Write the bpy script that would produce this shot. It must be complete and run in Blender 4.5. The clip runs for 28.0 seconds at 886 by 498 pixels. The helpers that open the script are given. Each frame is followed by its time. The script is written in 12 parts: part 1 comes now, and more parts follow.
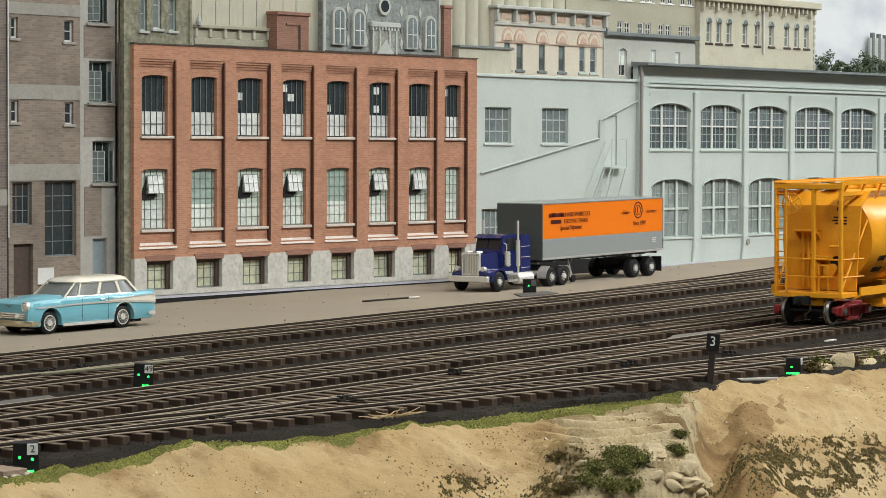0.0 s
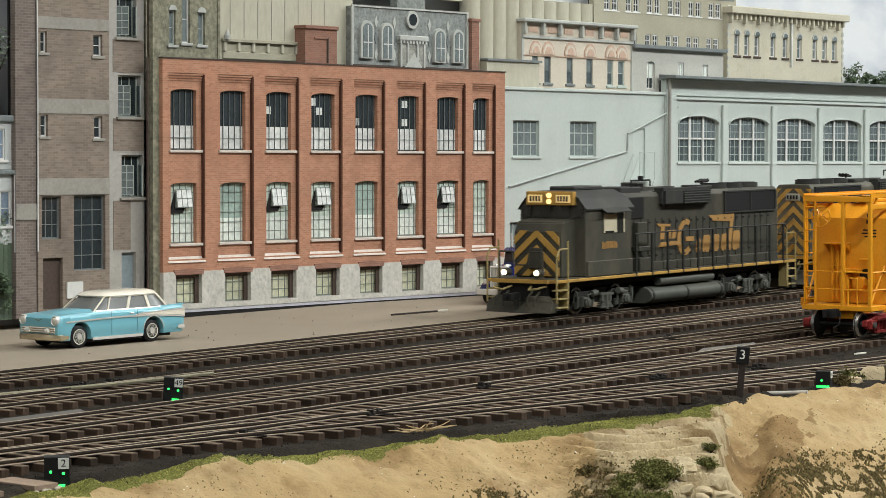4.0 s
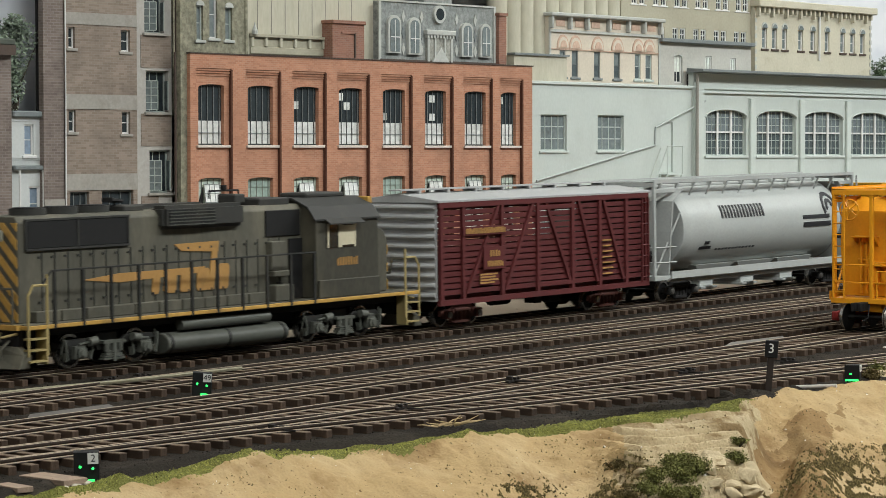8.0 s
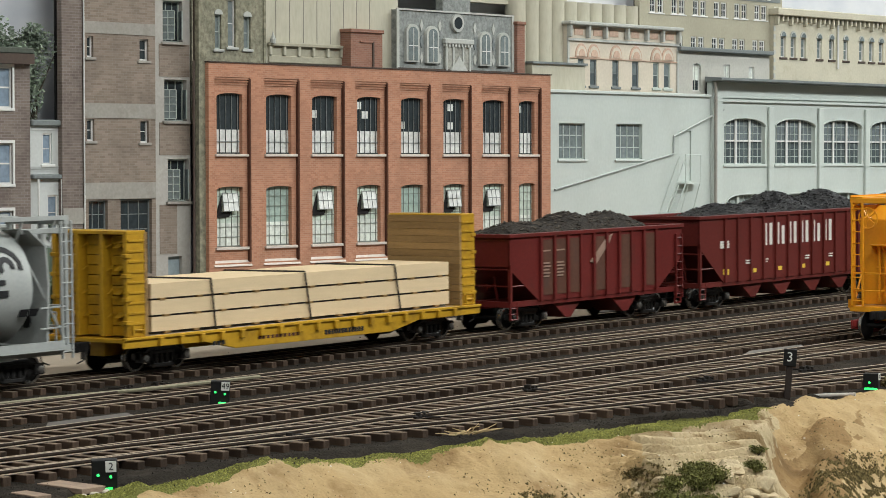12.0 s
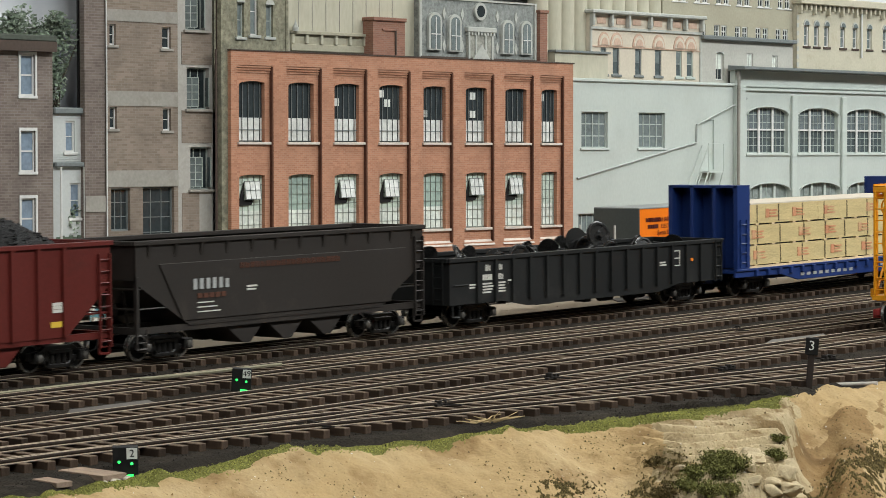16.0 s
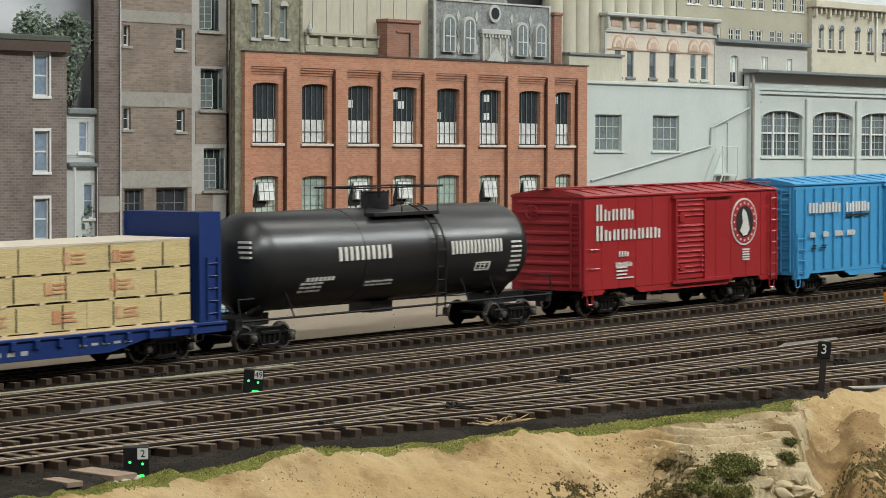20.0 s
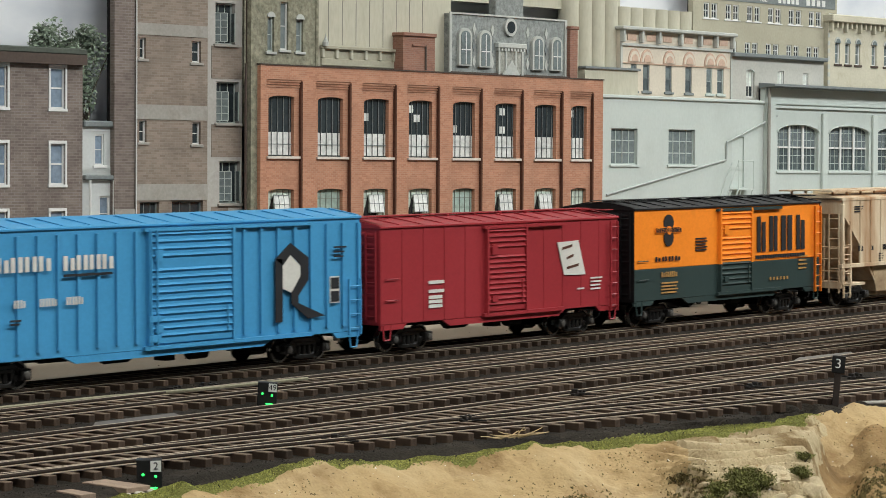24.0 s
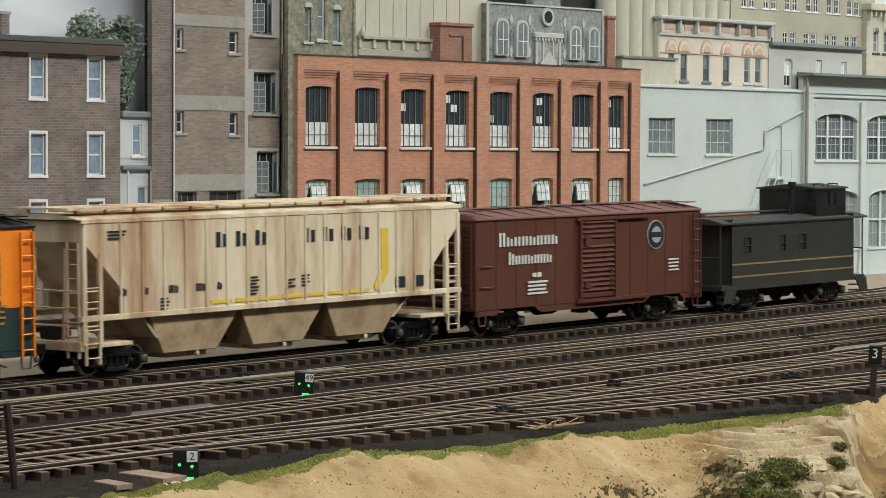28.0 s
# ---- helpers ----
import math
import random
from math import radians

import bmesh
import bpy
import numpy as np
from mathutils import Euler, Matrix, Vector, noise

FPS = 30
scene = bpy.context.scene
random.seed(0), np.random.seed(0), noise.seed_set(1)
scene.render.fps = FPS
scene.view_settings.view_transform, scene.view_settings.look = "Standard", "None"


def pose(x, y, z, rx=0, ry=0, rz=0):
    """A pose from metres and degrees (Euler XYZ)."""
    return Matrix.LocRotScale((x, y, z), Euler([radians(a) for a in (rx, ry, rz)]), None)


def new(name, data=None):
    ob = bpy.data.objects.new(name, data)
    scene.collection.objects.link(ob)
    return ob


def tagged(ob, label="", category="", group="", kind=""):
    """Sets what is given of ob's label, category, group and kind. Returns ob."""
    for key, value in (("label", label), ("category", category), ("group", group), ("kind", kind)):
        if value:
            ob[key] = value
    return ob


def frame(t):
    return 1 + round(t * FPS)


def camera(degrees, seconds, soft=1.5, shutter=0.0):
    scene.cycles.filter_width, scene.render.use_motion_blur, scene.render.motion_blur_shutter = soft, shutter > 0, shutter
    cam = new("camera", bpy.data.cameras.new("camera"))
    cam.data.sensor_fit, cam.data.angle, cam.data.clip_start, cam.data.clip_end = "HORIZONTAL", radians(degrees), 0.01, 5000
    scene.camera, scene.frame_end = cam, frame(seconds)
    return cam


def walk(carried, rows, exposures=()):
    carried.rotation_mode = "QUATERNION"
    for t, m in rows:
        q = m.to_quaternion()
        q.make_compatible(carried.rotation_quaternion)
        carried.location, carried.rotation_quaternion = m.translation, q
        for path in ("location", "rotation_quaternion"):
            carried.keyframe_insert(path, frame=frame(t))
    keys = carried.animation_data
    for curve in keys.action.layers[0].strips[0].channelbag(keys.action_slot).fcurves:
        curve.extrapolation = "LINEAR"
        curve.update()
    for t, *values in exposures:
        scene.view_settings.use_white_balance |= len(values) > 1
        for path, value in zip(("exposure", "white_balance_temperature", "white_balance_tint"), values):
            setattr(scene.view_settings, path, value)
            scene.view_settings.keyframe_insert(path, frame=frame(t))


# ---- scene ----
cam = camera(19.67, 28.0, soft=0.6, shutter=0.25)
PATH = [
    (0, pose(0.0004, -0.0006, 0.1414, 87.054, 0.312, -53.528)),
    (0.5, pose(0.0002, -0.0004, 0.1415, 87.080, 0.302, -53.442)),
    (1, pose(-0.0000, -0.0003, 0.1417, 87.143, 0.308, -53.380)),
    (1.5, pose(-0.0002, -0.0002, 0.1418, 87.224, 0.325, -53.326)),
    (2, pose(-0.0003, -0.0001, 0.1419, 87.273, 0.307, -53.252)),
    (2.5, pose(-0.0005, -0.0000, 0.1419, 87.301, 0.322, -53.152)),
    (3, pose(-0.0006, 0.0001, 0.1420, 87.329, 0.401, -53.051)),
    (3.5, pose(-0.0007, 0.0002, 0.1420, 87.357, 0.424, -53.000)),
    (5.5, pose(-0.0010, 0.0005, 0.1421, 87.186, 0.481, -52.636)),
    (6, pose(-0.0010, 0.0005, 0.1421, 87.173, 0.517, -52.555)),
    (6.5, pose(-0.0010, 0.0006, 0.1421, 87.180, 0.577, -52.493)),
    (7, pose(-0.0010, 0.0006, 0.1421, 87.174, 0.559, -52.434)),
    (7.5, pose(-0.0010, 0.0007, 0.1420, 87.189, 0.584, -52.376)),
    (8, pose(-0.0010, 0.0007, 0.1420, 87.223, 0.608, -52.331)),
    (8.5, pose(-0.0009, 0.0007, 0.1419, 87.270, 0.575, -52.292)),
    (9, pose(-0.0009, 0.0007, 0.1419, 87.325, 0.570, -52.261)),
    (9.5, pose(-0.0008, 0.0007, 0.1418, 87.356, 0.547, -52.189)),
    (10, pose(-0.0007, 0.0008, 0.1418, 87.345, 0.546, -52.093)),
    (10.5, pose(-0.0007, 0.0008, 0.1417, 87.345, 0.557, -52.044)),
    (11, pose(-0.0006, 0.0007, 0.1416, 87.392, 0.556, -52.043)),
    (11.5, pose(-0.0005, 0.0007, 0.1416, 87.426, 0.564, -52.007)),
    (12, pose(-0.0004, 0.0007, 0.1415, 87.436, 0.642, -51.913)),
    (12.5, pose(-0.0003, 0.0007, 0.1414, 87.394, 0.689, -51.831)),
    (14.5, pose(0.0002, 0.0005, 0.1411, 87.308, 0.672, -51.558)),
    (15, pose(0.0003, 0.0004, 0.1410, 87.290, 0.623, -51.465)),
    (15.5, pose(0.0005, 0.0003, 0.1409, 87.263, 0.646, -51.425)),
    (16, pose(0.0006, 0.0002, 0.1408, 87.199, 0.573, -51.385)),
    (16.5, pose(0.0007, 0.0001, 0.1408, 87.147, 0.528, -51.384)),
    (17, pose(0.0009, 0.0000, 0.1407, 87.106, 0.363, -51.402)),
    (17.5, pose(0.0010, -0.0001, 0.1406, 87.052, 0.271, -51.320)),
    (18, pose(0.0011, -0.0002, 0.1406, 86.978, 0.291, -51.203)),
    (18.5, pose(0.0013, -0.0003, 0.1405, 86.987, 0.288, -51.120)),
    (19, pose(0.0014, -0.0005, 0.1405, 87.088, 0.387, -51.087)),
    (19.5, pose(0.0015, -0.0006, 0.1404, 87.206, 0.376, -51.072)),
    (20, pose(0.0016, -0.0008, 0.1404, 87.258, 0.346, -51.040)),
    (20.5, pose(0.0017, -0.0009, 0.1403, 87.305, 0.336, -51.055)),
    (21, pose(0.0018, -0.0011, 0.1403, 87.385, 0.317, -51.065)),
    (21.5, pose(0.0019, -0.0013, 0.1403, 87.477, 0.289, -51.015)),
    (23.5, pose(0.0023, -0.0022, 0.1403, 87.489, 0.199, -50.721)),
    (24, pose(0.0023, -0.0024, 0.1404, 87.561, 0.216, -50.646)),
    (24.5, pose(0.0024, -0.0027, 0.1404, 87.633, 0.213, -50.572)),
    (25, pose(0.0024, -0.0029, 0.1405, 87.667, 0.242, -50.417)),
    (25.5, pose(0.0025, -0.0032, 0.1406, 87.654, 0.273, -50.244)),
    (26, pose(0.0025, -0.0035, 0.1406, 87.597, 0.247, -50.113)),
    (26.5, pose(0.0025, -0.0038, 0.1407, 87.542, 0.252, -50.019)),
    (27, pose(0.0025, -0.0041, 0.1409, 87.420, 0.249, -49.961)),
    (27.5, pose(0.0024, -0.0044, 0.1410, 87.338, 0.248, -49.898)),
    (28, pose(0.0024, -0.0047, 0.1411, 87.321, 0.314, -49.765)),
]
walk(cam, PATH)

# ---- world and light: a closed layout room with fluorescent troffers ----
world = bpy.data.worlds.new("room_air")
scene.world = world
world.use_nodes = True
world.node_tree.nodes["Background"].inputs[0].default_value = (0.80, 0.86, 0.95, 1)
world.node_tree.nodes["Background"].inputs[1].default_value = 0.05
scene.view_settings.exposure = 0.0

CEIL = 1.32            # ceiling above the rail heads
FLOOR = -1.12          # room floor below the rail heads
LAMPS = [(-0.7, -0.10, 0.45), (0.9, -0.10, 0.80), (2.5, -0.10, 1.15), (4.1, -0.10, 1.35), (0.6, 0.95, 0.07), (2.2, 0.95, 0.09), (3.8, 0.95, 0.09)]     # x, y, share of the power
LAMP_W = 30.0


def troffer_lamp(x, y, watt):
    lamp = bpy.data.lights.new("troffer_light", "AREA")
    lamp.shape, lamp.size, lamp.size_y, lamp.energy = "RECTANGLE", 1.15, 0.28, watt
    lamp.color = (0.95, 1.0, 0.995)
    ob = new("troffer_light", lamp)
    ob.matrix_world = pose(x, y, CEIL - 0.05)
    return ob


for lx, ly, share in LAMPS:
    troffer_lamp(lx, ly, LAMP_W * share)


# ---- materials ----
def shade(name, base, rough=0.6, metal=0.0, vary=0.18, fine=400.0, coarse=25.0, bump=0.15, dirt=None, dirt_amount=0.0,
          dirt_scale=18.0, stretch=(1, 1, 1), island=0.0, each=0.0, coat=0.0, depth=0.0006):
    """A procedural surface: base colour varied at two scales, fine relief, optional dirt in patches, optional spread from piece to piece."""
    m = bpy.data.materials.new(name)
    m.use_nodes = True
    t = m.node_tree
    n, link = t.nodes, t.links.new
    bsdf = n["Principled BSDF"]
    co = n.new("ShaderNodeTexCoord")
    mp = n.new("ShaderNodeMapping")
    mp.inputs["Scale"].default_value = stretch
    link(co.outputs["Object"], mp.inputs["Vector"])
    n1 = n.new("ShaderNodeTexNoise")
    n1.inputs["Scale"].default_value, n1.inputs["Detail"].default_value = coarse, 5
    n2 = n.new("ShaderNodeTexNoise")
    n2.inputs["Scale"].default_value, n2.inputs["Detail"].default_value = fine, 4
    link(mp.outputs[0], n1.inputs["Vector"])
    link(mp.outputs[0], n2.inputs["Vector"])
    add = n.new("ShaderNodeMath")
    add.operation = "ADD"
    link(n1.outputs[0], add.inputs[0])
    link(n2.outputs[0], add.inputs[1])
    rng = n.new("ShaderNodeMapRange")
    rng.inputs["From Min"].default_value, rng.inputs["From Max"].default_value = 0.6, 1.4
    rng.inputs["To Min"].default_value, rng.inputs["To Max"].default_value = 1 - vary, 1 + vary
    link(add.outputs[0], rng.inputs["Value"])
    value = rng.outputs[0]
    if each or island:
        src = n.new("ShaderNodeObjectInfo").outputs["Random"] if each else n.new("ShaderNodeNewGeometry").outputs["Random Per Island"]
        r2 = n.new("ShaderNodeMapRange")
        r2.inputs["To Min"].default_value, r2.inputs["To Max"].default_value = 1 - (each or island), 1 + (each or island)
        link(src, r2.inputs["Value"])
        mul = n.new("ShaderNodeMath")
        mul.operation = "MULTIPLY"
        link(value, mul.inputs[0])
        link(r2.outputs[0], mul.inputs[1])
        value = mul.outputs[0]
    sc = n.new("ShaderNodeVectorMath")
    sc.operation = "SCALE"
    sc.inputs[0].default_value = base[:3]
    link(value, sc.inputs["Scale"])
    colour = sc.outputs[0]
    if dirt:
        n3 = n.new("ShaderNodeTexNoise")
        n3.inputs["Scale"].default_value, n3.inputs["Detail"].default_value, n3.inputs["Roughness"].default_value = dirt_scale, 8, 0.65
        link(mp.outputs[0], n3.inputs["Vector"])
        r3 = n.new("ShaderNodeMapRange")
        r3.inputs["From Min"].default_value, r3.inputs["From Max"].default_value = 0.62 - 0.3 * dirt_amount, 0.80 - 0.2 * dirt_amount
        r3.inputs["To Max"].default_value = min(1.0, 0.35 + dirt_amount)
        link(n3.outputs[0], r3.inputs["Value"])
        mix = n.new("ShaderNodeMix")
        mix.data_type = "RGBA"
        link(r3.outputs[0], mix.inputs["Factor"])
        link(colour, mix.inputs["A"])
        mix.inputs["B"].default_value = (*dirt[:3], 1)
        colour = mix.outputs["Result"]
    link(colour, bsdf.inputs["Base Color"])
    rr = n.new("ShaderNodeMapRange")
    rr.inputs["To Min"].default_value, rr.inputs["To Max"].default_value = max(0.03, rough - 0.12), min(1, rough + 0.12)
    link(n1.outputs[0], rr.inputs["Value"])
    link(rr.outputs[0], bsdf.inputs["Roughness"])
    bsdf.inputs["Metallic"].default_value = metal
    bsdf.inputs["Coat Weight"].default_value = coat
    bsdf.inputs["Specular IOR Level"].default_value = 0.5 if coat or rough < 0.35 else 0.06 if rough >= 0.9 else 0.2
    if bump:
        bp = n.new("ShaderNodeBump")
        bp.inputs["Strength"].default_value, bp.inputs["Distance"].default_value = bump, depth
        link(n2.outputs[0], bp.inputs["Height"])
        link(bp.outputs[0], bsdf.inputs["Normal"])
    return m


def brickwork(name, c1, c2, mortar, width=0.0046, height=0.0016, rough=0.85, stain=(0.10, 0.07, 0.06), stain_amount=0.25, mortar_size=0.11):
    """Small-scale brickwork laid along a flat: courses in x and z."""
    m = bpy.data.materials.new(name)
    m.use_nodes = True
    t = m.node_tree
    n, link = t.nodes, t.links.new
    bsdf = n["Principled BSDF"]
    co = n.new("ShaderNodeTexCoord")
    sep, com = n.new("ShaderNodeSeparateXYZ"), n.new("ShaderNodeCombineXYZ")
    link(co.outputs["Object"], sep.inputs[0])
    sxy = n.new("ShaderNodeMath")
    link(sep.outputs["X"], sxy.inputs[0])
    link(sep.outputs["Y"], sxy.inputs[1])
    link(sxy.outputs[0], com.inputs["X"])
    link(sep.outputs["Z"], com.inputs["Y"])
    br = n.new("ShaderNodeTexBrick")
    br.inputs["Scale"].default_value = 1.0
    br.inputs["Brick Width"].default_value, br.inputs["Row Height"].default_value = width, height
    br.inputs["Mortar Size"].default_value, br.inputs["Mortar Smooth"].default_value = height * mortar_size, 0.3
    br.inputs["Color1"].default_value, br.inputs["Color2"].default_value = (*c1, 1), (*c2, 1)
    br.inputs["Mortar"].default_value = (*mortar, 1)
    link(com.outputs[0], br.inputs["Vector"])
    n1 = n.new("ShaderNodeTexNoise")
    n1.inputs["Scale"].default_value, n1.inputs["Detail"].default_value, n1.inputs["Roughness"].default_value = 28, 8, 0.65
    link(co.outputs["Object"], n1.inputs["Vector"])
    r1 = n.new("ShaderNodeMapRange")
    r1.inputs["From Min"].default_value, r1.inputs["From Max"].default_value = 0.45, 0.85
    r1.inputs["To Max"].default_value = stain_amount * 2
    link(n1.outputs[0], r1.inputs["Value"])
    mix = n.new("ShaderNodeMix")
    mix.data_type = "RGBA"
    link(r1.outputs[0], mix.inputs["Factor"])
    link(br.outputs["Color"], mix.inputs["A"])
    mix.inputs["B"].default_value = (*stain, 1)
    link(mix.outputs["Result"], bsdf.inputs["Base Color"])
    bsdf.inputs["Roughness"].default_value = rough
    bsdf.inputs["Specular IOR Level"].default_value = 0.2
    bp = n.new("ShaderNodeBump")
    bp.inputs["Strength"].default_value, bp.inputs["Distance"].default_value, bp.invert = 0.3, 0.0003, True
    link(br.outputs["Fac"], bp.inputs["Height"])
    link(bp.outputs[0], bsdf.inputs["Normal"])
    return m


def glow(name, colour, strength):
    m = bpy.data.materials.new(name)
    m.use_nodes = True
    b = m.node_tree.nodes["Principled BSDF"]
    b.inputs["Base Color"].default_value = (*colour, 1)
    b.inputs["Emission Color"].default_value = (*colour, 1)
    b.inputs["Emission Strength"].default_value = strength
    return m


def glassy(name, colour, rough=0.08):
    """Dark window glass seen from outside: a thin glossy sheet."""
    m = shade(name, colour, rough, 0.0, 0.35, 260, 30, 0.0)
    m.node_tree.nodes["Principled BSDF"].inputs["Specular IOR Level"].default_value = 0.6
    return m


# ---- mesh helpers ----
def bx(bm, x0, x1, y0, y1, z0, z1):
    v = [bm.verts.new(p) for p in ((x0, y0, z0), (x1, y0, z0), (x1, y1, z0), (x0, y1, z0), (x0, y0, z1), (x1, y0, z1), (x1, y1, z1), (x0, y1, z1))]
    for f in ((0, 3, 2, 1), (4, 5, 6, 7), (0, 1, 5, 4), (1, 2, 6, 5), (2, 3, 7, 6), (3, 0, 4, 7)):
        bm.faces.new([v[i] for i in f])


def loft(bm, rings, cap=True, closed=True):
    rs = [[bm.verts.new(p) for p in r] for r in rings]
    k = len(rs[0])
    for a, b in zip(rs, rs[1:]):
        for i in range(k if closed else k - 1):
            j = (i + 1) % k
            bm.faces.new((a[i], a[j], b[j], b[i]))
    if cap and closed:
        bm.faces.new(rs[0][::-1])
        bm.faces.new(rs[-1])


def prism(bm, outline, axis, lo, hi):
    """An outline of (a, b) pairs pushed along axis: x takes (y, z), y takes (x, z), z takes (x, y)."""
    def at(a, b, c):
        return {"x": (c, a, b), "y": (a, c, b), "z": (a, b, c)}[axis]
    loft(bm, [[at(a, b, lo) for a, b in outline], [at(a, b, hi) for a, b in outline]])


def rod(bm, p, q, r, n=6, r2=None, cap=True):
    p, q = Vector(p), Vector(q)
    d = (q - p).normalized()
    u = d.orthogonal().normalized()
    w = d.cross(u)
    r2 = r if r2 is None else r2
    loft(bm, [[c + (u * math.cos(6.28319 * i / n) + w * math.sin(6.28319 * i / n)) * k for i in range(n)] for c, k in ((p, r), (q, r2))], cap)


def wire(bm, pts, r, n=5):
    for a, b in zip(pts, pts[1:]):
        rod(bm, a, b, r, n)


def lathe(bm, prof, axis, centre, n=16):
    """Turn a profile of (along, radius) round an axis through centre."""
    rings = []
    for a, r in prof:
        ring = []
        for i in range(n):
            c, s = math.cos(6.28319 * i / n) * r, math.sin(6.28319 * i / n) * r
            o = {"x": (a, c, s), "y": (c, a, s), "z": (c, s, a)}[axis]
            ring.append((centre[0] + o[0], centre[1] + o[1], centre[2] + o[2]))
        rings.append(ring)
    loft(bm, rings)


def finish(bm, name, bev=0.0, seg=1, smooth=False):
    bmesh.ops.recalc_face_normals(bm, faces=bm.faces)
    if bev:
        edges = [e for e in bm.edges if len(e.link_faces) == 2 and e.calc_face_angle(0) > 0.6]
        bmesh.ops.bevel(bm, geom=edges, offset=bev, segments=seg, affect="EDGES", clamp_overlap=True)
    me = bpy.data.meshes.new(name)
    bm.to_mesh(me)
    bm.free()
    if smooth:
        me.polygons.foreach_set("use_smooth", [True] * len(me.polygons))
        me.set_sharp_from_angle(angle=radians(38))
    return me


def part(name, bm, material, parent=None, label="", bev=0.0, seg=1, smooth=False, at=None):
    me = finish(bm, name, bev, seg, smooth)
    me.materials.append(material)
    ob = new(name, me)
    if parent:
        ob.parent = parent
    if at is not None:
        ob.matrix_basis = at
    if label:
        ob["label"] = label
    return ob


def parts(name, bm, material, parent=None, label="", bev=0.0, smooth=False):
    """Every connected piece of a bmesh as a part of its own."""
    left = set(bm.faces)
    while left:
        todo, isle = [left.pop()], []
        while todo:
            f = todo.pop()
            isle.append(f)
            for e in f.edges:
                for g in e.link_faces:
                    if g in left:
                        left.discard(g)
                        todo.append(g)
        one, made = B(), {}
        for f in isle:
            for v in f.verts:
                if v not in made:
                    made[v] = one.verts.new(v.co)
            one.faces.new([made[v] for v in f.verts])
        part(name, one, material, parent, label, bev, 1, smooth)
    bm.free()


def piece(name, me, parent, m, label=""):
    ob = new(name, me)
    ob.parent = parent
    ob.matrix_basis = m
    if label:
        ob["label"] = label
    return ob


def root(name, label, category, m=None, group="", kind=""):
    ob = new(name)
    ob.empty_display_size = 0.02
    if m is not None:
        ob.matrix_basis = m
    return tagged(ob, label, category, group, kind)


def solid(name, bm, material, label, category, group="", kind="", bev=0.0, smooth=False, m=None):
    return tagged(part(name, bm, material, None, "", bev, 1, smooth, m), label, category, group, kind)


B = bmesh.new

# ---- the plan: rail heads at z = 0, the through track along x ----
Y_A, Y_B, Y_C, Y_D = 1.118, 1.0105, 0.912, 0.831
GAUGE = 0.0335
TIE_TOP, GROUND_Z, PAVE_Z, YARD_Z = -0.0023, -0.0098, -0.0046, -0.0060
TIE_STEP = 0.0116

M_wall = shade("room_wall_paint", (0.34, 0.34, 0.33), 0.85, vary=0.05)
M_ceil = shade("ceiling_board", (0.78, 0.77, 0.74), 0.9, vary=0.05)
M_floor = shade("room_floor_vinyl", (0.22, 0.21, 0.20), 0.5, vary=0.12)
M_fascia = shade("fascia_board", (0.05, 0.07, 0.06), 0.5)
M_earth = shade("black_cinder_ground", (0.021, 0.0175, 0.0138), 0.95, vary=0.6, fine=900, coarse=40, bump=0.8, depth=0.0012,
                dirt=(0.062, 0.051, 0.038), dirt_amount=0.32, dirt_scale=60)
M_pave = shade("grey_concrete_paving", (0.285, 0.240, 0.186), 0.9, vary=0.12, fine=700, coarse=14, bump=0.35, dirt=(0.195, 0.160, 0.120),
               dirt_amount=0.25, dirt_scale=7)


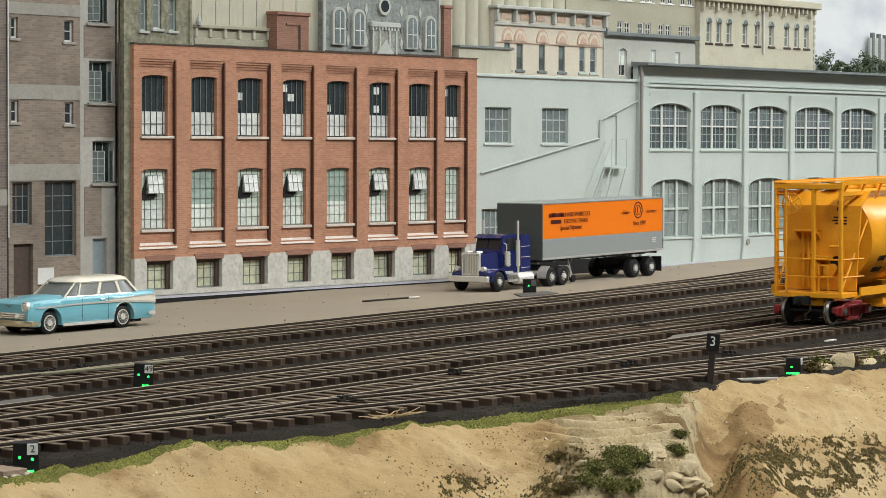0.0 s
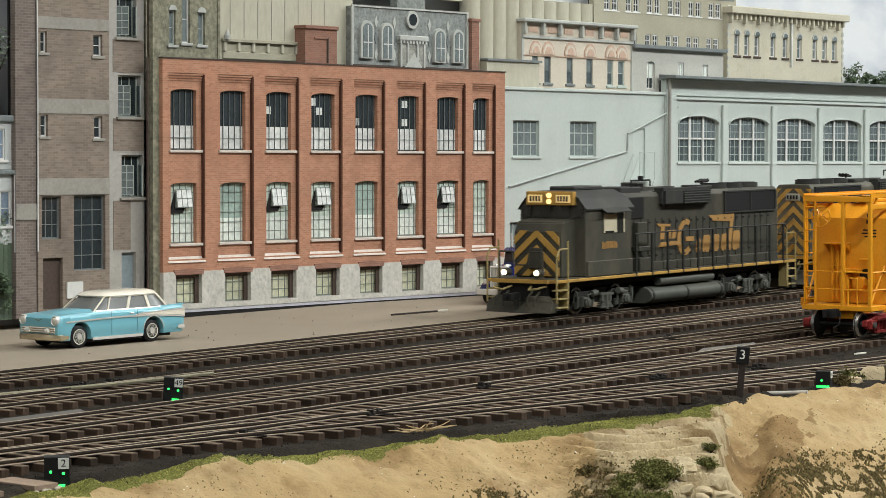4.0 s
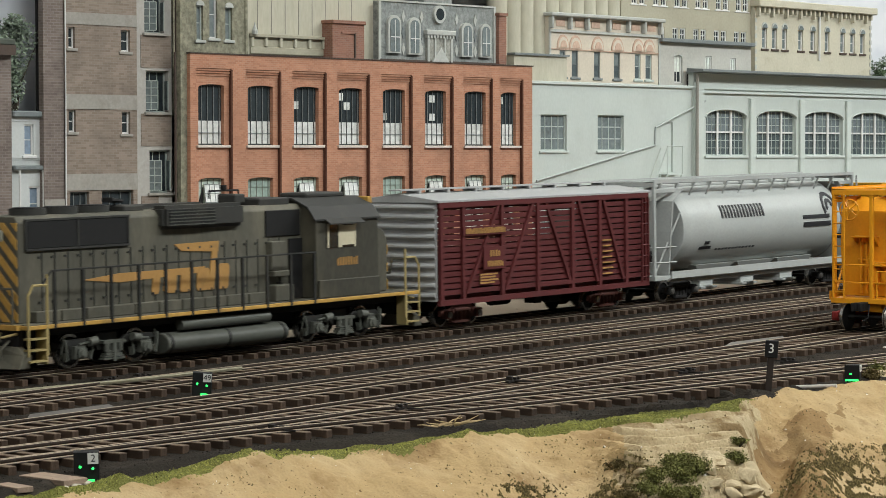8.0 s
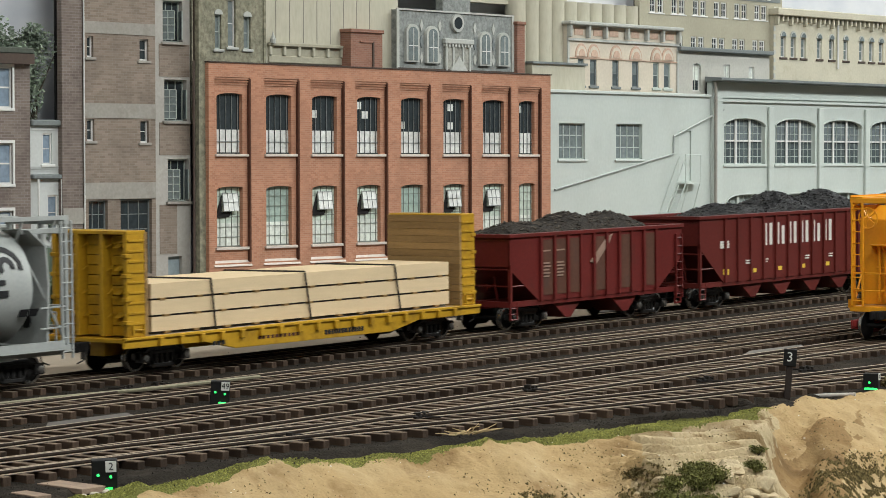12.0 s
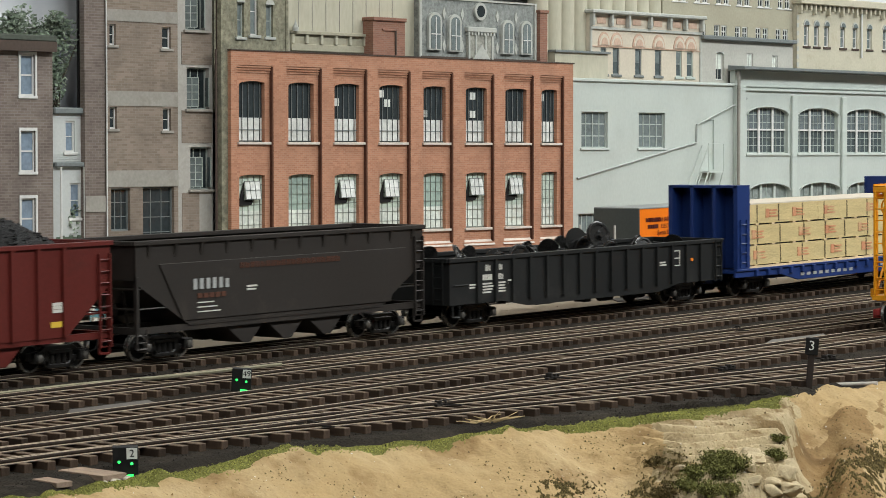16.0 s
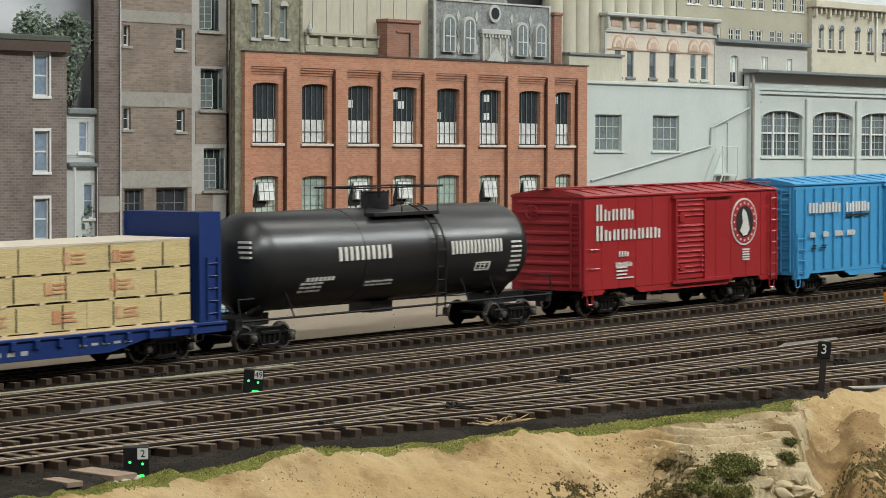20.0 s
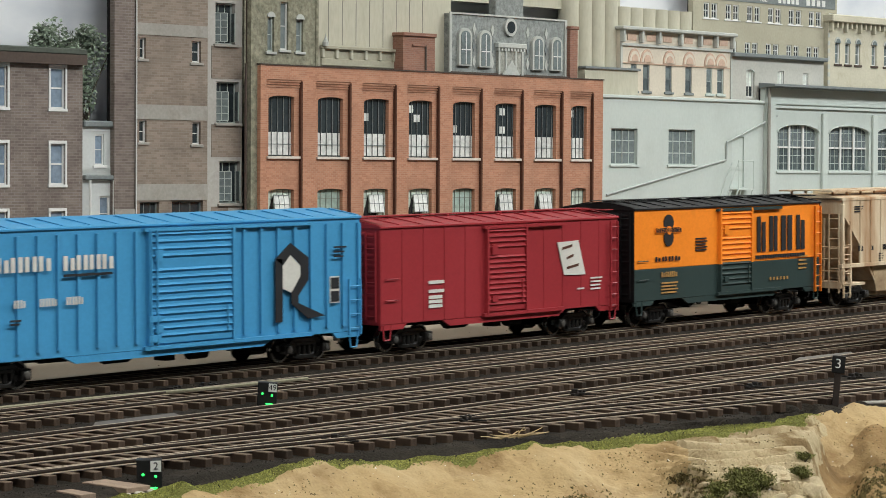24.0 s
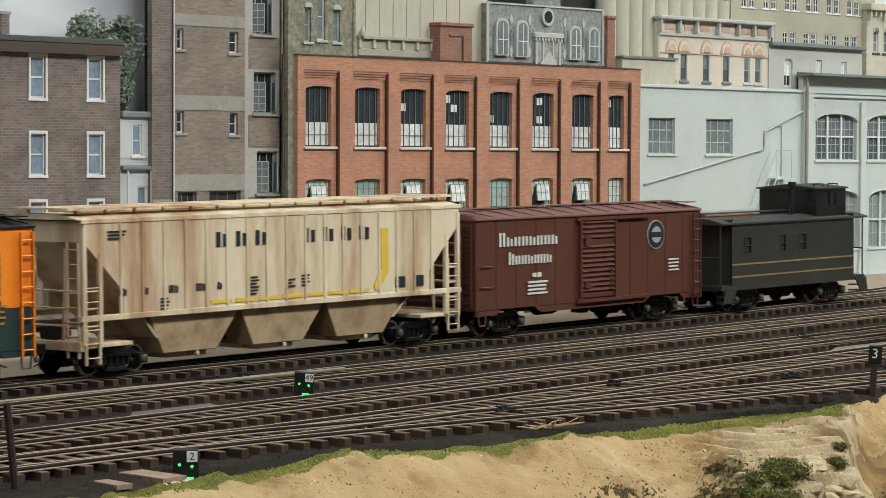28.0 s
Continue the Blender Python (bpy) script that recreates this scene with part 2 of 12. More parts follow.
def bank_paint(name, tones, grit, bump, strata_shade=0.0):
    """Painted plaster land: three earth tones in broad patches, fine grain, dark and pale grit, optional bedding lines
    that paint in seam shade.
    """
    m = shade(name, tones[0], 0.95, vary=0.12, fine=700, coarse=30, bump=bump, depth=0.0010)
    t = m.node_tree
    n, link = t.nodes, t.links.new
    bsdf = n["Principled BSDF"]
    co = n["Texture Coordinate"].outputs["Object"]
    colour = bsdf.inputs["Base Color"].links[0].from_socket

    def blend(colour, scale, lo, hi, amount, target, stretch=(1, 1, 1), detail=6, rough=0.6, shift=0.0, turn=0.0):
        tn = n.new("ShaderNodeMapping")
        tn.inputs["Rotation"].default_value = (0, 0, radians(turn))
        link(co, tn.inputs["Vector"])
        mp = n.new("ShaderNodeMapping")
        mp.inputs["Scale"].default_value, mp.inputs["Location"].default_value = stretch, (shift, shift * 0.7, 0)
        link(tn.outputs[0], mp.inputs["Vector"])
        nz = n.new("ShaderNodeTexNoise")
        nz.inputs["Scale"].default_value, nz.inputs["Detail"].default_value, nz.inputs["Roughness"].default_value = scale, detail, rough
        link(mp.outputs[0], nz.inputs["Vector"])
        rg = n.new("ShaderNodeMapRange")
        rg.inputs["From Min"].default_value, rg.inputs["From Max"].default_value, rg.inputs["To Max"].default_value = lo, hi, amount
        link(nz.outputs[0], rg.inputs["Value"])
        mx = n.new("ShaderNodeMix")
        mx.data_type = "RGBA"
        link(rg.outputs[0], mx.inputs["Factor"])
        link(colour, mx.inputs["A"])
        mx.inputs["B"].default_value = (*target, 1)
        return mx.outputs["Result"]
    colour = blend(colour, 16, 0.46, 0.66, 0.85, tones[1], (1, 1, 1.6))
    colour = blend(colour, 42, 0.51, 0.70, 0.75, tones[2], (1, 1, 1.4), shift=3.1)
    if strata_shade:
        # dark lines across the ledges carry the shade of their seams as colour
        colour = blend(colour, 22, 0.50, 0.62, strata_shade, tones[2], (6.5, 0.45, 4), shift=7.7, turn=-40)
    colour = blend(colour, 420, 0.66, 0.74, 0.7, grit, shift=1.3, detail=2)
    colour = blend(colour, 500, 0.70, 0.76, 0.6, (0.42, 0.36, 0.26), shift=9.9, detail=2)
    link(colour, bsdf.inputs["Base Color"])
    return m


M_sand = bank_paint("buff_sandy_plaster", ((0.315, 0.222, 0.110), (0.385, 0.292, 0.165), (0.170, 0.102, 0.045)), (0.07, 0.05, 0.025), 0.6)
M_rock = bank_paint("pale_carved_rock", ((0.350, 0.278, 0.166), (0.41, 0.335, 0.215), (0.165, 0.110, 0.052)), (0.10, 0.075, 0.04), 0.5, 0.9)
M_gully = bank_paint("brown_gully_earth", ((0.200, 0.128, 0.058), (0.245, 0.170, 0.084), (0.105, 0.063, 0.027)), (0.06, 0.045, 0.02), 0.6)


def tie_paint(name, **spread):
    """Dark creosoted wood; upper faces coloured paler, as overhead light would show them."""
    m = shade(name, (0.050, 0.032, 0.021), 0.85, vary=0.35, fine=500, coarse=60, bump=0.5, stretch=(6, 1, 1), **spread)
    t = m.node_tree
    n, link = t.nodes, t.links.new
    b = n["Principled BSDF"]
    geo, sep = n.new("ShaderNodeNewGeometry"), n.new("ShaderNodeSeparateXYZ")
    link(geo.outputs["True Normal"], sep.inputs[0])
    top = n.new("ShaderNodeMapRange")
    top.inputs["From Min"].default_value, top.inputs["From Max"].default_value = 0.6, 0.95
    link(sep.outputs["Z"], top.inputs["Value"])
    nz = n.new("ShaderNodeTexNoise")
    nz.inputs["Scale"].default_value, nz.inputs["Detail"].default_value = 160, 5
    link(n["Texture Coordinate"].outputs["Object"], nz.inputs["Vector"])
    top_mottle = n.new("ShaderNodeMapRange")
    top_mottle.inputs["From Min"].default_value, top_mottle.inputs["From Max"].default_value = 0.30, 0.62
    link(nz.outputs[0], top_mottle.inputs["Value"])
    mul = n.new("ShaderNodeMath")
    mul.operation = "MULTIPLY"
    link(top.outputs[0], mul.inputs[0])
    link(top_mottle.outputs[0], mul.inputs[1])
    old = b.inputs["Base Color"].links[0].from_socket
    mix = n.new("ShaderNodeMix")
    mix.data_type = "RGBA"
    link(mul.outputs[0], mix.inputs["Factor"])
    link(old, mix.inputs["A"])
    # paler colour on upward faces puts the top light into the wood
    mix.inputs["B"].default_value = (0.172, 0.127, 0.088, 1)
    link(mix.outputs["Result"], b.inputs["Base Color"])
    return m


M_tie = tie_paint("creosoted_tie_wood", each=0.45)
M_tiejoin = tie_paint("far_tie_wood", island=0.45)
M_grass = shade("moss_green_turf", (0.180, 0.180, 0.050), 0.95, vary=0.5, fine=600, coarse=40, island=0.5, bump=0)
M_bush = shade("olive_foliage", (0.122, 0.122, 0.040), 0.95, vary=0.4, island=0.6, bump=0)


def rail_paint():
    """Rust-brown rail with a worn bright running surface."""
    m = shade("weathered_rail_steel", (0.040, 0.029, 0.023), 0.6, 0.1, 0.3, 300, 30, 0.3)
    t = m.node_tree
    n, link = t.nodes, t.links.new
    b = n["Principled BSDF"]
    geo, sep = n.new("ShaderNodeNewGeometry"), n.new("ShaderNodeSeparateXYZ")
    link(geo.outputs["True Normal"], sep.inputs[0])
    r = n.new("ShaderNodeMapRange")
    r.inputs["From Min"].default_value, r.inputs["From Max"].default_value = 0.85, 0.95
    link(sep.outputs["Z"], r.inputs["Value"])
    old = b.inputs["Base Color"].links[0].from_socket
    mix = n.new("ShaderNodeMix")
    mix.data_type = "RGBA"
    link(r.outputs[0], mix.inputs["Factor"])
    link(old, mix.inputs["A"])
    mix.inputs["B"].default_value = (0.38, 0.302, 0.215, 1)
    link(mix.outputs["Result"], b.inputs["Base Color"])
    mm = n.new("ShaderNodeMath")
    mm.operation = "MULTIPLY"
    mm.inputs[1].default_value = 0.45
    link(r.outputs[0], mm.inputs[0])
    link(mm.outputs[0], b.inputs["Metallic"])
    return m


M_rail = rail_paint()

# ---- the room ----
ROOM = (-5.2, 9.6, -2.2, 1.75)
x0, x1, y0, y1 = ROOM
bm = B(); bx(bm, x0, x1, y0, y1, FLOOR - 0.1, FLOOR)
solid("floor", bm, M_floor, "dark grey vinyl floor of the layout room", "floor", kind="structure")
bm = B(); bx(bm, x0 - 0.1, x1 + 0.1, y0 - 0.1, y1 + 0.1, CEIL, CEIL + 0.1)
solid("ceiling", bm, M_ceil, "plain white ceiling above the model railway", "ceiling", kind="structure")
for nm, a in (("wall_north", (x0, x1, y1, y1 + 0.1)), ("wall_south", (x0, x1, y0 - 0.1, y0)), ("wall_west", (x0 - 0.1, x0, y0 - 0.1, y1 + 0.1)),
              ("wall_east", (x1, x1 + 0.1, y0 - 0.1, y1 + 0.1))):
    bm = B(); bx(bm, a[0], a[1], a[2], a[3], FLOOR - 0.1, CEIL)
    solid(nm, bm, M_wall, "plain grey painted wall of the room", "wall", kind="structure")
M_diff = glow("troffer_diffuser", (1.0, 0.95, 0.88), 3.0)
M_white_metal = shade("white_enamel", (0.8, 0.8, 0.78), 0.4, vary=0.03)
for lx, ly, share in LAMPS:
    fx = root("ceiling_light", "white fluorescent troffer on the ceiling", "ceiling light", pose(lx, ly, CEIL), "ceiling lights")
    bm = B(); bx(bm, -0.62, 0.62, -0.17, 0.17, -0.045, 0)
    part("housing", bm, M_white_metal, fx, bev=0.004)
    bm = B(); bx(bm, -0.58, 0.58, -0.14, 0.14, -0.048, -0.0455)
    part("diffuser", bm, M_diff, fx, "glowing diffuser")


# ---- sandy bank in front of the tracks: one sheet for the whole layout top ----
EDGE_X = np.array([-6.0, 0.40, 0.68, 0.765, 0.80, 0.85, 0.88, 0.92, 0.96, 1.00, 1.05, 1.08, 1.11, 1.15, 1.175, 1.20, 1.26, 1.31, 1.45, 1.70, 2.2, 9.0])
EDGE_Y = np.array([0.72, 0.72, 0.760, 0.774, 0.772, 0.774, 0.768, 0.755, 0.746, 0.741, 0.722, 0.712, 0.700, 0.704, 0.704, 0.703, 0.697, 0.686, 0.660, 0.620, 0.58, 0.50])


def edge_y(x):
    return float(np.interp(x, EDGE_X, EDGE_Y))


def sstep(a, b, v):
    v = min(1.0, max(0.0, (v - a) / (b - a)))
    return v * v * (3 - 2 * v)


def land_z(x, y):
    """Height of the layout's top: level cinders by the tracks, then a sandy bank that falls away to the front."""
    d = edge_y(x) - y
    v = Vector((x, y, 0))
    n1 = noise.fractal(v * 22, 1.0, 2.0, 5)
    n2 = noise.fractal(v * 75, 0.9, 2.0, 4)
    if d < -0.03:
        return YARD_Z + 0.0005 * n2 - (0.001 if y > 1.145 else 0)
    yard = (YARD_Z - GROUND_Z) * sstep(-0.009, -0.018, d)
    lip = sstep(-0.012, 0.004, d)
    r = y / x if x > 0.2 else 2.0
    r += 0.007 * noise.noise(v * 30) + 0.003 * noise.noise(v * 90)
    right = sstep(0.588, 0.560, r) if x > 0.9 else 0.0
    fall = 0.42 * max(d, 0) + 1.2 * max(d, 0) ** 2
    # a rock shelf that juts out, with a gully on its far side
    shelf = sstep(0.70, 0.655, r) * (1 - sstep(0.600, 0.590, r)) * (1 - sstep(0.085, 0.125, d)) if 0.9 < x < 1.4 else 0.0
    gully = sstep(0.604, 0.594, r) * (1 - sstep(0.588, 0.566, r)) if 0.9 < x < 1.4 else 0.0
    crest = GROUND_Z + yard + 0.0005 * n2 * (1 - lip) + 0.0035 * lip - fall * (1 - 0.60 * shelf)
    if shelf > 0.01:
        # layered ledges with steep little risers and dark seams
        u = (crest + 0.03 * (x - 1.1)) / 0.0024 + 0.50 * noise.noise(v * 18) + 0.15 * noise.noise(v * 70)
        w = u - math.floor(u)
        crest += shelf * 0.0024 * (sstep(0.45, 0.75, w) - w + 0.15) * 1.7 - shelf * 0.0032 * math.exp(-((w - 0.45) / 0.10) ** 2)
    z = crest - 0.020 * gully * sstep(0.0, 0.05, d) + 0.006 * right * sstep(0.0, 0.03, d) * (1 - sstep(0.04, 0.10, d))
    rough = lip * (0.0046 * n1 + 0.0020 * n2) * (1 - 0.65 * shelf)
    ridge = lip * 0.0030 * (1 - abs(noise.noise(Vector((x * 18 + y * 30, y * 14, 3.1))))) - 0.0022 * lip
    return z + rough + ridge


def sheet(bm, xs, ys, height):
    rows = [[bm.verts.new((x, y, height(x, y))) for x in xs] for y in ys]
    for a, b in zip(rows, rows[1:]):
        for i in range(len(xs) - 1):
            bm.faces.new((a[i], a[i + 1], b[i + 1], b[i]))


bm = B()
xs = np.concatenate([np.linspace(-5.0, 0.55, 30), np.linspace(0.555, 1.60, 700), np.linspace(1.62, 3.0, 40), np.linspace(3.1, 9.4, 30)])
ys = np.concatenate([np.linspace(0.42, 0.555, 12), np.linspace(0.557, 0.84, 240), np.linspace(0.845, 1.20, 40)])
sheet(bm, xs, ys, land_z)
ground = part("ground", bm, M_earth, None, "", smooth=True)
tagged(ground, "black cinder yard falling to a buff sandy bank in front", "ground", kind="structure")
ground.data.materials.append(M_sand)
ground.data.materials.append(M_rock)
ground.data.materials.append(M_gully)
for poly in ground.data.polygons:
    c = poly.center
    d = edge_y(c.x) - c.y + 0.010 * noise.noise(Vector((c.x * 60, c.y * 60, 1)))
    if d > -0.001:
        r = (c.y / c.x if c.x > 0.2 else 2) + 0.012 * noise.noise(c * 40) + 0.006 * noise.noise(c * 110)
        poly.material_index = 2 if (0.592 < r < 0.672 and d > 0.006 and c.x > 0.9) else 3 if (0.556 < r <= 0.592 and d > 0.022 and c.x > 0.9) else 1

bm = B(); bx(bm, -5.0, 9.4, 0.40, 1.72, -0.30, -0.22)
solid("benchwork", bm, M_fascia, "dark layout benchwork below the scenery", "benchwork", kind="structure")
bm = B(); bx(bm, -5.0, 9.4, 0.385, 0.40, -0.40, -0.12)
solid("fascia", bm, M_fascia, "dark green fascia board along the layout edge", "fascia", kind="structure")

# ---- pavement behind the through track, a slab with a kerb edge ----
bm = B()
px = np.linspace(-5.0, 9.4, 240)
py = list(np.linspace(1.150, 1.290, 5)) + list(np.linspace(1.300, 1.360, 8)) + list(np.linspace(1.40, 1.70, 6))


def pave_z(x, y):
    foot = min(PAVE_Z, -0.0145 * (min(x, 2.9) - 1.5701) - 0.0030)
    return PAVE_Z + (foot - PAVE_Z) * sstep(1.300, 1.345, y) + 0.0003 * noise.noise(Vector((x * 9, y * 9, 0)))


sheet(bm, px, py, pave_z)
for v in [v for v in bm.verts if v.co.y < 1.1505]:
    v.co.y += 0.0012 * noise.noise(Vector((v.co.x * 25, 0, 0)))
r = bmesh.ops.extrude_edge_only(bm, edges=[e for e in bm.edges if e.is_boundary and all(v.co.y < 1.1525 for v in e.verts)])
for g in r["geom"]:
    if isinstance(g, bmesh.types.BMVert):
        g.co.z = GROUND_Z - 0.01
pavement = part("pavement", bm, M_pave, None)
tagged(pavement, "pale grey-beige concrete yard paving beside the tracks", "pavement", kind="structure")


# ---- tracks ----
def rail_mesh(bm, pts, off):
    """A rail of I section, pushed sideways by off from the centre line pts."""
    sec = [(-0.0017, -0.0023), (0.0017, -0.0023), (0.0015, -0.0020), (0.0006, -0.0017), (0.0006, -0.0011), (0.0011, -0.0009), (0.0011, -0.0002),
           (0.0009, 0.0), (-0.0009, 0.0), (-0.0011, -0.0002), (-0.0011, -0.0009), (-0.0006, -0.0011), (-0.0006, -0.0017), (-0.0015, -0.0020)]
    rings = []
    for i, p in enumerate(pts):
        a, b = pts[max(0, i - 1)], pts[min(len(pts) - 1, i + 1)]
        d = Vector((b[0] - a[0], b[1] - a[1], 0)).normalized()
        n = Vector((-d.y, d.x, 0))
        o = Vector((p[0], p[1], 0)) + n * off
        rings.append([o + n * s + Vector((0, 0, z)) for s, z in sec])
    loft(bm, rings)


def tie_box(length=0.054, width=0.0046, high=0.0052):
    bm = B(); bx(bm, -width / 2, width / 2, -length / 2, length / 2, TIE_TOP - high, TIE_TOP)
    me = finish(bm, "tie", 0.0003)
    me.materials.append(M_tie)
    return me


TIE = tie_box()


def track(name, line, near, far, label, sides=(-1, 1), tie_from=None, tie_to=None, long_span=None, shift=0.0):
    """A track along line(x) -> y. Ties between near and far are pieces of their own, the rest one joined part."""
    tr = root(name, label, "railway track", group="railway tracks")
    xs = [near[0] - 0.0]
    lo, hi = line[0], line[1]
    fy = line[2]
    n = max(2, int((hi - lo) / 0.03)) if line[3] else 2
    pts = [(lo + (hi - lo) * i / (n - 1 or 1), 0) for i in range(n)]
    pts = [(x, fy(x)) for x, _ in pts]
    for s in sides:
        bm = B(); rail_mesh(bm, pts, s * GAUGE / 2)
        part("rail", bm, M_rail, tr, "rust-brown steel rail with a worn top")
    a, b = (lo if tie_from is None else tie_from), (hi if tie_to is None else tie_to)
    joined = B()
    rnd = random.Random(len(name) * 7 + int(fy(1.0) * 1000))
    for i in range(int((b - a) / TIE_STEP)):
        x = a + i * TIE_STEP + rnd.uniform(-0.0009, 0.0009)
        dy = (fy(x + 0.01) - fy(x - 0.01)) / 0.02
        m = pose(x, fy(x) + rnd.uniform(-0.001, 0.001), rnd.uniform(-0.0004, 0.0002), 0, 0, math.degrees(math.atan(dy)) + rnd.uniform(-1.2, 1.2))
        if near[0] <= x <= near[1]:
            me = TIE
            if long_span and long_span[0] < x < long_span[1]:
                m = pose(x, (fy(x) + line_e(x)) / 2, 0, 0, 0, -2) @ Matrix.Diagonal((1, 1 + (fy(x) - line_e(x)) / 0.054, 1, 1))
            piece("tie", me, tr, m)
        else:
            k = len(joined.verts)
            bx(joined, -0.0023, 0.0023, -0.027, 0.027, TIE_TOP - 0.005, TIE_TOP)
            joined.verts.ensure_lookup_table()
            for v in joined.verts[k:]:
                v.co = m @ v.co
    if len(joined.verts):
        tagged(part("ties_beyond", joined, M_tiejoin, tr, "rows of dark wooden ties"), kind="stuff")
    else:
        joined.free()
    return tr


# ---- plain flat lookups used below ----
def line_d(x):
    return Y_D + 0.25 * max(0.0, 0.95 - max(x, 0.5)) ** 2


def line_e(x):
    return float(np.interp(x, [0.5, 0.76, 0.84, 0.902, 0.97, 1.039, 1.11, 1.187, 1.29, 1.392, 1.9], [0.85, 0.838, 0.829, 0.8165, 0.801, 0.785, 0.770, 0.755, 0.737, 0.722, 0.66]))


def line_f(x):
    return float(np.interp(x, [1.60, 1.75, 1.95, 2.2, 2.6, 4.2], [Y_A, Y_A + 0.002, Y_A + 0.016, Y_A + 0.050, Y_A + 0.105, Y_A + 0.105]))

# ---- backdrop: low-relief building flats on one long line behind the yard ----
BD = Matrix.Translation((1.5701, 1.389, 0.0)) @ pose(0, 0, 0, 0, 0, -3.073) @ pose(0, 0, 0, 0, 0.831, 0)


def wall_mesh(bm, s0, s1, z0, z1, holes, back0, back1):
    """A wall slab from back0 to back1 with rectangular openings cut through it."""
    us = sorted({s0, s1, *[h[i] for h in holes for i in (0, 1) if s0 < h[i] < s1]})
    ws = sorted({z0, z1, *[h[i] for h in holes for i in (2, 3) if z0 < h[i] < z1]})
    verts = {}

    def vert(i, j, k):
        if (i, j, k) not in verts:
            verts[i, j, k] = bm.verts.new((us[i], (back0, back1)[k], ws[j]))
        return verts[i, j, k]

    full = {}
    for i in range(len(us) - 1):
        for j in range(len(ws) - 1):
            cu, cw = (us[i] + us[i + 1]) / 2, (ws[j] + ws[j + 1]) / 2
            full[i, j] = not any(h[0] < cu < h[1] and h[2] < cw < h[3] for h in holes)
    for (i, j), f in full.items():
        if not f:
            continue
        bm.faces.new((vert(i, j, 0), vert(i + 1, j, 0), vert(i + 1, j + 1, 0), vert(i, j + 1, 0)))
        bm.faces.new((vert(i, j, 1), vert(i, j + 1, 1), vert(i + 1, j + 1, 1), vert(i + 1, j, 1)))
        for di, dj, a, b in ((-1, 0, (i, j), (i, j + 1)), (1, 0, (i + 1, j + 1), (i + 1, j)), (0, -1, (i + 1, j), (i, j)), (0, 1, (i, j + 1), (i + 1, j + 1))):
            if not full.get((i + di, j + dj), False):
                bm.faces.new((vert(*a, 0), vert(*b, 0), vert(*b, 1), vert(*a, 1)))


M_frame_dark = shade("dark_sash_paint", (0.045, 0.05, 0.048), 0.5)
M_frame_white = shade("white_sash_paint", (0.62, 0.62, 0.60), 0.5, vary=0.08)
M_frame_green = shade("pale_green_sash_paint", (0.40, 0.45, 0.42), 0.6, vary=0.1)
M_glass_dark = glassy("dark_window_glass", (0.030, 0.038, 0.042))
M_glass_pale = glassy("frosted_pale_glass", (0.66, 0.70, 0.64), 0.35)
M_glass_white = glassy("whitewashed_glass", (0.62, 0.63, 0.60), 0.5)
M_glass_green = glassy("green_tinted_glass", (0.33, 0.42, 0.37), 0.2)
M_glass_blue = glassy("sky_blue_glass", (0.20, 0.26, 0.33), 0.1)
M_glass_factory = glassy("grey_factory_glass", (0.085, 0.105, 0.110), 0.12)
M_glass_panes = glassy("blue_grey_factory_glass", (0.150, 0.175, 0.185), 0.12)
M_glass_misty = glassy("misty_grey_green_glass", (0.24, 0.275, 0.262), 0.25)
M_glass_grey = glassy("grey_window_glass", (0.17, 0.20, 0.20), 0.15)
M_sill = shade("pale_stone_trim", (0.56, 0.50, 0.44), 0.85, vary=0.15)


def arch(s0, s1, z_spring, rise, n=8):
    c, h = (s0 + s1) / 2, (s1 - s0) / 2
    return [(c + h * math.cos(math.pi * i / n), z_spring + rise * math.sin(math.pi * i / n)) for i in range(n + 1)]


def window(parent, s0, s1, z0, z1, back, cols, rows, frame, glass, bar=0.0006, upper=None, split=0.5, sill=None, rise=0.0, wall_mat=None, label="",
           sill_out=0.0015, sill_h=0.0022):
    """A window set in an opening: frame, panes, glazing bars and a sill. Everything is a part of the building's flat."""
    bm = B()
    e = 0.0012
    wall_mesh(bm, s0, s1, z0, z1, [(s0 + e, s1 - e, z0 + e, z1 - e)], back, back + 0.0015)
    fr = part("window_frame", bm, frame, parent, label)
    zs = z0 + (z1 - z0) * split
    bm = B(); bx(bm, s0 + e, s1 - e, back + 0.0009, back + 0.0014, z0 + e, (zs if upper else z1 - e))
    part("pane", bm, glass, fr)
    if upper:
        bm = B(); bx(bm, s0 + e, s1 - e, back + 0.0009, back + 0.0014, zs, z1 - e)
        part("pane", bm, upper, fr)
    bm = B()
    for i in range(1, cols):
        x = s0 + (s1 - s0) * i / cols
        bx(bm, x - bar / 2, x + bar / 2, back + 0.0003, back + 0.0008, z0 + e, z1 - e)
    for j in range(1, rows):
        z = z0 + (z1 - z0) * j / rows
        bx(bm, s0 + e, s1 - e, back + 0.0003, back + 0.0008, z - bar / 2, z + bar / 2)
    if len(bm.verts):
        part("glazing_grid", bm, frame, fr)
    else:
        bm.free()
    if sill:
        bm = B(); bx(bm, s0 - 0.0022, s1 + 0.0022, -sill_out, back, z0 - sill_h, z0)
        part("window_sill", bm, sill, parent, "pale stone sill", bev=0.0003)
    if rise and wall_mat:
        # spandrel corners that leave a segmental arch
        bm = B()
        pts = arch(s0, s1, z1 - rise, rise, 10)
        k = len(pts) // 2
        for half in (pts[:k + 1] + [((s0 + s1) / 2, z1 + 0.0002), (s1, z1 + 0.0002)], pts[k:] + [(s0, z1 + 0.0002), ((s0 + s1) / 2, z1 + 0.0002)]):
            prism(bm, half, "y", 0.0001, back)
        part("arch_spandrel", bm, wall_mat, parent)
    return fr


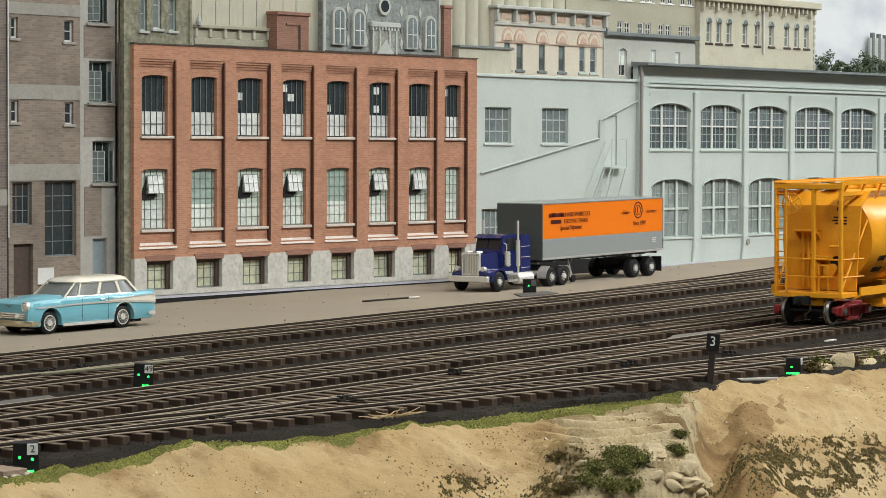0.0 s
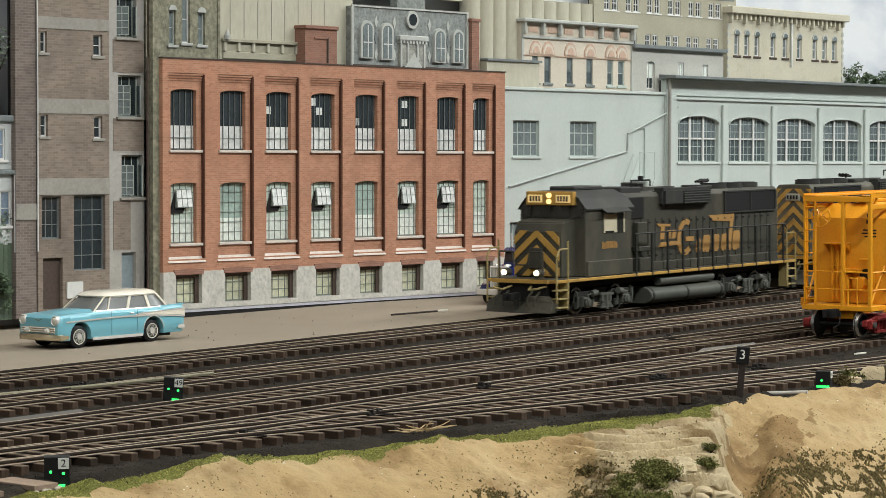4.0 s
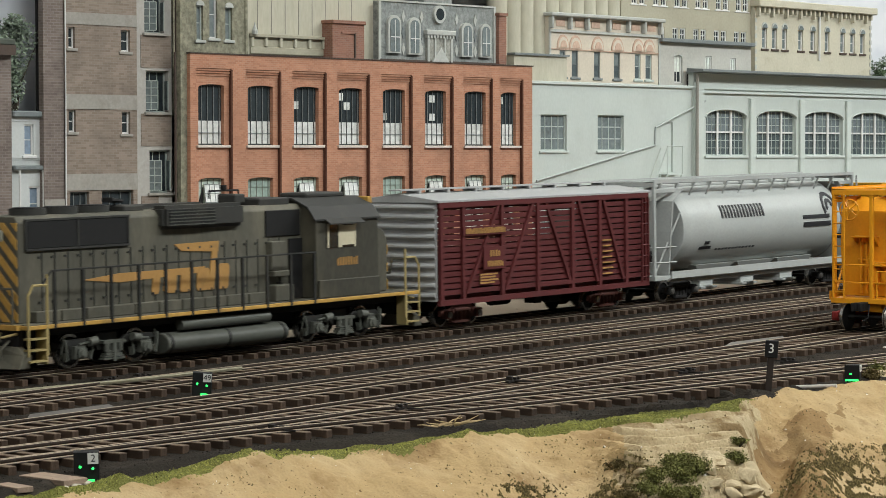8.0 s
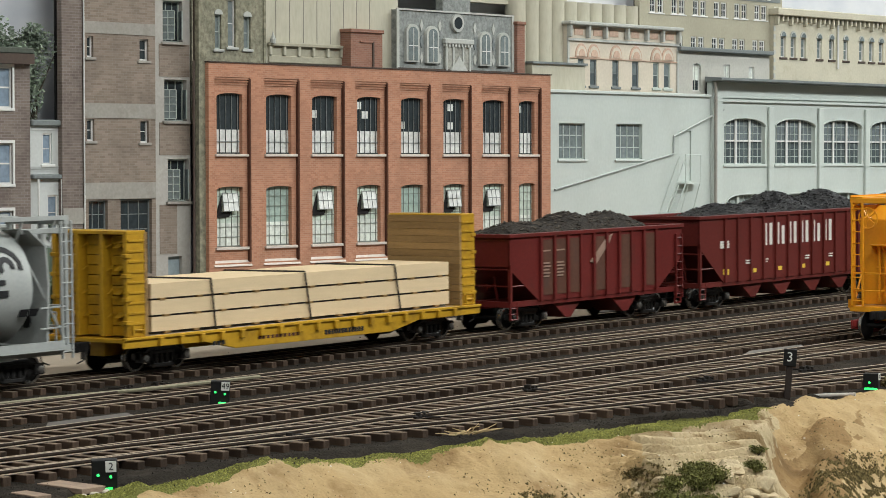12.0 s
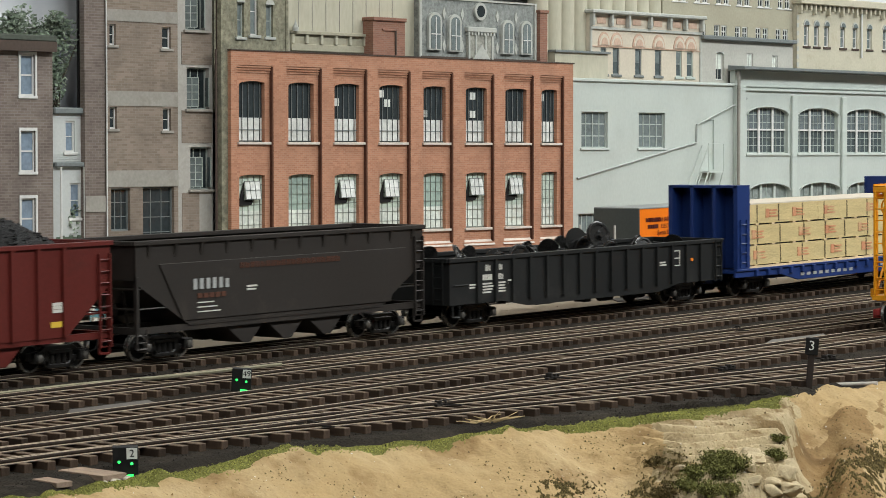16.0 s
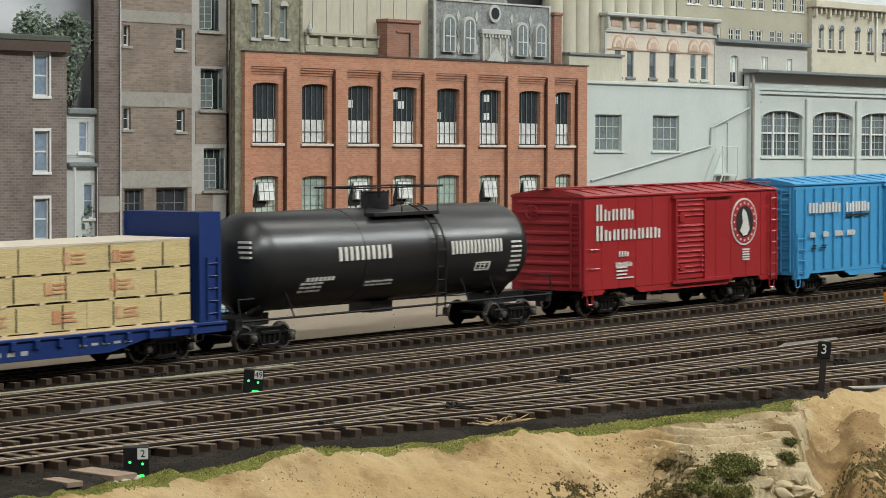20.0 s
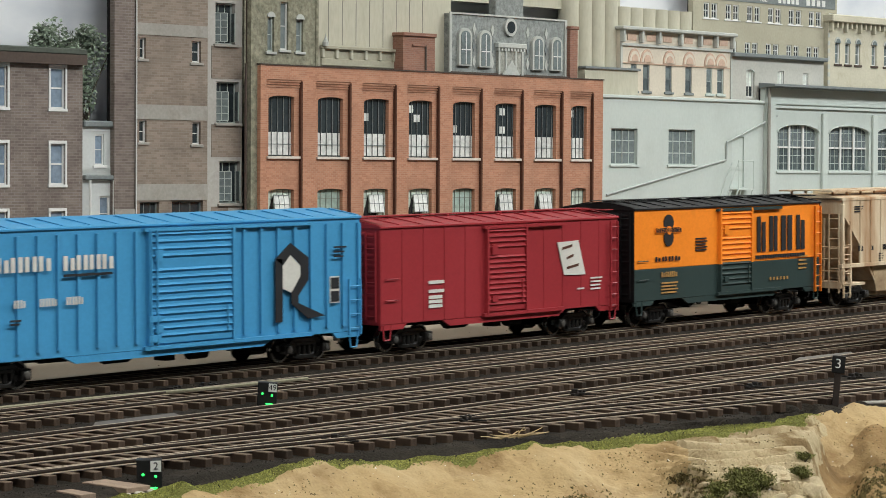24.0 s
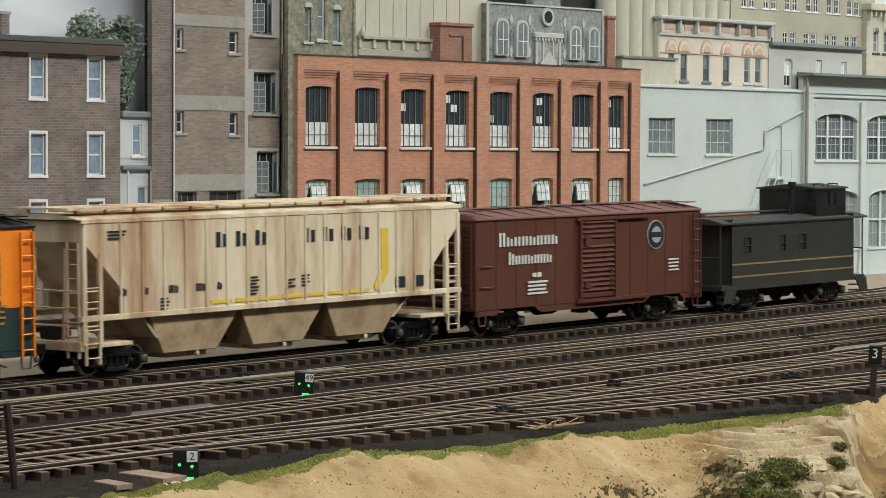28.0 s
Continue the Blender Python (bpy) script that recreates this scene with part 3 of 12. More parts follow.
EYE = BD.inverted() @ Vector((0, 0, 0.1416))


def layer(back):
    """The backdrop's plan scaled up or down for a layer that stands behind or before the main one."""
    return BD @ Matrix.Translation(EYE) @ Matrix.Scale((back - EYE.y) / -EYE.y, 4) @ Matrix.Translation(-EYE)


def flat(name, label, category, back=0.0, group="background buildings"):
    return root(name, label, category, layer(back * 0.6 if back > 0 else back), group)


# -- sky and distance --
def sky_paint():
    m = bpy.data.materials.new("painted_cloudy_sky")
    m.use_nodes = True
    n, link = m.node_tree.nodes, m.node_tree.links.new
    b = n["Principled BSDF"]
    co, mp = n.new("ShaderNodeTexCoord"), n.new("ShaderNodeMapping")
    mp.inputs["Scale"].default_value = (3.2, 1, 7)
    link(co.outputs["Object"], mp.inputs[0])
    no = n.new("ShaderNodeTexNoise")
    no.inputs["Scale"].default_value, no.inputs["Detail"].default_value = 3.0, 7
    link(mp.outputs[0], no.inputs["Vector"])
    r = n.new("ShaderNodeValToRGB")
    r.color_ramp.elements[0].position, r.color_ramp.elements[0].color = 0.30, (0.46, 0.49, 0.55, 1)
    r.color_ramp.elements[1].position, r.color_ramp.elements[1].color = 0.55, (0.66, 0.67, 0.69, 1)
    link(no.outputs[0], r.inputs[0])
    link(r.outputs[0], b.inputs["Base Color"])
    b.inputs["Roughness"].default_value = 0.8
    return m


bm = B(); bx(bm, -1.6, 2.4, 0.040, 0.046, -0.02, 0.62)
tagged(part("backdrop", bm, sky_paint(), None, at=BD), "painted backdrop of pale cloudy sky", "backdrop", kind="structure")

# ---- the buildings, west to east ----
M_brick = brickwork("orange_red_brick", (0.470, 0.234, 0.146), (0.362, 0.168, 0.104), (0.43, 0.265, 0.185), mortar_size=0.10, stain=(0.27, 0.140, 0.092), stain_amount=0.42)
M_brown = brickwork("grey_brown_brick", (0.262, 0.212, 0.172), (0.190, 0.150, 0.120), (0.255, 0.220, 0.185), stain=(0.115, 0.092, 0.076), stain_amount=0.45, height=0.0019, width=0.0055, mortar_size=0.10)
M_house = brickwork("plum_brown_brick", (0.205, 0.168, 0.148), (0.152, 0.120, 0.104), (0.232, 0.204, 0.184), stain=(0.06, 0.045, 0.04), stain_amount=0.45, height=0.0021, width=0.0060, mortar_size=0.12)
M_redchim = brickwork("dull_red_brick", (0.30, 0.150, 0.105), (0.24, 0.115, 0.08), (0.28, 0.19, 0.15))
M_conc = shade("grey_band_concrete", (0.30, 0.285, 0.255), 0.9, vary=0.15, dirt=(0.18, 0.16, 0.14), dirt_amount=0.3, dirt_scale=60)
M_stone = shade("mottled_grey_foundation", (0.49, 0.475, 0.43), 0.9, vary=0.20, fine=300, coarse=110, bump=0.9, dirt=(0.26, 0.255, 0.24), dirt_amount=0.32, dirt_scale=260)
M_pale = shade("pale_green_render", (0.465, 0.507, 0.475), 0.85, vary=0.06, dirt=(0.38, 0.40, 0.37), dirt_amount=0.22, dirt_scale=16, stretch=(1, 1, 0.6))
M_pale2 = shade("pale_green_trim", (0.485, 0.528, 0.495), 0.85, vary=0.06)
M_foam = shade("bluish_white_foam_edge", (0.43, 0.43, 0.475), 0.8, vary=0.1)
M_dark = shade("dark_back_and_gap_shade", (0.015, 0.014, 0.014), 0.8)
M_greystone = shade("greenish_stone", (0.235, 0.225, 0.165), 0.9, vary=0.5, fine=320, coarse=150, bump=0.6, dirt=(0.105, 0.105, 0.085), dirt_amount=0.42, dirt_scale=240)
M_creamwall = shade("aged_cream_concrete", (0.46, 0.44, 0.35), 0.9, vary=0.10, dirt=(0.33, 0.31, 0.24), dirt_amount=0.3, dirt_scale=30, stretch=(1, 1, 0.3))
M_slate = shade("blue_grey_slate", (0.215, 0.230, 0.220), 0.7, vary=0.45, fine=420, coarse=150, bump=0.5, dirt=(0.40, 0.41, 0.385), dirt_amount=0.35, dirt_scale=130)
M_ornament = shade("grey_cream_ornament", (0.42, 0.43, 0.40), 0.85, vary=0.15)
M_peach = shade("peach_cream_facade", (0.55, 0.495, 0.405), 0.85, vary=0.10)
M_pink = shade("terracotta_arch_panel", (0.49, 0.35, 0.27), 0.85, vary=0.2)
M_tan = shade("tan_mill_brick", (0.365, 0.345, 0.265), 0.9, vary=0.12, fine=420, coarse=30)
M_ornate = shade("yellow_cream_brick", (0.50, 0.47, 0.37), 0.9, vary=0.12, fine=420, coarse=30, dirt=(0.33, 0.29, 0.2), dirt_amount=0.25, dirt_scale=40)
M_eaves = shade("dark_grey_green_eaves", (0.075, 0.085, 0.070), 0.8, vary=0.25)
M_bay = shade("pale_bay_concrete", (0.37, 0.355, 0.325), 0.9, vary=0.15, dirt=(0.24, 0.225, 0.20), dirt_amount=0.3, dirt_scale=50)
M_pipe = shade("pale_grey_pipe", (0.37, 0.40, 0.38), 0.7, vary=0.1)
M_carved = shade("carved_grey_stone", (0.30, 0.30, 0.265), 0.85, vary=0.4, fine=400, coarse=160, bump=0.8, depth=0.001)
M_greyfront = shade("drab_grey_front", (0.43, 0.425, 0.385), 0.85, vary=0.12, dirt=(0.27, 0.27, 0.24), dirt_amount=0.25, dirt_scale=40)
M_roofgrey = shade("grey_roof_edge", (0.17, 0.19, 0.19), 0.7, vary=0.2)
M_bluedoor = shade("faded_blue_door", (0.24, 0.29, 0.31), 0.7, vary=0.15)
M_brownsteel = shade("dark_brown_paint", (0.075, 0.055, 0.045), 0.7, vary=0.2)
M_clap = shade("white_clapboard", (0.50, 0.52, 0.51), 0.8, vary=0.08)
M_leaf = shade("blue_green_leaves", (0.190, 0.235, 0.175), 0.9, vary=0.4, island=0.6, bump=0)
M_pine = shade("distant_green_wood", (0.095, 0.130, 0.075), 0.95, vary=0.4, island=0.4, bump=0)
M_fence = shade("dull_green_fence", (0.09, 0.12, 0.085), 0.8, vary=0.2)
M_bark = shade("dark_bark", (0.06, 0.05, 0.04), 0.95, vary=0.3)


def slab(parent, name, s0, s1, z0, z1, f0, f1, mat, label="", bev=0.0):
    bm = B(); bx(bm, s0, s1, f0, f1, z0, z1)
    return part(name, bm, mat, parent, label, bev)


M_muntin = shade("grey_steel_muntin", (0.16, 0.18, 0.18), 0.6)
M_muntin2 = shade("dark_bronze_muntin", (0.185, 0.20, 0.175), 0.6)
M_glass_mint = glassy("mint_pale_glass", (0.52, 0.60, 0.52), 0.35)
M_pier_shadow = shade("pier_shadow_brown", (0.085, 0.040, 0.028), 0.9, vary=0.3)
M_glass_cream = glassy("yellowed_pale_glass", (0.50, 0.50, 0.36), 0.4)

# -- red brick mill on a stone foundation --
mill = flat("brick_mill", "orange-red brick mill with tall arched windows on stone footing", "building", -0.010)
W8 = [(-0.0864, -0.0578), (-0.0312, -0.0020), (0.0224, 0.0521), (0.0767, 0.1056), (0.1319, 0.1605), (0.1870, 0.2152), (0.2404, 0.2697), (0.2909, 0.3131)]
UP0, UP1, LO0, LO1, BA0, BA1 = 0.1270, 0.1755, 0.0525, 0.1010, 0.0042, 0.0285
Z_TOP, Z_FOOT = 0.1997, 0.0300
holes = [(a, b, UP0, UP1) for a, b in W8] + [(a, b, LO0, LO1) for a, b in W8]
bays = []
W8 = [(a, b + 0.0038) for a, b in W8]
for i, (a, b) in enumerate(W8):
    bays.append((a - 0.0045, b + 0.0026))
bm = B()
wall_mesh(bm, -0.0972, 0.3335, Z_FOOT, Z_TOP, [(a, b, 0.0400, 0.1880) for a, b in bays], -0.0022, 0.0002)
part("pier_wall", bm, M_brick, mill, bev=0.0)
bm = B()
wall_mesh(bm, -0.0972, 0.3335, Z_FOOT, Z_TOP - 0.001, holes, 0.0002, 0.0062)
part("panel_wall", bm, M_brick, mill)
for a, b in bays:
    for k in range(3):
        slab(mill, "corbel_course", a, b, 0.1862 - k * 0.0020, 0.1874 - k * 0.0020, -0.0018 + k * 0.0006, 0.0003, M_brick)
    bm = B(); prism(bm, [(-0.0021, 0.0375), (-0.0034, 0.0372), (0.0006, 0.0425), (0.0006, 0.0375)], "x", a - 0.0010, b + 0.0012)
    part("pier_sill", bm, M_sill, mill, "pale sloping stone sill")
    # dark strip paints the sun shadow along the pier's edge
    slab(mill, "pier_shadow", b - 0.0011, b + 0.0006, 0.0405, 0.1872, -0.0026, 0.0001, M_pier_shadow, "dark brown strip painted as the pier's shadow")
rnd = random.Random(4)
for i, (a, b) in enumerate(W8):
    fr = window(mill, a, b, UP0, UP1, 0.0030, 5, 1, M_frame_dark, M_glass_white, upper=M_glass_dark, split=0.40, sill=M_sill, rise=0.0030, wall_mat=M_brick, sill_out=0.0020, bar=0.0005)
    bm = B()
    for k in range(1, 5):
        u = a + (b - a) * k / 5
        bx(bm, u - 0.00025, u + 0.00025, 0.0030, 0.0034, UP0 + 0.40 * (UP1 - UP0), UP1 - 0.0012)
    bx(bm, a + 0.0012, b - 0.0012, 0.0030, 0.0034, UP0 + 0.20 * (UP1 - UP0) - 0.0003, UP0 + 0.20 * (UP1 - UP0) + 0.0003)
    part("muntin_grid", bm, M_muntin, fr, "thin grey glazing bars")
    fr = window(mill, a, b, LO0, LO1, 0.0030, 5, 6, M_muntin2, M_glass_pale, upper=(M_glass_mint if i not in (1, 4) else M_glass_green), split=0.40,
                sill=M_sill, rise=0.0026, wall_mat=M_brick, sill_out=0.0020, bar=0.0004)
    if i in (0, 2, 3, 5, 6):
        c = (a + b) / 2
        bm = B(); loft(bm, [[(c - 0.0085, 0.0024, LO1 - 0.0050), (c + 0.0085, 0.0024, LO1 - 0.0050), (c + 0.0085, 0.0029, LO1 - 0.0050), (c - 0.0085, 0.0029, LO1 - 0.0050)],
                            [(c - 0.0085, 0.0002, LO1 - 0.0200), (c + 0.0085, 0.0002, LO1 - 0.0200), (c + 0.0085, 0.0007, LO1 - 0.0200), (c - 0.0085, 0.0007, LO1 - 0.0200)]])
        v = part("open_vent_sash", bm, M_glass_white, mill, "open tilted window sash")
        bm = B()
        for u in (-0.0085, -0.0028, 0.0028, 0.0085):
            rod(bm, (c + u, 0.0021, LO1 - 0.0050), (c + u, -0.0001, LO1 - 0.0200), 0.0002, 4)
        for k in (0.02, 0.5, 0.98):
            rod(bm, (c - 0.0085, 0.0021 - 0.0022 * k, LO1 - 0.0050 - 0.0150 * k), (c + 0.0085, 0.0021 - 0.0022 * k, LO1 - 0.0050 - 0.0150 * k), 0.00025, 4)
        part("sash_grid", bm, M_muntin, v)
        # dark patch paints the shadow left of and below the open sash
        bm = B(); prism(bm, [(c - 0.0088, LO1 - 0.0070), (c - 0.0088, LO1 - 0.0204), (c + 0.0020, LO1 - 0.0204), (c - 0.0005, LO1 - 0.0245), (c - 0.0140, LO1 - 0.0250), (c - 0.0135, LO1 - 0.0200)], "y", 0.0026, 0.0032)
        part("vent_shadow", bm, M_dark, mill, "dark patch painted as the open sash's shadow")
    # blanked and broken panes in the upper sash
    for k in range(2 if i in (3, 4, 5) else 1):
        if i in (2, 3, 4, 5, 7):
            u = a + 0.0012 + rnd.choice((0, 1, 2)) * (b - a) / 4
            zz = UP0 + (UP1 - UP0) * rnd.choice((0.45, 0.62, 0.78))
            slab(mill, "replaced_pane", u, u + (b - a) / 4 - 0.0010, zz, zz + 0.0062, 0.0033, 0.0038, M_glass_white)
    bs = (a + 0.0026, b - 0.0006)
    window(mill, bs[0], bs[1], BA0, BA1 - 0.001, 0.0030, 4, 3, M_muntin2, M_glass_cream, sill=M_stone, sill_out=0.0022, sill_h=0.0020)
bm = B()
wall_mesh(bm, -0.0972, 0.3335, 0.0, Z_FOOT, [(a + 0.0026, b - 0.0006, BA0, BA1 - 0.001) for a, b in W8], -0.0028, 0.0056)
foot = part("stone_footing", bm, M_stone, mill, "grey mottled stone footing")
for i, (a, b) in enumerate(W8):
    bm = B(); prism(bm, [(a + 0.0016, BA1 - 0.001), (b + 0.0008, BA1 - 0.001), (b + 0.0018, BA1 + 0.0030), ((a + b) / 2, BA1 + 0.0040), (a + 0.0006, BA1 + 0.0030)], "y", -0.0031, -0.0020)
    part("window_lintel", bm, M_redchim, mill)
    # dark strips at right and top paint the recess's shade
    slab(mill, "reveal_shade", b - 0.0046, b - 0.0007, BA0, BA1 - 0.0012, 0.0010, 0.0028, M_brownsteel, "dark strip painted as shade in the window recess")
    slab(mill, "reveal_shade", a + 0.0027, b - 0.0047, BA1 - 0.0042, BA1 - 0.0012, 0.0010, 0.0028, M_brownsteel, "dark strip painted as shade in the window recess")
slab(mill, "coping", -0.0980, 0.3345, Z_TOP - 0.0004, Z_TOP + 0.0006, -0.0030, 0.0070, M_brownsteel, "thin dark roof coping")
# black strip stands in for the shade under the raised flat
slab(mill, "gap_shade_strip", -0.0900, 0.3330, -0.0060, -0.0026, -0.0016, 0.0050, M_dark, "black strip painted as the shade under the flat")
slab(mill, "foam_base", -0.0970, 0.3330, -0.0026, -0.0002, -0.0022, 0.0050, M_foam, "pale foam edge under the flat")
slab(mill, "stone_edge", -0.1040, -0.0972, 0.0, 0.330, 0.0016, 0.0062, M_greystone, "narrow strip of greenish stone")
slab(mill, "back_board", -0.1030, 0.3330, 0.0, Z_TOP - 0.002, 0.0066, 0.0090, M_dark)
bm = B(); rod(bm, (-0.1075, 0.0040, -0.006), (-0.1075, 0.0040, 0.2), 0.0011, 6)
part("downpipe", bm, M_brownsteel, mill)
# board added to darken the gap at the foot of the flats
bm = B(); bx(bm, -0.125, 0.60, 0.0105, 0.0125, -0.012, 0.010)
tagged(part("shadow_gap_board", bm, M_dark, None, at=layer(-0.012)), "dark board added behind the foot of the flats as gap shade", "board", kind="structure")

# -- brown brick loft building --
loftb = flat("brown_loft_building", "tall grey-brown brick loft building with concrete bands", "building", 0.004)
AW = [(-0.2209, -0.2145, 0.1997, 0.2155), (-0.1679, -0.1586, 0.1986, 0.2150), (-0.2211, -0.2139, 0.1365, 0.1530), (-0.1674, -0.1588, 0.1355, 0.1525)]
AW += [(-0.2209, -0.2145, 0.2620, 0.2780), (-0.1679, -0.1586, 0.2620, 0.2780)]
AB = [(-0.2202, -0.2010, 0.0592, 0.0915), (-0.1882, -0.1560, 0.0343, 0.0921)]
AD = [(-0.2192, -0.1997, 0.0060, 0.0447)]
bm = B(); wall_mesh(bm, -0.2240, -0.1518, 0.0, 0.340, AW + AB + AD, 0.0, 0.006)
part("brick_wall", bm, M_brown, loftb)
slab(loftb, "brick_wall", -0.2450, -0.2252, 0.0, 0.340, 0.0006, 0.006, M_house)
bm = B(); rod(bm, (-0.2246, -0.0008, 0.05), (-0.2246, -0.0008, 0.34), 0.0006, 6)
part("white_conduit", bm, M_frame_white, loftb)
for a, b, c, d in AW:
    window(loftb, a, b, c, d, 0.0022, 1, 2, M_frame_white, M_glass_dark, sill=M_conc, sill_out=0.0012)
for a, b, c, d in AB:
    window(loftb, a, b, c, d, 0.0030, 3, 5 if d - c > 0.04 else 3, M_muntin, M_glass_dark, upper=M_glass_dark, split=0.62)
slab(loftb, "door", -0.2190, -0.1999, 0.0060, 0.0445, 0.0030, 0.0040, M_brownsteel, "brown steel door")
for z0, z1 in ((0.2179, 0.2268), (0.1540, 0.1651), (0.0925, 0.1050), (0.2810, 0.2920)):
    slab(loftb, "concrete_band", -0.2238, -0.1520, z0, z1, -0.0006, 0.0001, M_conc, "grey concrete band")
slab(loftb, "concrete_band", -0.2450, -0.2252, 0.0740, 0.0860, -0.0002, 0.0007, M_conc)
SW = [(-0.1417, -0.1180, 0.1524, 0.1848), (-0.1383, -0.1162, 0.0897, 0.1228), (-0.1430, -0.1221, 0.2139, 0.2460), (-0.1384, -0.1235, 0.0060, 0.0469)]
bm = B(); wall_mesh(bm, -0.1518, -0.1144, 0.0, 0.340, SW, 0.0008, 0.008)
part("recess_wall", bm, M_bay, loftb, "grey concrete stair bay")
for a, b, z0, z1 in ((-0.1460, -0.1160, 0.1270, 0.1500), (-0.1460, -0.1160, 0.1880, 0.2110), (-0.1460, -0.1300, 0.0500, 0.0860)):
    slab(loftb, "brick_infill", a - 0.0012, b + 0.0008, z0 - 0.0010, z1 + 0.0012, 0.0004, 0.0009, M_brown)
for a, b, c, d in SW[:3]:
    window(loftb, a, b, c, d, 0.0050, 3, 1, M_frame_green, M_glass_dark, sill=M_conc)
    for e, q in ((a + 0.0008, 1), (b - 0.0008, -1)):
        # two steel casements swung outward, pale panes in thin bars
        far = e + q * (0.0078 if q > 0 else 0.0034)
        bm = B(); loft(bm, [[(e, 0.0040, c + 0.002), (e + q * 0.0005, 0.0040, c + 0.002), (e + q * 0.0005, 0.0040, d - 0.008), (e, 0.0040, d - 0.008)],
                            [(far, -0.0030, c + 0.002), (far + q * 0.0005, -0.0030, c + 0.002), (far + q * 0.0005, -0.0030, d - 0.008), (far, -0.0030, d - 0.008)]])
        cm = part("open_casement", bm, M_glass_grey, loftb, "open steel casement with pale panes")
        bm = B()
        for k in range(5):
            z = c + 0.002 + (d - c - 0.010) * k / 4
            rod(bm, (e, 0.0036, z), (far, -0.0034, z), 0.00035, 4)
        for k in (0.0, 0.5, 1.0):
            u, v = e + (far - e) * k, 0.0036 - 0.0070 * k
            rod(bm, (u, v, c + 0.002), (u, v, d - 0.008), 0.00035, 4)
        part("casement_grid", bm, M_frame_green, cm)
slab(loftb, "door", -0.1382, -0.1237, 0.0060, 0.0467, 0.0040, 0.0050, M_bluedoor, "faded blue door")
slab(loftb, "notice_board", -0.1960, -0.1800, 0.0135, 0.0260, -0.0012, -0.0001, M_frame_white, "small white board leaning on the wall")
slab(loftb, "back_board", -0.2445, -0.1150, 0.0, 0.338, 0.0085, 0.0100, M_dark)
bm = B(); rod(bm, (-0.1108, -0.001, 0.0), (-0.1108, -0.001, 0.34), 0.0014, 6)
part("downpipe", bm, M_brownsteel, loftb)

# -- plum brick house with white sash windows --
house = flat("brick_house", "plum-brown brick row house with white sash windows", "building", 0.006)
HW = []
for k in range(-2, 2):
    x = -0.3066 + k * 0.0528
    for z in (0.1602, 0.1046, 0.0552):
        HW.append((x, x + 0.0136, z, z + 0.0300))
bm = B(); wall_mesh(bm, -0.62, -0.2762, 0.0, 0.2010, [h for h in HW if h[1] < -0.275], 0.0, 0.006)
part("brick_wall", bm, M_house, house)
for h in HW:
    if h[1] < -0.275:
        window(house, *h, 0.0012, 1, 2, M_frame_white, M_glass_blue, sill=M_frame_white, sill_out=0.0010, bar=0.0012)
        bm = B(); wall_mesh(bm, h[0] - 0.0016, h[1] + 0.0016, h[2] - 0.0004, h[3] + 0.0022, [(h[0], h[1], h[2], h[3])], -0.0009, 0.0003)
        part("window_casing", bm, M_frame_white, house, "white casing")
slab(house, "cornice", -0.62, -0.2752, 0.2000, 0.2046, -0.0045, 0.006, M_eaves, "dark grey-green eaves board", 0.0008)
slab(house, "soffit", -0.62, -0.2757, 0.1925, 0.2000, -0.0050, 0.0001, M_brownsteel)
slab(house, "chimney", -0.3845, -0.3768, 0.2052, 0.2190, 0.0010, 0.0060, M_house, "small brick chimney")
slab(house, "chimney_cap", -0.3855, -0.3758, 0.2190, 0.2212, 0.0004, 0.0066, M_conc)
slab(house, "back_board", -0.62, -0.2770, 0.0, 0.200, 0.0066, 0.0080, M_dark)

# -- little white house, fence and tree in the gap --
white = flat("white_house", "small white clapboard house with a porch", "house", 0.013)
WW = [(-0.2645, -0.2555, 0.1190, 0.1420), (-0.2600, -0.2500, 0.0700, 0.0960)]
bm = B(); wall_mesh(bm, -0.2770, -0.2440, 0.0, 0.1470, WW, 0.0, 0.004)
part("clapboard_wall", bm, M_clap, white)
for k in range(20):
    slab(white, "clapboard", -0.2770, -0.2440, 0.1120 + k * 0.0017, 0.1126 + k * 0.0017, -0.0005, 0.0, M_clap) if k * 0.0017 < 0.006 or k * 0.0017 > 0.031 else None
for w in WW:
    window(white, *w, 0.0010, 1, 2, M_frame_white, M_glass_blue, sill=M_frame_white)
slab(white, "roof", -0.2765, -0.2445, 0.1470, 0.1520, -0.003, 0.005, M_roofgrey, "grey porch roof", 0.001)
slab(white, "porch_roof", -0.2765, -0.2445, 0.1080, 0.1115, -0.004, 0.001, M_roofgrey, "", 0.0008)
for x in (-0.2715, -0.2490):
    bm = B(); rod(bm, (x, -0.0035, 0.050), (x, -0.0035, 0.108), 0.0009, 6)
    part("porch_post", bm, M_frame_white, white)
slab(white, "back_board", -0.2765, -0.2445, 0.0, 0.146, 0.0042, 0.006, M_dark)
fence = flat("board_fence", "dull green board fence with shrubs", "fence", 0.012)
for k in range(8):
    slab(fence, "board", -0.2730 + k * 0.0040, -0.2695 + k * 0.0040, 0.0, 0.0560 + 0.001 * (k % 2), 0.0, 0.0015, M_fence)


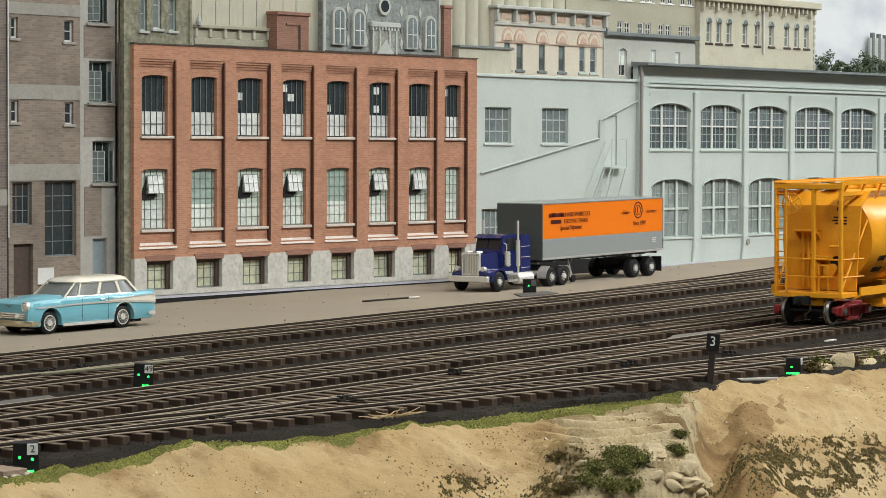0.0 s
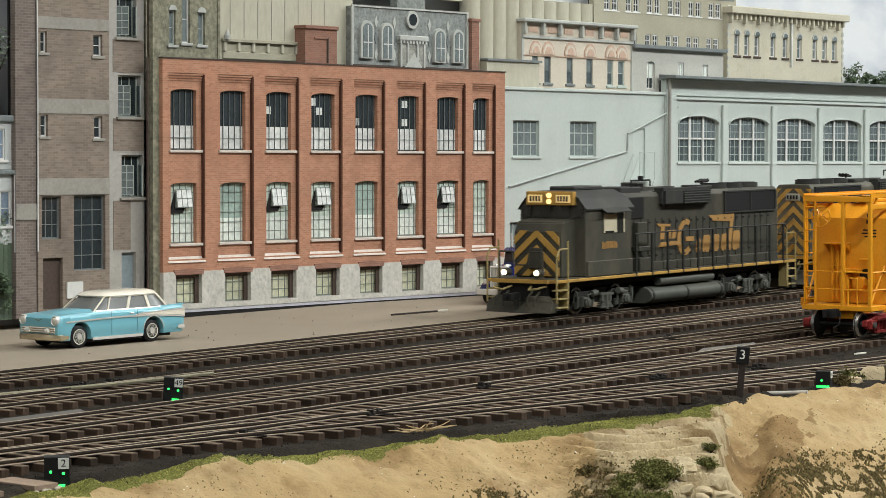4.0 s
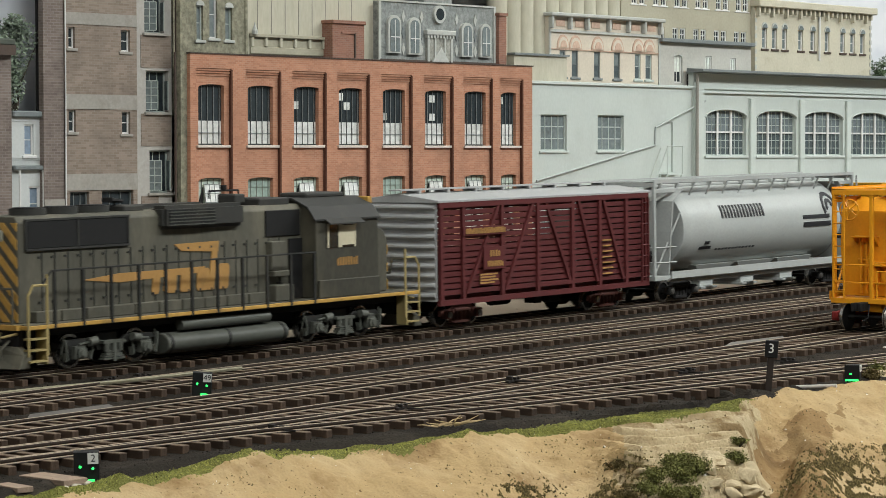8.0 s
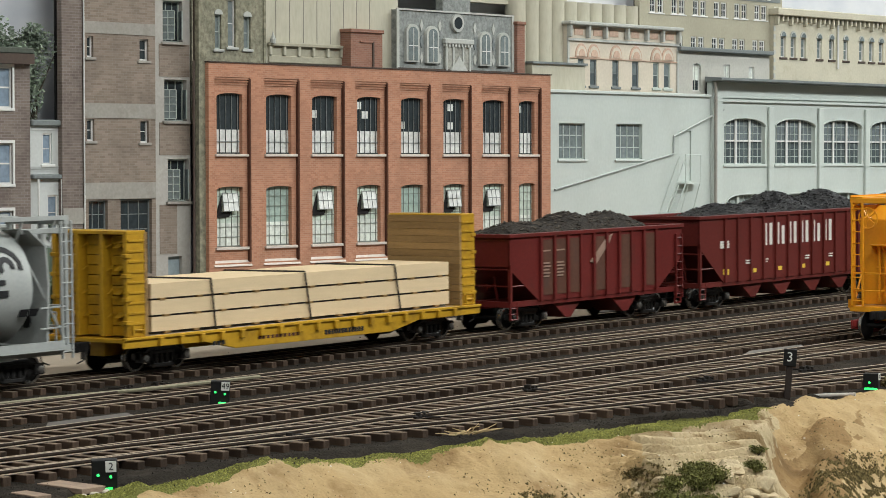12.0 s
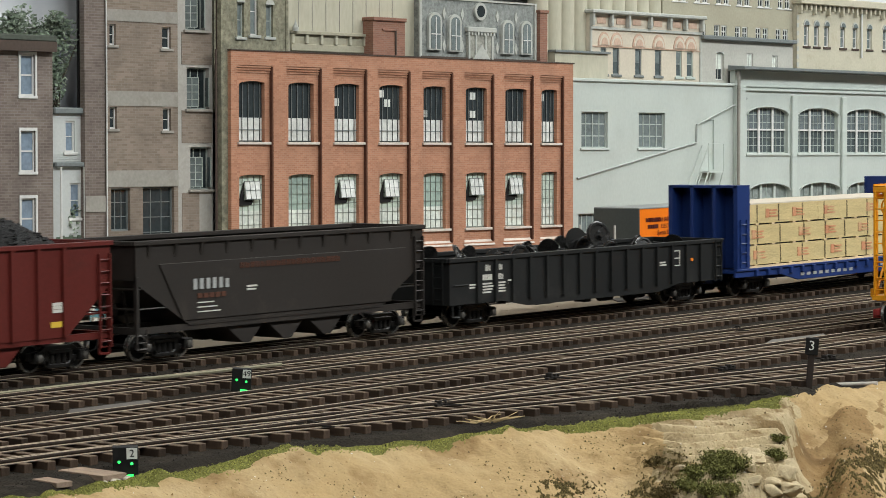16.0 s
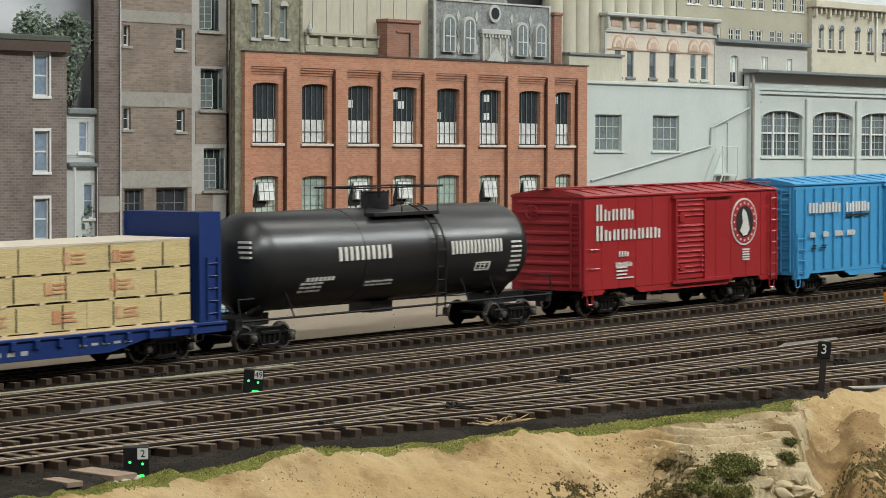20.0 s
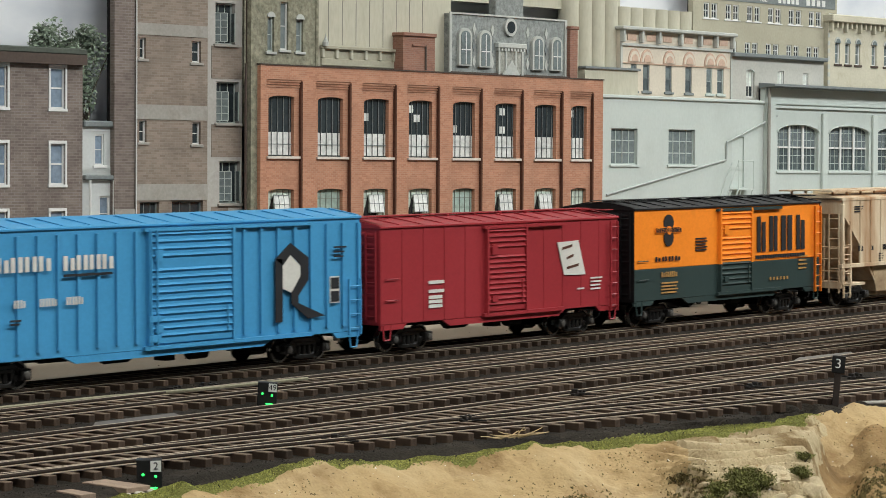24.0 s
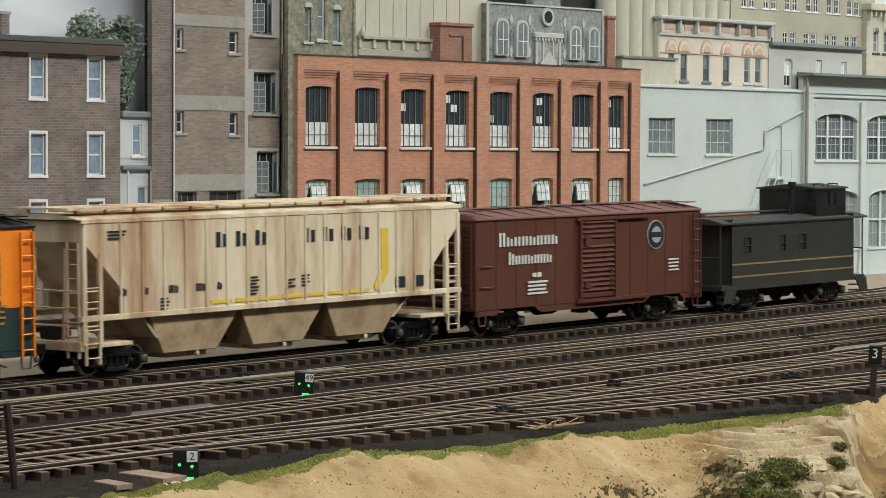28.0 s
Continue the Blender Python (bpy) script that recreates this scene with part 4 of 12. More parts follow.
def leaf_cloud(bm, centre, radius, count, size, rnd, flat_y=0.25):
    for _ in range(count):
        while True:
            p = Vector((rnd.uniform(-1, 1), rnd.uniform(-1, 1), rnd.uniform(-1, 1)))
            if p.length < 1:
                break
        c = Vector(centre) + Vector((p.x * radius[0], p.y * radius[1], p.z * radius[2]))
        u = Vector((rnd.uniform(-1, 1), rnd.uniform(-1, 1), rnd.uniform(-1, 1))).normalized()
        w = u.orthogonal().normalized()
        s = size * rnd.uniform(0.6, 1.3)
        bm.faces.new([bm.verts.new(c + u * s), bm.verts.new(c + w * s * 0.6), bm.verts.new(c - u * s), bm.verts.new(c - w * s * 0.6)])


def flat_tree(name, s, z0, z1, wide, back, mat, seed, label, cat="tree", trunk=True, n=700, size=0.0024):
    rnd = random.Random(seed)
    tr = flat(name, label, cat, back, "backdrop trees")
    if trunk:
        bm = B(); rod(bm, (s, 0, 0.0), (s, 0, z0 + 0.02), 0.003, 7, 0.0018)
        for k in range(5):
            rod(bm, (s, 0, z0 + 0.006 * k), (s + rnd.uniform(-0.6, 0.6) * wide, rnd.uniform(-0.004, 0.004), z0 + (z1 - z0) * rnd.uniform(0.4, 0.8)), 0.0011, 5, 0.0004)
        part("trunk", bm, M_bark, tr)
    bm = B()
    for k in range(9):
        cx = s + rnd.uniform(-0.65, 0.65) * wide
        cz = z0 + (z1 - z0) * rnd.uniform(0.15, 0.86)
        leaf_cloud(bm, (cx, 0, cz), (wide * rnd.uniform(0.25, 0.42), 0.006, (z1 - z0) * rnd.uniform(0.10, 0.2)), n // 9, size, rnd)
    part("crown", bm, mat, tr)
    return tr


flat_tree("leafy_tree", -0.272, 0.140, 0.2300, 0.046, 0.022, M_leaf, 3, "blue-green leafy tree behind the houses", n=3600, size=0.0018)
flat_tree("leafy_tree", -0.300, 0.140, 0.2260, 0.036, 0.026, M_leaf, 5, "blue-green leafy tree behind the houses", n=2400, size=0.0018)
flat_tree("shrub", -0.258, 0.050, 0.085, 0.014, 0.020, M_leaf, 7, "leafy shrub beside the fence", "shrub", False, 500, 0.0018)
flat_tree("shrub", -0.262, 0.0, 0.040, 0.014, 0.006, M_pine, 8, "bright green shrub beside the fence", "shrub", False, 400, 0.0018)

# -- greenish stone tower block behind the mill --
stone = flat("stone_building", "mottled greenish stone building with narrow windows", "building", 0.020)
SWN = [(-0.0880, -0.0808, 0.2100, 0.2375), (-0.0738, -0.0650, 0.2120, 0.2500), (-0.0562, -0.0484, 0.2110, 0.2370)]
bm = B(); wall_mesh(bm, -0.1130, -0.0325, 0.15, 0.330, SWN, 0.0, 0.006)
part("stone_wall", bm, M_greystone, stone)
for i, w in enumerate(SWN):
    window(stone, *w, 0.0020, 1, 2, M_frame_white if i == 1 else M_frame_green, M_glass_grey, sill=M_ornament)
    if i != 1:
        disc_pts = arch(w[0] - 0.0008, w[1] + 0.0008, w[3], 0.0042)
        bm = B(); prism(bm, disc_pts, "y", -0.0010, 0.0002)
        part("window_hood", bm, M_ornament, stone)
slab(stone, "back_board", -0.112, -0.033, 0.15, 0.329, 0.0064, 0.008, M_dark)
slab(stone, "corner_quoin", -0.0345, -0.0320, 0.15, 0.330, -0.0010, 0.0, M_greystone)

# -- cream block with cornice --
cream = flat("cream_warehouse", "aged cream concrete warehouse with a heavy cornice", "building", 0.024)
bm = B(); bx(bm, -0.0325, 0.1280, 0.0, 0.010, 0.15, 0.330)
part("wall", bm, M_creamwall, cream)
for k in range(8):
    slab(cream, "wall_joint", -0.0200 + k * 0.0160, -0.0196 + k * 0.0160, 0.2180, 0.330, -0.0004, 0.0, M_conc)
slab(cream, "cornice", -0.0300, 0.0690, 0.2145, 0.2172, -0.0034, 0.0, M_tan, "moulded olive stone cornice", 0.0004)
slab(cream, "cornice_panel", -0.0290, 0.0690, 0.2068, 0.2146, -0.0004, 0.0001, M_tan, "dull brown panel under the cornice")
slab(cream, "cornice_base", -0.0290, 0.0690, 0.2010, 0.2068, -0.0016, 0.0, M_tan, "", 0.0004)
for x in (-0.0290, -0.0130, 0.0040, 0.0210, 0.0380, 0.0550, 0.0660):
    slab(cream, "bracket", x, x + 0.0030, 0.2069, 0.2160, -0.0028, 0.0, M_creamwall, "", 0.0005)
bm = B(); lathe(bm, [(0, 0.0024), (0.003, 0.0026), (0.007, 0.0008), (0.010, 0.0001)], "z", (-0.0270, -0.004, 0.2165), 8)
part("finial", bm, M_ornament, cream)

# -- chimneys --
ch = flat("brick_chimney", "dull red brick chimney stack above the mill roof", "chimney", 0.004, "chimneys")
slab(ch, "shaft", 0.0690, 0.1082, 0.1990, 0.2290, 0.0, 0.012, M_redchim)
slab(ch, "cap", 0.0680, 0.1092, 0.2290, 0.2322, -0.0016, 0.013, M_redchim, "", 0.0005)
slab(ch, "panel_edge", 0.0800, 0.0970, 0.2210, 0.2225, -0.0010, 0.0, M_redchim)
slab(ch, "panel_edge", 0.0955, 0.0972, 0.2010, 0.2222, -0.0010, 0.0, M_brownsteel)
ch = flat("brick_chimney", "dull red brick chimney stack above the mill roof", "chimney", 0.004, "chimneys")
slab(ch, "shaft", 0.2885, 0.2988, 0.1990, 0.2440, 0.0, 0.010, M_redchim)
slab(ch, "cap", 0.2872, 0.3000, 0.2440, 0.2470, -0.0012, 0.011, M_redchim, "", 0.0004)

# -- mansard --
man = flat("mansard_building", "blue-grey slate mansard with ornate arched dormers", "building", 0.012)
slab(man, "slate_roof", 0.1275, 0.2810, 0.19, 0.2510, 0.0, 0.008, M_slate)
slab(man, "slate_roof", 0.1860, 0.2230, 0.2510, 0.2680, 0.0, 0.008, M_slate)
bm = B(); wall_mesh(bm, 0.1255, 0.2825, 0.198, 0.2520, [(0.1285, 0.2795, 0.1970, 0.2505)], -0.0012, 0.0)
part("edge_trim", bm, M_ornament, man)
slab(man, "base_cornice", 0.1270, 0.2815, 0.1990, 0.2012, -0.0022, 0.0, M_brownsteel)
for a, b, z0, z1 in ((0.1382, 0.1499, 0.2076, 0.2320), (0.1644, 0.1756, 0.2070, 0.2310), (0.2354, 0.2464, 0.2068, 0.2290), (0.2612, 0.2716, 0.2070, 0.2290)):
    bm = B()
    wall_mesh(bm, a - 0.0024, b + 0.0024, z0 - 0.0012, z1, [(a, b, z0, z1)], -0.0030, 0.0)
    pts = arch(a - 0.0024, b + 0.0024, z1, 0.0070, 10)
    prism(bm, pts, "y", -0.0030, 0.0)
    dm = part("dormer_surround", bm, M_ornament, man, "white carved dormer surround")
    bm = B(); prism(bm, [(a, z0), (b, z0)] + arch(a, b, z1, 0.0045, 8), "y", -0.0034, -0.0029)
    part("pane", bm, M_glass_grey, dm)
    bm = B(); bx(bm, (a + b) / 2 - 0.0004, (a + b) / 2 + 0.0004, -0.0038, -0.0033, z0, z1 + 0.003)
    bx(bm, a, b, -0.0038, -0.0033, (z0 + z1) / 2, (z0 + z1) / 2 + 0.0008)
    part("glazing_grid", bm, M_frame_white, dm)
slab(man, "tower", 0.1870, 0.2220, 0.1990, 0.2270, -0.0020, 0.0, M_carved, "carved stone centrepiece")
slab(man, "tower_cornice", 0.1850, 0.2240, 0.2235, 0.2280, -0.0042, 0.0, M_ornament, "", 0.0006)
for k in range(9):
    slab(man, "dentil", 0.1862 + k * 0.0042, 0.1884 + k * 0.0042, 0.2210, 0.2236, -0.0036, 0.0, M_ornament)
bm = B(); prism(bm, [(0.1925, 0.1995), (0.2165, 0.1995), (0.2045, 0.2130)], "y", -0.0034, -0.0018)
part("pediment", bm, M_ornament, man)
for x in (0.1575, 0.1815, 0.2285, 0.2540):
    for z in (0.2050, 0.2190, 0.2330):
        bm = B(); prism(bm, [(x, z), (x + 0.0022, z + 0.0055), (x, z + 0.0110), (x - 0.0022, z + 0.0055)], "y", -0.0008, 0.0002)
        part("diamond_slate", bm, M_ornament if z != 0.2190 else M_roofgrey, man)
for x in (0.1885, 0.1975, 0.2105, 0.2195):
    slab(man, "pilaster", x - 0.0010, x + 0.0010, 0.1992, 0.2212, -0.0030, -0.0019, M_ornament)
bm = B(); lathe(bm, [(-0.0026, 0.0078), (0.0, 0.0078)], "y", (0.2040, 0.0, 0.2420), 20)
bv = part("round_window_frame", bm, M_ornament, man, smooth=False)
bm = B(); lathe(bm, [(-0.0030, 0.0052), (-0.0024, 0.0052)], "y", (0.2040, 0.0, 0.2420), 20)
part("pane", bm, M_glass_dark, bv)

# -- silo wall --
silo = flat("grain_silo", "row of pale cream concrete silo cylinders", "silo", 0.030)
for k in range(10):
    x = 0.290 + k * 0.0188
    bm = B(); rod(bm, (x, 0.004, 0.17), (x, 0.004, 0.268 if k > 3 else 0.300), 0.0096, 20)
    part("cylinder", bm, M_creamwall, silo, smooth=True)
slab(silo, "head_house", 0.1270, 0.365, 0.262, 0.320, 0.004, 0.012, M_creamwall)
slab(silo, "low_wall", 0.295, 0.372, 0.17, 0.2090, -0.012, -0.004, M_creamwall)
slab(silo, "wall_cap", 0.294, 0.374, 0.2090, 0.2110, -0.014, -0.003, M_roofgrey)

# -- peach commercial front --
peach = flat("peach_facade", "peach-cream commercial front with terracotta arches and cornice", "building", 0.014)
PW = [(0.3766, 0.3855), (0.3950, 0.4050), (0.4293, 0.4392), (0.4603, 0.4705), (0.4938, 0.5033), (0.5113, 0.5218)]
bm = B(); wall_mesh(bm, 0.3602, 0.5345, 0.16, 0.2500, [(a, b, 0.1912, 0.2158) for a, b in PW], 0.0, 0.006)
part("wall", bm, M_peach, peach)
for i, (a, b) in enumerate(PW):
    window(peach, a, b, 0.1912, 0.2158, 0.0008, 1, 2, M_roofgrey if i < 4 else M_frame_green, M_glass_factory, upper=M_glass_grey, split=0.52, sill=M_roofgrey if i < 4 else M_frame_green)
    bm = B(); prism(bm, arch(a - 0.0045, b + 0.0045, 0.2175, 0.0130, 10), "y", -0.0010, 0.0002)
    ar = part("arch_panel", bm, M_pink, peach, "terracotta arch line")
    bm = B(); prism(bm, arch(a - 0.0030, b + 0.0030, 0.2182, 0.0100, 10), "y", -0.0014, -0.0008)
    part("arch_fill", bm, M_peach, ar)
    bm = B(); prism(bm, arch(a - 0.0004, b + 0.0004, 0.2186, 0.0066, 8), "y", -0.0018, -0.0012)
    part("arch_motif", bm, M_pink, ar, "terracotta lunette motif")
slab(peach, "string_course", 0.3602, 0.5345, 0.2163, 0.2172, -0.0010, 0.0, M_pink)
slab(peach, "string_course", 0.3602, 0.5345, 0.2325, 0.2350, -0.0018, 0.0, M_ornament)
slab(peach, "cornice", 0.3575, 0.5365, 0.2470, 0.2505, -0.0065, 0.006, M_ornament, "moulded cornice", 0.0008)
for x in (0.3600, 0.3880, 0.4140, 0.4480, 0.4790, 0.5040, 0.5310):
    slab(peach, "bracket", x, x + 0.0030, 0.2355, 0.2480, -0.0050, 0.0, M_ornament, "", 0.0006)
for x in (0.3710, 0.4000, 0.4250, 0.4580, 0.4880, 0.5140):
    slab(peach, "frieze_panel", x, x + 0.0130, 0.2380, 0.2440, -0.0006, 0.0, M_pink)
for x in (0.3602, 0.5320):
    slab(peach, "pilaster", x, x + 0.0026, 0.16, 0.2470, -0.0012, 0.0, M_ornament)
slab(peach, "back_board", 0.361, 0.534, 0.16, 0.249, 0.0064, 0.008, M_dark)

# -- small grey-green front --
small = flat("grey_green_shopfront", "low grey-green building with arched window and dark eaves", "building", 0.013)
bm = B(); wall_mesh(bm, 0.5345, 0.6930, 0.16, 0.2290, [(0.5592, 0.5729, 0.1894, 0.2168), (0.6120, 0.6230, 0.1990, 0.2170), (0.6560, 0.6660, 0.1990, 0.2160)], 0.0, 0.006)
part("wall", bm, M_greyfront, small)
window(small, 0.5592, 0.5729, 0.1894, 0.2168, 0.0020, 2, 1, M_frame_white, M_glass_dark, upper=M_glass_pale, split=0.4, rise=0.003, wall_mat=M_pale)
for a, b in ((0.6120, 0.6230), (0.6560, 0.6660)):
    window(small, a, b, 0.1990, 0.2168 if a < 0.65 else 0.2158, 0.0012, 2, 1, M_frame_white, M_glass_pale)
slab(small, "eaves_board", 0.5330, 0.6945, 0.2285, 0.2325, -0.0050, 0.006, M_roofgrey, "dark eaves board", 0.0006)
slab(small, "back_board", 0.535, 0.692, 0.16, 0.228, 0.0064, 0.008, M_dark)

# -- tan mill tower --
tan = flat("tan_mill", "tall tan brick mill with rows of paired sash windows", "building", 0.026)
TW = []
for row, (z, high) in enumerate(((0.2310, 0.0122), (0.2638, 0.0150))):
    for k in range(7):
        for d in (0.0, 0.0125):
            x = 0.4850 + k * 0.0355 + d + 0.0035 * row
            if 0.477 < x < 0.703:
                TW.append((x, x + 0.0094, z, z + high))
bm = B(); wall_mesh(bm, 0.4720, 0.7160, 0.17, 0.2940, TW, 0.0, 0.006)
part("brick_wall", bm, M_tan, tan)
for w in TW:
    window(tan, *w, 0.0007, 2, 2, M_frame_white, M_glass_dark, sill=M_frame_white, sill_out=0.0008, sill_h=0.0012, bar=0.0009)
lt = slab(tan, "name_band", 0.4760, 0.7120, 0.2824, 0.2924, -0.0006, 0.0, M_roofgrey, "grey painted band with worn white letters")
for lo_, hi_, n in ((0.5330, 0.5420, 1), (0.6110, 0.6490, 5), (0.6600, 0.6970, 4)):
    bm = B()
    for k in range(n):
        u = lo_ + (hi_ - lo_) * k / n
        bx(bm, u, u + (hi_ - lo_) / n * 0.62, -0.0010, -0.0005, 0.2842, 0.2904)
    parts("painted_letter", bm, M_frame_white, lt, "worn painted letter drawn as a plain block")
slab(tan, "coping", 0.4710, 0.7170, 0.2940, 0.2960, -0.0030, 0.007, M_roofgrey, "", 0.0004)
slab(tan, "back_board", 0.473, 0.715, 0.17, 0.2930, 0.0064, 0.008, M_dark)

# -- ornate cream block --
orn = flat("ornate_cream_building", "yellow-cream brick block with arched windows and bracketed cornice", "building", 0.018)
OX = (0.7134, 0.7320, 0.7510, 0.7815, 0.8050, 0.8330, 0.8640, 0.8840, 0.9040)
OW = [(x, x + 0.0092, 0.2275, 0.2490) for x in OX]
bm = B(); wall_mesh(bm, 0.7005, 0.9261, 0.17, 0.2720, OW, 0.0, 0.006)
part("brick_wall", bm, M_ornate, orn)
for w in OW:
    window(orn, *w, 0.0016, 1, 2, M_frame_white, M_glass_grey, sill=M_brownsteel, sill_out=0.0012)
    bm = B(); prism(bm, arch(w[0] - 0.0010, w[1] + 0.0010, 0.2490, 0.0060, 8), "y", -0.0008, 0.0002)
    hd = part("arched_head", bm, M_ornament, orn)
    bm = B(); prism(bm, arch(w[0] + 0.0008, w[1] - 0.0008, 0.2490, 0.0044, 8), "y", -0.0012, -0.0006)
    part("pane", bm, M_glass_grey, hd)
slab(orn, "cornice", 0.6985, 0.9281, 0.2700, 0.2775, -0.0075, 0.006, M_ornate, "deep bracketed cornice", 0.0008)
for k in range(26):
    slab(orn, "bracket", 0.7020 + k * 0.0087, 0.7052 + k * 0.0087, 0.2600 if k % 3 == 0 else 0.2640, 0.2702, -0.0045, 0.0, M_ornate, "", 0.0004)
for k in range(9):
    slab(orn, "quoin", 0.7000, 0.7030, 0.190 + k * 0.008, 0.1945 + k * 0.008, -0.0008, 0.0, M_ornament)
    slab(orn, "quoin", 0.9232, 0.9263, 0.190 + k * 0.008, 0.1945 + k * 0.008, -0.0008, 0.0, M_ornament)
bm = B(); rod(bm, (0.8200, -0.0016, 0.218), (0.8200, -0.0016, 0.272), 0.0012, 6)
part("downpipe", bm, M_frame_white, orn)
slab(orn, "back_board", 0.7015, 0.925, 0.17, 0.271, 0.0064, 0.008, M_dark)

# -- distant wood and ruin on the skyline --
for k in range(9):
    flat_tree("distant_tree", 0.936 + k * 0.020, 0.190, 0.2200 + 0.006 * math.sin(k * 1.7) + 0.0012 * k, 0.013, 0.048, M_pine, 30 + k, "distant dark green tree on the skyline", "tree", False, 420, 0.0018)
ruin = flat("distant_ruin", "small pale grey ruined block on the skyline", "ruin", 0.054)
slab(ruin, "wall", 1.046, 1.120, 0.20, 0.2440, 0.0, 0.003, M_ornament)
for k in range(5):
    slab(ruin, "pier", 1.050 + k * 0.014, 1.054 + k * 0.014, 0.20, 0.2500 - 0.001 * k, -0.001, 0.003, M_roofgrey)

# -- pale green annex --
annex = flat("pale_green_annex", "pale green rendered annex with barred windows and steel stair", "building", 0.0)
GW = [(0.3484, 0.3876, 0.1226, 0.1560), (0.4351, 0.4766, 0.1226, 0.1562), (0.3440, 0.3760, 0.0100, 0.0620)]
GD = [(0.5363, 0.5567, 0.1017, 0.1504)]
bm = B(); wall_mesh(bm, 0.3300, 0.5905, -0.004, 0.1850, GW + GD, 0.0, 0.006)
part("rendered_wall", bm, M_pale, annex)
slab(annex, "parapet", 0.3290, 0.5905, 0.1838, 0.1868, -0.0020, 0.006, M_pale2, "pale coping", 0.0005)
for w in GW:
    window(annex, *w, 0.0024, 4, 3, M_frame_green, M_glass_grey, upper=M_glass_grey, split=0.55, sill=M_pale2, bar=0.0010)
slab(annex, "door", 0.5363, 0.5567, 0.1017, 0.1504, 0.0016, 0.0024, M_pale2, "pale green door")
bm = B(); wire(bm, [(0.3414, -0.0008, 0.0946), (0.4300, -0.0008, 0.1105), (0.4900, -0.0008, 0.1215), (0.5262, -0.0008, 0.1277), (0.5270, -0.0008, 0.1450), (0.6081, -0.0030, 0.1721)], 0.0011, 6)
part("wall_pipe", bm, M_pipe, annex, "grey pipe climbing the wall")
bm = B()
bx(bm, 0.5340, 0.5600, -0.010, 0.0, 0.0985, 0.1000)
wire(bm, [(0.5345, -0.0095, 0.1000), (0.5345, -0.0095, 0.1270), (0.5600, -0.0095, 0.1270), (0.5600, -0.0095, 0.1000)], 0.0005)
for s_ in (-0.0095, -0.002):
    wire(bm, [(0.5345, s_, 0.0990), (0.5020, s_, 0.0450)], 0.0007)
    wire(bm, [(0.5345, s_, 0.1250), (0.4900, s_, 0.0500)], 0.0005)
for k in range(9):
    bx(bm, 0.5040 + k * 0.0034, 0.5068 + k * 0.0034, -0.0095, -0.002, 0.0480 + k * 0.0056, 0.0484 + k * 0.0056)
wire(bm, [(0.5400, -0.009, 0.0990), (0.5360, -0.001, 0.0660)], 0.0006)
wire(bm, [(0.5590, -0.009, 0.0990), (0.5560, -0.001, 0.0660)], 0.0006)
part("steel_stair", bm, M_pale2, annex, "thin pale-painted steel stair and landing")
slab(annex, "back_board", 0.335, 0.590, 0.0, 0.184, 0.0064, 0.008, M_dark)

# -- long pale green factory --
fac = flat("pale_green_factory", "long pale green factory with arched multi-pane windows", "building", -0.002)
FX = [(0.6132, 0.6853), (0.7042, 0.7783), (0.7917, 0.8697), (0.8872, 0.9660), (0.9820, 1.0600), (1.0760, 1.1540), (1.1700, 1.2480), (1.2640, 1.3420)]
FH = [(a, b, 0.1176, 0.1640) for a, b in FX] + [(a + 0.004, b + 0.0035, 0.0280, 0.0872) for a, b in FX]
bm = B(); wall_mesh(bm, 0.5915, 1.90, -0.010, 0.2000, FH, 0.0, 0.006)
part("rendered_wall", bm, M_pale, fac)
bm = B(); prism(bm, [(-0.0140, 0.2010), (-0.0140, 0.2032), (0.006, 0.2046), (0.006, 0.1995)], "x", 0.5885, 1.90)
part("roof_edge", bm, M_roofgrey, fac, "grey overhanging roof edge")
for z, o in ((0.1840, 0.0016), (0.1800, 0.0024)):
    slab(fac, "moulding", 0.5915, 1.90, z, z + 0.0012, -o, 0.0, M_pale2)
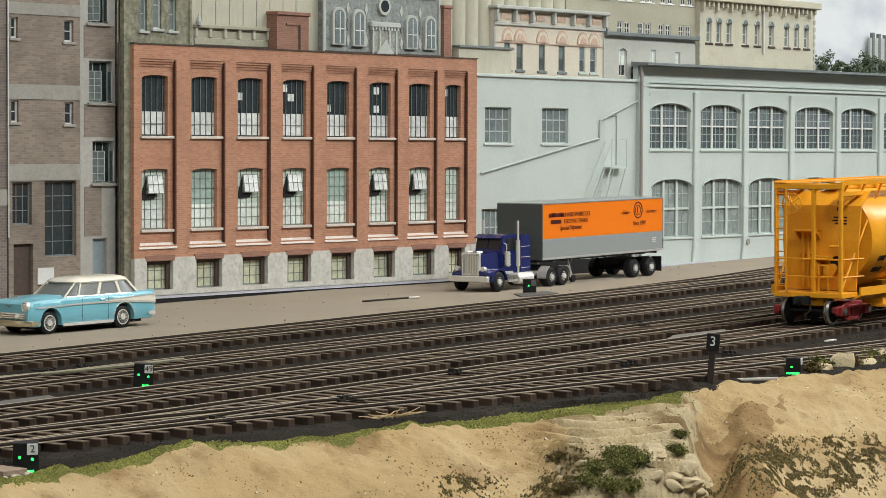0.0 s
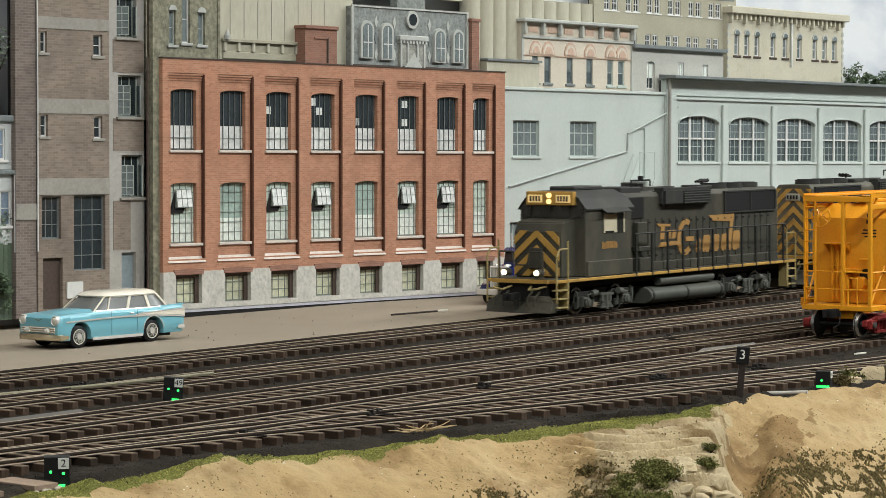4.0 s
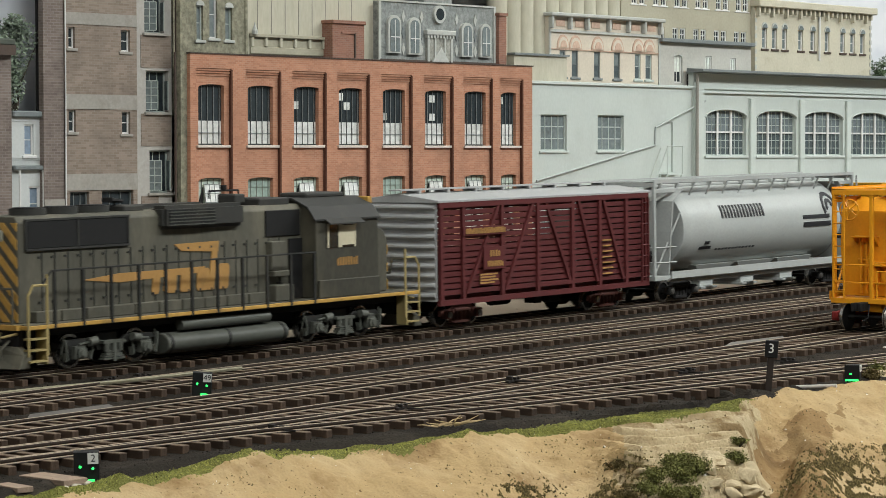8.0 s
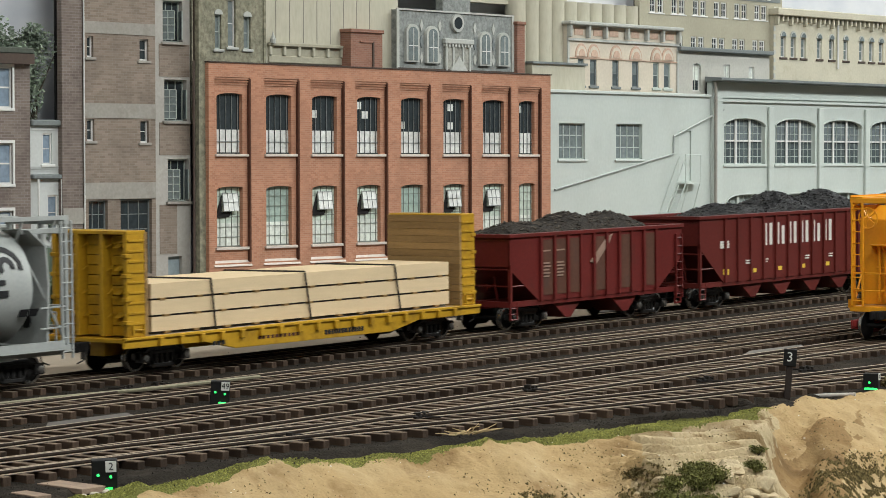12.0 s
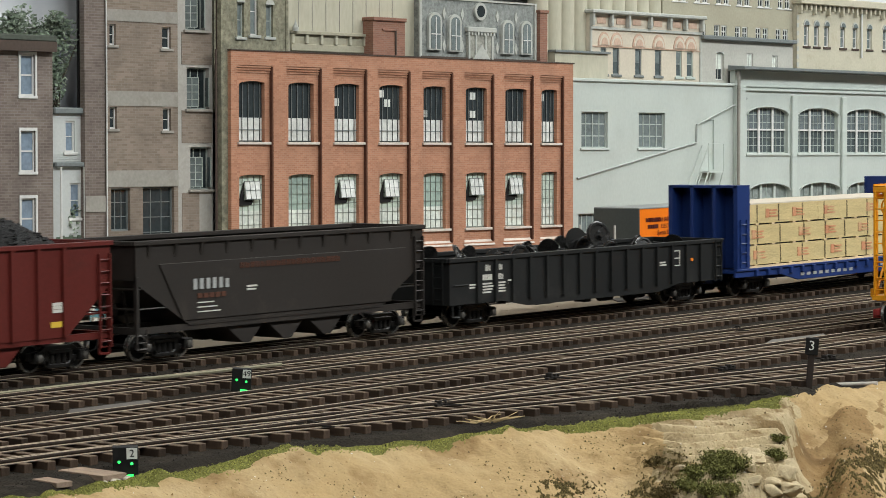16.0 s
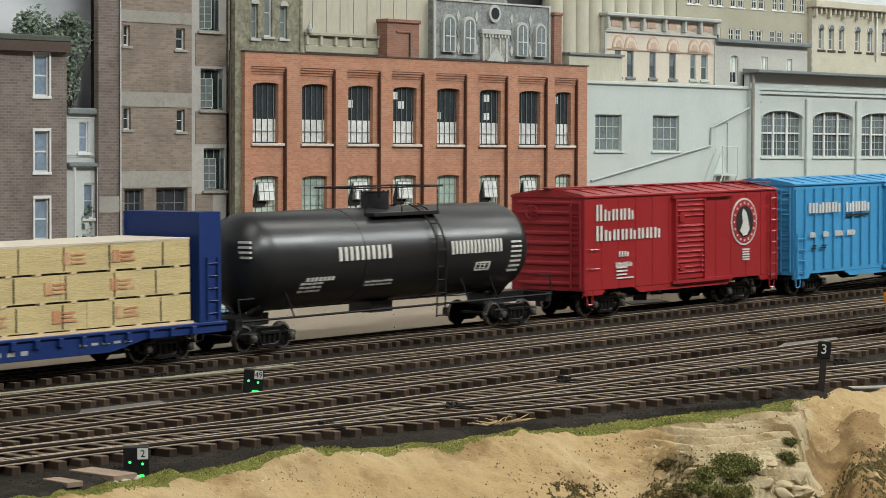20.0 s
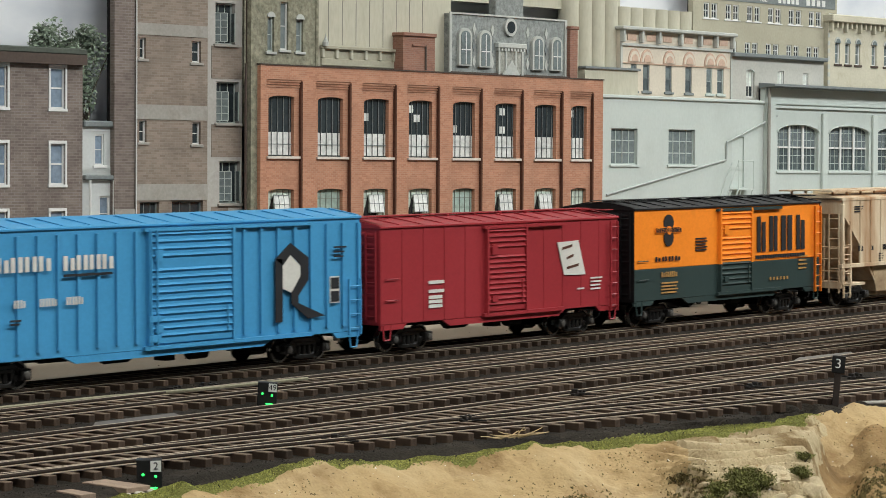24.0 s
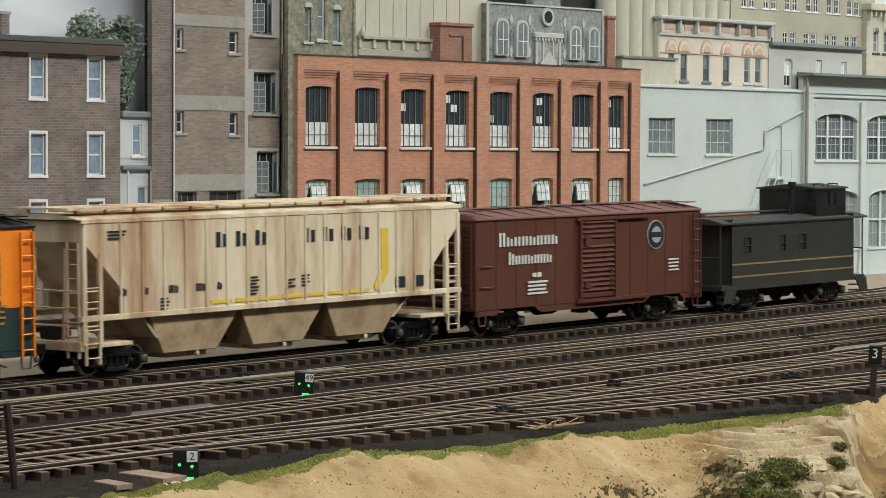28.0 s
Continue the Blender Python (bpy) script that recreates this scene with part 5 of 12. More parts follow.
for i, (a, b) in enumerate(FX):
    window(fac, a, b, 0.1176, 0.1640, 0.0034, 9, 6, M_frame_green, M_glass_factory, upper=M_glass_panes, split=0.52, sill=M_pale2, rise=0.0085, wall_mat=M_pale, bar=0.0006, sill_h=0.0026)
    for k in (1, 2):
        u = a + (b - a) * k / 3
        slab(fac, "mullion", u - 0.0014, u + 0.0014, 0.1180, 0.1640, 0.0022, 0.0036, M_frame_white)
    slab(fac, "transom", a + 0.0012, b - 0.0012, 0.1404, 0.1420, 0.0024, 0.0036, M_frame_white)
    p, r_ = a + 0.004, b + 0.0035
    window(fac, p, r_, 0.0280, 0.0872, 0.0034, 6, 4, M_frame_green, M_glass_misty, sill=M_pale2, rise=0.0075, wall_mat=M_pale, bar=0.0007)
    for k in (1, 2):
        u = p + (r_ - p) * k / 3
        slab(fac, "mullion", u - 0.0018, u + 0.0018, 0.0284, 0.0870, 0.0022, 0.0036, M_pale2)
    slab(fac, "transom", p + 0.0012, r_ - 0.0012, 0.0560, 0.0582, 0.0024, 0.0036, M_pale2)
    bm = B()
    for z1, (p, r) in ((0.1640, (a, b)), (0.0872, (a + 0.004, b + 0.0035))):
        pts = arch(p - 0.001, r + 0.001, z1 - 0.0080, 0.0085, 10)
        wire(bm, [(u, -0.0006, w) for u, w in pts], 0.0007, 4)
    parts("arch_moulding", bm, M_pale2, fac)
    x = b + 0.0012
    bm = B()
    prism(bm, [(x, -0.0090), (x + 0.0155, -0.0090), (x + 0.0140, 0.004), (x + 0.0120, 0.016), (x + 0.0120, 0.176), (x + 0.0030, 0.176), (x + 0.0030, 0.016), (x + 0.001, 0.004)], "y", -0.0030, 0.0)
    part("pilaster", bm, M_pale2, fac, bev=0.0006)
slab(fac, "corner_pilaster", 0.5915, 0.6080, -0.010, 0.1840, -0.0022, 0.0, M_pale2, "", 0.0005)
bm = B(); rod(bm, (0.5930, -0.0040, -0.004), (0.5930, -0.0040, 0.199), 0.0016, 8)
part("downpipe", bm, M_conc, fac, "grey downpipe")
lip = [(0.5915 + k * 0.012, 0.0012 + 0.0011 * math.sin(k * 0.9) + 0.0007 * math.sin(k * 2.3)) for k in range(110)]
bm = B(); prism(bm, [(0.5915, -0.0012)] + lip + [(lip[-1][0], -0.0012)], "y", -0.0046, 0.0)
part("base_strip", bm, M_foam, fac, "wavy white foam edge under the wall")
# black strip for the shade below the foam edge
slab(fac, "gap_shade_strip", 0.5915, 1.90, -0.0120, -0.0014, -0.0040, 0.0, M_dark, "black strip painted as the shade under the flat")
slab(fac, "back_board", 0.592, 1.89, -0.01, 0.199, 0.0064, 0.008, M_dark)
bm = B(); rod(bm, (0.790, -0.0045, 0.0200), (0.790, 0.0, 0.0200), 0.0030, 12)
part("wall_vent", bm, M_conc, fac)

# ---- rolling stock: local x from the leading (west) end, near side at -y, rail heads at z = 0 ----
def paint(name, c, rough=0.45, dirt=(0.10, 0.08, 0.06), amount=0.12, vary=0.10, scale=22, stretch=(1, 1, 1), coat=0.0, metal=0.0):
    return shade(name, c, rough, metal, vary, 500, 20, 0.08, dirt, amount, scale, stretch, coat=coat, depth=0.0002)


P_black = paint("black_car_paint", (0.009, 0.009, 0.0095), 0.45, (0.05, 0.045, 0.04), 0.15)
P_under = paint("underframe_black", (0.011, 0.0105, 0.010), 0.7, (0.024, 0.019, 0.016), 0.2)
P_oily = paint("oily_black_truck", (0.0065, 0.006, 0.0055), 0.30, (0.014, 0.011, 0.009), 0.2)
P_wheel = shade("blackened_wheel_steel", (0.009, 0.0085, 0.008), 0.42, 0.3, 0.2)
P_tread = shade("bright_wheel_tread", (0.30, 0.285, 0.26), 0.25, 0.8, 0.05, bump=0)
P_faint = paint("worn_pale_lettering", (0.26, 0.17, 0.13), 0.7, amount=0.4)
P_white = paint("white_lettering", (0.56, 0.54, 0.49), 0.6, amount=0.15)
P_lead = paint("black_lettering", (0.018, 0.018, 0.020), 0.6, amount=0.0)
P_yellow = paint("yellow_lettering", (0.62, 0.42, 0.05), 0.6, amount=0.1)
P_gold = paint("dull_orange_lettering", (0.34, 0.19, 0.06), 0.65, (0.12, 0.085, 0.05), 0.25, 0.15, 50)
P_grey = paint("light_grey_hopper_paint", (0.345, 0.36, 0.345), 0.42, (0.20, 0.19, 0.17), 0.10)
P_orange_h = paint("yellow_orange_hopper_paint", (0.70, 0.295, 0.016), 0.36, (0.45, 0.17, 0.02), 0.10)
P_maroon = paint("dull_maroon_wood_paint", (0.088, 0.019, 0.019), 0.6, (0.05, 0.02, 0.02), 0.2)
P_silver = paint("dusty_silver_grey", (0.33, 0.335, 0.33), 0.5, (0.17, 0.165, 0.155), 0.22)
P_ygold = paint("mustard_yellow_flatcar", (0.42, 0.235, 0.014), 0.5, (0.15, 0.075, 0.012), 0.38, 0.15, 60)
P_wood = shade("bulkhead_plank_wood", (0.27, 0.165, 0.065), 0.75, 0, 0.25, 220, 20, 0.3, stretch=(1, 1, 9), island=0.2)
P_deck = shade("pale_deck_boards", (0.42, 0.35, 0.25), 0.8, 0, 0.2, 300, 20, 0.3, island=0.2)
P_lumber = shade("fresh_pine_lumber", (0.62, 0.48, 0.30), 0.75, 0, 0.10, 500, 30, 0.3, stretch=(1, 1, 10), island=0.08)
P_lumber2 = shade("strapped_pale_lumber", (0.55, 0.435, 0.215), 0.8, 0, 0.22, 260, 30, 0.5, stretch=(1, 1, 8), island=0.15)
P_wrap = shade("pale_wrap_paper", (0.55, 0.49, 0.40), 0.7, 0, 0.10)
P_strap = paint("black_banding", (0.03, 0.026, 0.022), 0.6)
P_oxide = paint("red_oxide_hopper_paint", (0.108, 0.0150, 0.0130), 0.42, (0.050, 0.024, 0.017), 0.30, 0.18, 30)
P_oxide2 = paint("brown_oxide_hopper_paint", (0.100, 0.0175, 0.0140), 0.42, (0.045, 0.018, 0.014), 0.22, 0.15, 30)
P_dust = paint("dusty_panel_brown", (0.082, 0.034, 0.021), 0.7, (0.05, 0.035, 0.03), 0.3, 0.2, 40)
P_coal = shade("black_coal", (0.020, 0.020, 0.021), 0.42, 0, 0.5, 700, 120, 0.9, island=0.7, depth=0.002)
P_drycoal = shade("dusty_brown_grey_coal", (0.062, 0.052, 0.042), 0.8, 0, 0.5, 700, 120, 0.9, island=0.6, depth=0.002)
P_charcoal = paint("charcoal_grey_hopper", (0.026, 0.022, 0.0195), 0.5, (0.09, 0.07, 0.055), 0.15)
P_gon = paint("black_gondola_paint", (0.012, 0.0125, 0.0125), 0.5, (0.06, 0.055, 0.05), 0.15)
P_navy = paint("deep_blue_flatcar", (0.013, 0.032, 0.130), 0.42, (0.02, 0.025, 0.06), 0.15)
P_tank = paint("satin_black_tank", (0.013, 0.013, 0.0135), 0.34, (0.03, 0.028, 0.026), 0.12)
P_red = paint("bright_caboose_red", (0.285, 0.018, 0.021), 0.32, (0.22, 0.02, 0.02), 0.12)
P_red2 = paint("deep_red_boxcar_paint", (0.275, 0.026, 0.032), 0.42, (0.15, 0.02, 0.02), 0.12)
P_sky = paint("sky_blue_boxcar_paint", (0.052, 0.255, 0.47), 0.45, (0.045, 0.18, 0.32), 0.12)
P_orange = paint("orange_boxcar_paint", (0.80, 0.225, 0.020), 0.42, (0.5, 0.15, 0.02), 0.08)
P_green = paint("dark_green_boxcar_paint", (0.026, 0.043, 0.040), 0.45, (0.03, 0.03, 0.028), 0.12)
P_cream = paint("weathered_cream_hopper", (0.61, 0.515, 0.365), 0.6, (0.28, 0.125, 0.042), 0.57, 0.10, 30, (1, 1, 0.16))
P_brownbox = paint("dark_brown_boxcar_paint", (0.084, 0.030, 0.0205), 0.48, (0.05, 0.025, 0.02), 0.15)
P_brownroof = paint("dusty_brown_roof", (0.15, 0.075, 0.062), 0.6, (0.09, 0.05, 0.04), 0.25)
P_cab = paint("dark_grey_caboose_paint", (0.028, 0.028, 0.022), 0.34, (0.06, 0.055, 0.05), 0.15)
P_loco = paint("weathered_black_loco_paint", (0.046, 0.044, 0.034), 0.55, (0.105, 0.095, 0.066), 0.40, 0.25, 30, (1, 1, 0.4))
P_locodusty = paint("dust_faded_loco_paint", (0.082, 0.078, 0.060), 0.6, (0.16, 0.145, 0.105), 0.45, 0.22, 34, (1, 1, 0.35))
P_locoroof = paint("dark_grey_loco_roof", (0.034, 0.034, 0.031), 0.6, (0.08, 0.075, 0.06), 0.3)
P_stripe = paint("dull_yellow_stripe", (0.40, 0.235, 0.055), 0.6, (0.13, 0.085, 0.04), 0.38, 0.15, 60)
P_rust = paint("rust_red_truck", (0.20, 0.022, 0.020), 0.5)
P_rusttruck = paint("dark_rust_truck", (0.085, 0.032, 0.025), 0.6)
P_grille = paint("black_radiator_grille", (0.012, 0.012, 0.012), 0.6)
P_cabglass = glassy("loco_cab_glass", (0.022, 0.022, 0.018), 0.25)
P_cream_in = paint("cream_window_shade", (0.50, 0.45, 0.32), 0.6)
M_head = glow("lit_headlight", (1.0, 0.84, 0.52), 5.0)
M_head_dim = glow("dim_headlight", (1.0, 0.74, 0.30), 1.2)
M_board = glow("lit_number_board", (1.0, 0.72, 0.30), 0.25)

CARS = []          # (root, lead position on the train) of everything that rolls


def car(name, q, label, category):
    ob = root(name, label, category, group="freight train")
    CARS.append((ob, q))
    return ob


def wheelset_mesh():
    bm = B()
    rod(bm, (0, -0.021, 0), (0, 0.021, 0), 0.0017, 8)
    for s in (-1, 1):
        lathe(bm, [(s * 0.0148, 0.0025), (s * 0.0150, 0.0092), (s * 0.0158, 0.0092), (s * 0.0160, 0.0086), (s * 0.0178, 0.0083), (s * 0.0178, 0.0070),
                   (s * 0.0170, 0.0064), (s * 0.0170, 0.0030), (s * 0.0185, 0.0024), (s * 0.0185, 0.0005)], "y", (0, 0, 0), 18)
    me = finish(bm, "wheelset", 0, 1, True)
    me.materials.append(P_wheel)
    me.materials.append(P_tread)
    for p in me.polygons:
        c = p.center
        r = math.hypot(c.x, c.z)
        if (r > 0.0080 and abs(c.y) > 0.0150 and abs(p.normal.y) < 0.6) or (r > 0.0072 and abs(c.y) > 0.01775):
            p.material_index = 1
    return me


WHEELSET = wheelset_mesh()


def truck_mesh(mat, base=0.0352):
    """A cast three-piece freight truck: two side frames with windows, spring nest, journals and a bolster."""
    bm = B()
    h = base / 2
    for s in (-1, 1):
        y0, y1 = s * 0.0200, s * 0.0236
        lo, hi = min(y0, y1), max(y0, y1)
        prism(bm, [(-h - 0.006, 0.0075), (-h - 0.006, 0.0118), (-h + 0.003, 0.0128), (-0.011, 0.0152), (0.011, 0.0152), (h - 0.003, 0.0128), (h + 0.006, 0.0118),
                   (h + 0.006, 0.0075), (h - 0.004, 0.0085), (0.0115, 0.0120), (-0.0115, 0.0120), (-h + 0.004, 0.0085)], "y", lo, hi)
        prism(bm, [(-h + 0.002, 0.0082), (-0.0085, 0.0022), (0.0085, 0.0022), (h - 0.002, 0.0082), (h - 0.006, 0.0092), (0.0065, 0.0046), (-0.0065, 0.0046), (-h + 0.006, 0.0092)], "y", lo, hi)
        for c in (-0.0095, 0.0095):
            bx(bm, c - 0.0016, c + 0.0016, lo, hi, 0.0030, 0.0135)
        for k in (-0.0048, 0.0, 0.0048):
            rod(bm, (k, s * 0.0218, 0.0045), (k, s * 0.0218, 0.0105), 0.0019, 8)
        bx(bm, -0.0085, 0.0085, lo - 0.0008, hi + 0.0008, 0.0105, 0.0128)
        for c in (-h, h):
            bx(bm, c - 0.0036, c + 0.0036, min(s * 0.0205, s * 0.0262), max(s * 0.0205, s * 0.0262), 0.0058, 0.0118)
    bx(bm, -0.0055, 0.0055, -0.0205, 0.0205, 0.0085, 0.0150)
    rod(bm, (0, 0, 0.0140), (0, 0, 0.0185), 0.006, 10)
    for c in (-h + 0.0115, h - 0.0115):
        bx(bm, c - 0.0012, c + 0.0012, -0.019, 0.019, 0.0060, 0.0085)
    me = finish(bm, "truck", 0.0004)
    me.materials.append(mat)
    return me


TRUCKS = {}


P_bearing = shade("worn_bearing_steel", (0.14, 0.132, 0.12), 0.28, 0.6, 0.2, bump=0)
P_shiny = shade("oiled_wheel_steel", (0.010, 0.0098, 0.0095), 0.24, 0.0, 0.2, bump=0)


def bearing_mesh():
    bm = B(); lathe(bm, [(0.0, 0.0023), (-0.0010, 0.0022), (-0.0014, 0.0012), (-0.0015, 0.0002)], "y", (0, 0, 0), 12)
    me = finish(bm, "bearing_cap", 0, 1, True)
    me.materials.append(P_bearing)
    return me


BEARING = bearing_mesh()


def trucks(parent, places, mat=None, base=0.0352):
    mat = mat or P_oily
    key = (mat.name, base)
    if key not in TRUCKS:
        TRUCKS[key] = truck_mesh(mat, base)
    for x in places:
        tk = piece("truck", TRUCKS[key], parent, pose(x, 0, 0))
        for s in (-1, 1):
            piece("wheelset", WHEELSET, tk, pose(s * base / 2, 0, 0.0084))
            piece("bearing_cap", BEARING, tk, pose(s * base / 2, -0.0262, 0.0088))
            piece("bearing_cap", BEARING, tk, pose(s * base / 2, 0.0262, 0.0088, 0, 0, 180))


def coupler_mesh():
    bm = B()
    prism(bm, [(0.002, -0.0022), (-0.007, -0.0022), (-0.0095, -0.0042), (-0.0135, -0.0036), (-0.0135, -0.0015), (-0.0105, -0.0010), (-0.0105, 0.0012), (-0.014, 0.0022),
               (-0.0135, 0.0042), (-0.0085, 0.0040), (-0.006, 0.0022), (0.002, 0.0022)], "z", 0.0135, 0.0192)
    wire(bm, [(-0.002, -0.004, 0.017), (-0.006, -0.005, 0.009), (-0.011, -0.004, 0.007)], 0.0006)
    me = finish(bm, "coupler", 0.0005)
    me.materials.append(P_under)
    return me


COUPLER = coupler_mesh()


def couplers(parent, length):
    piece("coupler", COUPLER, parent, pose(0, 0, 0))
    piece("coupler", COUPLER, parent, pose(length, 0, 0, 0, 0, 180))


def block_glyph(bm, a, b, z0, z1, y, kind, slant=0.0, stem=0.36):
    """One character as two plain upright bars; small ones stay whole."""
    w, h = b - a, z1 - z0
    lean = slant / max(h, 1e-6)

    def quad(u0, u1, v0, v1):
        prism(bm, [(u0 + lean * (v0 - z0), v0), (u1 + lean * (v0 - z0), v0), (u1 + lean * (v1 - z0), v1), (u0 + lean * (v1 - z0), v1)], "y", y - 0.00025, y + 0.0002)
    if h < 0.0034 or w < 0.0022:
        quad(a, b, z0, z1)
        return
    t = stem * w
    quad(a, a + t, z0, z1)
    quad(b - t, b, z0, z1 - (0.0, 0.16, 0.0)[kind] * h)


def lettering(parent, x0, x1, z0, z1, n, mat, y=-0.0338, gap=0.24, label="", slant=0.0, up=None, tilt=0.0):
    """Lettering as a row of plain shapes on the near side. up: heights of single shapes."""
    bm = B()
    w = (x1 - x0) / n
    for i in range(n):
        a, b = x0 + i * w, x0 + (i + 1 - gap) * w
        top = z1 if not up else z0 + (z1 - z0) * up[i % len(up)]
        block_glyph(bm, a, b, z0, top, y, (i * 2 + n) % 3, slant)
    return part("lettering", bm, mat, parent, label or "lettering drawn as plain blocks")


def small_print(parent, x0, z0, mat, rows, y=-0.0338, h=0.0011, pitch=0.0020):
    bm = B()
    for j, w in enumerate(rows):
        z = z0 - j * pitch
        bx(bm, x0, x0 + w, y - 0.0002, y + 0.0002, z, z + h)
    return part("small_print", bm, mat, parent, "rows of unreadable small print as bars")


def ladder(parent, x, z0, z1, mat, y=-0.0352, w=0.0085, n=7, name="ladder"):
    bm = B()
    for s in (-1, 1):
        bx(bm, x + s * w / 2 - 0.0005, x + s * w / 2 + 0.0005, y - 0.0006, y + 0.0008, z0, z1)
    for i in range(n):
        z = z0 + (z1 - z0) * (i + 0.5) / n
        rod(bm, (x - w / 2, y, z), (x + w / 2, y, z), 0.00042, 5)
    return part(name, bm, mat, parent)


def end_ladder(parent, x, y, z0, z1, mat, w=0.0085, n=7):
    bm = B()
    for s in (-1, 1):
        bx(bm, x - 0.0007, x + 0.0007, y + s * w / 2 - 0.0005, y + s * w / 2 + 0.0005, z0, z1)
    for i in range(n):
        z = z0 + (z1 - z0) * (i + 0.5) / n
        rod(bm, (x, y - w / 2, z), (x, y + w / 2, z), 0.00042, 5)
    return part("end_ladder", bm, mat, parent)


def grab(bm, x0, x1, y, z):
    wire(bm, [(x0, y + 0.0012, z), (x0, y, z), (x1, y, z), (x1, y + 0.0012, z)], 0.0004)


def brake_wheel(parent, x, y, z, mat, r=0.0052):
    bm = B()
    n = 14
    pts = [(x, y + r * math.cos(6.2832 * i / n), z + r * math.sin(6.2832 * i / n)) for i in range(n + 1)]
    wire(bm, pts, 0.0006)
    for i in range(5):
        a = 6.2832 * i / 5
        rod(bm, (x, y, z), (x, y + r * math.cos(a), z + r * math.sin(a)), 0.0005, 4)
    rod(bm, (x - 0.001, y, z), (x + 0.004, y, z), 0.0012, 6)
    return part("brake_wheel", bm, mat, parent)


def underframe(parent, length, z, mat=None, deep=0.004):
    bm = B()
    bx(bm, 0.004, length - 0.004, -0.0045, 0.0045, z - 0.004, z + 0.002)
    for i in range(7):
        x = 0.02 + (length - 0.04) * i / 6
        bx(bm, x - 0.0012, x + 0.0012, -0.030, 0.030, z - 0.002, z + 0.001)
    rod(bm, (length * 0.45, 0.010, z - 0.005), (length * 0.45 + 0.020, 0.010, z - 0.005), 0.0055, 10)
    rod(bm, (length * 0.60, -0.012, z - 0.006), (length * 0.60 + 0.014, -0.012, z - 0.006), 0.004, 10)
    bx(bm, length * 0.53, length * 0.53 + 0.008, -0.016, -0.006, z - 0.009, z - 0.001)
    for s in (-1, 1):
        wire(bm, [(length * 0.25, s * 0.008, z - 0.004), (length * 0.75, s * 0.008, z - 0.005)], 0.0006)
    return part("underframe", bm, mat or P_under, parent)


def boxcar(name, q, length, eave, sill, mats, label, door=(0.45, 0.62), tread_mat=None, ribs=0, roof_ribs=12, lower=None, split=0.5, truck_at=0.040, ladders=True,
           walk_board=True, door_lower=None, door_style="ribbed", half=0.0330):
    """A boxcar: sides with riveted panel seams, ribbed ends, peaked ribbed roof, sliding door, ladders, underframe and trucks."""
    body_m, roof_m, end_m, door_m = mats
    c = car(name, q, label, "boxcar")
    h = half
    bm = B()
    zs = sill + (eave - sill) * split if lower else sill
    bx(bm, 0, length, -h, h, zs, eave)
    body = part("body", bm, body_m, c, bev=0.0004)
    if lower:
        bm = B(); bx(bm, 0, length, -h, h, sill, zs)
        part("lower_body", bm, lower, c, "dark lower half of the sides", bev=0.0004)
    bm = B()
    for k in range(1, 12):
        x = length * k / 12
        if door[0] * length - 0.004 < x < door[1] * length + 0.004:
            continue
        bx(bm, x - 0.0009, x + 0.0009, -h - 0.0003, -h + 0.001, sill + 0.001, eave - 0.001)
    if ribs:
        bm.free(); bm = B()
        for k in range(ribs + 1):
            x = 0.0015 + (length - 0.003) * k / ribs
            if door[0] * length - 0.003 < x < door[1] * length + 0.003:
                continue
            for s in (-1, 1):
                bx(bm, x - 0.0013, x + 0.0013, min(s * h, s * (h + 0.0017)), max(s * h, s * (h + 0.0017)), sill + 0.004, eave - 0.004)
    parts("panel_seam" if not ribs else "side_rib", bm, body_m, c) if not lower else bm.free()
    # side sill with stepped cut-outs
    bm = B()
    for s in (-1, 1):
        a, b = min(s * h, s * (h - 0.002)), max(s * h, s * (h - 0.002))
        prism(bm, [(0, sill), (0, sill - 0.0035), (0.022, sill - 0.0035), (0.026, sill), ], "y", a, b)
        prism(bm, [(length, sill), (length, sill - 0.0035), (length - 0.022, sill - 0.0035), (length - 0.026, sill)], "y", a, b)
        prism(bm, [(length * 0.24, sill), (length * 0.27, sill - 0.0042), (length * 0.73, sill - 0.0042), (length * 0.76, sill)], "y", a, b)
    parts("side_sill", bm, lower or body_m, c)
    # roof
    bm = B()
    prism(bm, [(-h - 0.0012, eave - 0.0012), (-h - 0.0012, eave + 0.0004), (0, eave + 0.0052), (h + 0.0012, eave + 0.0004), (h + 0.0012, eave - 0.0012)], "x", -0.0012, length + 0.0012)
    roof = part("roof", bm, roof_m, c, bev=0.0003)
    bm = B()
    for k in range(roof_ribs + 1):
        x = length * k / roof_ribs
        for s in (-1, 1):
            prism(bm, [(s * 0.006, eave + 0.0044), (s * 0.008, eave + 0.0050), (s * (h - 0.003), eave + 0.0015), (s * (h + 0.001), eave + 0.0003)], "x", x - 0.0011, x + 0.0011)
    parts("roof_rib", bm, roof_m, roof)
    if walk_board:
        bm = B()
        for s in (-1, 0, 1):
            bx(bm, -0.004, length + 0.004, s * 0.0036 - 0.0016, s * 0.0036 + 0.0016, eave + 0.0056, eave + 0.0062)
        for k in range(9):
            x = length * (k + 0.5) / 9
            bx(bm, x - 0.0008, x + 0.0008, -0.0060, 0.0060, eave + 0.0044, eave + 0.0055)
        for x in (0.006, length - 0.006):
            for j in range(3):
                bx(bm, x - 0.005 + 0.0036 * j, x - 0.0022 + 0.0036 * j, -h * 0.92, -0.006, eave + 0.0050, eave + 0.0057)
        part("running_board", bm, roof_m, roof)
    # ends
    for x, d in ((0, -1), (length, 1)):
        bm = B()
        for k in range(9):
            z = sill + 0.005 + (eave - sill - 0.010) * k / 8
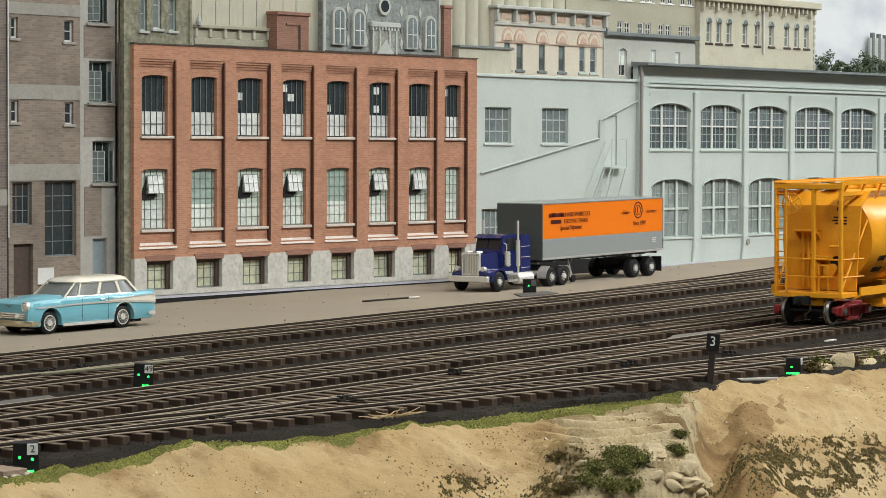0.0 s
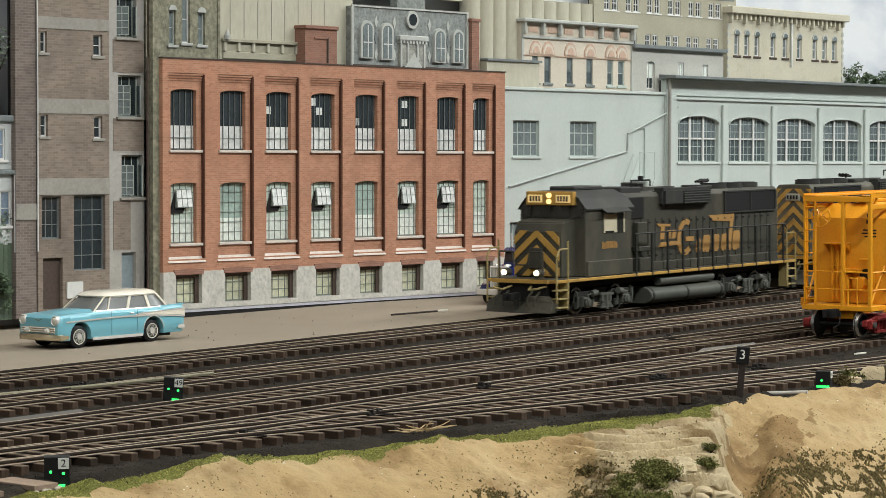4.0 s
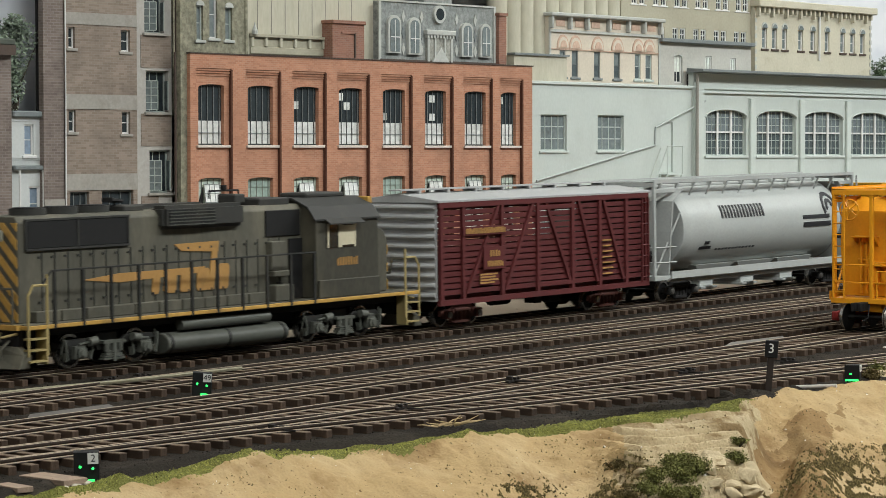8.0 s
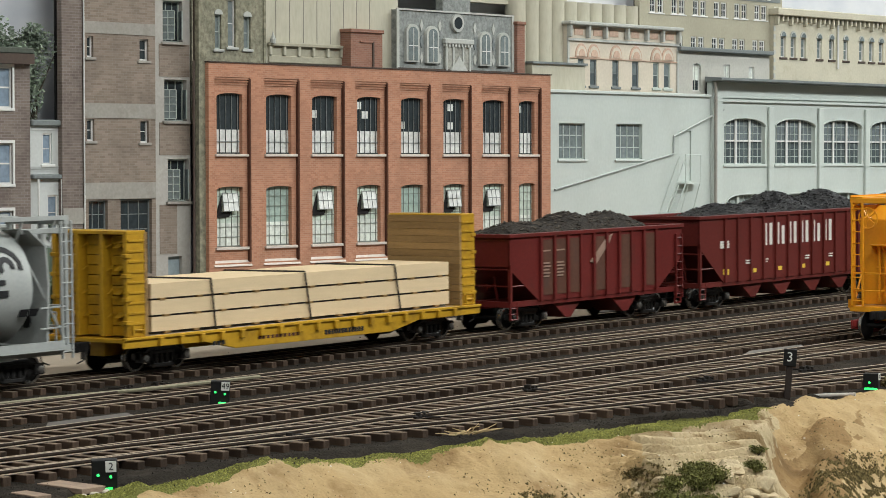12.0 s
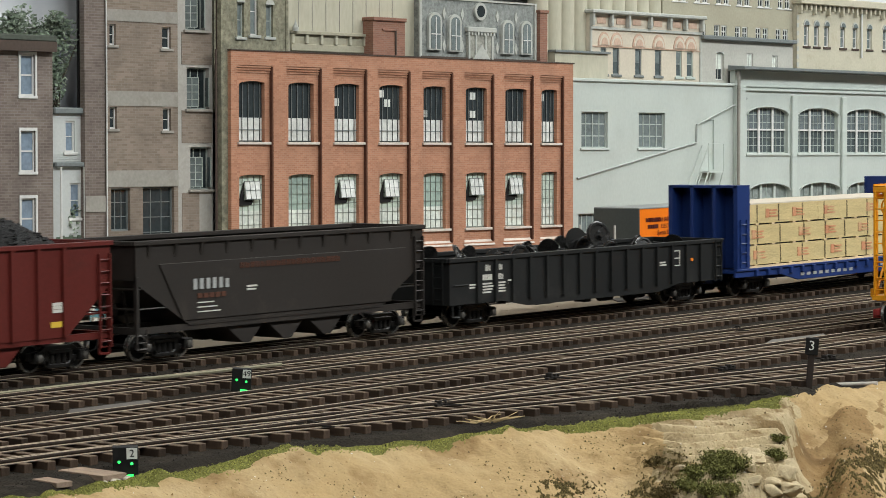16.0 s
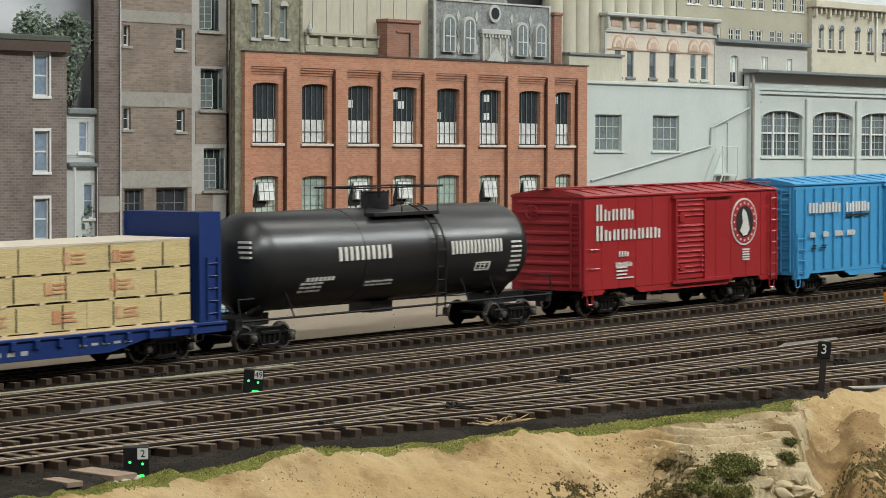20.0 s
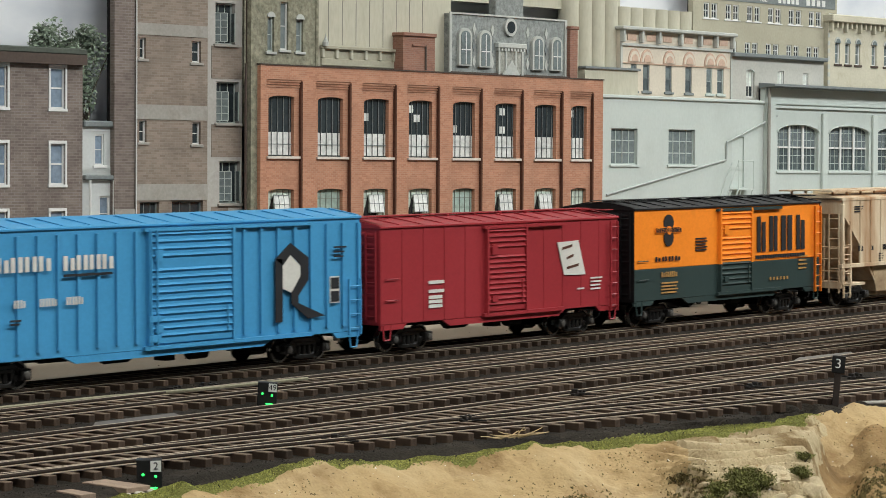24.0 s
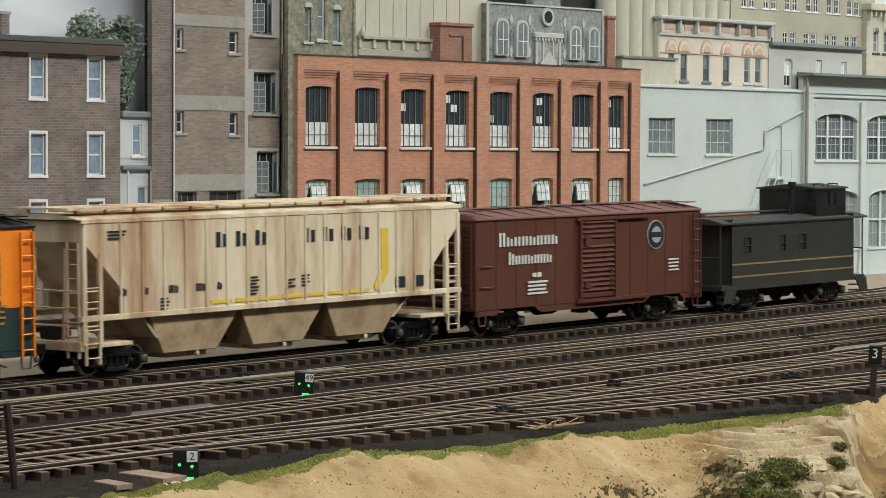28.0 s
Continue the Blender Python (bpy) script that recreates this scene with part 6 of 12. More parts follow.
            loft(bm, [[(x, y, z - 0.0024), (x + d * t, y, z - 0.0008), (x + d * t, y, z + 0.0008), (x, y, z + 0.0024)] for y, t in
                      ((-h + 0.002, 0.0002), (-h * 0.6, 0.0016), (0, 0.0018), (h * 0.6, 0.0016), (h - 0.002, 0.0002))])
        part("end_ribs", bm, end_m, c, smooth=True)
        bm = B(); bx(bm, x + min(0, d * 0.0006), x + max(0, d * 0.0006), -h, h, sill, eave)
        part("end_panel", bm, end_m, c)
    brake_wheel(c, -0.004, 0.012, eave - 0.012, end_m)
    end_ladder(c, -0.0022, -h + 0.007, sill + 0.002, eave - 0.003, end_m, n=8)
    # door
    d0, d1 = door[0] * length, door[1] * length
    bm = B(); bx(bm, d0, d1, -h - 0.0016, -h + 0.001, sill + 0.003 if not lower else zs, eave - 0.003)
    dr = part("door", bm, door_m, c, bev=0.0003)
    if lower:
        bm = B(); bx(bm, d0, d1, -h - 0.0016, -h + 0.001, sill + 0.001, zs - 0.0002)
        part("door_lower_panel", bm, lower, dr)
    bm = B(); bm2 = B()
    nr = 15
    for k in range(nr):
        z = sill + 0.008 + (eave - sill - 0.014) * k / (nr - 1)
        t = bm2 if lower and z < zs else bm
        if door_style == "ribbed" and abs(k - 10) > 0 or door_style != "ribbed":
            prism(t, [(-h - 0.0015, z - 0.0014), (-h - 0.0030, z), (-h - 0.0015, z + 0.0014)], "x", d0 + 0.0015, d1 - 0.0015)
    part("door_ribs", bm, door_m, dr)
    if lower:
        part("door_ribs", bm2, lower, dr)
    else:
        bm2.free()
    bm = B()
    low = B()
    for s in (d0, d1):
        bx(bm, s - 0.0010, s + 0.0010, -h - 0.0030, -h, zs if lower else sill + 0.001, eave - 0.002)
        if lower:
            bx(low, s - 0.0010, s + 0.0010, -h - 0.0030, -h, sill + 0.001, zs - 0.0001)
    foot = low if lower else bm
    rod(foot, (d1 - 0.006, -h - 0.0030, sill + 0.008), (d1 - 0.006, -h - 0.0030, sill + 0.024 if not lower else zs - 0.001), 0.0006, 5)
    bx(bm, d0 + 0.004, d0 + 0.010, -h - 0.0034, -h - 0.0016, eave - 0.022, eave - 0.015)
    bx(foot, d0 + 0.004, d0 + 0.010, -h - 0.0034, -h - 0.0016, sill + 0.010, sill + 0.014)
    parts("door_bar", bm, door_m, dr)
    if lower:
        parts("door_bar", low, lower, dr)
    else:
        low.free()
    bm = B()
    bx(bm, d0 - 0.004, min(length, d1 + (d1 - d0)), -h - 0.0028, -h, eave - 0.0042, eave - 0.0020)
    bx(bm, d0 - 0.004, min(length - 0.03, d1 + (d1 - d0)), -h - 0.0026, -h, sill - 0.0002, sill + 0.0022)
    parts("door_track", bm, lower or body_m, c)
    # fittings
    if ladders:
        ladder(c, length - 0.0065, sill - 0.004, eave - 0.003, body_m, n=8)
        bm = B()
        for z in (sill + 0.016, sill + 0.030):
            grab(bm, 0.004, 0.016, -h - 0.0016, z)
        part("grab_irons", bm, lower or body_m, c)
    else:
        for x in (0.007, length - 0.007):
            ladder(c, x, sill - 0.002, sill + 0.034, body_m, n=4, w=0.011)
    bm = B()
    for x in (0.006, length - 0.006):
        wire(bm, [(x - 0.004, -h, sill), (x - 0.003, -h, sill - 0.010), (x + 0.003, -h, sill - 0.010), (x + 0.004, -h, sill)], 0.0006)
    parts("stirrup_step", bm, lower or body_m, c)
    underframe(c, length, sill - 0.0005)
    trucks(c, (truck_at, length - truck_at), tread_mat)
    couplers(c, length)
    return c


# -- slatted stock car --
def stock_car(q):
    L, sill, eave, h = 0.264, 0.0195, 0.0890, 0.0328
    c = car("stock_car", q, "maroon slatted wooden stock car with silver-grey roof and ends", "stock car")
    bm = B(); bx(bm, 0.002, L - 0.002, -h + 0.003, h - 0.003, sill, sill + 0.003)
    part("floor", bm, P_maroon, c)
    n = 15
    for s in (-1, 1):
        for k in range(n):
            z = sill + 0.004 + (eave - sill - 0.005) * k / n
            bm = B(); bx(bm, 0.002, L - 0.002, s * h - 0.0009, s * h + 0.0009, z, z + 0.0033)
            part("slat", bm, P_maroon, c)
    xs = [0.028, 0.074, 0.118, 0.162, 0.198, 0.234]
    bm = B()
    for s in (-1, 1):
        y = s * (h + 0.0016)
        for x in [0.003, *xs, L - 0.003]:
            bx(bm, x - 0.0017, x + 0.0017, y - 0.0011, y + 0.0011, sill, eave)
        for a, b in ((0.032, 0.070), (0.078, 0.112), (0.160, 0.128), (0.195, 0.170), (0.230, 0.203)):
            lo, hi = (a, b)
            if a > b:
                lo, hi = a, b
            prism(bm, [(lo - 0.0015, sill + 0.004), (lo + 0.0015, sill + 0.004), (hi + 0.0015, eave - 0.004), (hi - 0.0015, eave - 0.004)], "y", y - 0.0009, y + 0.0009)
        bx(bm, 0, L, y - 0.0012, y + 0.0012, eave - 0.0045, eave)
        bx(bm, 0, L, y - 0.0014, y + 0.0014, sill - 0.003, sill + 0.0008)
    part("side_frame", bm, P_maroon, c)
    bm = B(); bx(bm, 0.117, 0.163, -h - 0.0026, -h - 0.0012, sill + 0.004, sill + 0.007); bx(bm, 0.117, 0.163, -h - 0.0026, -h - 0.0012, eave - 0.009, eave - 0.006)
    parts("door_bar", bm, P_maroon, c)
    bm = B(); bx(bm, 0.026, 0.078, -h - 0.0036, -h - 0.0026, eave - 0.0248, eave - 0.0185)
    b1 = part("name_board", bm, P_maroon, c)
    lettering(b1, 0.029, 0.076, eave - 0.0236, eave - 0.0197, 11, P_gold, -h - 0.0038, 0.18)
    bm = B(); bx(bm, 0.050, 0.076, -h - 0.0036, -h - 0.0026, sill + 0.020, sill + 0.036)
    b2 = part("number_board", bm, P_maroon, c)
    lettering(b2, 0.057, 0.070, sill + 0.029, sill + 0.0335, 2, P_gold, -h - 0.0038)
    lettering(b2, 0.054, 0.073, sill + 0.022, sill + 0.026, 5, P_gold, -h - 0.0038)
    small_print(c, 0.046, sill + 0.016, P_gold, (0.020, 0.018, 0.021, 0.017), -h - 0.0030)
    small_print(c, 0.200, sill + 0.034, P_gold, (0.012, 0.011, 0.013, 0.012, 0.016, 0.014, 0.013), -h - 0.0030, pitch=0.0042)
    for x, d in ((0.0, -1), (L, 1)):
        bm = B(); bx(bm, x - 0.0005, x + 0.0005, -h, h, sill, eave)
        e = part("end_panel", bm, P_silver, c)
        bm = B()
        for k in range(10):
            z = sill + 0.004 + (eave - sill - 0.008) * k / 9
            loft(bm, [[(x, y, z - 0.0030), (x + d * t, y, z - 0.0006), (x + d * t, y, z + 0.0006), (x, y, z + 0.0030)] for y, t in
                      ((-h + 0.001, 0.0016), (-h * 0.6, 0.0042), (h * 0.6, 0.0042), (h - 0.001, 0.0016))])
        part("end_ribs", bm, P_silver, e, smooth=True)
    bm = B()
    prism(bm, [(-h - 0.003, eave - 0.001), (-h - 0.003, eave + 0.0008), (0, eave + 0.0055), (h + 0.003, eave + 0.0008), (h + 0.003, eave - 0.001)], "x", -0.002, L + 0.002)
    r = part("roof", bm, P_silver, c, bev=0.0003)
    bm = B()
    for s in (-1, 0, 1):
        bx(bm, -0.005, L + 0.005, s * 0.0038 - 0.0016, s * 0.0038 + 0.0016, eave + 0.0072, eave + 0.0082)
    for k in range(8):
        bx(bm, L * (k + 0.5) / 8 - 0.001, L * (k + 0.5) / 8 + 0.001, -0.006, 0.006, eave + 0.0045, eave + 0.0073)
    part("running_board", bm, P_silver, r)
    ladder(c, L - 0.006, sill, eave - 0.004, P_maroon, y=-0.0362, n=8)
    underframe(c, L, sill - 0.001)
    trucks(c, (0.040, L - 0.040), P_rusttruck)
    couplers(c, L)


# -- cylindrical covered hopper --
def round_hopper(name, q, L, mat, label, truck_mat, marks):
    c = car(name, q, label, "covered hopper")
    z0, z1 = 0.0195, 0.0900
    # teardrop body
    def ring(x, k, low):
        pts = []
        zc, ry, rz = 0.0560, 0.0330 * k, 0.0350 * k
        for i in range(28):
            a = 6.28319 * i / 28
            z = zc + rz * math.sin(a)
            y = ry * math.cos(a)
            if math.sin(a) < -0.30:
                y *= 1.0 - 0.25 * (-math.sin(a) - 0.30)
            pts.append((x, y, max(z, low)))
        return pts
    bm = B()
    e0 = 0.034
    loft(bm, [ring(e0, 0.955, 0.026), ring(e0 + 0.003, 0.985, 0.0245), ring(e0 + 0.010, 1.0, 0.024), ring(L - e0 - 0.010, 1.0, 0.024), ring(L - e0 - 0.003, 0.985, 0.0245), ring(L - e0, 0.955, 0.026)])
    body = part("body", bm, mat, c, smooth=True)
    bm = B()
    for k in (0.30, 0.5, 0.70):
        x = L * k
        loft(bm, [[(x - 0.030, -0.022, 0.027), (x + 0.030, -0.022, 0.027), (x + 0.030, 0.022, 0.027), (x - 0.030, 0.022, 0.027)],
                  [(x - 0.010, -0.013, 0.0125), (x + 0.010, -0.013, 0.0125), (x + 0.010, 0.013, 0.0125), (x - 0.010, 0.013, 0.0125)],
                  [(x - 0.010, -0.013, 0.0085), (x + 0.010, -0.013, 0.0085), (x + 0.010, 0.013, 0.0085), (x - 0.010, 0.013, 0.0085)]])
    parts("hopper_bay", bm, mat, c)
    bm = B()
    for k in (0.30, 0.5, 0.70):
        bx(bm, L * k - 0.012, L * k + 0.012, -0.016, 0.016, 0.0068, 0.0085)
        rod(bm, (L * k - 0.004, -0.021, 0.0078), (L * k - 0.004, 0.021, 0.0078), 0.0018, 8)
    parts("outlet_gate", bm, mat, c)
    bm = B()
    for s in (-1, 1):
        prism(bm, [(s * 0.0330, 0.0250), (s * 0.0345, 0.0250), (s * 0.0345, 0.0195), (s * 0.0290, 0.0165), (s * 0.0290, 0.0180), (s * 0.0330, 0.0205)], "x", 0.012, L - 0.012)
        prism(bm, [(0.040, 0.0205), (L - 0.040, 0.0205), (L - 0.050, 0.0155), (0.050, 0.0155)], "y", s * 0.0300 - 0.0006, s * 0.0300 + 0.0006)
    parts("side_sill", bm, mat, c)
    for x, d in ((0.0, 1), (L, -1)):
        # end slope sheet, posts, platform
        bm = B()
        loft(bm, [[(x + d * e, -w, z), (x + d * e, w, z), (x + d * (e + 0.0014), w, z), (x + d * (e + 0.0014), -w, z)]
                  for e, w, z in ((0.034, 0.0300, 0.0895), (0.021, 0.0295, 0.0800), (0.0185, 0.0290, 0.0560), (0.0185, 0.0270, 0.0220))])
        parts("slope_sheet", bm, mat, c)
        bm = B()
        lo, hi = min(x, x + d * 0.003), max(x, x + d * 0.003)
        for y in (-0.0245, 0.0245, -0.004):
            bx(bm, lo, hi, y - 0.0012, y + 0.0012, 0.0200, 0.0945)
        bx(bm, lo - 0.0003, hi + 0.0003, -0.0259, 0.0259, 0.0915, 0.0950)
        bx(bm, min(x - d * 0.0004, x + d * 0.022), max(x - d * 0.0004, x + d * 0.022), -0.0265, 0.0265, 0.0178, 0.0214)
        for s in (-1, 1):
            prism(bm, [(x + d * 0.002, 0.090), (x + d * 0.036, 0.090), (x + d * 0.036, 0.087), (x + d * 0.002, 0.0865)], "y", s * 0.0245 - 0.0008, s * 0.0245 + 0.0008)
            rod(bm, (x + d * 0.003, s * 0.0245, 0.024), (x + d * 0.034, s * 0.0275, 0.070), 0.0009, 6)
        part("end_frame", bm, mat, c, bev=0.0003)
        bm = B()
        for z in (0.032, 0.044):
            wire(bm, [(x + d * 0.001, 0.0245, z), (x + d * 0.001, -0.0245, z), (x + d * 0.026, -0.0290, z)], 0.0006)
        wire(bm, [(x + d * 0.001, -0.0150, 0.022), (x + d * 0.001, -0.0150, 0.040), (x + d * 0.001, -0.0080, 0.040), (x + d * 0.001, -0.0080, 0.022)], 0.0006)
        part("handrail", bm, mat, c)
        end_ladder(c, x - d * 0.0008, 0.0200, 0.0215, 0.092, mat, w=0.0080, n=9)
        if d < 0:
            ladder(c, x + d * 0.0060, 0.014, 0.094, mat, y=-0.0300, w=0.0080, n=10, name="side_ladder")
        bm = B()
        bx(bm, min(x + d * 0.010, x + d * 0.0205), max(x + d * 0.010, x + d * 0.0205), -0.010, 0.004, 0.0430, 0.0455)
        rod(bm, (x + d * 0.012, -0.010, 0.036), (x + d * 0.0205, -0.010, 0.036), 0.0044, 12)
        part("brake_cylinder", bm, P_under if truck_mat is P_under else mat, c)
    brake_wheel(c, 0.0005, 0.0125, 0.0815, mat, 0.0070)
    # roof: hatches and running boards
    bm = B()
    bx(bm, 0.030, L - 0.030, -0.0060, 0.0060, 0.0905, 0.0925)
    for k in range(11):
        x = 0.038 + (L - 0.076) * k / 10
        bx(bm, x - 0.0012, x + 0.0012, -0.0085, 0.0085, 0.0905, 0.0938)
    part("roof_hatch", bm, mat, c, bev=0.0003)
    for s in (-1, 1):
        bm = B()
        bx(bm, 0.0, L, s * 0.0210 - 0.0045, s * 0.0210 + 0.0045, 0.0949, 0.0959)
        bx(bm, 0.0, L, s * 0.0255 - 0.0004, s * 0.0255 + 0.0004, 0.0945, 0.0970)
        for k in range(13):
            x = 0.010 + (L - 0.020) * k / 12
            prism(bm, [(s * 0.0190, 0.0830), (s * 0.0200, 0.0830), (s * 0.0258, 0.0946), (s * 0.0246, 0.0946)], "x", x - 0.0007, x + 0.0007)
        part("running_board", bm, mat, c)
    bm = B()
    for x in (0.004, L - 0.004):
        bx(bm, x - 0.004, x + 0.004, -0.0260, 0.0260, 0.0945, 0.0955)
    part("cross_walk", bm, mat, c)
    for args in marks:
        args(c)
    trucks(c, (0.0215 if "sitting" in label else 0.042, L - 0.042), truck_mat)
    couplers(c, L)
    return c


def mark(x0, x1, z0, z1, n, mat, gap=0.24, y=None):
    """Lettering that lies on the round side of a hopper."""
    def put(c):
        bm = B()
        w = (x1 - x0) / n
        for i in range(n):
            a, b = x0 + i * w, x0 + (i + 1 - gap) * w
            rings = []
            for j in range(4):
                z = z0 + (z1 - z0) * j / 3
                u = -0.0330 * math.sqrt(max(0.0, 1 - ((z - 0.0560) / 0.0350) ** 2)) if y is None else y
                k = (z - 0.0560) / 0.0350
                if y is None and k < -0.30:
                    u *= 1.0 - 0.25 * (-k - 0.30)
                rings.append([(a, u - 0.0005, z), (b, u - 0.0005, z), (b, u + 0.0003, z), (a, u + 0.0003, z)])
            loft(bm, rings)
        part("lettering", bm, mat, c, "lettering drawn as plain blocks")
    return put


# -- open hopper with load --
def coal_load(parent, x0, x1, half, z, heights, seed, mat, lump=0.0022):
    """A heap of lumps: a rough mound closed with single lumps of coal on it."""
    rnd = random.Random(seed)

    def top(x, y):
        k = (x - x0) / (x1 - x0)
        hsum = sum(a * math.exp(-((k - p) / w) ** 2) for p, a, w in heights)
        return z + hsum * (1 - (abs(y) / half) ** 2.2) * min(1, 9 * k, 9 * (1 - k)) + 0.0012 * noise.noise(Vector((x * 160, y * 160, seed)))
    bm = B()
    sheet(bm, list(np.linspace(x0, x1, 44)), list(np.linspace(-half, half, 12)), top)
    heap = part("load", bm, mat, parent, "heap of black coal")
    bm = B()
    for i in range(1300):
        x, y = rnd.uniform(x0 + 0.002, x1 - 0.002), rnd.uniform(-half + 0.001, half - 0.001)
        s = lump * rnd.uniform(0.35, 1.0)
        flat_k = rnd.uniform(0.35, 0.7)
        c = Vector((x, y, top(x, y) + s * 0.1))
        vs = []
        for d in ((1, 0, 0), (-1, 0, 0), (0, 1, 0), (0, -1, 0), (0, 0, 1), (0, 0, -1)):
            vs.append(bm.verts.new(c + Vector((d[0], d[1], d[2] * flat_k)) * s * rnd.uniform(0.6, 1.1)))
        for f in ((0, 2, 4), (2, 1, 4), (1, 3, 4), (3, 0, 4), (2, 0, 5), (1, 2, 5), (3, 1, 5), (0, 3, 5)):
            bm.faces.new([vs[j] for j in f])
    tagged(part("coal_surface", bm, mat, heap), kind="stuff")


def open_hopper(name, q, L, top, mat, label, bays, ribs, load=None, panel=None, smooth_side=False, slope=0.044):
    c = car(name, q, label, "open hopper")
    h, sill = 0.0318, 0.0205
    # side sheets with cut-away lower corners, both sides; slope sheets at both ends
    bm = B()
    for s in (-1, 1):
        prism(bm, [(slope, sill), (L - slope, sill), (L - 0.001, top - 0.024), (L - 0.001, top), (0.001, top), (0.001, top - 0.024)], "y", s * h - 0.0008, s * h + 0.0008)
    part("side_sheet", bm, mat, c)
    bm = B()
    for x, d in ((0, 1), (L, -1)):
        loft(bm, [[(x + d * 0.001, -h, top), (x + d * 0.001, h, top), (x + d * 0.002, h, top), (x + d * 0.002, -h, top)],
                  [(x + d * 0.001, -h, top - 0.022), (x + d * 0.001, h, top - 0.022), (x + d * 0.003, h, top - 0.022), (x + d * 0.003, -h, top - 0.022)],
                  [(x + d * (slope + 0.004), -h, sill - 0.002), (x + d * (slope + 0.004), h, sill - 0.002), (x + d * (slope + 0.006), h, sill - 0.002), (x + d * (slope + 0.006), -h, sill - 0.002)]])
    parts("slope_sheet", bm, mat, c)
    bm = B()
    for s in (-1, 1):
        bx(bm, -0.001, L + 0.001, s * h - 0.0022, s * h + 0.0022, top - 0.0014, top + 0.0014)
    for x in (0, L):
        bx(bm, x - 0.0015, x + 0.0015, -h, h, top - 0.0014, top + 0.0014)
    part("top_rim", bm, mat, c, bev=0.0003)
    bm = B()
    for i in range(ribs):
        x = slope + 0.002 + (L - 2 * slope - 0.004) * i / (ribs - 1) if not smooth_side else 0.012 + (L - 0.024) * i / (ribs - 1)
        for s in (-1, 1):
            y0, y1 = s * h, s * (h + 0.0024)
            if smooth_side:
                prism(bm, [(min(y0, y1), top - 0.001), (max(y0, y1), top - 0.001), (s * h + 0.0003, top - 0.012), (s * h - 0.0003, top - 0.012)], "x", x - 0.0012, x + 0.0012)
            else:
                bx(bm, x - 0.0014, x + 0.0014, min(y0, y1), max(y0, y1), sill, top - 0.001)
    parts("side_rib", bm, mat, c)
    if smooth_side:
        bm = B()
        for s in (-1, 1):
            prism(bm, [(0.020, top - 0.013), (L - 0.020, top - 0.013), (L - 0.036, sill + 0.003), (0.040, sill + 0.003)], "y", s * (h + 0.0010) - 0.0006, s * (h + 0.0010) + 0.0006)
        part("side_plate", bm, mat, c, bev=0.0003)
    if panel:
        for i in range(ribs - 1):
            w = (L - 2 * slope - 0.004) / (ribs - 1)
            if i in panel[1]:
                bm = B(); bx(bm, slope + 0.002 + w * i + 0.0018, slope + 0.002 + w * (i + 1) - 0.0018, -h - 0.0012, -h, sill + 0.004, top - 0.004)
                part("dusty_panel", bm, panel[0], c, "patch of faded brown paint")
    bm = B()
    for s in (-1, 1):
        bx(bm, 0.004, L - 0.004, s * (h - 0.001) - 0.0012, s * (h - 0.001) + 0.0012, sill - 0.003, sill + 0.001)
    for x in (0.003, L - 0.003):
        bx(bm, x - 0.002, x + 0.002, -h, h, sill - 0.003, sill + 0.001)
    parts("side_sill", bm, mat, c)
    for k in bays:
        x = L * k
        bm = B()
        for s in (-1, 1):
            y0, y1 = min(s * 0.004, s * (h - 0.002)), max(s * 0.004, s * (h - 0.002))
            prism(bm, [(x - 0.022, sill), (x + 0.020, sill), (x + 0.005, 0.0062), (x - 0.002, 0.0062)], "y", y0, y1)
        part("hopper_bay", bm, mat, c, bev=0.0003)
    for x, d in ((0, 1), (L, -1)):
        bm = B()
        for s in (-1, 1):
            bx(bm, min(x + d * 0.001, x + d * 0.0032), max(x + d * 0.001, x + d * 0.0032), s * h - 0.0012, s * h + 0.0012, sill, top - 0.020)
            rod(bm, (x + d * 0.016, s * 0.010, sill), (x + d * 0.012, s * 0.010, top - 0.030), 0.0010, 6)
        parts("corner_post", bm, mat, c)
        bm = B()
        for z in (sill + 0.012, sill + 0.024):
            wire(bm, [(x + d * 0.002, h, z), (x + d * 0.002, -h, z), (x + d * (slope * 0.66), -h, z)], 0.0006)
        part("handrail", bm, mat, c)
        bm = B()
        wire(bm, [(x + d * 0.002, -h, sill), (x + d * 0.002, -h, sill - 0.012), (x + d * 0.010, -h, sill - 0.012), (x + d * 0.010, -h, sill)], 0.0008)
        for z in (sill - 0.004, sill - 0.008):
            rod(bm, (x + d * 0.002, -h, z), (x + d * 0.010, -h, z), 0.0005, 5)
        parts("stirrup_step", bm, mat, c)
    ladder(c, L - 0.0065, sill - 0.008, top - 0.006, mat, y=-h - 0.0020, n=8)
    bm = B(); bx(bm, 0.006, L - 0.006, -0.004, 0.004, 0.0155, 0.0215)
    rod(bm, (0.020, 0.006, 0.030), (0.034, 0.006, 0.030), 0.004, 10)
    part("centre_sill", bm, mat, c)
    if load:
        coal_load(c, 0.006, L - 0.006, h - 0.0015, top - 0.003, load, len(name) + int(q * 10), P_drycoal if panel else P_coal)
    trucks(c, (0.034, L - 0.034))
    couplers(c, L)
    return c

# -- diesel locomotive --
def clipped(poly, lo, hi):
    """Clip a polygon of (a, b) pairs to lo <= b <= hi."""
    for sign, lim in ((1, lo), (-1, -hi)):
        out = []
        for i, p in enumerate(poly):
            r = poly[i - 1]
            pi, ri = sign * p[1] >= lim, sign * r[1] >= lim
            if pi != ri:
                k = (sign * lim - r[1]) / (p[1] - r[1])
                out.append((r[0] + k * (p[0] - r[0]), sign * lim))
            if pi:
                out.append(p)
        poly = out
    return poly


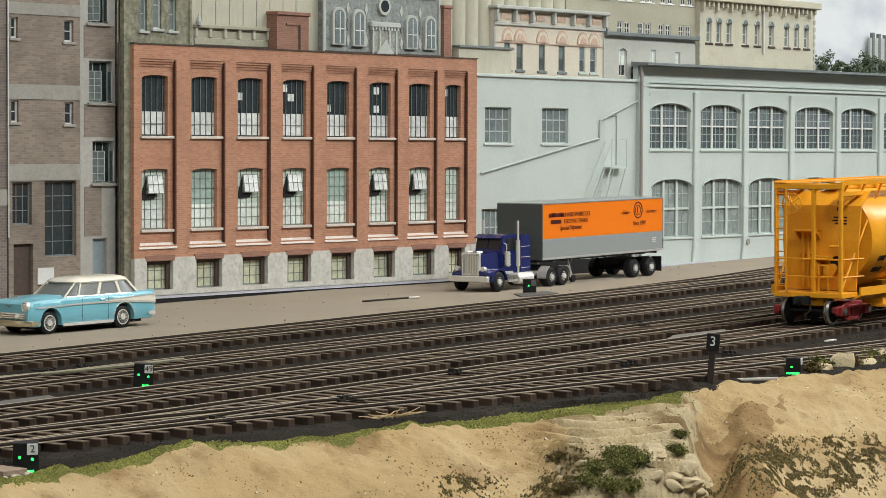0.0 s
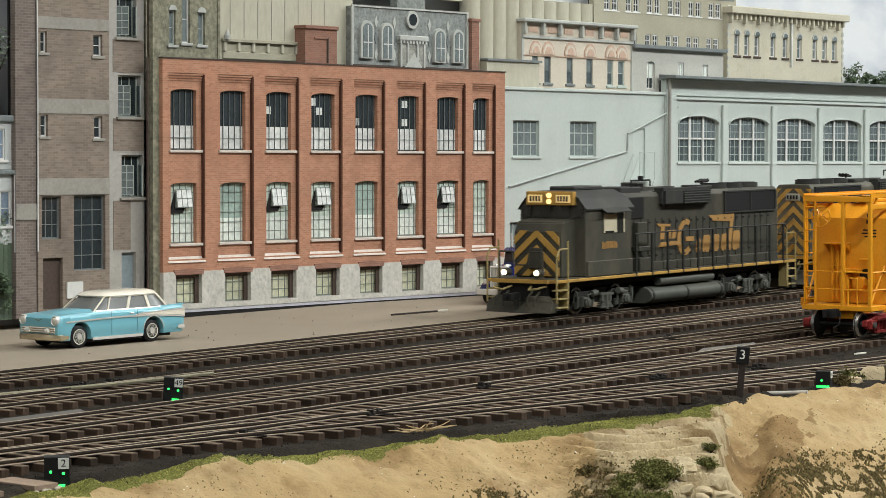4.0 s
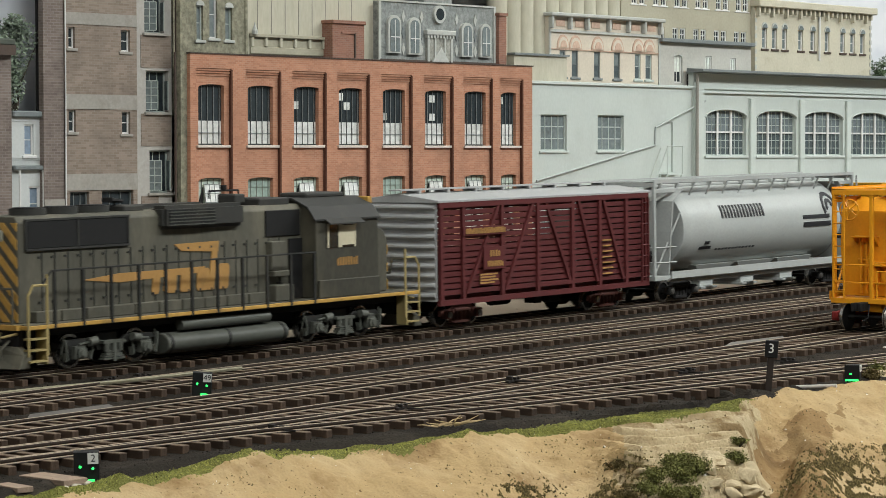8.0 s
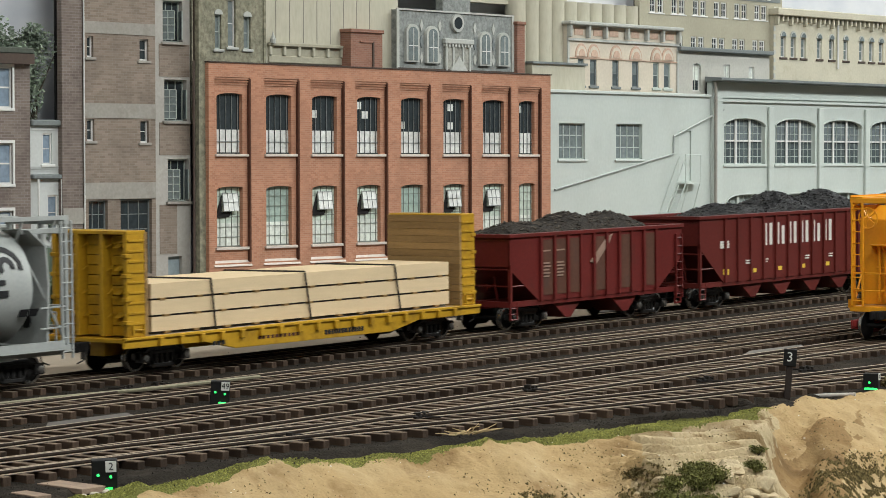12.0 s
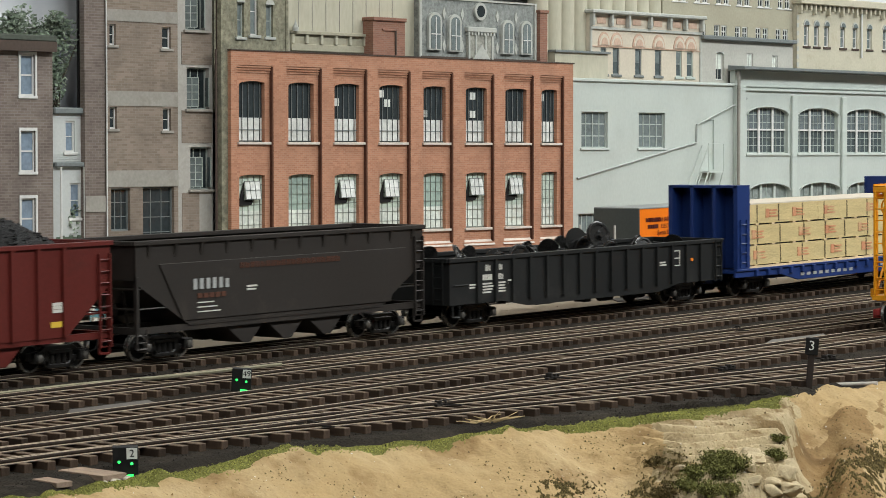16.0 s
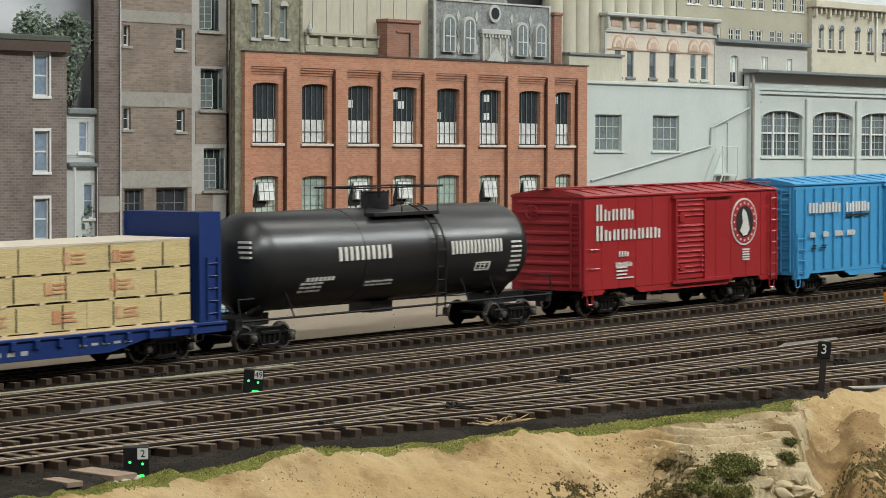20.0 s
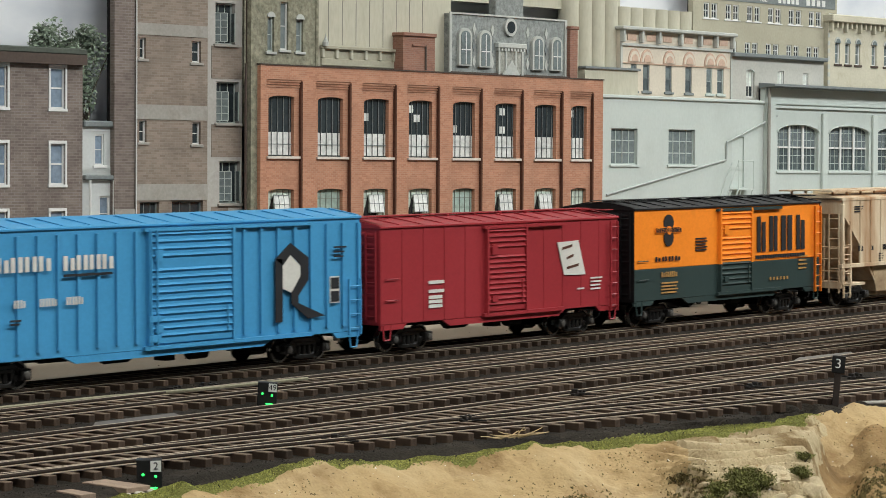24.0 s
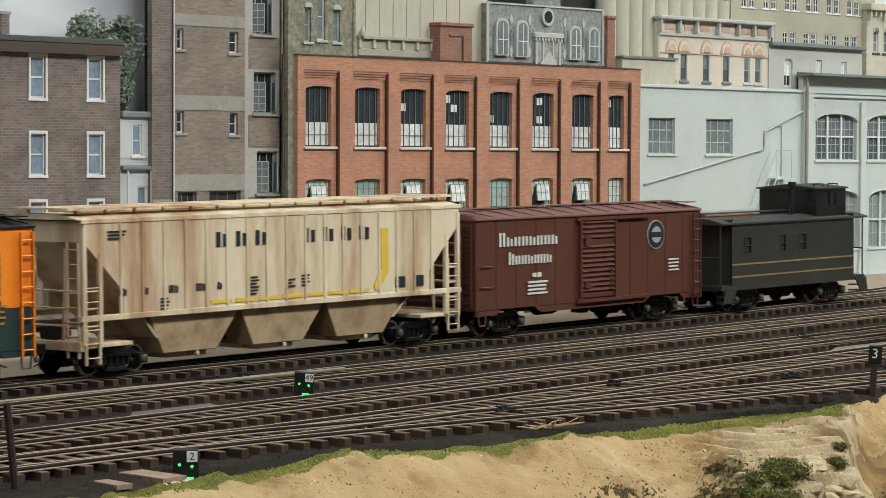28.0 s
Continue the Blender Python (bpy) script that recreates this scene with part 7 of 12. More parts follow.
def chevrons(bm, half, z0, z1, x, out, pitch=0.0085, wide=0.0042, slope=0.95):
    for s in (-1, 1):
        z = z0 - half * slope
        while z < z1 + half * slope:
            p = clipped([(0, z), (0, z + wide), (s * half, z + wide - half * slope), (s * half, z - half * slope)], z0, z1)
            if len(p) > 2:
                prism(bm, p, "x", min(x, x + out), max(x, x + out))
            z += pitch


def loco_truck_mesh():
    """A two-axle cast truck: slim side frames well inboard, pedestals, leaf springs and transoms."""
    bm = B()
    h = 0.0275
    for s in (-1, 1):
        lo, hi = min(s * 0.0215, s * 0.0246), max(s * 0.0215, s * 0.0246)
        prism(bm, [(-h - 0.011, 0.0150), (-h - 0.009, 0.0178), (-0.013, 0.0180), (-0.009, 0.0150), (0.009, 0.0150), (0.013, 0.0180), (h + 0.009, 0.0178), (h + 0.011, 0.0150),
                   (h + 0.006, 0.0138), (0.012, 0.0128), (0.010, 0.0100), (-0.010, 0.0100), (-0.012, 0.0128), (-h - 0.006, 0.0138)], "y", lo, hi)
        for c in (-h, h):
            for k in (-0.0068, 0.0050):
                bx(bm, c + k, c + k + 0.0018, lo, hi, 0.0060, 0.0145)
    bx(bm, -0.009, 0.009, -0.0215, 0.0215, 0.0110, 0.0200)
    for c in (-h - 0.009, h + 0.009):
        bx(bm, c - 0.002, c + 0.002, -0.0215, 0.0215, 0.0130, 0.0160)
    me = finish(bm, "truck", 0.0003)
    me.materials.append(P_locotruck)
    return me


def loco_rigging(parent):
    """Journal boxes, spring nest, brake cylinders, hangers, shoes and sand pipes on both sides of a truck."""
    h = 0.0275
    for s in (-1, 1):
        def span(a, b):
            return (min(s * a, s * b), max(s * a, s * b))
        for c in (-h, h):
            bm = B()
            bx(bm, c - 0.0046, c + 0.0046, *span(0.0240, 0.0278), 0.0062, 0.0140)
            prism(bm, [(c - 0.0034, 0.0072), (c - 0.0040, 0.0098), (c - 0.0030, 0.0126), (c + 0.0030, 0.0126), (c + 0.0040, 0.0098), (c + 0.0034, 0.0072)], "y", *span(0.0278, 0.0298))
            rod(bm, (c, s * 0.0296, 0.0100), (c, s * 0.0306, 0.0100), 0.0022, 10)
            part("journal_box", bm, P_rigging, parent, "dusty grey journal box", bev=0.0003)
            for d in (-1, 1):
                bm = B()
                x = c + d * 0.0112
                wire(bm, [(x, s * 0.0262, 0.0182), (x - d * 0.0006, s * 0.0268, 0.0120), (x - d * 0.0016, s * 0.0262, 0.0058)], 0.0008, 6)
                prism(bm, [(x - d * 0.0004, 0.0050), (x - d * 0.0030, 0.0060), (x - d * 0.0024, 0.0098), (x + d * 0.0004, 0.0104)], "y", *span(0.0236, 0.0262))
                part("brake_hanger", bm, P_rigging, parent)
        for d in (-1, 1):
            bm = B()
            rod(bm, (d * 0.0150, s * 0.0282, 0.0166), (d * 0.0215, s * 0.0282, 0.0158), 0.0026, 12)
            rod(bm, (d * 0.0215, s * 0.0282, 0.0158), (d * 0.0290, s * 0.0282, 0.0150), 0.0007, 6)
            part("brake_cylinder", bm, P_rigging, parent, "dusty brake cylinder", smooth=True)
            bm = B(); wire(bm, [(d * (h + 0.0105), s * 0.0250, 0.0195), (d * (h + 0.0118), s * 0.0235, 0.0100), (d * (h + 0.0085), s * 0.0185, 0.0030)], 0.0006, 6)
            part("sand_pipe", bm, P_rigging, parent)
        bm = B()
        for k in range(4):
            bx(bm, -0.0088 + 0.0010 * k, 0.0088 - 0.0010 * k, *span(0.0240, 0.0282), 0.0042 + 0.0014 * k, 0.0052 + 0.0014 * k)
        for k in (-0.0055, 0.0, 0.0055):
            rod(bm, (k, s * 0.0270, 0.0090), (k, s * 0.0270, 0.0142), 0.0019, 8)
        bx(bm, -0.0092, 0.0092, *span(0.0238, 0.0286), 0.0140, 0.0156)
        bx(bm, -0.0012, 0.0012, *span(0.0238, 0.0290), 0.0030, 0.0150)
        part("spring_nest", bm, P_rigging, parent, "spring nest with leaf pack")


P_locotruck = paint("dusty_grey_truck_paint", (0.018, 0.018, 0.016), 0.6, (0.05, 0.046, 0.038), 0.3)
P_rigging = paint("grey_green_brake_rigging", (0.085, 0.088, 0.074), 0.5, (0.028, 0.026, 0.022), 0.35, 0.2, 70)
P_fuel = paint("grey_green_fuel_tank", (0.066, 0.069, 0.058), 0.5, (0.10, 0.098, 0.080), 0.35, 0.2, 26, (0.5, 1, 1))
P_railyellow = paint("dull_yellow_handrail", (0.30, 0.235, 0.10), 0.6, (0.12, 0.10, 0.05), 0.2)
P_dullline = paint("faded_yellow_line", (0.19, 0.135, 0.055), 0.6, (0.08, 0.07, 0.04), 0.25)
P_stamp = paint("salmon_red_stamp", (0.52, 0.235, 0.125), 0.7, (0.55, 0.42, 0.23), 0.5, 0.2, 90)
P_faintboard = paint("pale_number_board", (0.36, 0.36, 0.30), 0.6)
LOCO_TRUCK = None


def locomotive(q, backwards, label):
    global LOCO_TRUCK
    LOCO_TRUCK = LOCO_TRUCK or loco_truck_mesh()
    L = 0.375
    c = root("diesel_locomotive", label, "locomotive", group="freight train")
    CARS.append((c, (q + L, 180) if backwards else q))
    P = P_locodusty if backwards else P_loco
    bm = B(); bx(bm, 0.012, L - 0.012, -0.0235, 0.0235, 0.0215, 0.0262)
    part("frame", bm, P_under, c, bev=0.0004)
    bm = B(); bx(bm, 0.006, L - 0.006, -0.0326, 0.0326, 0.0264, 0.0288)
    part("walkway", bm, P_stripe, c, "dull yellow sill stripe along the walkway", bev=0.0003)
    bm = B(); bx(bm, 0.007, L - 0.007, -0.0318, 0.0318, 0.0288, 0.0293)
    part("walkway_deck", bm, P, c)
    for x, d in ((0.0, 1), (L, -1)):
        bm = B(); bx(bm, min(x + d * 0.007, x + d * 0.011), max(x + d * 0.007, x + d * 0.011), -0.0225, 0.0225, 0.0120, 0.0264)
        pl = part("pilot", bm, P_under, c, "dark pilot sheet", bev=0.0004)
        for s in (-1, 1):
            bm = B()
            loft(bm, [[(x + d * 0.004, s * 0.0065, 0.0165), (x + d * 0.006, s * 0.0230, 0.0165), (x + d * 0.010, s * 0.0230, 0.0165), (x + d * 0.010, s * 0.0065, 0.0165)],
                      [(x + d * 0.003, s * 0.0050, 0.0120), (x + d * 0.004, s * 0.0305, 0.0120), (x + d * 0.010, s * 0.0305, 0.0120), (x + d * 0.010, s * 0.0050, 0.0120)],
                      [(x - d * 0.004, s * 0.0, 0.0040), (x + d * 0.000, s * 0.0300, 0.0040), (x + d * 0.009, s * 0.0300, 0.0040), (x + d * 0.009, s * 0.0, 0.0040)]])
            part("plow", bm, P, pl, "dusty plow blade", bev=0.0004)
            bm = B(); wire(bm, [(x + d * 0.006, s * 0.0090, 0.0240), (x - d * 0.002, s * 0.0120, 0.0215), (x - d * 0.003, s * 0.0200, 0.0225), (x + d * 0.006, s * 0.0225, 0.0240)], 0.0008, 6)
            part("cut_lever", bm, P_railyellow, pl)
        bm = B(); bx(bm, min(x + d * 0.003, x + d * 0.008), max(x + d * 0.003, x + d * 0.008), -0.0255, 0.0255, 0.0262, 0.0290)
        part("pilot_edge", bm, P_stripe, pl, "yellow front edge")
        for s in (-1, 1):
            bm = B()
            for z in (0.0075, 0.0140, 0.0205):
                bx(bm, min(x + d * 0.007, x + d * 0.020), max(x + d * 0.007, x + d * 0.020), min(s * 0.0270, s * 0.0330), max(s * 0.0270, s * 0.0330), z, z + 0.0010)
            bx(bm, min(x + d * 0.0195, x + d * 0.0205), max(x + d * 0.0195, x + d * 0.0205), min(s * 0.0240, s * 0.0328), max(s * 0.0240, s * 0.0328), 0.006, 0.0265)
            part("corner_steps", bm, P_railyellow, c, "dull yellow corner steps")
            bm = B()
            wire(bm, [(x + d * 0.006, s * 0.0322, 0.011), (x + d * 0.006, s * 0.0322, 0.046), (x + d * 0.010, s * 0.0322, 0.052), (x + d * 0.021, s * 0.0322, 0.052)], 0.0008)
            wire(bm, [(x + d * 0.021, s * 0.0322, 0.011), (x + d * 0.021, s * 0.0322, 0.058)], 0.0008)
            part("step_handrail", bm, P_railyellow, c, "dull yellow grab rail")
        bm = B()
        wire(bm, [(x + d * 0.005, -0.020, 0.0290), (x + d * 0.005, -0.020, 0.050), (x + d * 0.005, -0.008, 0.050), (x + d * 0.005, -0.006, 0.040), (x + d * 0.005, 0.006, 0.040),
                  (x + d * 0.005, 0.008, 0.050), (x + d * 0.005, 0.020, 0.050), (x + d * 0.005, 0.020, 0.0290)], 0.0007)
        for y in (-0.018, -0.011, 0.011, 0.018):
            wire(bm, [(x + d * 0.004, y, 0.020), (x - d * 0.003, y, 0.015), (x - d * 0.003, y, 0.009)], 0.0009)
        parts("end_rail", bm, P, c)
    # nose
    bm = B()
    prism(bm, [(0.027, 0.0293), (0.0265, 0.064), (0.030, 0.0712), (0.036, 0.0730), (0.050, 0.0740), (0.050, 0.0293)], "y", -0.0215, 0.0215)
    nose = part("nose", bm, P, c, bev=0.0010, seg=2)
    bm = B(); chevrons(bm, 0.0208, 0.0305, 0.0650, 0.0262, -0.0006, 0.0118, 0.0060, 0.85)
    part("warning_stripes", bm, P_stripe, nose, "dull yellow diagonal stripes")
    bm = B(); bx(bm, 0.0235, 0.0268, -0.006, 0.006, 0.036, 0.052)
    part("brake_housing", bm, P, nose, bev=0.0005)
    # cab
    bm = B()
    prism(bm, [(-0.0305, 0.0293), (-0.0305, 0.0810), (-0.0245, 0.0885), (-0.0120, 0.0940), (0.0120, 0.0940), (0.0245, 0.0885), (0.0305, 0.0810), (0.0305, 0.0293)], "x", 0.0475, 0.1120)
    cab = part("cab", bm, P_loco, c, bev=0.0006)
    bm = B()
    prism(bm, [(-0.0318, 0.0800), (-0.0318, 0.0812), (-0.0250, 0.0895), (-0.0122, 0.0950), (0.0122, 0.0950), (0.0250, 0.0895), (0.0318, 0.0812), (0.0318, 0.0800), (0.0250, 0.0880),
               (0.0122, 0.0936), (-0.0122, 0.0936), (-0.0250, 0.0880)], "x", 0.0465, 0.1140)
    part("cab_roof", bm, P_locoroof, cab)
    for s in (-1, 1):
        bm = B(); bx(bm, 0.0720, 0.1010, s * 0.0306 - 0.0004, s * 0.0306 + 0.0004, 0.0620, 0.0780)
        w = part("side_window", bm, P_cabglass, cab)
        bm = B()
        for a, b in ((0.0720, 0.0735), (0.0860, 0.0900), (0.0995, 0.1010)):
            bx(bm, a, b, s * 0.0308 - 0.0005, s * 0.0308 + 0.0005, 0.0620, 0.0780)
        bx(bm, 0.0735, 0.0860, s * 0.0307 - 0.0005, s * 0.0307 + 0.0004, 0.0635, 0.0765)
        part("window_shade", bm, P_cream_in, w, "cream window frame and shade")
        bm = B()
        lo, hi = (s * 0.0300, s * 0.0365)
        prism(bm, [(lo, 0.0815), (hi, 0.0775), (hi, 0.0783), (lo, 0.0825)], "x", 0.0680, 0.1040)
        part("sunshade", bm, P_locoroof, cab)
        lettering(c, 0.070, 0.092, 0.0500, 0.0555, 4, P_gold, s * 0.0307)
        bm = B(); bx(bm, 0.0480, 0.1110, s * 0.0315 - 0.0010, s * 0.0315 + 0.0008, 0.0293, 0.0412)
        part("toolbox", bm, P_loco, c, bev=0.0005)
    for a, b in ((-0.0285, -0.0195), (0.0195, 0.0285), (-0.0165, -0.002), (0.002, 0.0165)):
        bm = B(); bx(bm, 0.0468, 0.0474, a, b, 0.0745, 0.0830)
        part("windshield", bm, P_cabglass, cab)
    bm = B(); bx(bm, 0.0430, 0.0478, -0.0220, 0.0220, 0.0838, 0.0945)
    nb = part("headlight_housing", bm, P_stripe, cab, "dull yellow number-board housing", bev=0.0006)
    for s in (-1, 1):
        bm = B(); bx(bm, 0.0424, 0.0431, min(s * 0.0065, s * 0.0195), max(s * 0.0065, s * 0.0195), 0.0860, 0.0920)
        part("number_board", bm, M_board if not backwards else P_lead, nb, "dimly lit number board")
        bm = B()
        for k in range(4):
            bx(bm, 0.0421, 0.0425, min(s * (0.0080 + k * 0.0027), s * (0.0096 + k * 0.0027)), max(s * (0.0080 + k * 0.0027), s * (0.0096 + k * 0.0027)), 0.0870, 0.0910)
        part("board_digits", bm, P_lead, nb, "number drawn as plain bars")
    for z in (0.0868, 0.0915):
        bm = B(); rod(bm, (0.0418, 0, z), (0.0432, 0, z), 0.0020, 12)
        part("headlight", bm, M_head_dim if not backwards else P_white, nb, "yellow headlight")
    if not backwards:
        for y in (-0.0150, 0.0150):
            bm = B(); rod(bm, (0.0040, y, 0.0340), (0.0110, y, 0.0340), 0.0030, 12)
            dl = part("ditch_light", bm, P, c)
            bm = B(); rod(bm, (0.0034, y, 0.0340), (0.0042, y, 0.0340), 0.0021, 12)
            part("lens", bm, M_head, dl, "bright lit lens")
    # long hood
    bm = B()
    prism(bm, [(-0.0180, 0.0293), (-0.0180, 0.0880), (-0.0150, 0.0915), (0.0150, 0.0915), (0.0180, 0.0880), (0.0180, 0.0293)], "x", 0.1120, 0.3630)
    hood = part("long_hood", bm, P, c, bev=0.0005)
    bm = B(); chevrons(bm, 0.0176, 0.0300, 0.0880, 0.3632, 0.0005, 0.0108, 0.0056, 0.95)
    part("warning_stripes", bm, P_stripe, hood, "dull yellow diagonal stripes")
    bm = B(); bx(bm, 0.3636, 0.3652, -0.0072, 0.0072, 0.0770, 0.0838)
    eb = part("end_number_board", bm, P_faintboard, hood, "pale number board", bev=0.0012, seg=2)
    bm = B()
    for k in range(4):
        bx(bm, 0.3651, 0.3655, -0.0056 + k * 0.0030, -0.0036 + k * 0.0030, 0.0786, 0.0822)
    part("board_digits", bm, P_lead, eb, "number drawn as plain bars")
    bm = B()
    for s in (-1, 1):
        x = 0.134
        while x < 0.352:
            bx(bm, x, x + 0.0006, s * 0.0182 - 0.0003, s * 0.0182 + 0.0003, 0.034, 0.0700)
            for z in (0.040, 0.0665):
                bx(bm, x + 0.002, x + 0.0034, s * 0.0184 - 0.0005, s * 0.0184 + 0.0005, z, z + 0.0014)
            x += 0.0105
    part("hood_doors", bm, P_locoroof, hood)
    for s in (-1, 1):
        bm = B(); bx(bm, 0.2740, 0.3560, s * 0.0184 - 0.0007, s * 0.0184 + 0.0007, 0.0725, 0.0885)
        rg = part("radiator_grille", bm, P_grille, hood, "black radiator intake", bev=0.0003)
        bm = B()
        for z in (0.0718, 0.0892):
            bx(bm, 0.2725, 0.3575, s * 0.0186 - 0.0010, s * 0.0186 + 0.0010, z - 0.0006, z + 0.0006)
        for k in range(3):
            x = 0.2730 + k * 0.0420
            bx(bm, x, x + 0.0010, s * 0.0186 - 0.0010, s * 0.0186 + 0.0010, 0.0718, 0.0892)
        part("grille_frame", bm, P_locoroof, rg)
        bm = B(); bx(bm, 0.1720, 0.2460, min(s * 0.010, s * 0.0232), max(s * 0.010, s * 0.0232), 0.0795, 0.0942)
        dbx = part("brake_blister", bm, P_locoroof, hood, bev=0.0022, seg=2)
        bm = B(); bx(bm, 0.2010, 0.2420, s * 0.0234 - 0.0006, s * 0.0234 + 0.0004, 0.0812, 0.0915)
        part("louvre_opening", bm, P_grille, dbx)
        bm = B()
        for k in range(5):
            bx(bm, 0.2010, 0.2420, s * 0.0236 - 0.0006, s * 0.0236 + 0.0006, 0.0818 + k * 0.0020, 0.0825 + k * 0.0020)
        parts("louvre", bm, P_fuel, dbx)
        # name on the hood in slanted plain shapes
        y = s * 0.0184
        shapes = []
        if not backwards:
            for u in (0.154, 0.164, 0.172):                                # three small shapes before the large curl
                shapes.append([(u, 0.0530), (u + 0.0062, 0.0530), (u + 0.0074, 0.0640 if u < 0.16 else 0.0600), (u + 0.0012, 0.0640 if u < 0.16 else 0.0600)])
            shapes.append([(0.148, 0.0660), (0.170, 0.0650), (0.170, 0.0630), (0.152, 0.0635)])
            shapes.append([(0.152, 0.0468), (0.184, 0.0478), (0.184, 0.0510), (0.155, 0.0505)])
            for i in range(9):                                             # the large open curl
                a0, a1 = math.radians(62 + i * 28), math.radians(62 + (i + 1) * 28)
                shapes.append([(0.1945 + k1 * math.cos(t) + 0.10 * k2 * math.sin(t), 0.0535 + k2 * math.sin(t)) for t, k1, k2 in
                               ((a0, 0.0135, 0.0150), (a1, 0.0135, 0.0150), (a1, 0.0082, 0.0105), (a0, 0.0082, 0.0105))])
            shapes.append([(0.1950, 0.0500), (0.2080, 0.0500), (0.2080, 0.0538), (0.1950, 0.0538)])
        else:
            shapes.append([(0.150, 0.0520), (0.182, 0.0490), (0.262, 0.0515), (0.262, 0.0550), (0.182, 0.0545)])   # one long faded sweep
        for u, wide, z1 in ((0.2120, 0.0058, 0.0520), (0.2230, 0.0105, 0.0540), (0.2385, 0.0105, 0.0540), (0.2540, 0.0105, 0.0540), (0.2735, 0.0105, 0.0560)):
            z0 = 0.0400
            shapes.append([(u + 0.001, z0), (u + wide - 0.001, z0), (u + wide + 0.0005, z0 + 0.002), (u + wide + 0.0018, z1 - 0.002), (u + wide + 0.0004, z1), (u + 0.0022, z1), (u + 0.0008, z1 - 0.002), (u - 0.0004, z0 + 0.002)])
        shapes.append([(0.2645, 0.0400), (0.2700, 0.0400), (0.2745, 0.0640), (0.2690, 0.0640)])
        shapes.append([(0.2330, 0.0700), (0.2400, 0.0655), (0.2690, 0.0640), (0.2748, 0.0640), (0.2760, 0.0705)])
        bm = B()
        for j, qs in enumerate(shapes):
            qs = [(0.169 + (u - 0.150) * 0.95, w) if s < 0 else (0.312 - (u - 0.150) * 0.95, w) for u, w in qs]
            o = 0.00003 * (j % 5)
            prism(bm, qs, "y", y - 0.0003 - o, y + 0.0003 + o)
        part("lettering", bm, P_gold, hood, "faded orange flowing lettering as plain shapes")
        # duct ledge at the foot of the hood, dark intake, and the shadow gap behind the cab painted as a black panel
        for k in range(10):
            bm = B(); bx(bm, 0.150 + k * 0.0205, 0.1695 + k * 0.0205, min(s * 0.0175, s * 0.0235), max(s * 0.0175, s * 0.0235), 0.0293, 0.0358)
            part("duct_box", bm, P, c, bev=0.0004)
        bm = B(); bx(bm, 0.1145, 0.1480, s * 0.0184 - 0.0007, s * 0.0184 + 0.0007, 0.0710, 0.0880)
        part("intake_grille", bm, P_grille, hood, "black intake behind the cab", bev=0.0003)
        bm = B(); bx(bm, 0.1125, 0.1255, s * 0.0183 - 0.0006, s * 0.0183 + 0.0006, 0.0300, 0.0690)
        part("cab_shadow_panel", bm, P_grille, hood, "black panel painted as the shadow gap behind the cab")
        for k, (x0, x1, z0, z1) in enumerate(((0.1300, 0.1480, 0.0293, 0.0400), (0.1310, 0.1470, 0.0450, 0.0490), (0.1330, 0.1470, 0.0490, 0.0680))):
            bm = B(); bx(bm, x0, x1, min(s * 0.0170, s * (0.0270 - 0.002 * k)), max(s * 0.0170, s * (0.0270 - 0.002 * k)), z0, z1)
            part("equipment_box", bm, P, c, bev=0.0006)
        # walkway handrail
        bm = B()
        wire(bm, [(0.114, s * 0.0322, 0.0600), (0.350, s * 0.0322, 0.0600), (0.358, s * 0.0322, 0.052)], 0.0006)
        for k in range(11):
            x = 0.116 + k * 0.0232
            bx(bm, x - 0.0010, x + 0.0010, s * 0.0322 - 0.0006, s * 0.0322 + 0.0006, 0.0262, 0.0600)
        part("handrail", bm, P_locotruck, c, "dark handrail on stanchions")
        bm = B(); rod(bm, (0.156, s * 0.0262, 0.0206), (0.238, s * 0.0262, 0.0206), 0.0036, 14)
        part("air_reservoir", bm, P_fuel, c, smooth=True)
    # roof
    for x in (0.286, 0.312, 0.338):
        bm = B(); rod(bm, (x, 0, 0.0905), (x, 0, 0.0955), 0.0112, 18)
        fan = part("roof_fan", bm, P_locoroof, hood, smooth=True)
        bm = B(); rod(bm, (x, 0, 0.0955), (x, 0, 0.0960), 0.0095, 14)
        part("fan_grille", bm, P_grille, fan)
    bm = B()
    bx(bm, 0.120, 0.150, -0.0150, 0.0150, 0.0900, 0.0960); bx(bm, 0.155, 0.165, -0.008, 0.008, 0.0930, 0.0990)
    bx(bm, 0.250, 0.268, -0.010, 0.010, 0.0910, 0.0950)
    parts("roof_hatch", bm, P_locoroof, hood, bev=0.0008)
    bm = B()
    wire(bm, [(0.140, -0.012, 0.096), (0.140, -0.012, 0.1010), (0.168, -0.012, 0.1010), (0.168, -0.012, 0.096)], 0.0007)
    rod(bm, (0.154, -0.012, 0.101), (0.154, -0.012, 0.1045), 0.0022, 8)
    for k in (-0.003, 0, 0.003):
        rod(bm, (0.262, k, 0.0975), (0.272, k, 0.0985), 0.0010, 6, 0.0018)
    rod(bm, (0.266, 0, 0.094), (0.266, 0, 0.098), 0.0008, 5)
    parts("horn", bm, P_under, hood)
    bm = B(); bx(bm, 0.060, 0.100, -0.012, 0.012, 0.0945, 0.0980)
    part("cab_roof_unit", bm, P_locoroof, cab, bev=0.0010)
    # tank and trucks
    bm = B()
    half = [(0.0225 + 0.0085 * math.cos(a), 0.0098 + 0.0066 * math.sin(a)) for a in [math.pi * (i / 10 - 0.5) for i in range(11)]]
    prism(bm, half + [(-y, z) for y, z in half[::-1]], "x", 0.1400, 0.2520)
    part("fuel_tank", bm, P_fuel, c, "rounded grey-green fuel tank", bev=0.0006, smooth=True)
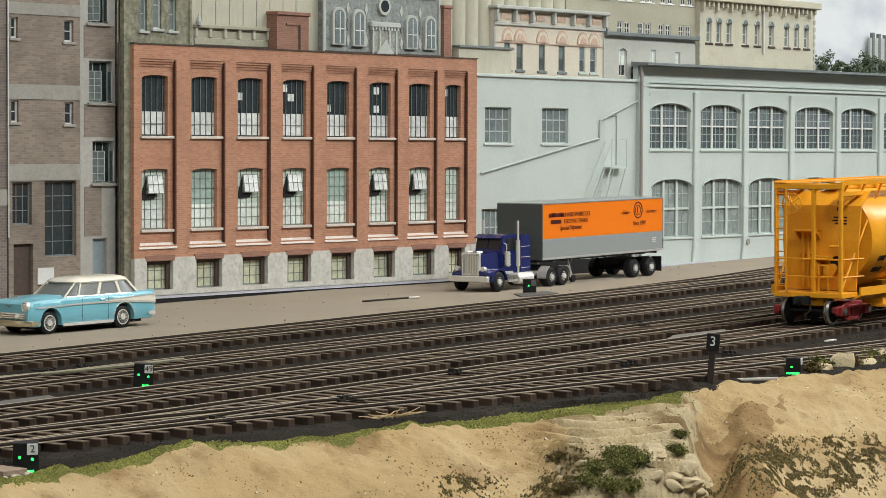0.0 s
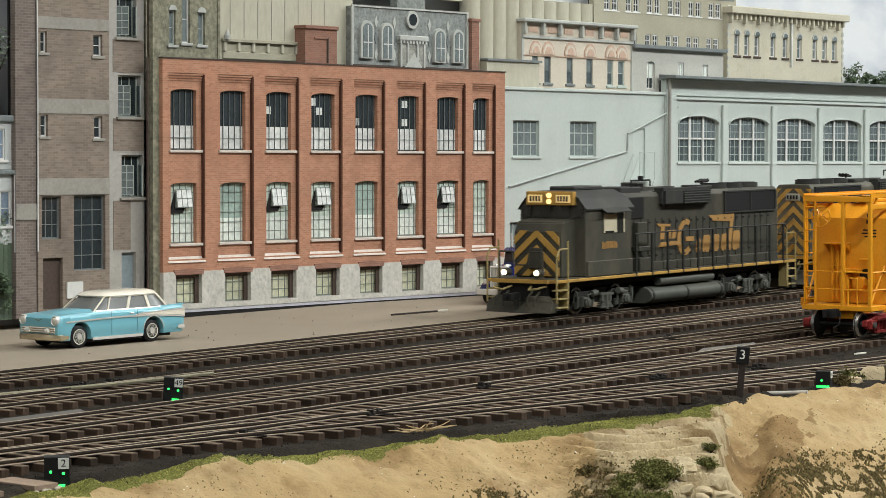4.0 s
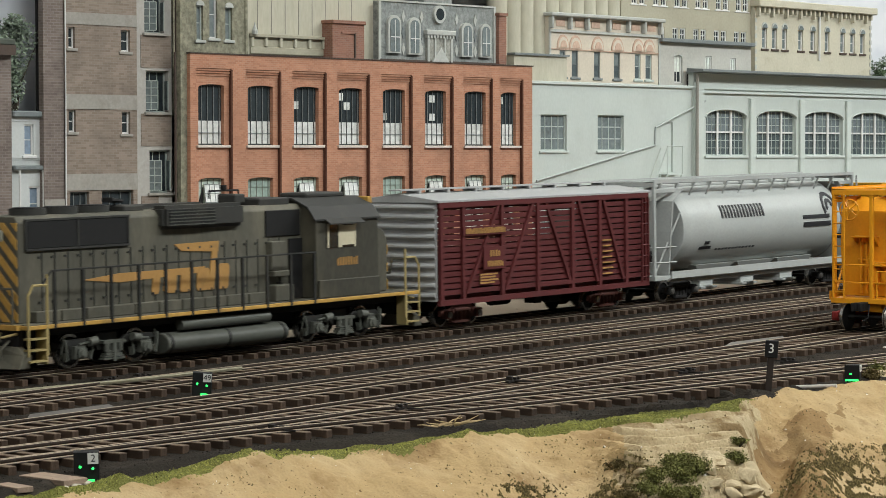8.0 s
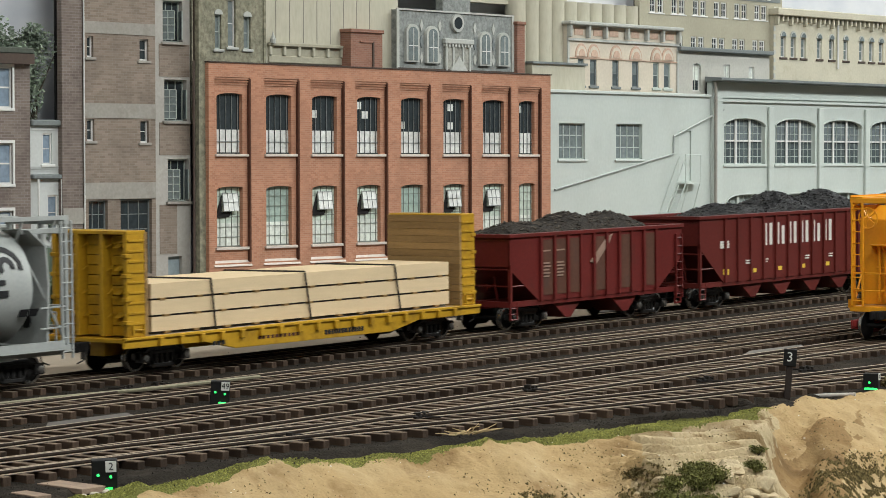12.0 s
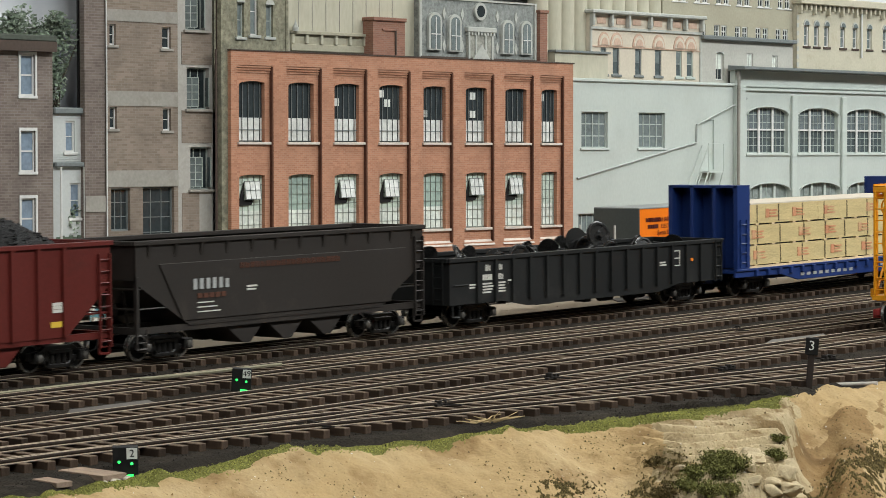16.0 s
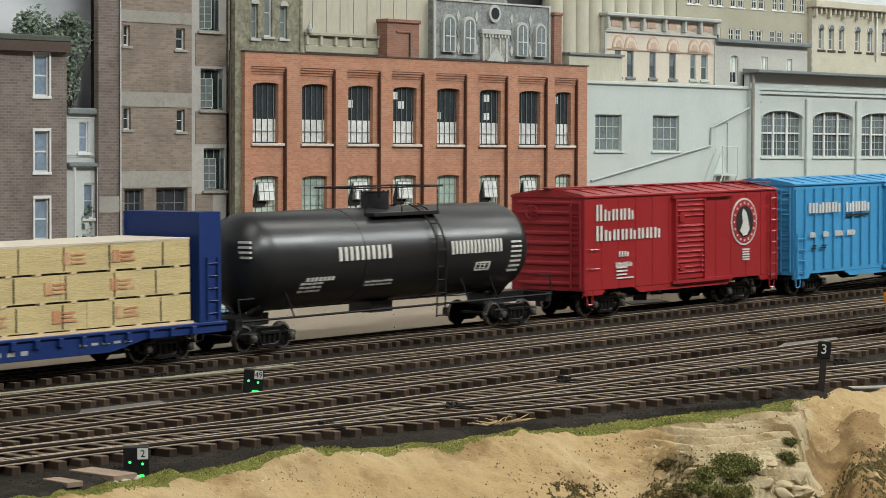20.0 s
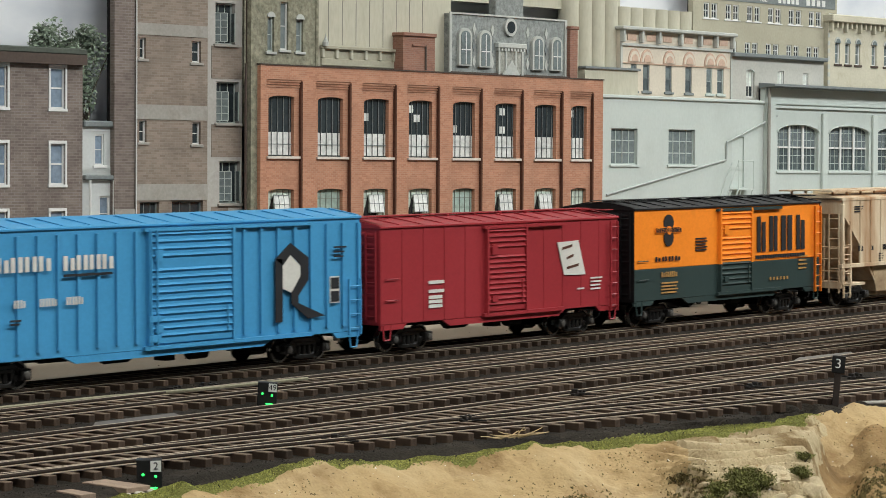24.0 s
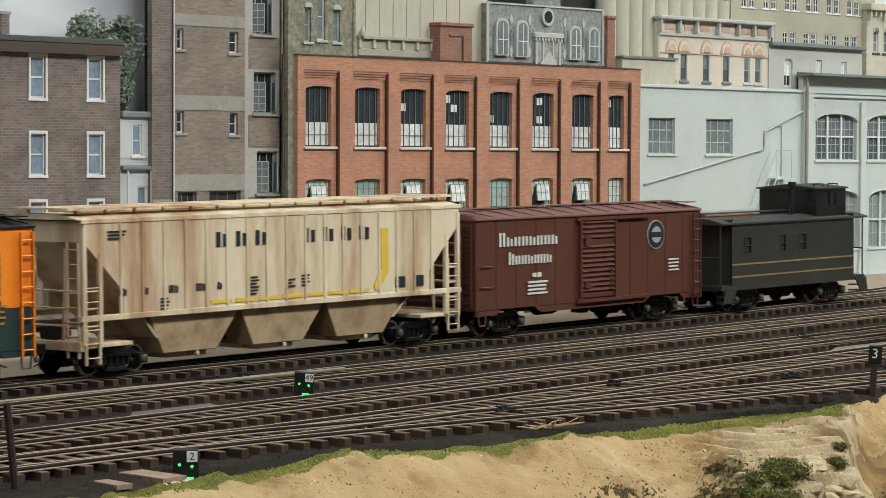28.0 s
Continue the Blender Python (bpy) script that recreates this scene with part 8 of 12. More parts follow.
    for s in (-1, 1):
        for x in (0.1440, 0.1960, 0.2480):
            bm = B(); prism(bm, [(s * (y + 0.0003), z) for y, z in half] + [(s * (y - 0.0006), z) for y, z in half[::-1]], "x", x - 0.0012, x + 0.0012)
            part("tank_strap", bm, P_locotruck, c)
    bm = B(); bx(bm, 0.030, L - 0.030, -0.012, 0.012, 0.0150, 0.0230)
    part("centre_sill", bm, P_under, c)
    for x in (0.0800, 0.2960):
        tk = piece("truck", LOCO_TRUCK, c, pose(x, 0, 0))
        loco_rigging(tk)
        for s in (-1, 1):
            piece("wheelset", WHEELSET, tk, pose(s * 0.0275, 0, 0.0105) @ Matrix.Diagonal((1.25, 1.0, 1.25, 1)))
    couplers(c, L)


# -- bulkhead flat cars --
def bulkhead_flat(name, q, L, mat, label, top, face, plank):
    c = car(name, q, label, "flat car")
    bm = B(); bx(bm, 0.0, L, -0.0315, 0.0315, 0.0195, 0.0215)
    part("deck_frame", bm, mat, c)
    bm = B()
    k = 0.026
    while k < L - 0.026:
        bx(bm, k, k + 0.0038, -0.0318, 0.0318, 0.0215, 0.0226)
        k += 0.0042
    tagged(part("deck_planking", bm, P_deck, c, "pale deck boards"), kind="stuff")
    bm = B()
    for s in (-1, 1):
        prism(bm, [(0.0, 0.0222), (L, 0.0222), (L, 0.0160), (L * 0.80, 0.0155), (L * 0.72, 0.0098), (L * 0.28, 0.0098), (L * 0.20, 0.0155), (0.0, 0.0160)], "y", s * 0.0322 - 0.0011, s * 0.0322 + 0.0011)
        bx(bm, 0.0, L, s * 0.0326 - 0.0020, s * 0.0326 + 0.0016, 0.0208, 0.0226)
    part("side_sill", bm, mat, c, bev=0.0003)
    n = 17
    for i in range(n):
        x = 0.030 + (L - 0.060) * i / (n - 1)
        bm = B(); bx(bm, x - 0.0018, x + 0.0018, -0.0356, -0.0330, 0.0160, 0.0212)
        part("stake_pocket", bm, mat, c, bev=0.0003)
    for x, d in ((0.004, 1), (L - 0.004, -1)):
        a, b = min(x + d * 0.015, x + d * 0.0175), max(x + d * 0.015, x + d * 0.0175)
        bh = None
        bm = B()
        for y in (-0.0305, -0.0105, 0.0105, 0.0305):
            bx(bm, min(x, x + d * 0.015), max(x, x + d * 0.015), y - 0.0016, y + 0.0016, 0.0226, top)
        bx(bm, min(x, x + d * 0.016), max(x, x + d * 0.016), -0.0322, 0.0322, top - 0.0022, top)
        for z in (0.036, 0.050, 0.064, 0.076) if plank else ():
            bx(bm, min(x + d * 0.010, x + d * 0.015), max(x + d * 0.010, x + d * 0.015), -0.0320, 0.0320, z, z + 0.0018)
            for y in (-0.0305, 0.0305):
                bx(bm, min(x - d * 0.0010, x + d * 0.004), max(x - d * 0.0010, x + d * 0.004), y - 0.0022, y + 0.0022, z - 0.006, z - 0.0035)
        bh = part("bulkhead_frame", bm, mat, c, bev=0.0003)
        if plank:
            bm = B()
            for i in range(10):
                z = 0.0230 + (top - 0.0256) * i / 10
                bx(bm, min(x + d * 0.0075, x + d * 0.0092), max(x + d * 0.0075, x + d * 0.0092), -0.0300, 0.0300, z, z + (top - 0.0256) / 10 - 0.0005)
            part("bulkhead_slats", bm, mat, bh)
        bm = B()
        if plank:
            for i in range(13):
                z = 0.0226 + (top - 0.0236) * i / 13
                bx(bm, a, b, -0.0322, 0.0322, z + 0.0002, z + (top - 0.0236) / 13)
        else:
            bx(bm, a, b, -0.0322, 0.0322, 0.0226, top)
        part("bulkhead_wall", bm, face, bh, "plank wall facing the load" if plank else "")
        bm = B()
        for s in (-1, 1):
            prism(bm, [(x, 0.0226), (x + d * 0.0185, 0.0226), (x + d * 0.0185, top), (x, top)], "y", s * 0.0322 - 0.0006, s * 0.0322 + 0.0006) if not plank else None
        if plank:
            for s in (-1, 1):
                for z in (0.030, 0.044, 0.058, 0.072):
                    prism(bm, [(x + d * 0.001, z), (x + d * 0.015, z + 0.009), (x + d * 0.015, z + 0.011), (x + d * 0.001, z + 0.002)], "y", s * 0.0305 - 0.0008, s * 0.0305 + 0.0008)
                    for y in (s * 0.0105, s * 0.0205):
                        prism(bm, [(x + d * 0.003, z + 0.004), (x + d * 0.015, z + 0.004), (x + d * 0.015, z + 0.012)], "y", y - 0.0024, y + 0.0024)
                for k in range(9):
                    z = 0.030 + k * 0.0062
                    bx(bm, min(x + d * 0.001, x + d * 0.0145), max(x + d * 0.001, x + d * 0.0145), s * 0.0318 - 0.0010, s * 0.0318 + 0.0010, z, z + 0.0012)
        parts("bulkhead_brace", bm, mat, bh)
        ladder(c, x + d * 0.008, 0.024, 0.062 if not plank else 0.030, mat, y=-0.0336, w=0.009, n=5 if not plank else 1)
    bm = B(); bx(bm, 0.010, L - 0.010, -0.006, 0.006, 0.0100, 0.0195)
    part("centre_sill", bm, mat, c)
    bm = B()
    rod(bm, (L * 0.62, -0.010, 0.0125), (L * 0.62 + 0.018, -0.010, 0.0125), 0.0045, 10)
    part("brake_cylinder", bm, P_under, c)
    trucks(c, (0.042, L - 0.042))
    couplers(c, L)
    return c


def lumber_load(c, x0, x1, z0, z1, layers, mat, packs, seed, wrap=None):
    """Layers of sawn boards on stickers, black filler for the shade between, held by bands. Each pack is a part."""
    rnd = random.Random(seed)
    gap = 0.0013
    hl = (z1 - z0) / layers
    h = 0.0300
    for j in range(layers):
        za, zb = z0 + j * hl + gap, z0 + (j + 1) * hl
        cuts = [x0] + sorted(x0 + (x1 - x0) * (i + rnd.uniform(-0.15, 0.15)) / packs for i in range(1, packs)) + [x1]
        for a, b in zip(cuts, cuts[1:]):
            o = rnd.uniform(0, 0.0003)
            bm = B(); bx(bm, a + 0.00008, b - 0.00008, -h + o, h - o, za, zb)
            part("lumber_pack", bm, mat, c, "pack of pale sawn boards")
        bm = B()
        # black filler gives the gap between layers its shade as colour
        bx(bm, x0 + 0.001, x1 - 0.001, -h + 0.0025, h - 0.0025, za - gap, za)
        part("layer_gap_shade", bm, P_strap, c)
        for i in range(11):
            x = x0 + (x1 - x0) * (i + 0.5) / 11 + rnd.uniform(-0.004, 0.004)
            bm = B(); bx(bm, x - 0.0022, x + 0.0022, -h - 0.0003, h + 0.0003, za - gap, za)
            part("sticker", bm, P_wood if mat is P_lumber else P_lumber, c)
    if wrap:
        bm = B(); bx(bm, x0, x1, -h, h, z1, z1 + 0.0010)
        part("wrap", bm, wrap, c, "pale paper wrap over the load")


def band(c, x, z0, z1, lean=0.0):
    bm = B()
    wire(bm, [(x + lean, -0.0312, z0), (x, -0.0308, z1 + 0.0008), (x - 0.010, 0.0308, z1 + 0.0008), (x - 0.010 + lean, 0.0312, z0)], 0.0006)
    part("tie_down_band", bm, P_strap, c, "black tie-down strap")


# -- gondola --
def gondola(q):
    L, h, z0, z1 = 0.345, 0.0322, 0.0195, 0.0475
    c = car("gondola", q, "black steel gondola loaded with spare wheelsets", "gondola")
    bm = B()
    for s in (-1, 1):
        prism(bm, [(0, z0 - 0.003), (0.060, z0 - 0.003), (0.090, 0.0115), (L - 0.090, 0.0115), (L - 0.060, z0 - 0.003), (L, z0 - 0.003), (L, z1), (0, z1)], "y", s * h - 0.0008, s * h + 0.0008)
    parts("side_sheet", bm, P_gon, c)
    bm = B(); bx(bm, 0.001, L - 0.001, -h, h, z0, z0 + 0.0015)
    part("floor", bm, P_gon, c)
    bm = B()
    for x in (0.0, L - 0.0015):
        bx(bm, x, x + 0.0015, -h, h, z0 - 0.003, z1)
    parts("end_sheet", bm, P_gon, c)
    bm = B()
    for s in (-1, 1):
        bx(bm, -0.001, L + 0.001, s * h - 0.0020, s * h + 0.0024, z1 - 0.0018, z1 + 0.0012)
    for x in (0.0, L):
        bx(bm, x - 0.002, x + 0.0015, -h, h, z1 - 0.0018, z1 + 0.0012)
    part("top_rim", bm, P_gon, c, bev=0.0003)
    for i in range(15):
        x = 0.031 + (L - 0.062) * i / 14
        bm = B()
        for s in (-1, 1):
            prism(bm, [(x - 0.0016, z0 - 0.003), (x + 0.0016, z0 - 0.003), (x + 0.0016, z1 - 0.001), (x - 0.0016, z1 - 0.001)], "y", min(s * h, s * (h + 0.0026)), max(s * h, s * (h + 0.0026)))
        parts("side_rib", bm, P_gon, c)
    ladder(c, L - 0.007, z0 - 0.004, z1, P_gon, y=-0.0345, n=4)
    end_ladder(c, -0.0018, -0.024, z0 - 0.003, z1, P_gon, n=4)
    bm = B()
    for z in (0.030,):
        grab(bm, 0.005, 0.020, -h - 0.0016, z)
    wire(bm, [(0.004, -h, 0.016), (0.004, -h, 0.008), (0.012, -h, 0.008), (0.012, -h, 0.016)], 0.0006)
    part("grab_irons", bm, P_gon, c)
    for a, b, z in ((0.040, 0.046, 0.0385), (0.052, 0.060, 0.0385)):
        lettering(c, a, b, z, z + 0.0042, 2, P_white, -0.0330)
    lettering(c, 0.037, 0.048, 0.0320, 0.0360, 4, P_white, -0.0330)
    lettering(c, 0.053, 0.061, 0.0320, 0.0360, 2, P_white, -0.0330)
    small_print(c, 0.037, 0.0290, P_white, (0.010, 0.012, 0.011, 0.009), -0.0330)
    small_print(c, 0.053, 0.0290, P_white, (0.010, 0.009, 0.010, 0.010), -0.0330)
    small_print(c, 0.066, 0.0300, P_white, (0.006, 0.0), -0.0330)
    small_print(c, 0.022, 0.0290, P_white, (0.007, 0.006), -0.0330)
    small_print(c, 0.254, 0.0330, P_white, (0.011, 0.012), -0.0330)
    bm = B()
    wall_mesh(bm, 0.274, 0.285, 0.0300, 0.0420, [(0.2748, 0.2842, 0.0308, 0.0356), (0.2748, 0.2842, 0.0364, 0.0412)], -0.0333, -0.0329)
    part("stencil_box", bm, P_white, c, "white outlined panel")
    bm = B(); rod(bm, (0.302, -0.0334, 0.034), (0.302, -0.0329, 0.034), 0.0014, 10)
    part("orange_dot", bm, P_orange, c)
    rnd = random.Random(5)
    for x, y, z, rz, rx in ((0.022, -0.004, 0.0400, -8, 26), (0.036, 0.002, 0.0410, 30, -24), (0.072, -0.006, 0.0415, 4, 8), (0.104, -0.004, 0.0410, -12, -10), (0.142, -0.006, 0.0410, 12, 12),
                            (0.150, 0.002, 0.0430, -90, 6), (0.184, -0.005, 0.0430, 6, 14), (0.214, -0.006, 0.0430, -10, 6), (0.212, 0.002, 0.0530, -18, -12), (0.240, -0.006, 0.0385, 10, 24),
                            (0.262, -0.004, 0.0385, -6, -18), (0.284, -0.006, 0.0385, 14, 20), (0.312, -0.002, 0.0390, -88, 10)):
        piece("spare_wheelset", WHEELSET_DARK, c, pose(x, y, z, rx, rnd.uniform(-10, 10), rz) @ Matrix.Diagonal((1.2, 0.85, 1.2, 1)))
    bm = B()
    for i in range(26):
        x = rnd.uniform(0.02, L - 0.02)
        rod(bm, (x, rnd.uniform(-0.02, 0.02), z0 + 0.012), (x + rnd.uniform(-0.02, 0.02), rnd.uniform(-0.02, 0.02), z0 + 0.022), 0.0030, 6)
    bx(bm, 0.01, L - 0.01, -h + 0.002, h - 0.002, z0 + 0.002, z0 + 0.016)
    part("scrap_load", bm, P_wheel, c, "dark heap of axles under the wheels")
    underframe(c, L, 0.0165)
    trucks(c, (0.040, L - 0.040))
    couplers(c, L)


WHEELSET_DARK = WHEELSET.copy()
WHEELSET_DARK.materials[0] = P_shiny
WHEELSET_DARK.materials[1] = P_shiny


# -- tank car --
def tank_car(q):
    L, R, zc = 0.327, 0.0315, 0.0552
    c = car("tank_car", q, "glossy black tank car with white lettering", "tank car")
    bm = B()
    prof = [(0.018, 0.0010), (0.0185, 0.010), (0.0205, 0.018), (0.0245, 0.025), (0.030, 0.0295), (0.037, R), (0.120, R), (0.1203, R + 0.0003), (0.1215, R + 0.0003), (0.1218, R),
            (0.202, R), (0.2023, R + 0.0003), (0.2035, R + 0.0003), (0.2038, R), (L - 0.037, R), (L - 0.030, 0.0295), (L - 0.0245, 0.025), (L - 0.0205, 0.018), (L - 0.0185, 0.010), (L - 0.018, 0.0010)]
    lathe(bm, prof, "x", (0, 0, zc), 40)
    part("tank", bm, P_tank, c, smooth=True)
    bm = B()
    for x in (0.0, L - 0.052):
        bx(bm, x, x + 0.052, -0.0075, 0.0075, 0.0150, 0.0225)
        bx(bm, x + (0.0 if x == 0 else 0.046), x + (0.006 if x == 0 else 0.052), -0.0280, 0.0280, 0.0150, 0.0220)
        for s in (-1, 1):
            prism(bm, [(s * 0.007, 0.020), (s * 0.027, 0.040), (s * 0.024, 0.040), (s * 0.005, 0.023)], "x", x + (0.034 if x == 0 else 0.008), x + (0.044 if x == 0 else 0.018))
    parts("stub_sill", bm, P_tank, c)
    bm = B()
    for s in (-1, 1):
        wire(bm, [(0.003, s * 0.0300, 0.0205), (L - 0.003, s * 0.0300, 0.0205)], 0.0008)
        for x in (0.052, 0.230, 0.262):
            rod(bm, (x, s * 0.0300, 0.0205), (x - 0.004, s * 0.0260, 0.036), 0.0006, 5)
        wire(bm, [(0.002, s * 0.0300, 0.0205), (0.002, s * 0.0285, 0.034), (0.016, s * 0.0285, 0.034)], 0.0006)
        wire(bm, [(L - 0.002, s * 0.0300, 0.0205), (L - 0.002, s * 0.0285, 0.034), (L - 0.016, s * 0.0285, 0.034)], 0.0006)
    part("running_rail", bm, P_under, c)
    bm = B()
    rod(bm, (0.166, 0, zc + R - 0.001), (0.166, 0, zc + R + 0.009), 0.0098, 20)
    dome = part("manway", bm, P_tank, c, smooth=True)
    bm = B()
    rod(bm, (0.166, 0, zc + R + 0.009), (0.166, 0, zc + R + 0.0105), 0.0082, 16)
    for k in range(6):
        a = k * 1.047
        rod(bm, (0.166 + 0.0092 * math.cos(a), 0.0092 * math.sin(a), zc + R + 0.006), (0.166 + 0.0092 * math.cos(a), 0.0092 * math.sin(a), zc + R + 0.011), 0.0009, 6)
    part("manway_lid", bm, P_under, dome)
    bm = B()
    for s in (-1, 1):
        bx(bm, 0.138, 0.206, s * 0.0175 - 0.0060, s * 0.0175 + 0.0040, zc + R - 0.0055, zc + R - 0.0030)
    bx(bm, 0.186, 0.206, -0.0215, 0.0215, zc + R - 0.0055, zc + R - 0.0030)
    plat = part("platform", bm, P_tank, c, bev=0.0002)
    bm = B()
    zt = zc + R + 0.0135
    for s in (-1, 1):
        wire(bm, [(0.128, s * 0.0205, zt), (0.214, s * 0.0205, zt)], 0.0006)
        for x in (0.132, 0.170, 0.208):
            rod(bm, (x, s * 0.0205, zc + R - 0.005), (x, s * 0.0205, zt), 0.0005, 5)
    for x in (0.128, 0.214):
        wire(bm, [(x, -0.0205, zt), (x, 0.0205, zt)], 0.0006)
    part("platform_rail", bm, P_under, plat)
    for s in (-1, 1):
        bm = B()
        for dx in (-0.0045, 0.0045):
            pts = [(0.196 + dx, s * (R + 0.0025) * math.cos(a), zc + (R + 0.0025) * math.sin(a)) for a in [math.radians(d) for d in (75, 60, 45, 30, 15, 0)]]
            wire(bm, pts + [(0.196 + dx, s * 0.0325, 0.0120)], 0.0006)
        for d in (68, 52, 36, 20, 4):
            a = math.radians(d)
            rod(bm, (0.1915, s * (R + 0.0025) * math.cos(a), zc + (R + 0.0025) * math.sin(a)), (0.2005, s * (R + 0.0025) * math.cos(a), zc + (R + 0.0025) * math.sin(a)), 0.0005, 5)
        for z in (0.046, 0.037, 0.028, 0.020, 0.013):
            rod(bm, (0.1915, s * 0.0328, z), (0.2005, s * 0.0328, z), 0.0005, 5)
        part("side_ladder", bm, P_under, c)

    def on_tank(x0, x1, z0, z1, n, mat, gap=0.22, label=""):
        bm = B()
        w = (x1 - x0) / n
        for i in range(n):
            a, b = x0 + i * w, x0 + (i + 1 - gap) * w
            rings = []
            for j in range(4):
                z = z0 + (z1 - z0) * j / 3
                u = -math.sqrt((R + 0.0004) ** 2 - (z - zc) ** 2)
                rings.append([(a, u - 0.0003, z), (b, u - 0.0003, z), (b, u + 0.0006, z), (a, u + 0.0006, z)])
            loft(bm, rings)
        part("lettering", bm, mat, c, label or "white lettering drawn as plain blocks")
    on_tank(0.0935, 0.1480, 0.0540, 0.0630, 10, P_white, 0.48)
    on_tank(0.2095, 0.2670, 0.0535, 0.0625, 14, P_white, 0.48)
    on_tank(0.064, 0.092, 0.0420, 0.0445, 7, P_white, 0.3)
    for z in (0.040, 0.0375, 0.035):
        on_tank(0.060, 0.082, z, z + 0.0012, 4, P_white, 0.2)
    for z in (0.0385, 0.0362):
        on_tank(0.124, 0.152, z, z + 0.0010, 5, P_white, 0.1)
    for k in range(7):
        on_tank(0.2760, 0.2880, 0.0590 - k * 0.0034, 0.0604 - k * 0.0034, 3, P_white, 0.2)
    on_tank(0.2370, 0.2540, 0.0410, 0.0470, 1, P_white, 0.05, "white stencil panel")
    on_tank(0.2382, 0.2522, 0.0420, 0.0460, 3, P_lead, 0.25)
    bm = B()
    for k in range(4):
        y0 = -0.020 + k * 0.002
        bx(bm, 0.0196, 0.0215, -0.022, -0.012, 0.068 - k * 0.0032, 0.0694 - k * 0.0032)
    part("end_print", bm, P_white, c)
    bm = B(); bx(bm, 0.150, 0.172, -0.010, 0.010, 0.0165, 0.0240)
    part("outlet", bm, P_tank, c)
    trucks(c, (0.036, L - 0.036))
    couplers(c, L)


# -- three-bay rib-sided covered hopper --
def ribbed_hopper(q):
    L, h, eave, sill = 0.335, 0.0325, 0.0900, 0.0350
    c = car("covered_hopper", q, "cream rib-sided covered hopper streaked with rust and dirt", "covered hopper")
    P = P_cream
    bm = B()
    for s in (-1, 1):
        prism(bm, [(0.002, eave), (L - 0.002, eave), (L - 0.002, eave - 0.012), (L - 0.032, sill + 0.014), (L - 0.032, sill), (0.032, sill), (0.032, sill + 0.014), (0.002, eave - 0.012)],
              "y", s * h - 0.0008, s * h + 0.0008)
    parts("side_sheet", bm, P, c)
    bm = B()
    for x, d in ((0, 1), (L, -1)):
        loft(bm, [[(x + d * 0.002, -h, eave), (x + d * 0.002, h, eave), (x + d * 0.004, h, eave), (x + d * 0.004, -h, eave)],
                  [(x + d * 0.002, -h, eave - 0.012), (x + d * 0.002, h, eave - 0.012), (x + d * 0.004, h, eave - 0.012), (x + d * 0.004, -h, eave - 0.012)],
                  [(x + d * 0.032, -h, sill + 0.014), (x + d * 0.032, h, sill + 0.014), (x + d * 0.034, h, sill + 0.014), (x + d * 0.034, -h, sill + 0.014)],
                  [(x + d * 0.062, -h + 0.004, 0.0200), (x + d * 0.062, h - 0.004, 0.0200), (x + d * 0.064, h - 0.004, 0.0200), (x + d * 0.064, -h + 0.004, 0.0200)]])
    parts("slope_sheet", bm, P, c)
    for i in range(17):
        x = 0.030 + (L - 0.060) * i / 16
        bm = B()
        for s in (-1, 1):
            bx(bm, x - 0.0010, x + 0.0010, min(s * h, s * (h + 0.0016)), max(s * h, s * (h + 0.0016)), sill + 0.001, eave - 0.001)
        parts("side_rib", bm, P, c, bev=0.0003)
    bm = B()
    for s in (-1, 1):
        bx(bm, 0.0, L, s * h - 0.0014, s * h + 0.0022, sill - 0.0022, sill + 0.0012)
        bx(bm, 0.0, L, s * h - 0.0014, s * h + 0.0020, eave - 0.0014, eave + 0.0014)
    part("side_sill", bm, P, c, bev=0.0003)
    bm = B()
    prism(bm, [(-h - 0.001, eave + 0.0008), (-0.016, eave + 0.0040), (0.016, eave + 0.0040), (h + 0.001, eave + 0.0008)], "x", -0.001, L + 0.001)
    roof = part("roof", bm, P, c)
    bm = B(); bx(bm, 0.022, L - 0.022, -0.0085, 0.0085, eave + 0.0040, eave + 0.0072)
    part("roof_hatch", bm, P, roof, bev=0.0008)
    for s in (-1, 1):
        bm = B()
        bx(bm, -0.003, L + 0.003, s * 0.0200 - 0.0055, s * 0.0200 + 0.0055, eave + 0.0062, eave + 0.0072)
        for k in range(15):
            x = 0.008 + (L - 0.016) * k / 14
            bx(bm, x - 0.0006, x + 0.0006, s * 0.0200 - 0.0010, s * 0.0200 + 0.0010, eave + 0.0028, eave + 0.0063)
        part("running_board", bm, P, roof)
    bm = B()
    for x in (0.004, L - 0.004):
        bx(bm, x - 0.0065, x + 0.0065, -0.0250, 0.0250, eave + 0.0066, eave + 0.0076)
    part("cross_walk", bm, P, roof)
    P_dirty = paint("rust_stained_hopper_bay", (0.42, 0.305, 0.185), 0.65, (0.16, 0.09, 0.05), 0.5, 0.15, 40)
    for k in (0.275, 0.500, 0.725):
        x = L * k
        bm = B()
        loft(bm, [[(x - 0.038, -h + 0.002, sill), (x + 0.038, -h + 0.002, sill), (x + 0.038, h - 0.002, sill), (x - 0.038, h - 0.002, sill)],
                  [(x - 0.022, -0.026, 0.0100), (x + 0.022, -0.026, 0.0100), (x + 0.022, 0.026, 0.0100), (x - 0.022, 0.026, 0.0100)]])
        hb = part("hopper_bay", bm, P_dirty, c, "rust-stained discharge hopper", bev=0.0004)
        bm = B(); bx(bm, x - 0.0165, x + 0.0165, -0.0225, 0.0225, 0.0068, 0.0105)
        rod(bm, (x + 0.006, -0.026, 0.0085), (x + 0.006, 0.026, 0.0085), 0.0016, 8)
        part("outlet_gate", bm, P, hb, bev=0.0004)
    for x, d in ((0, 1), (L, -1)):
        bm = B()
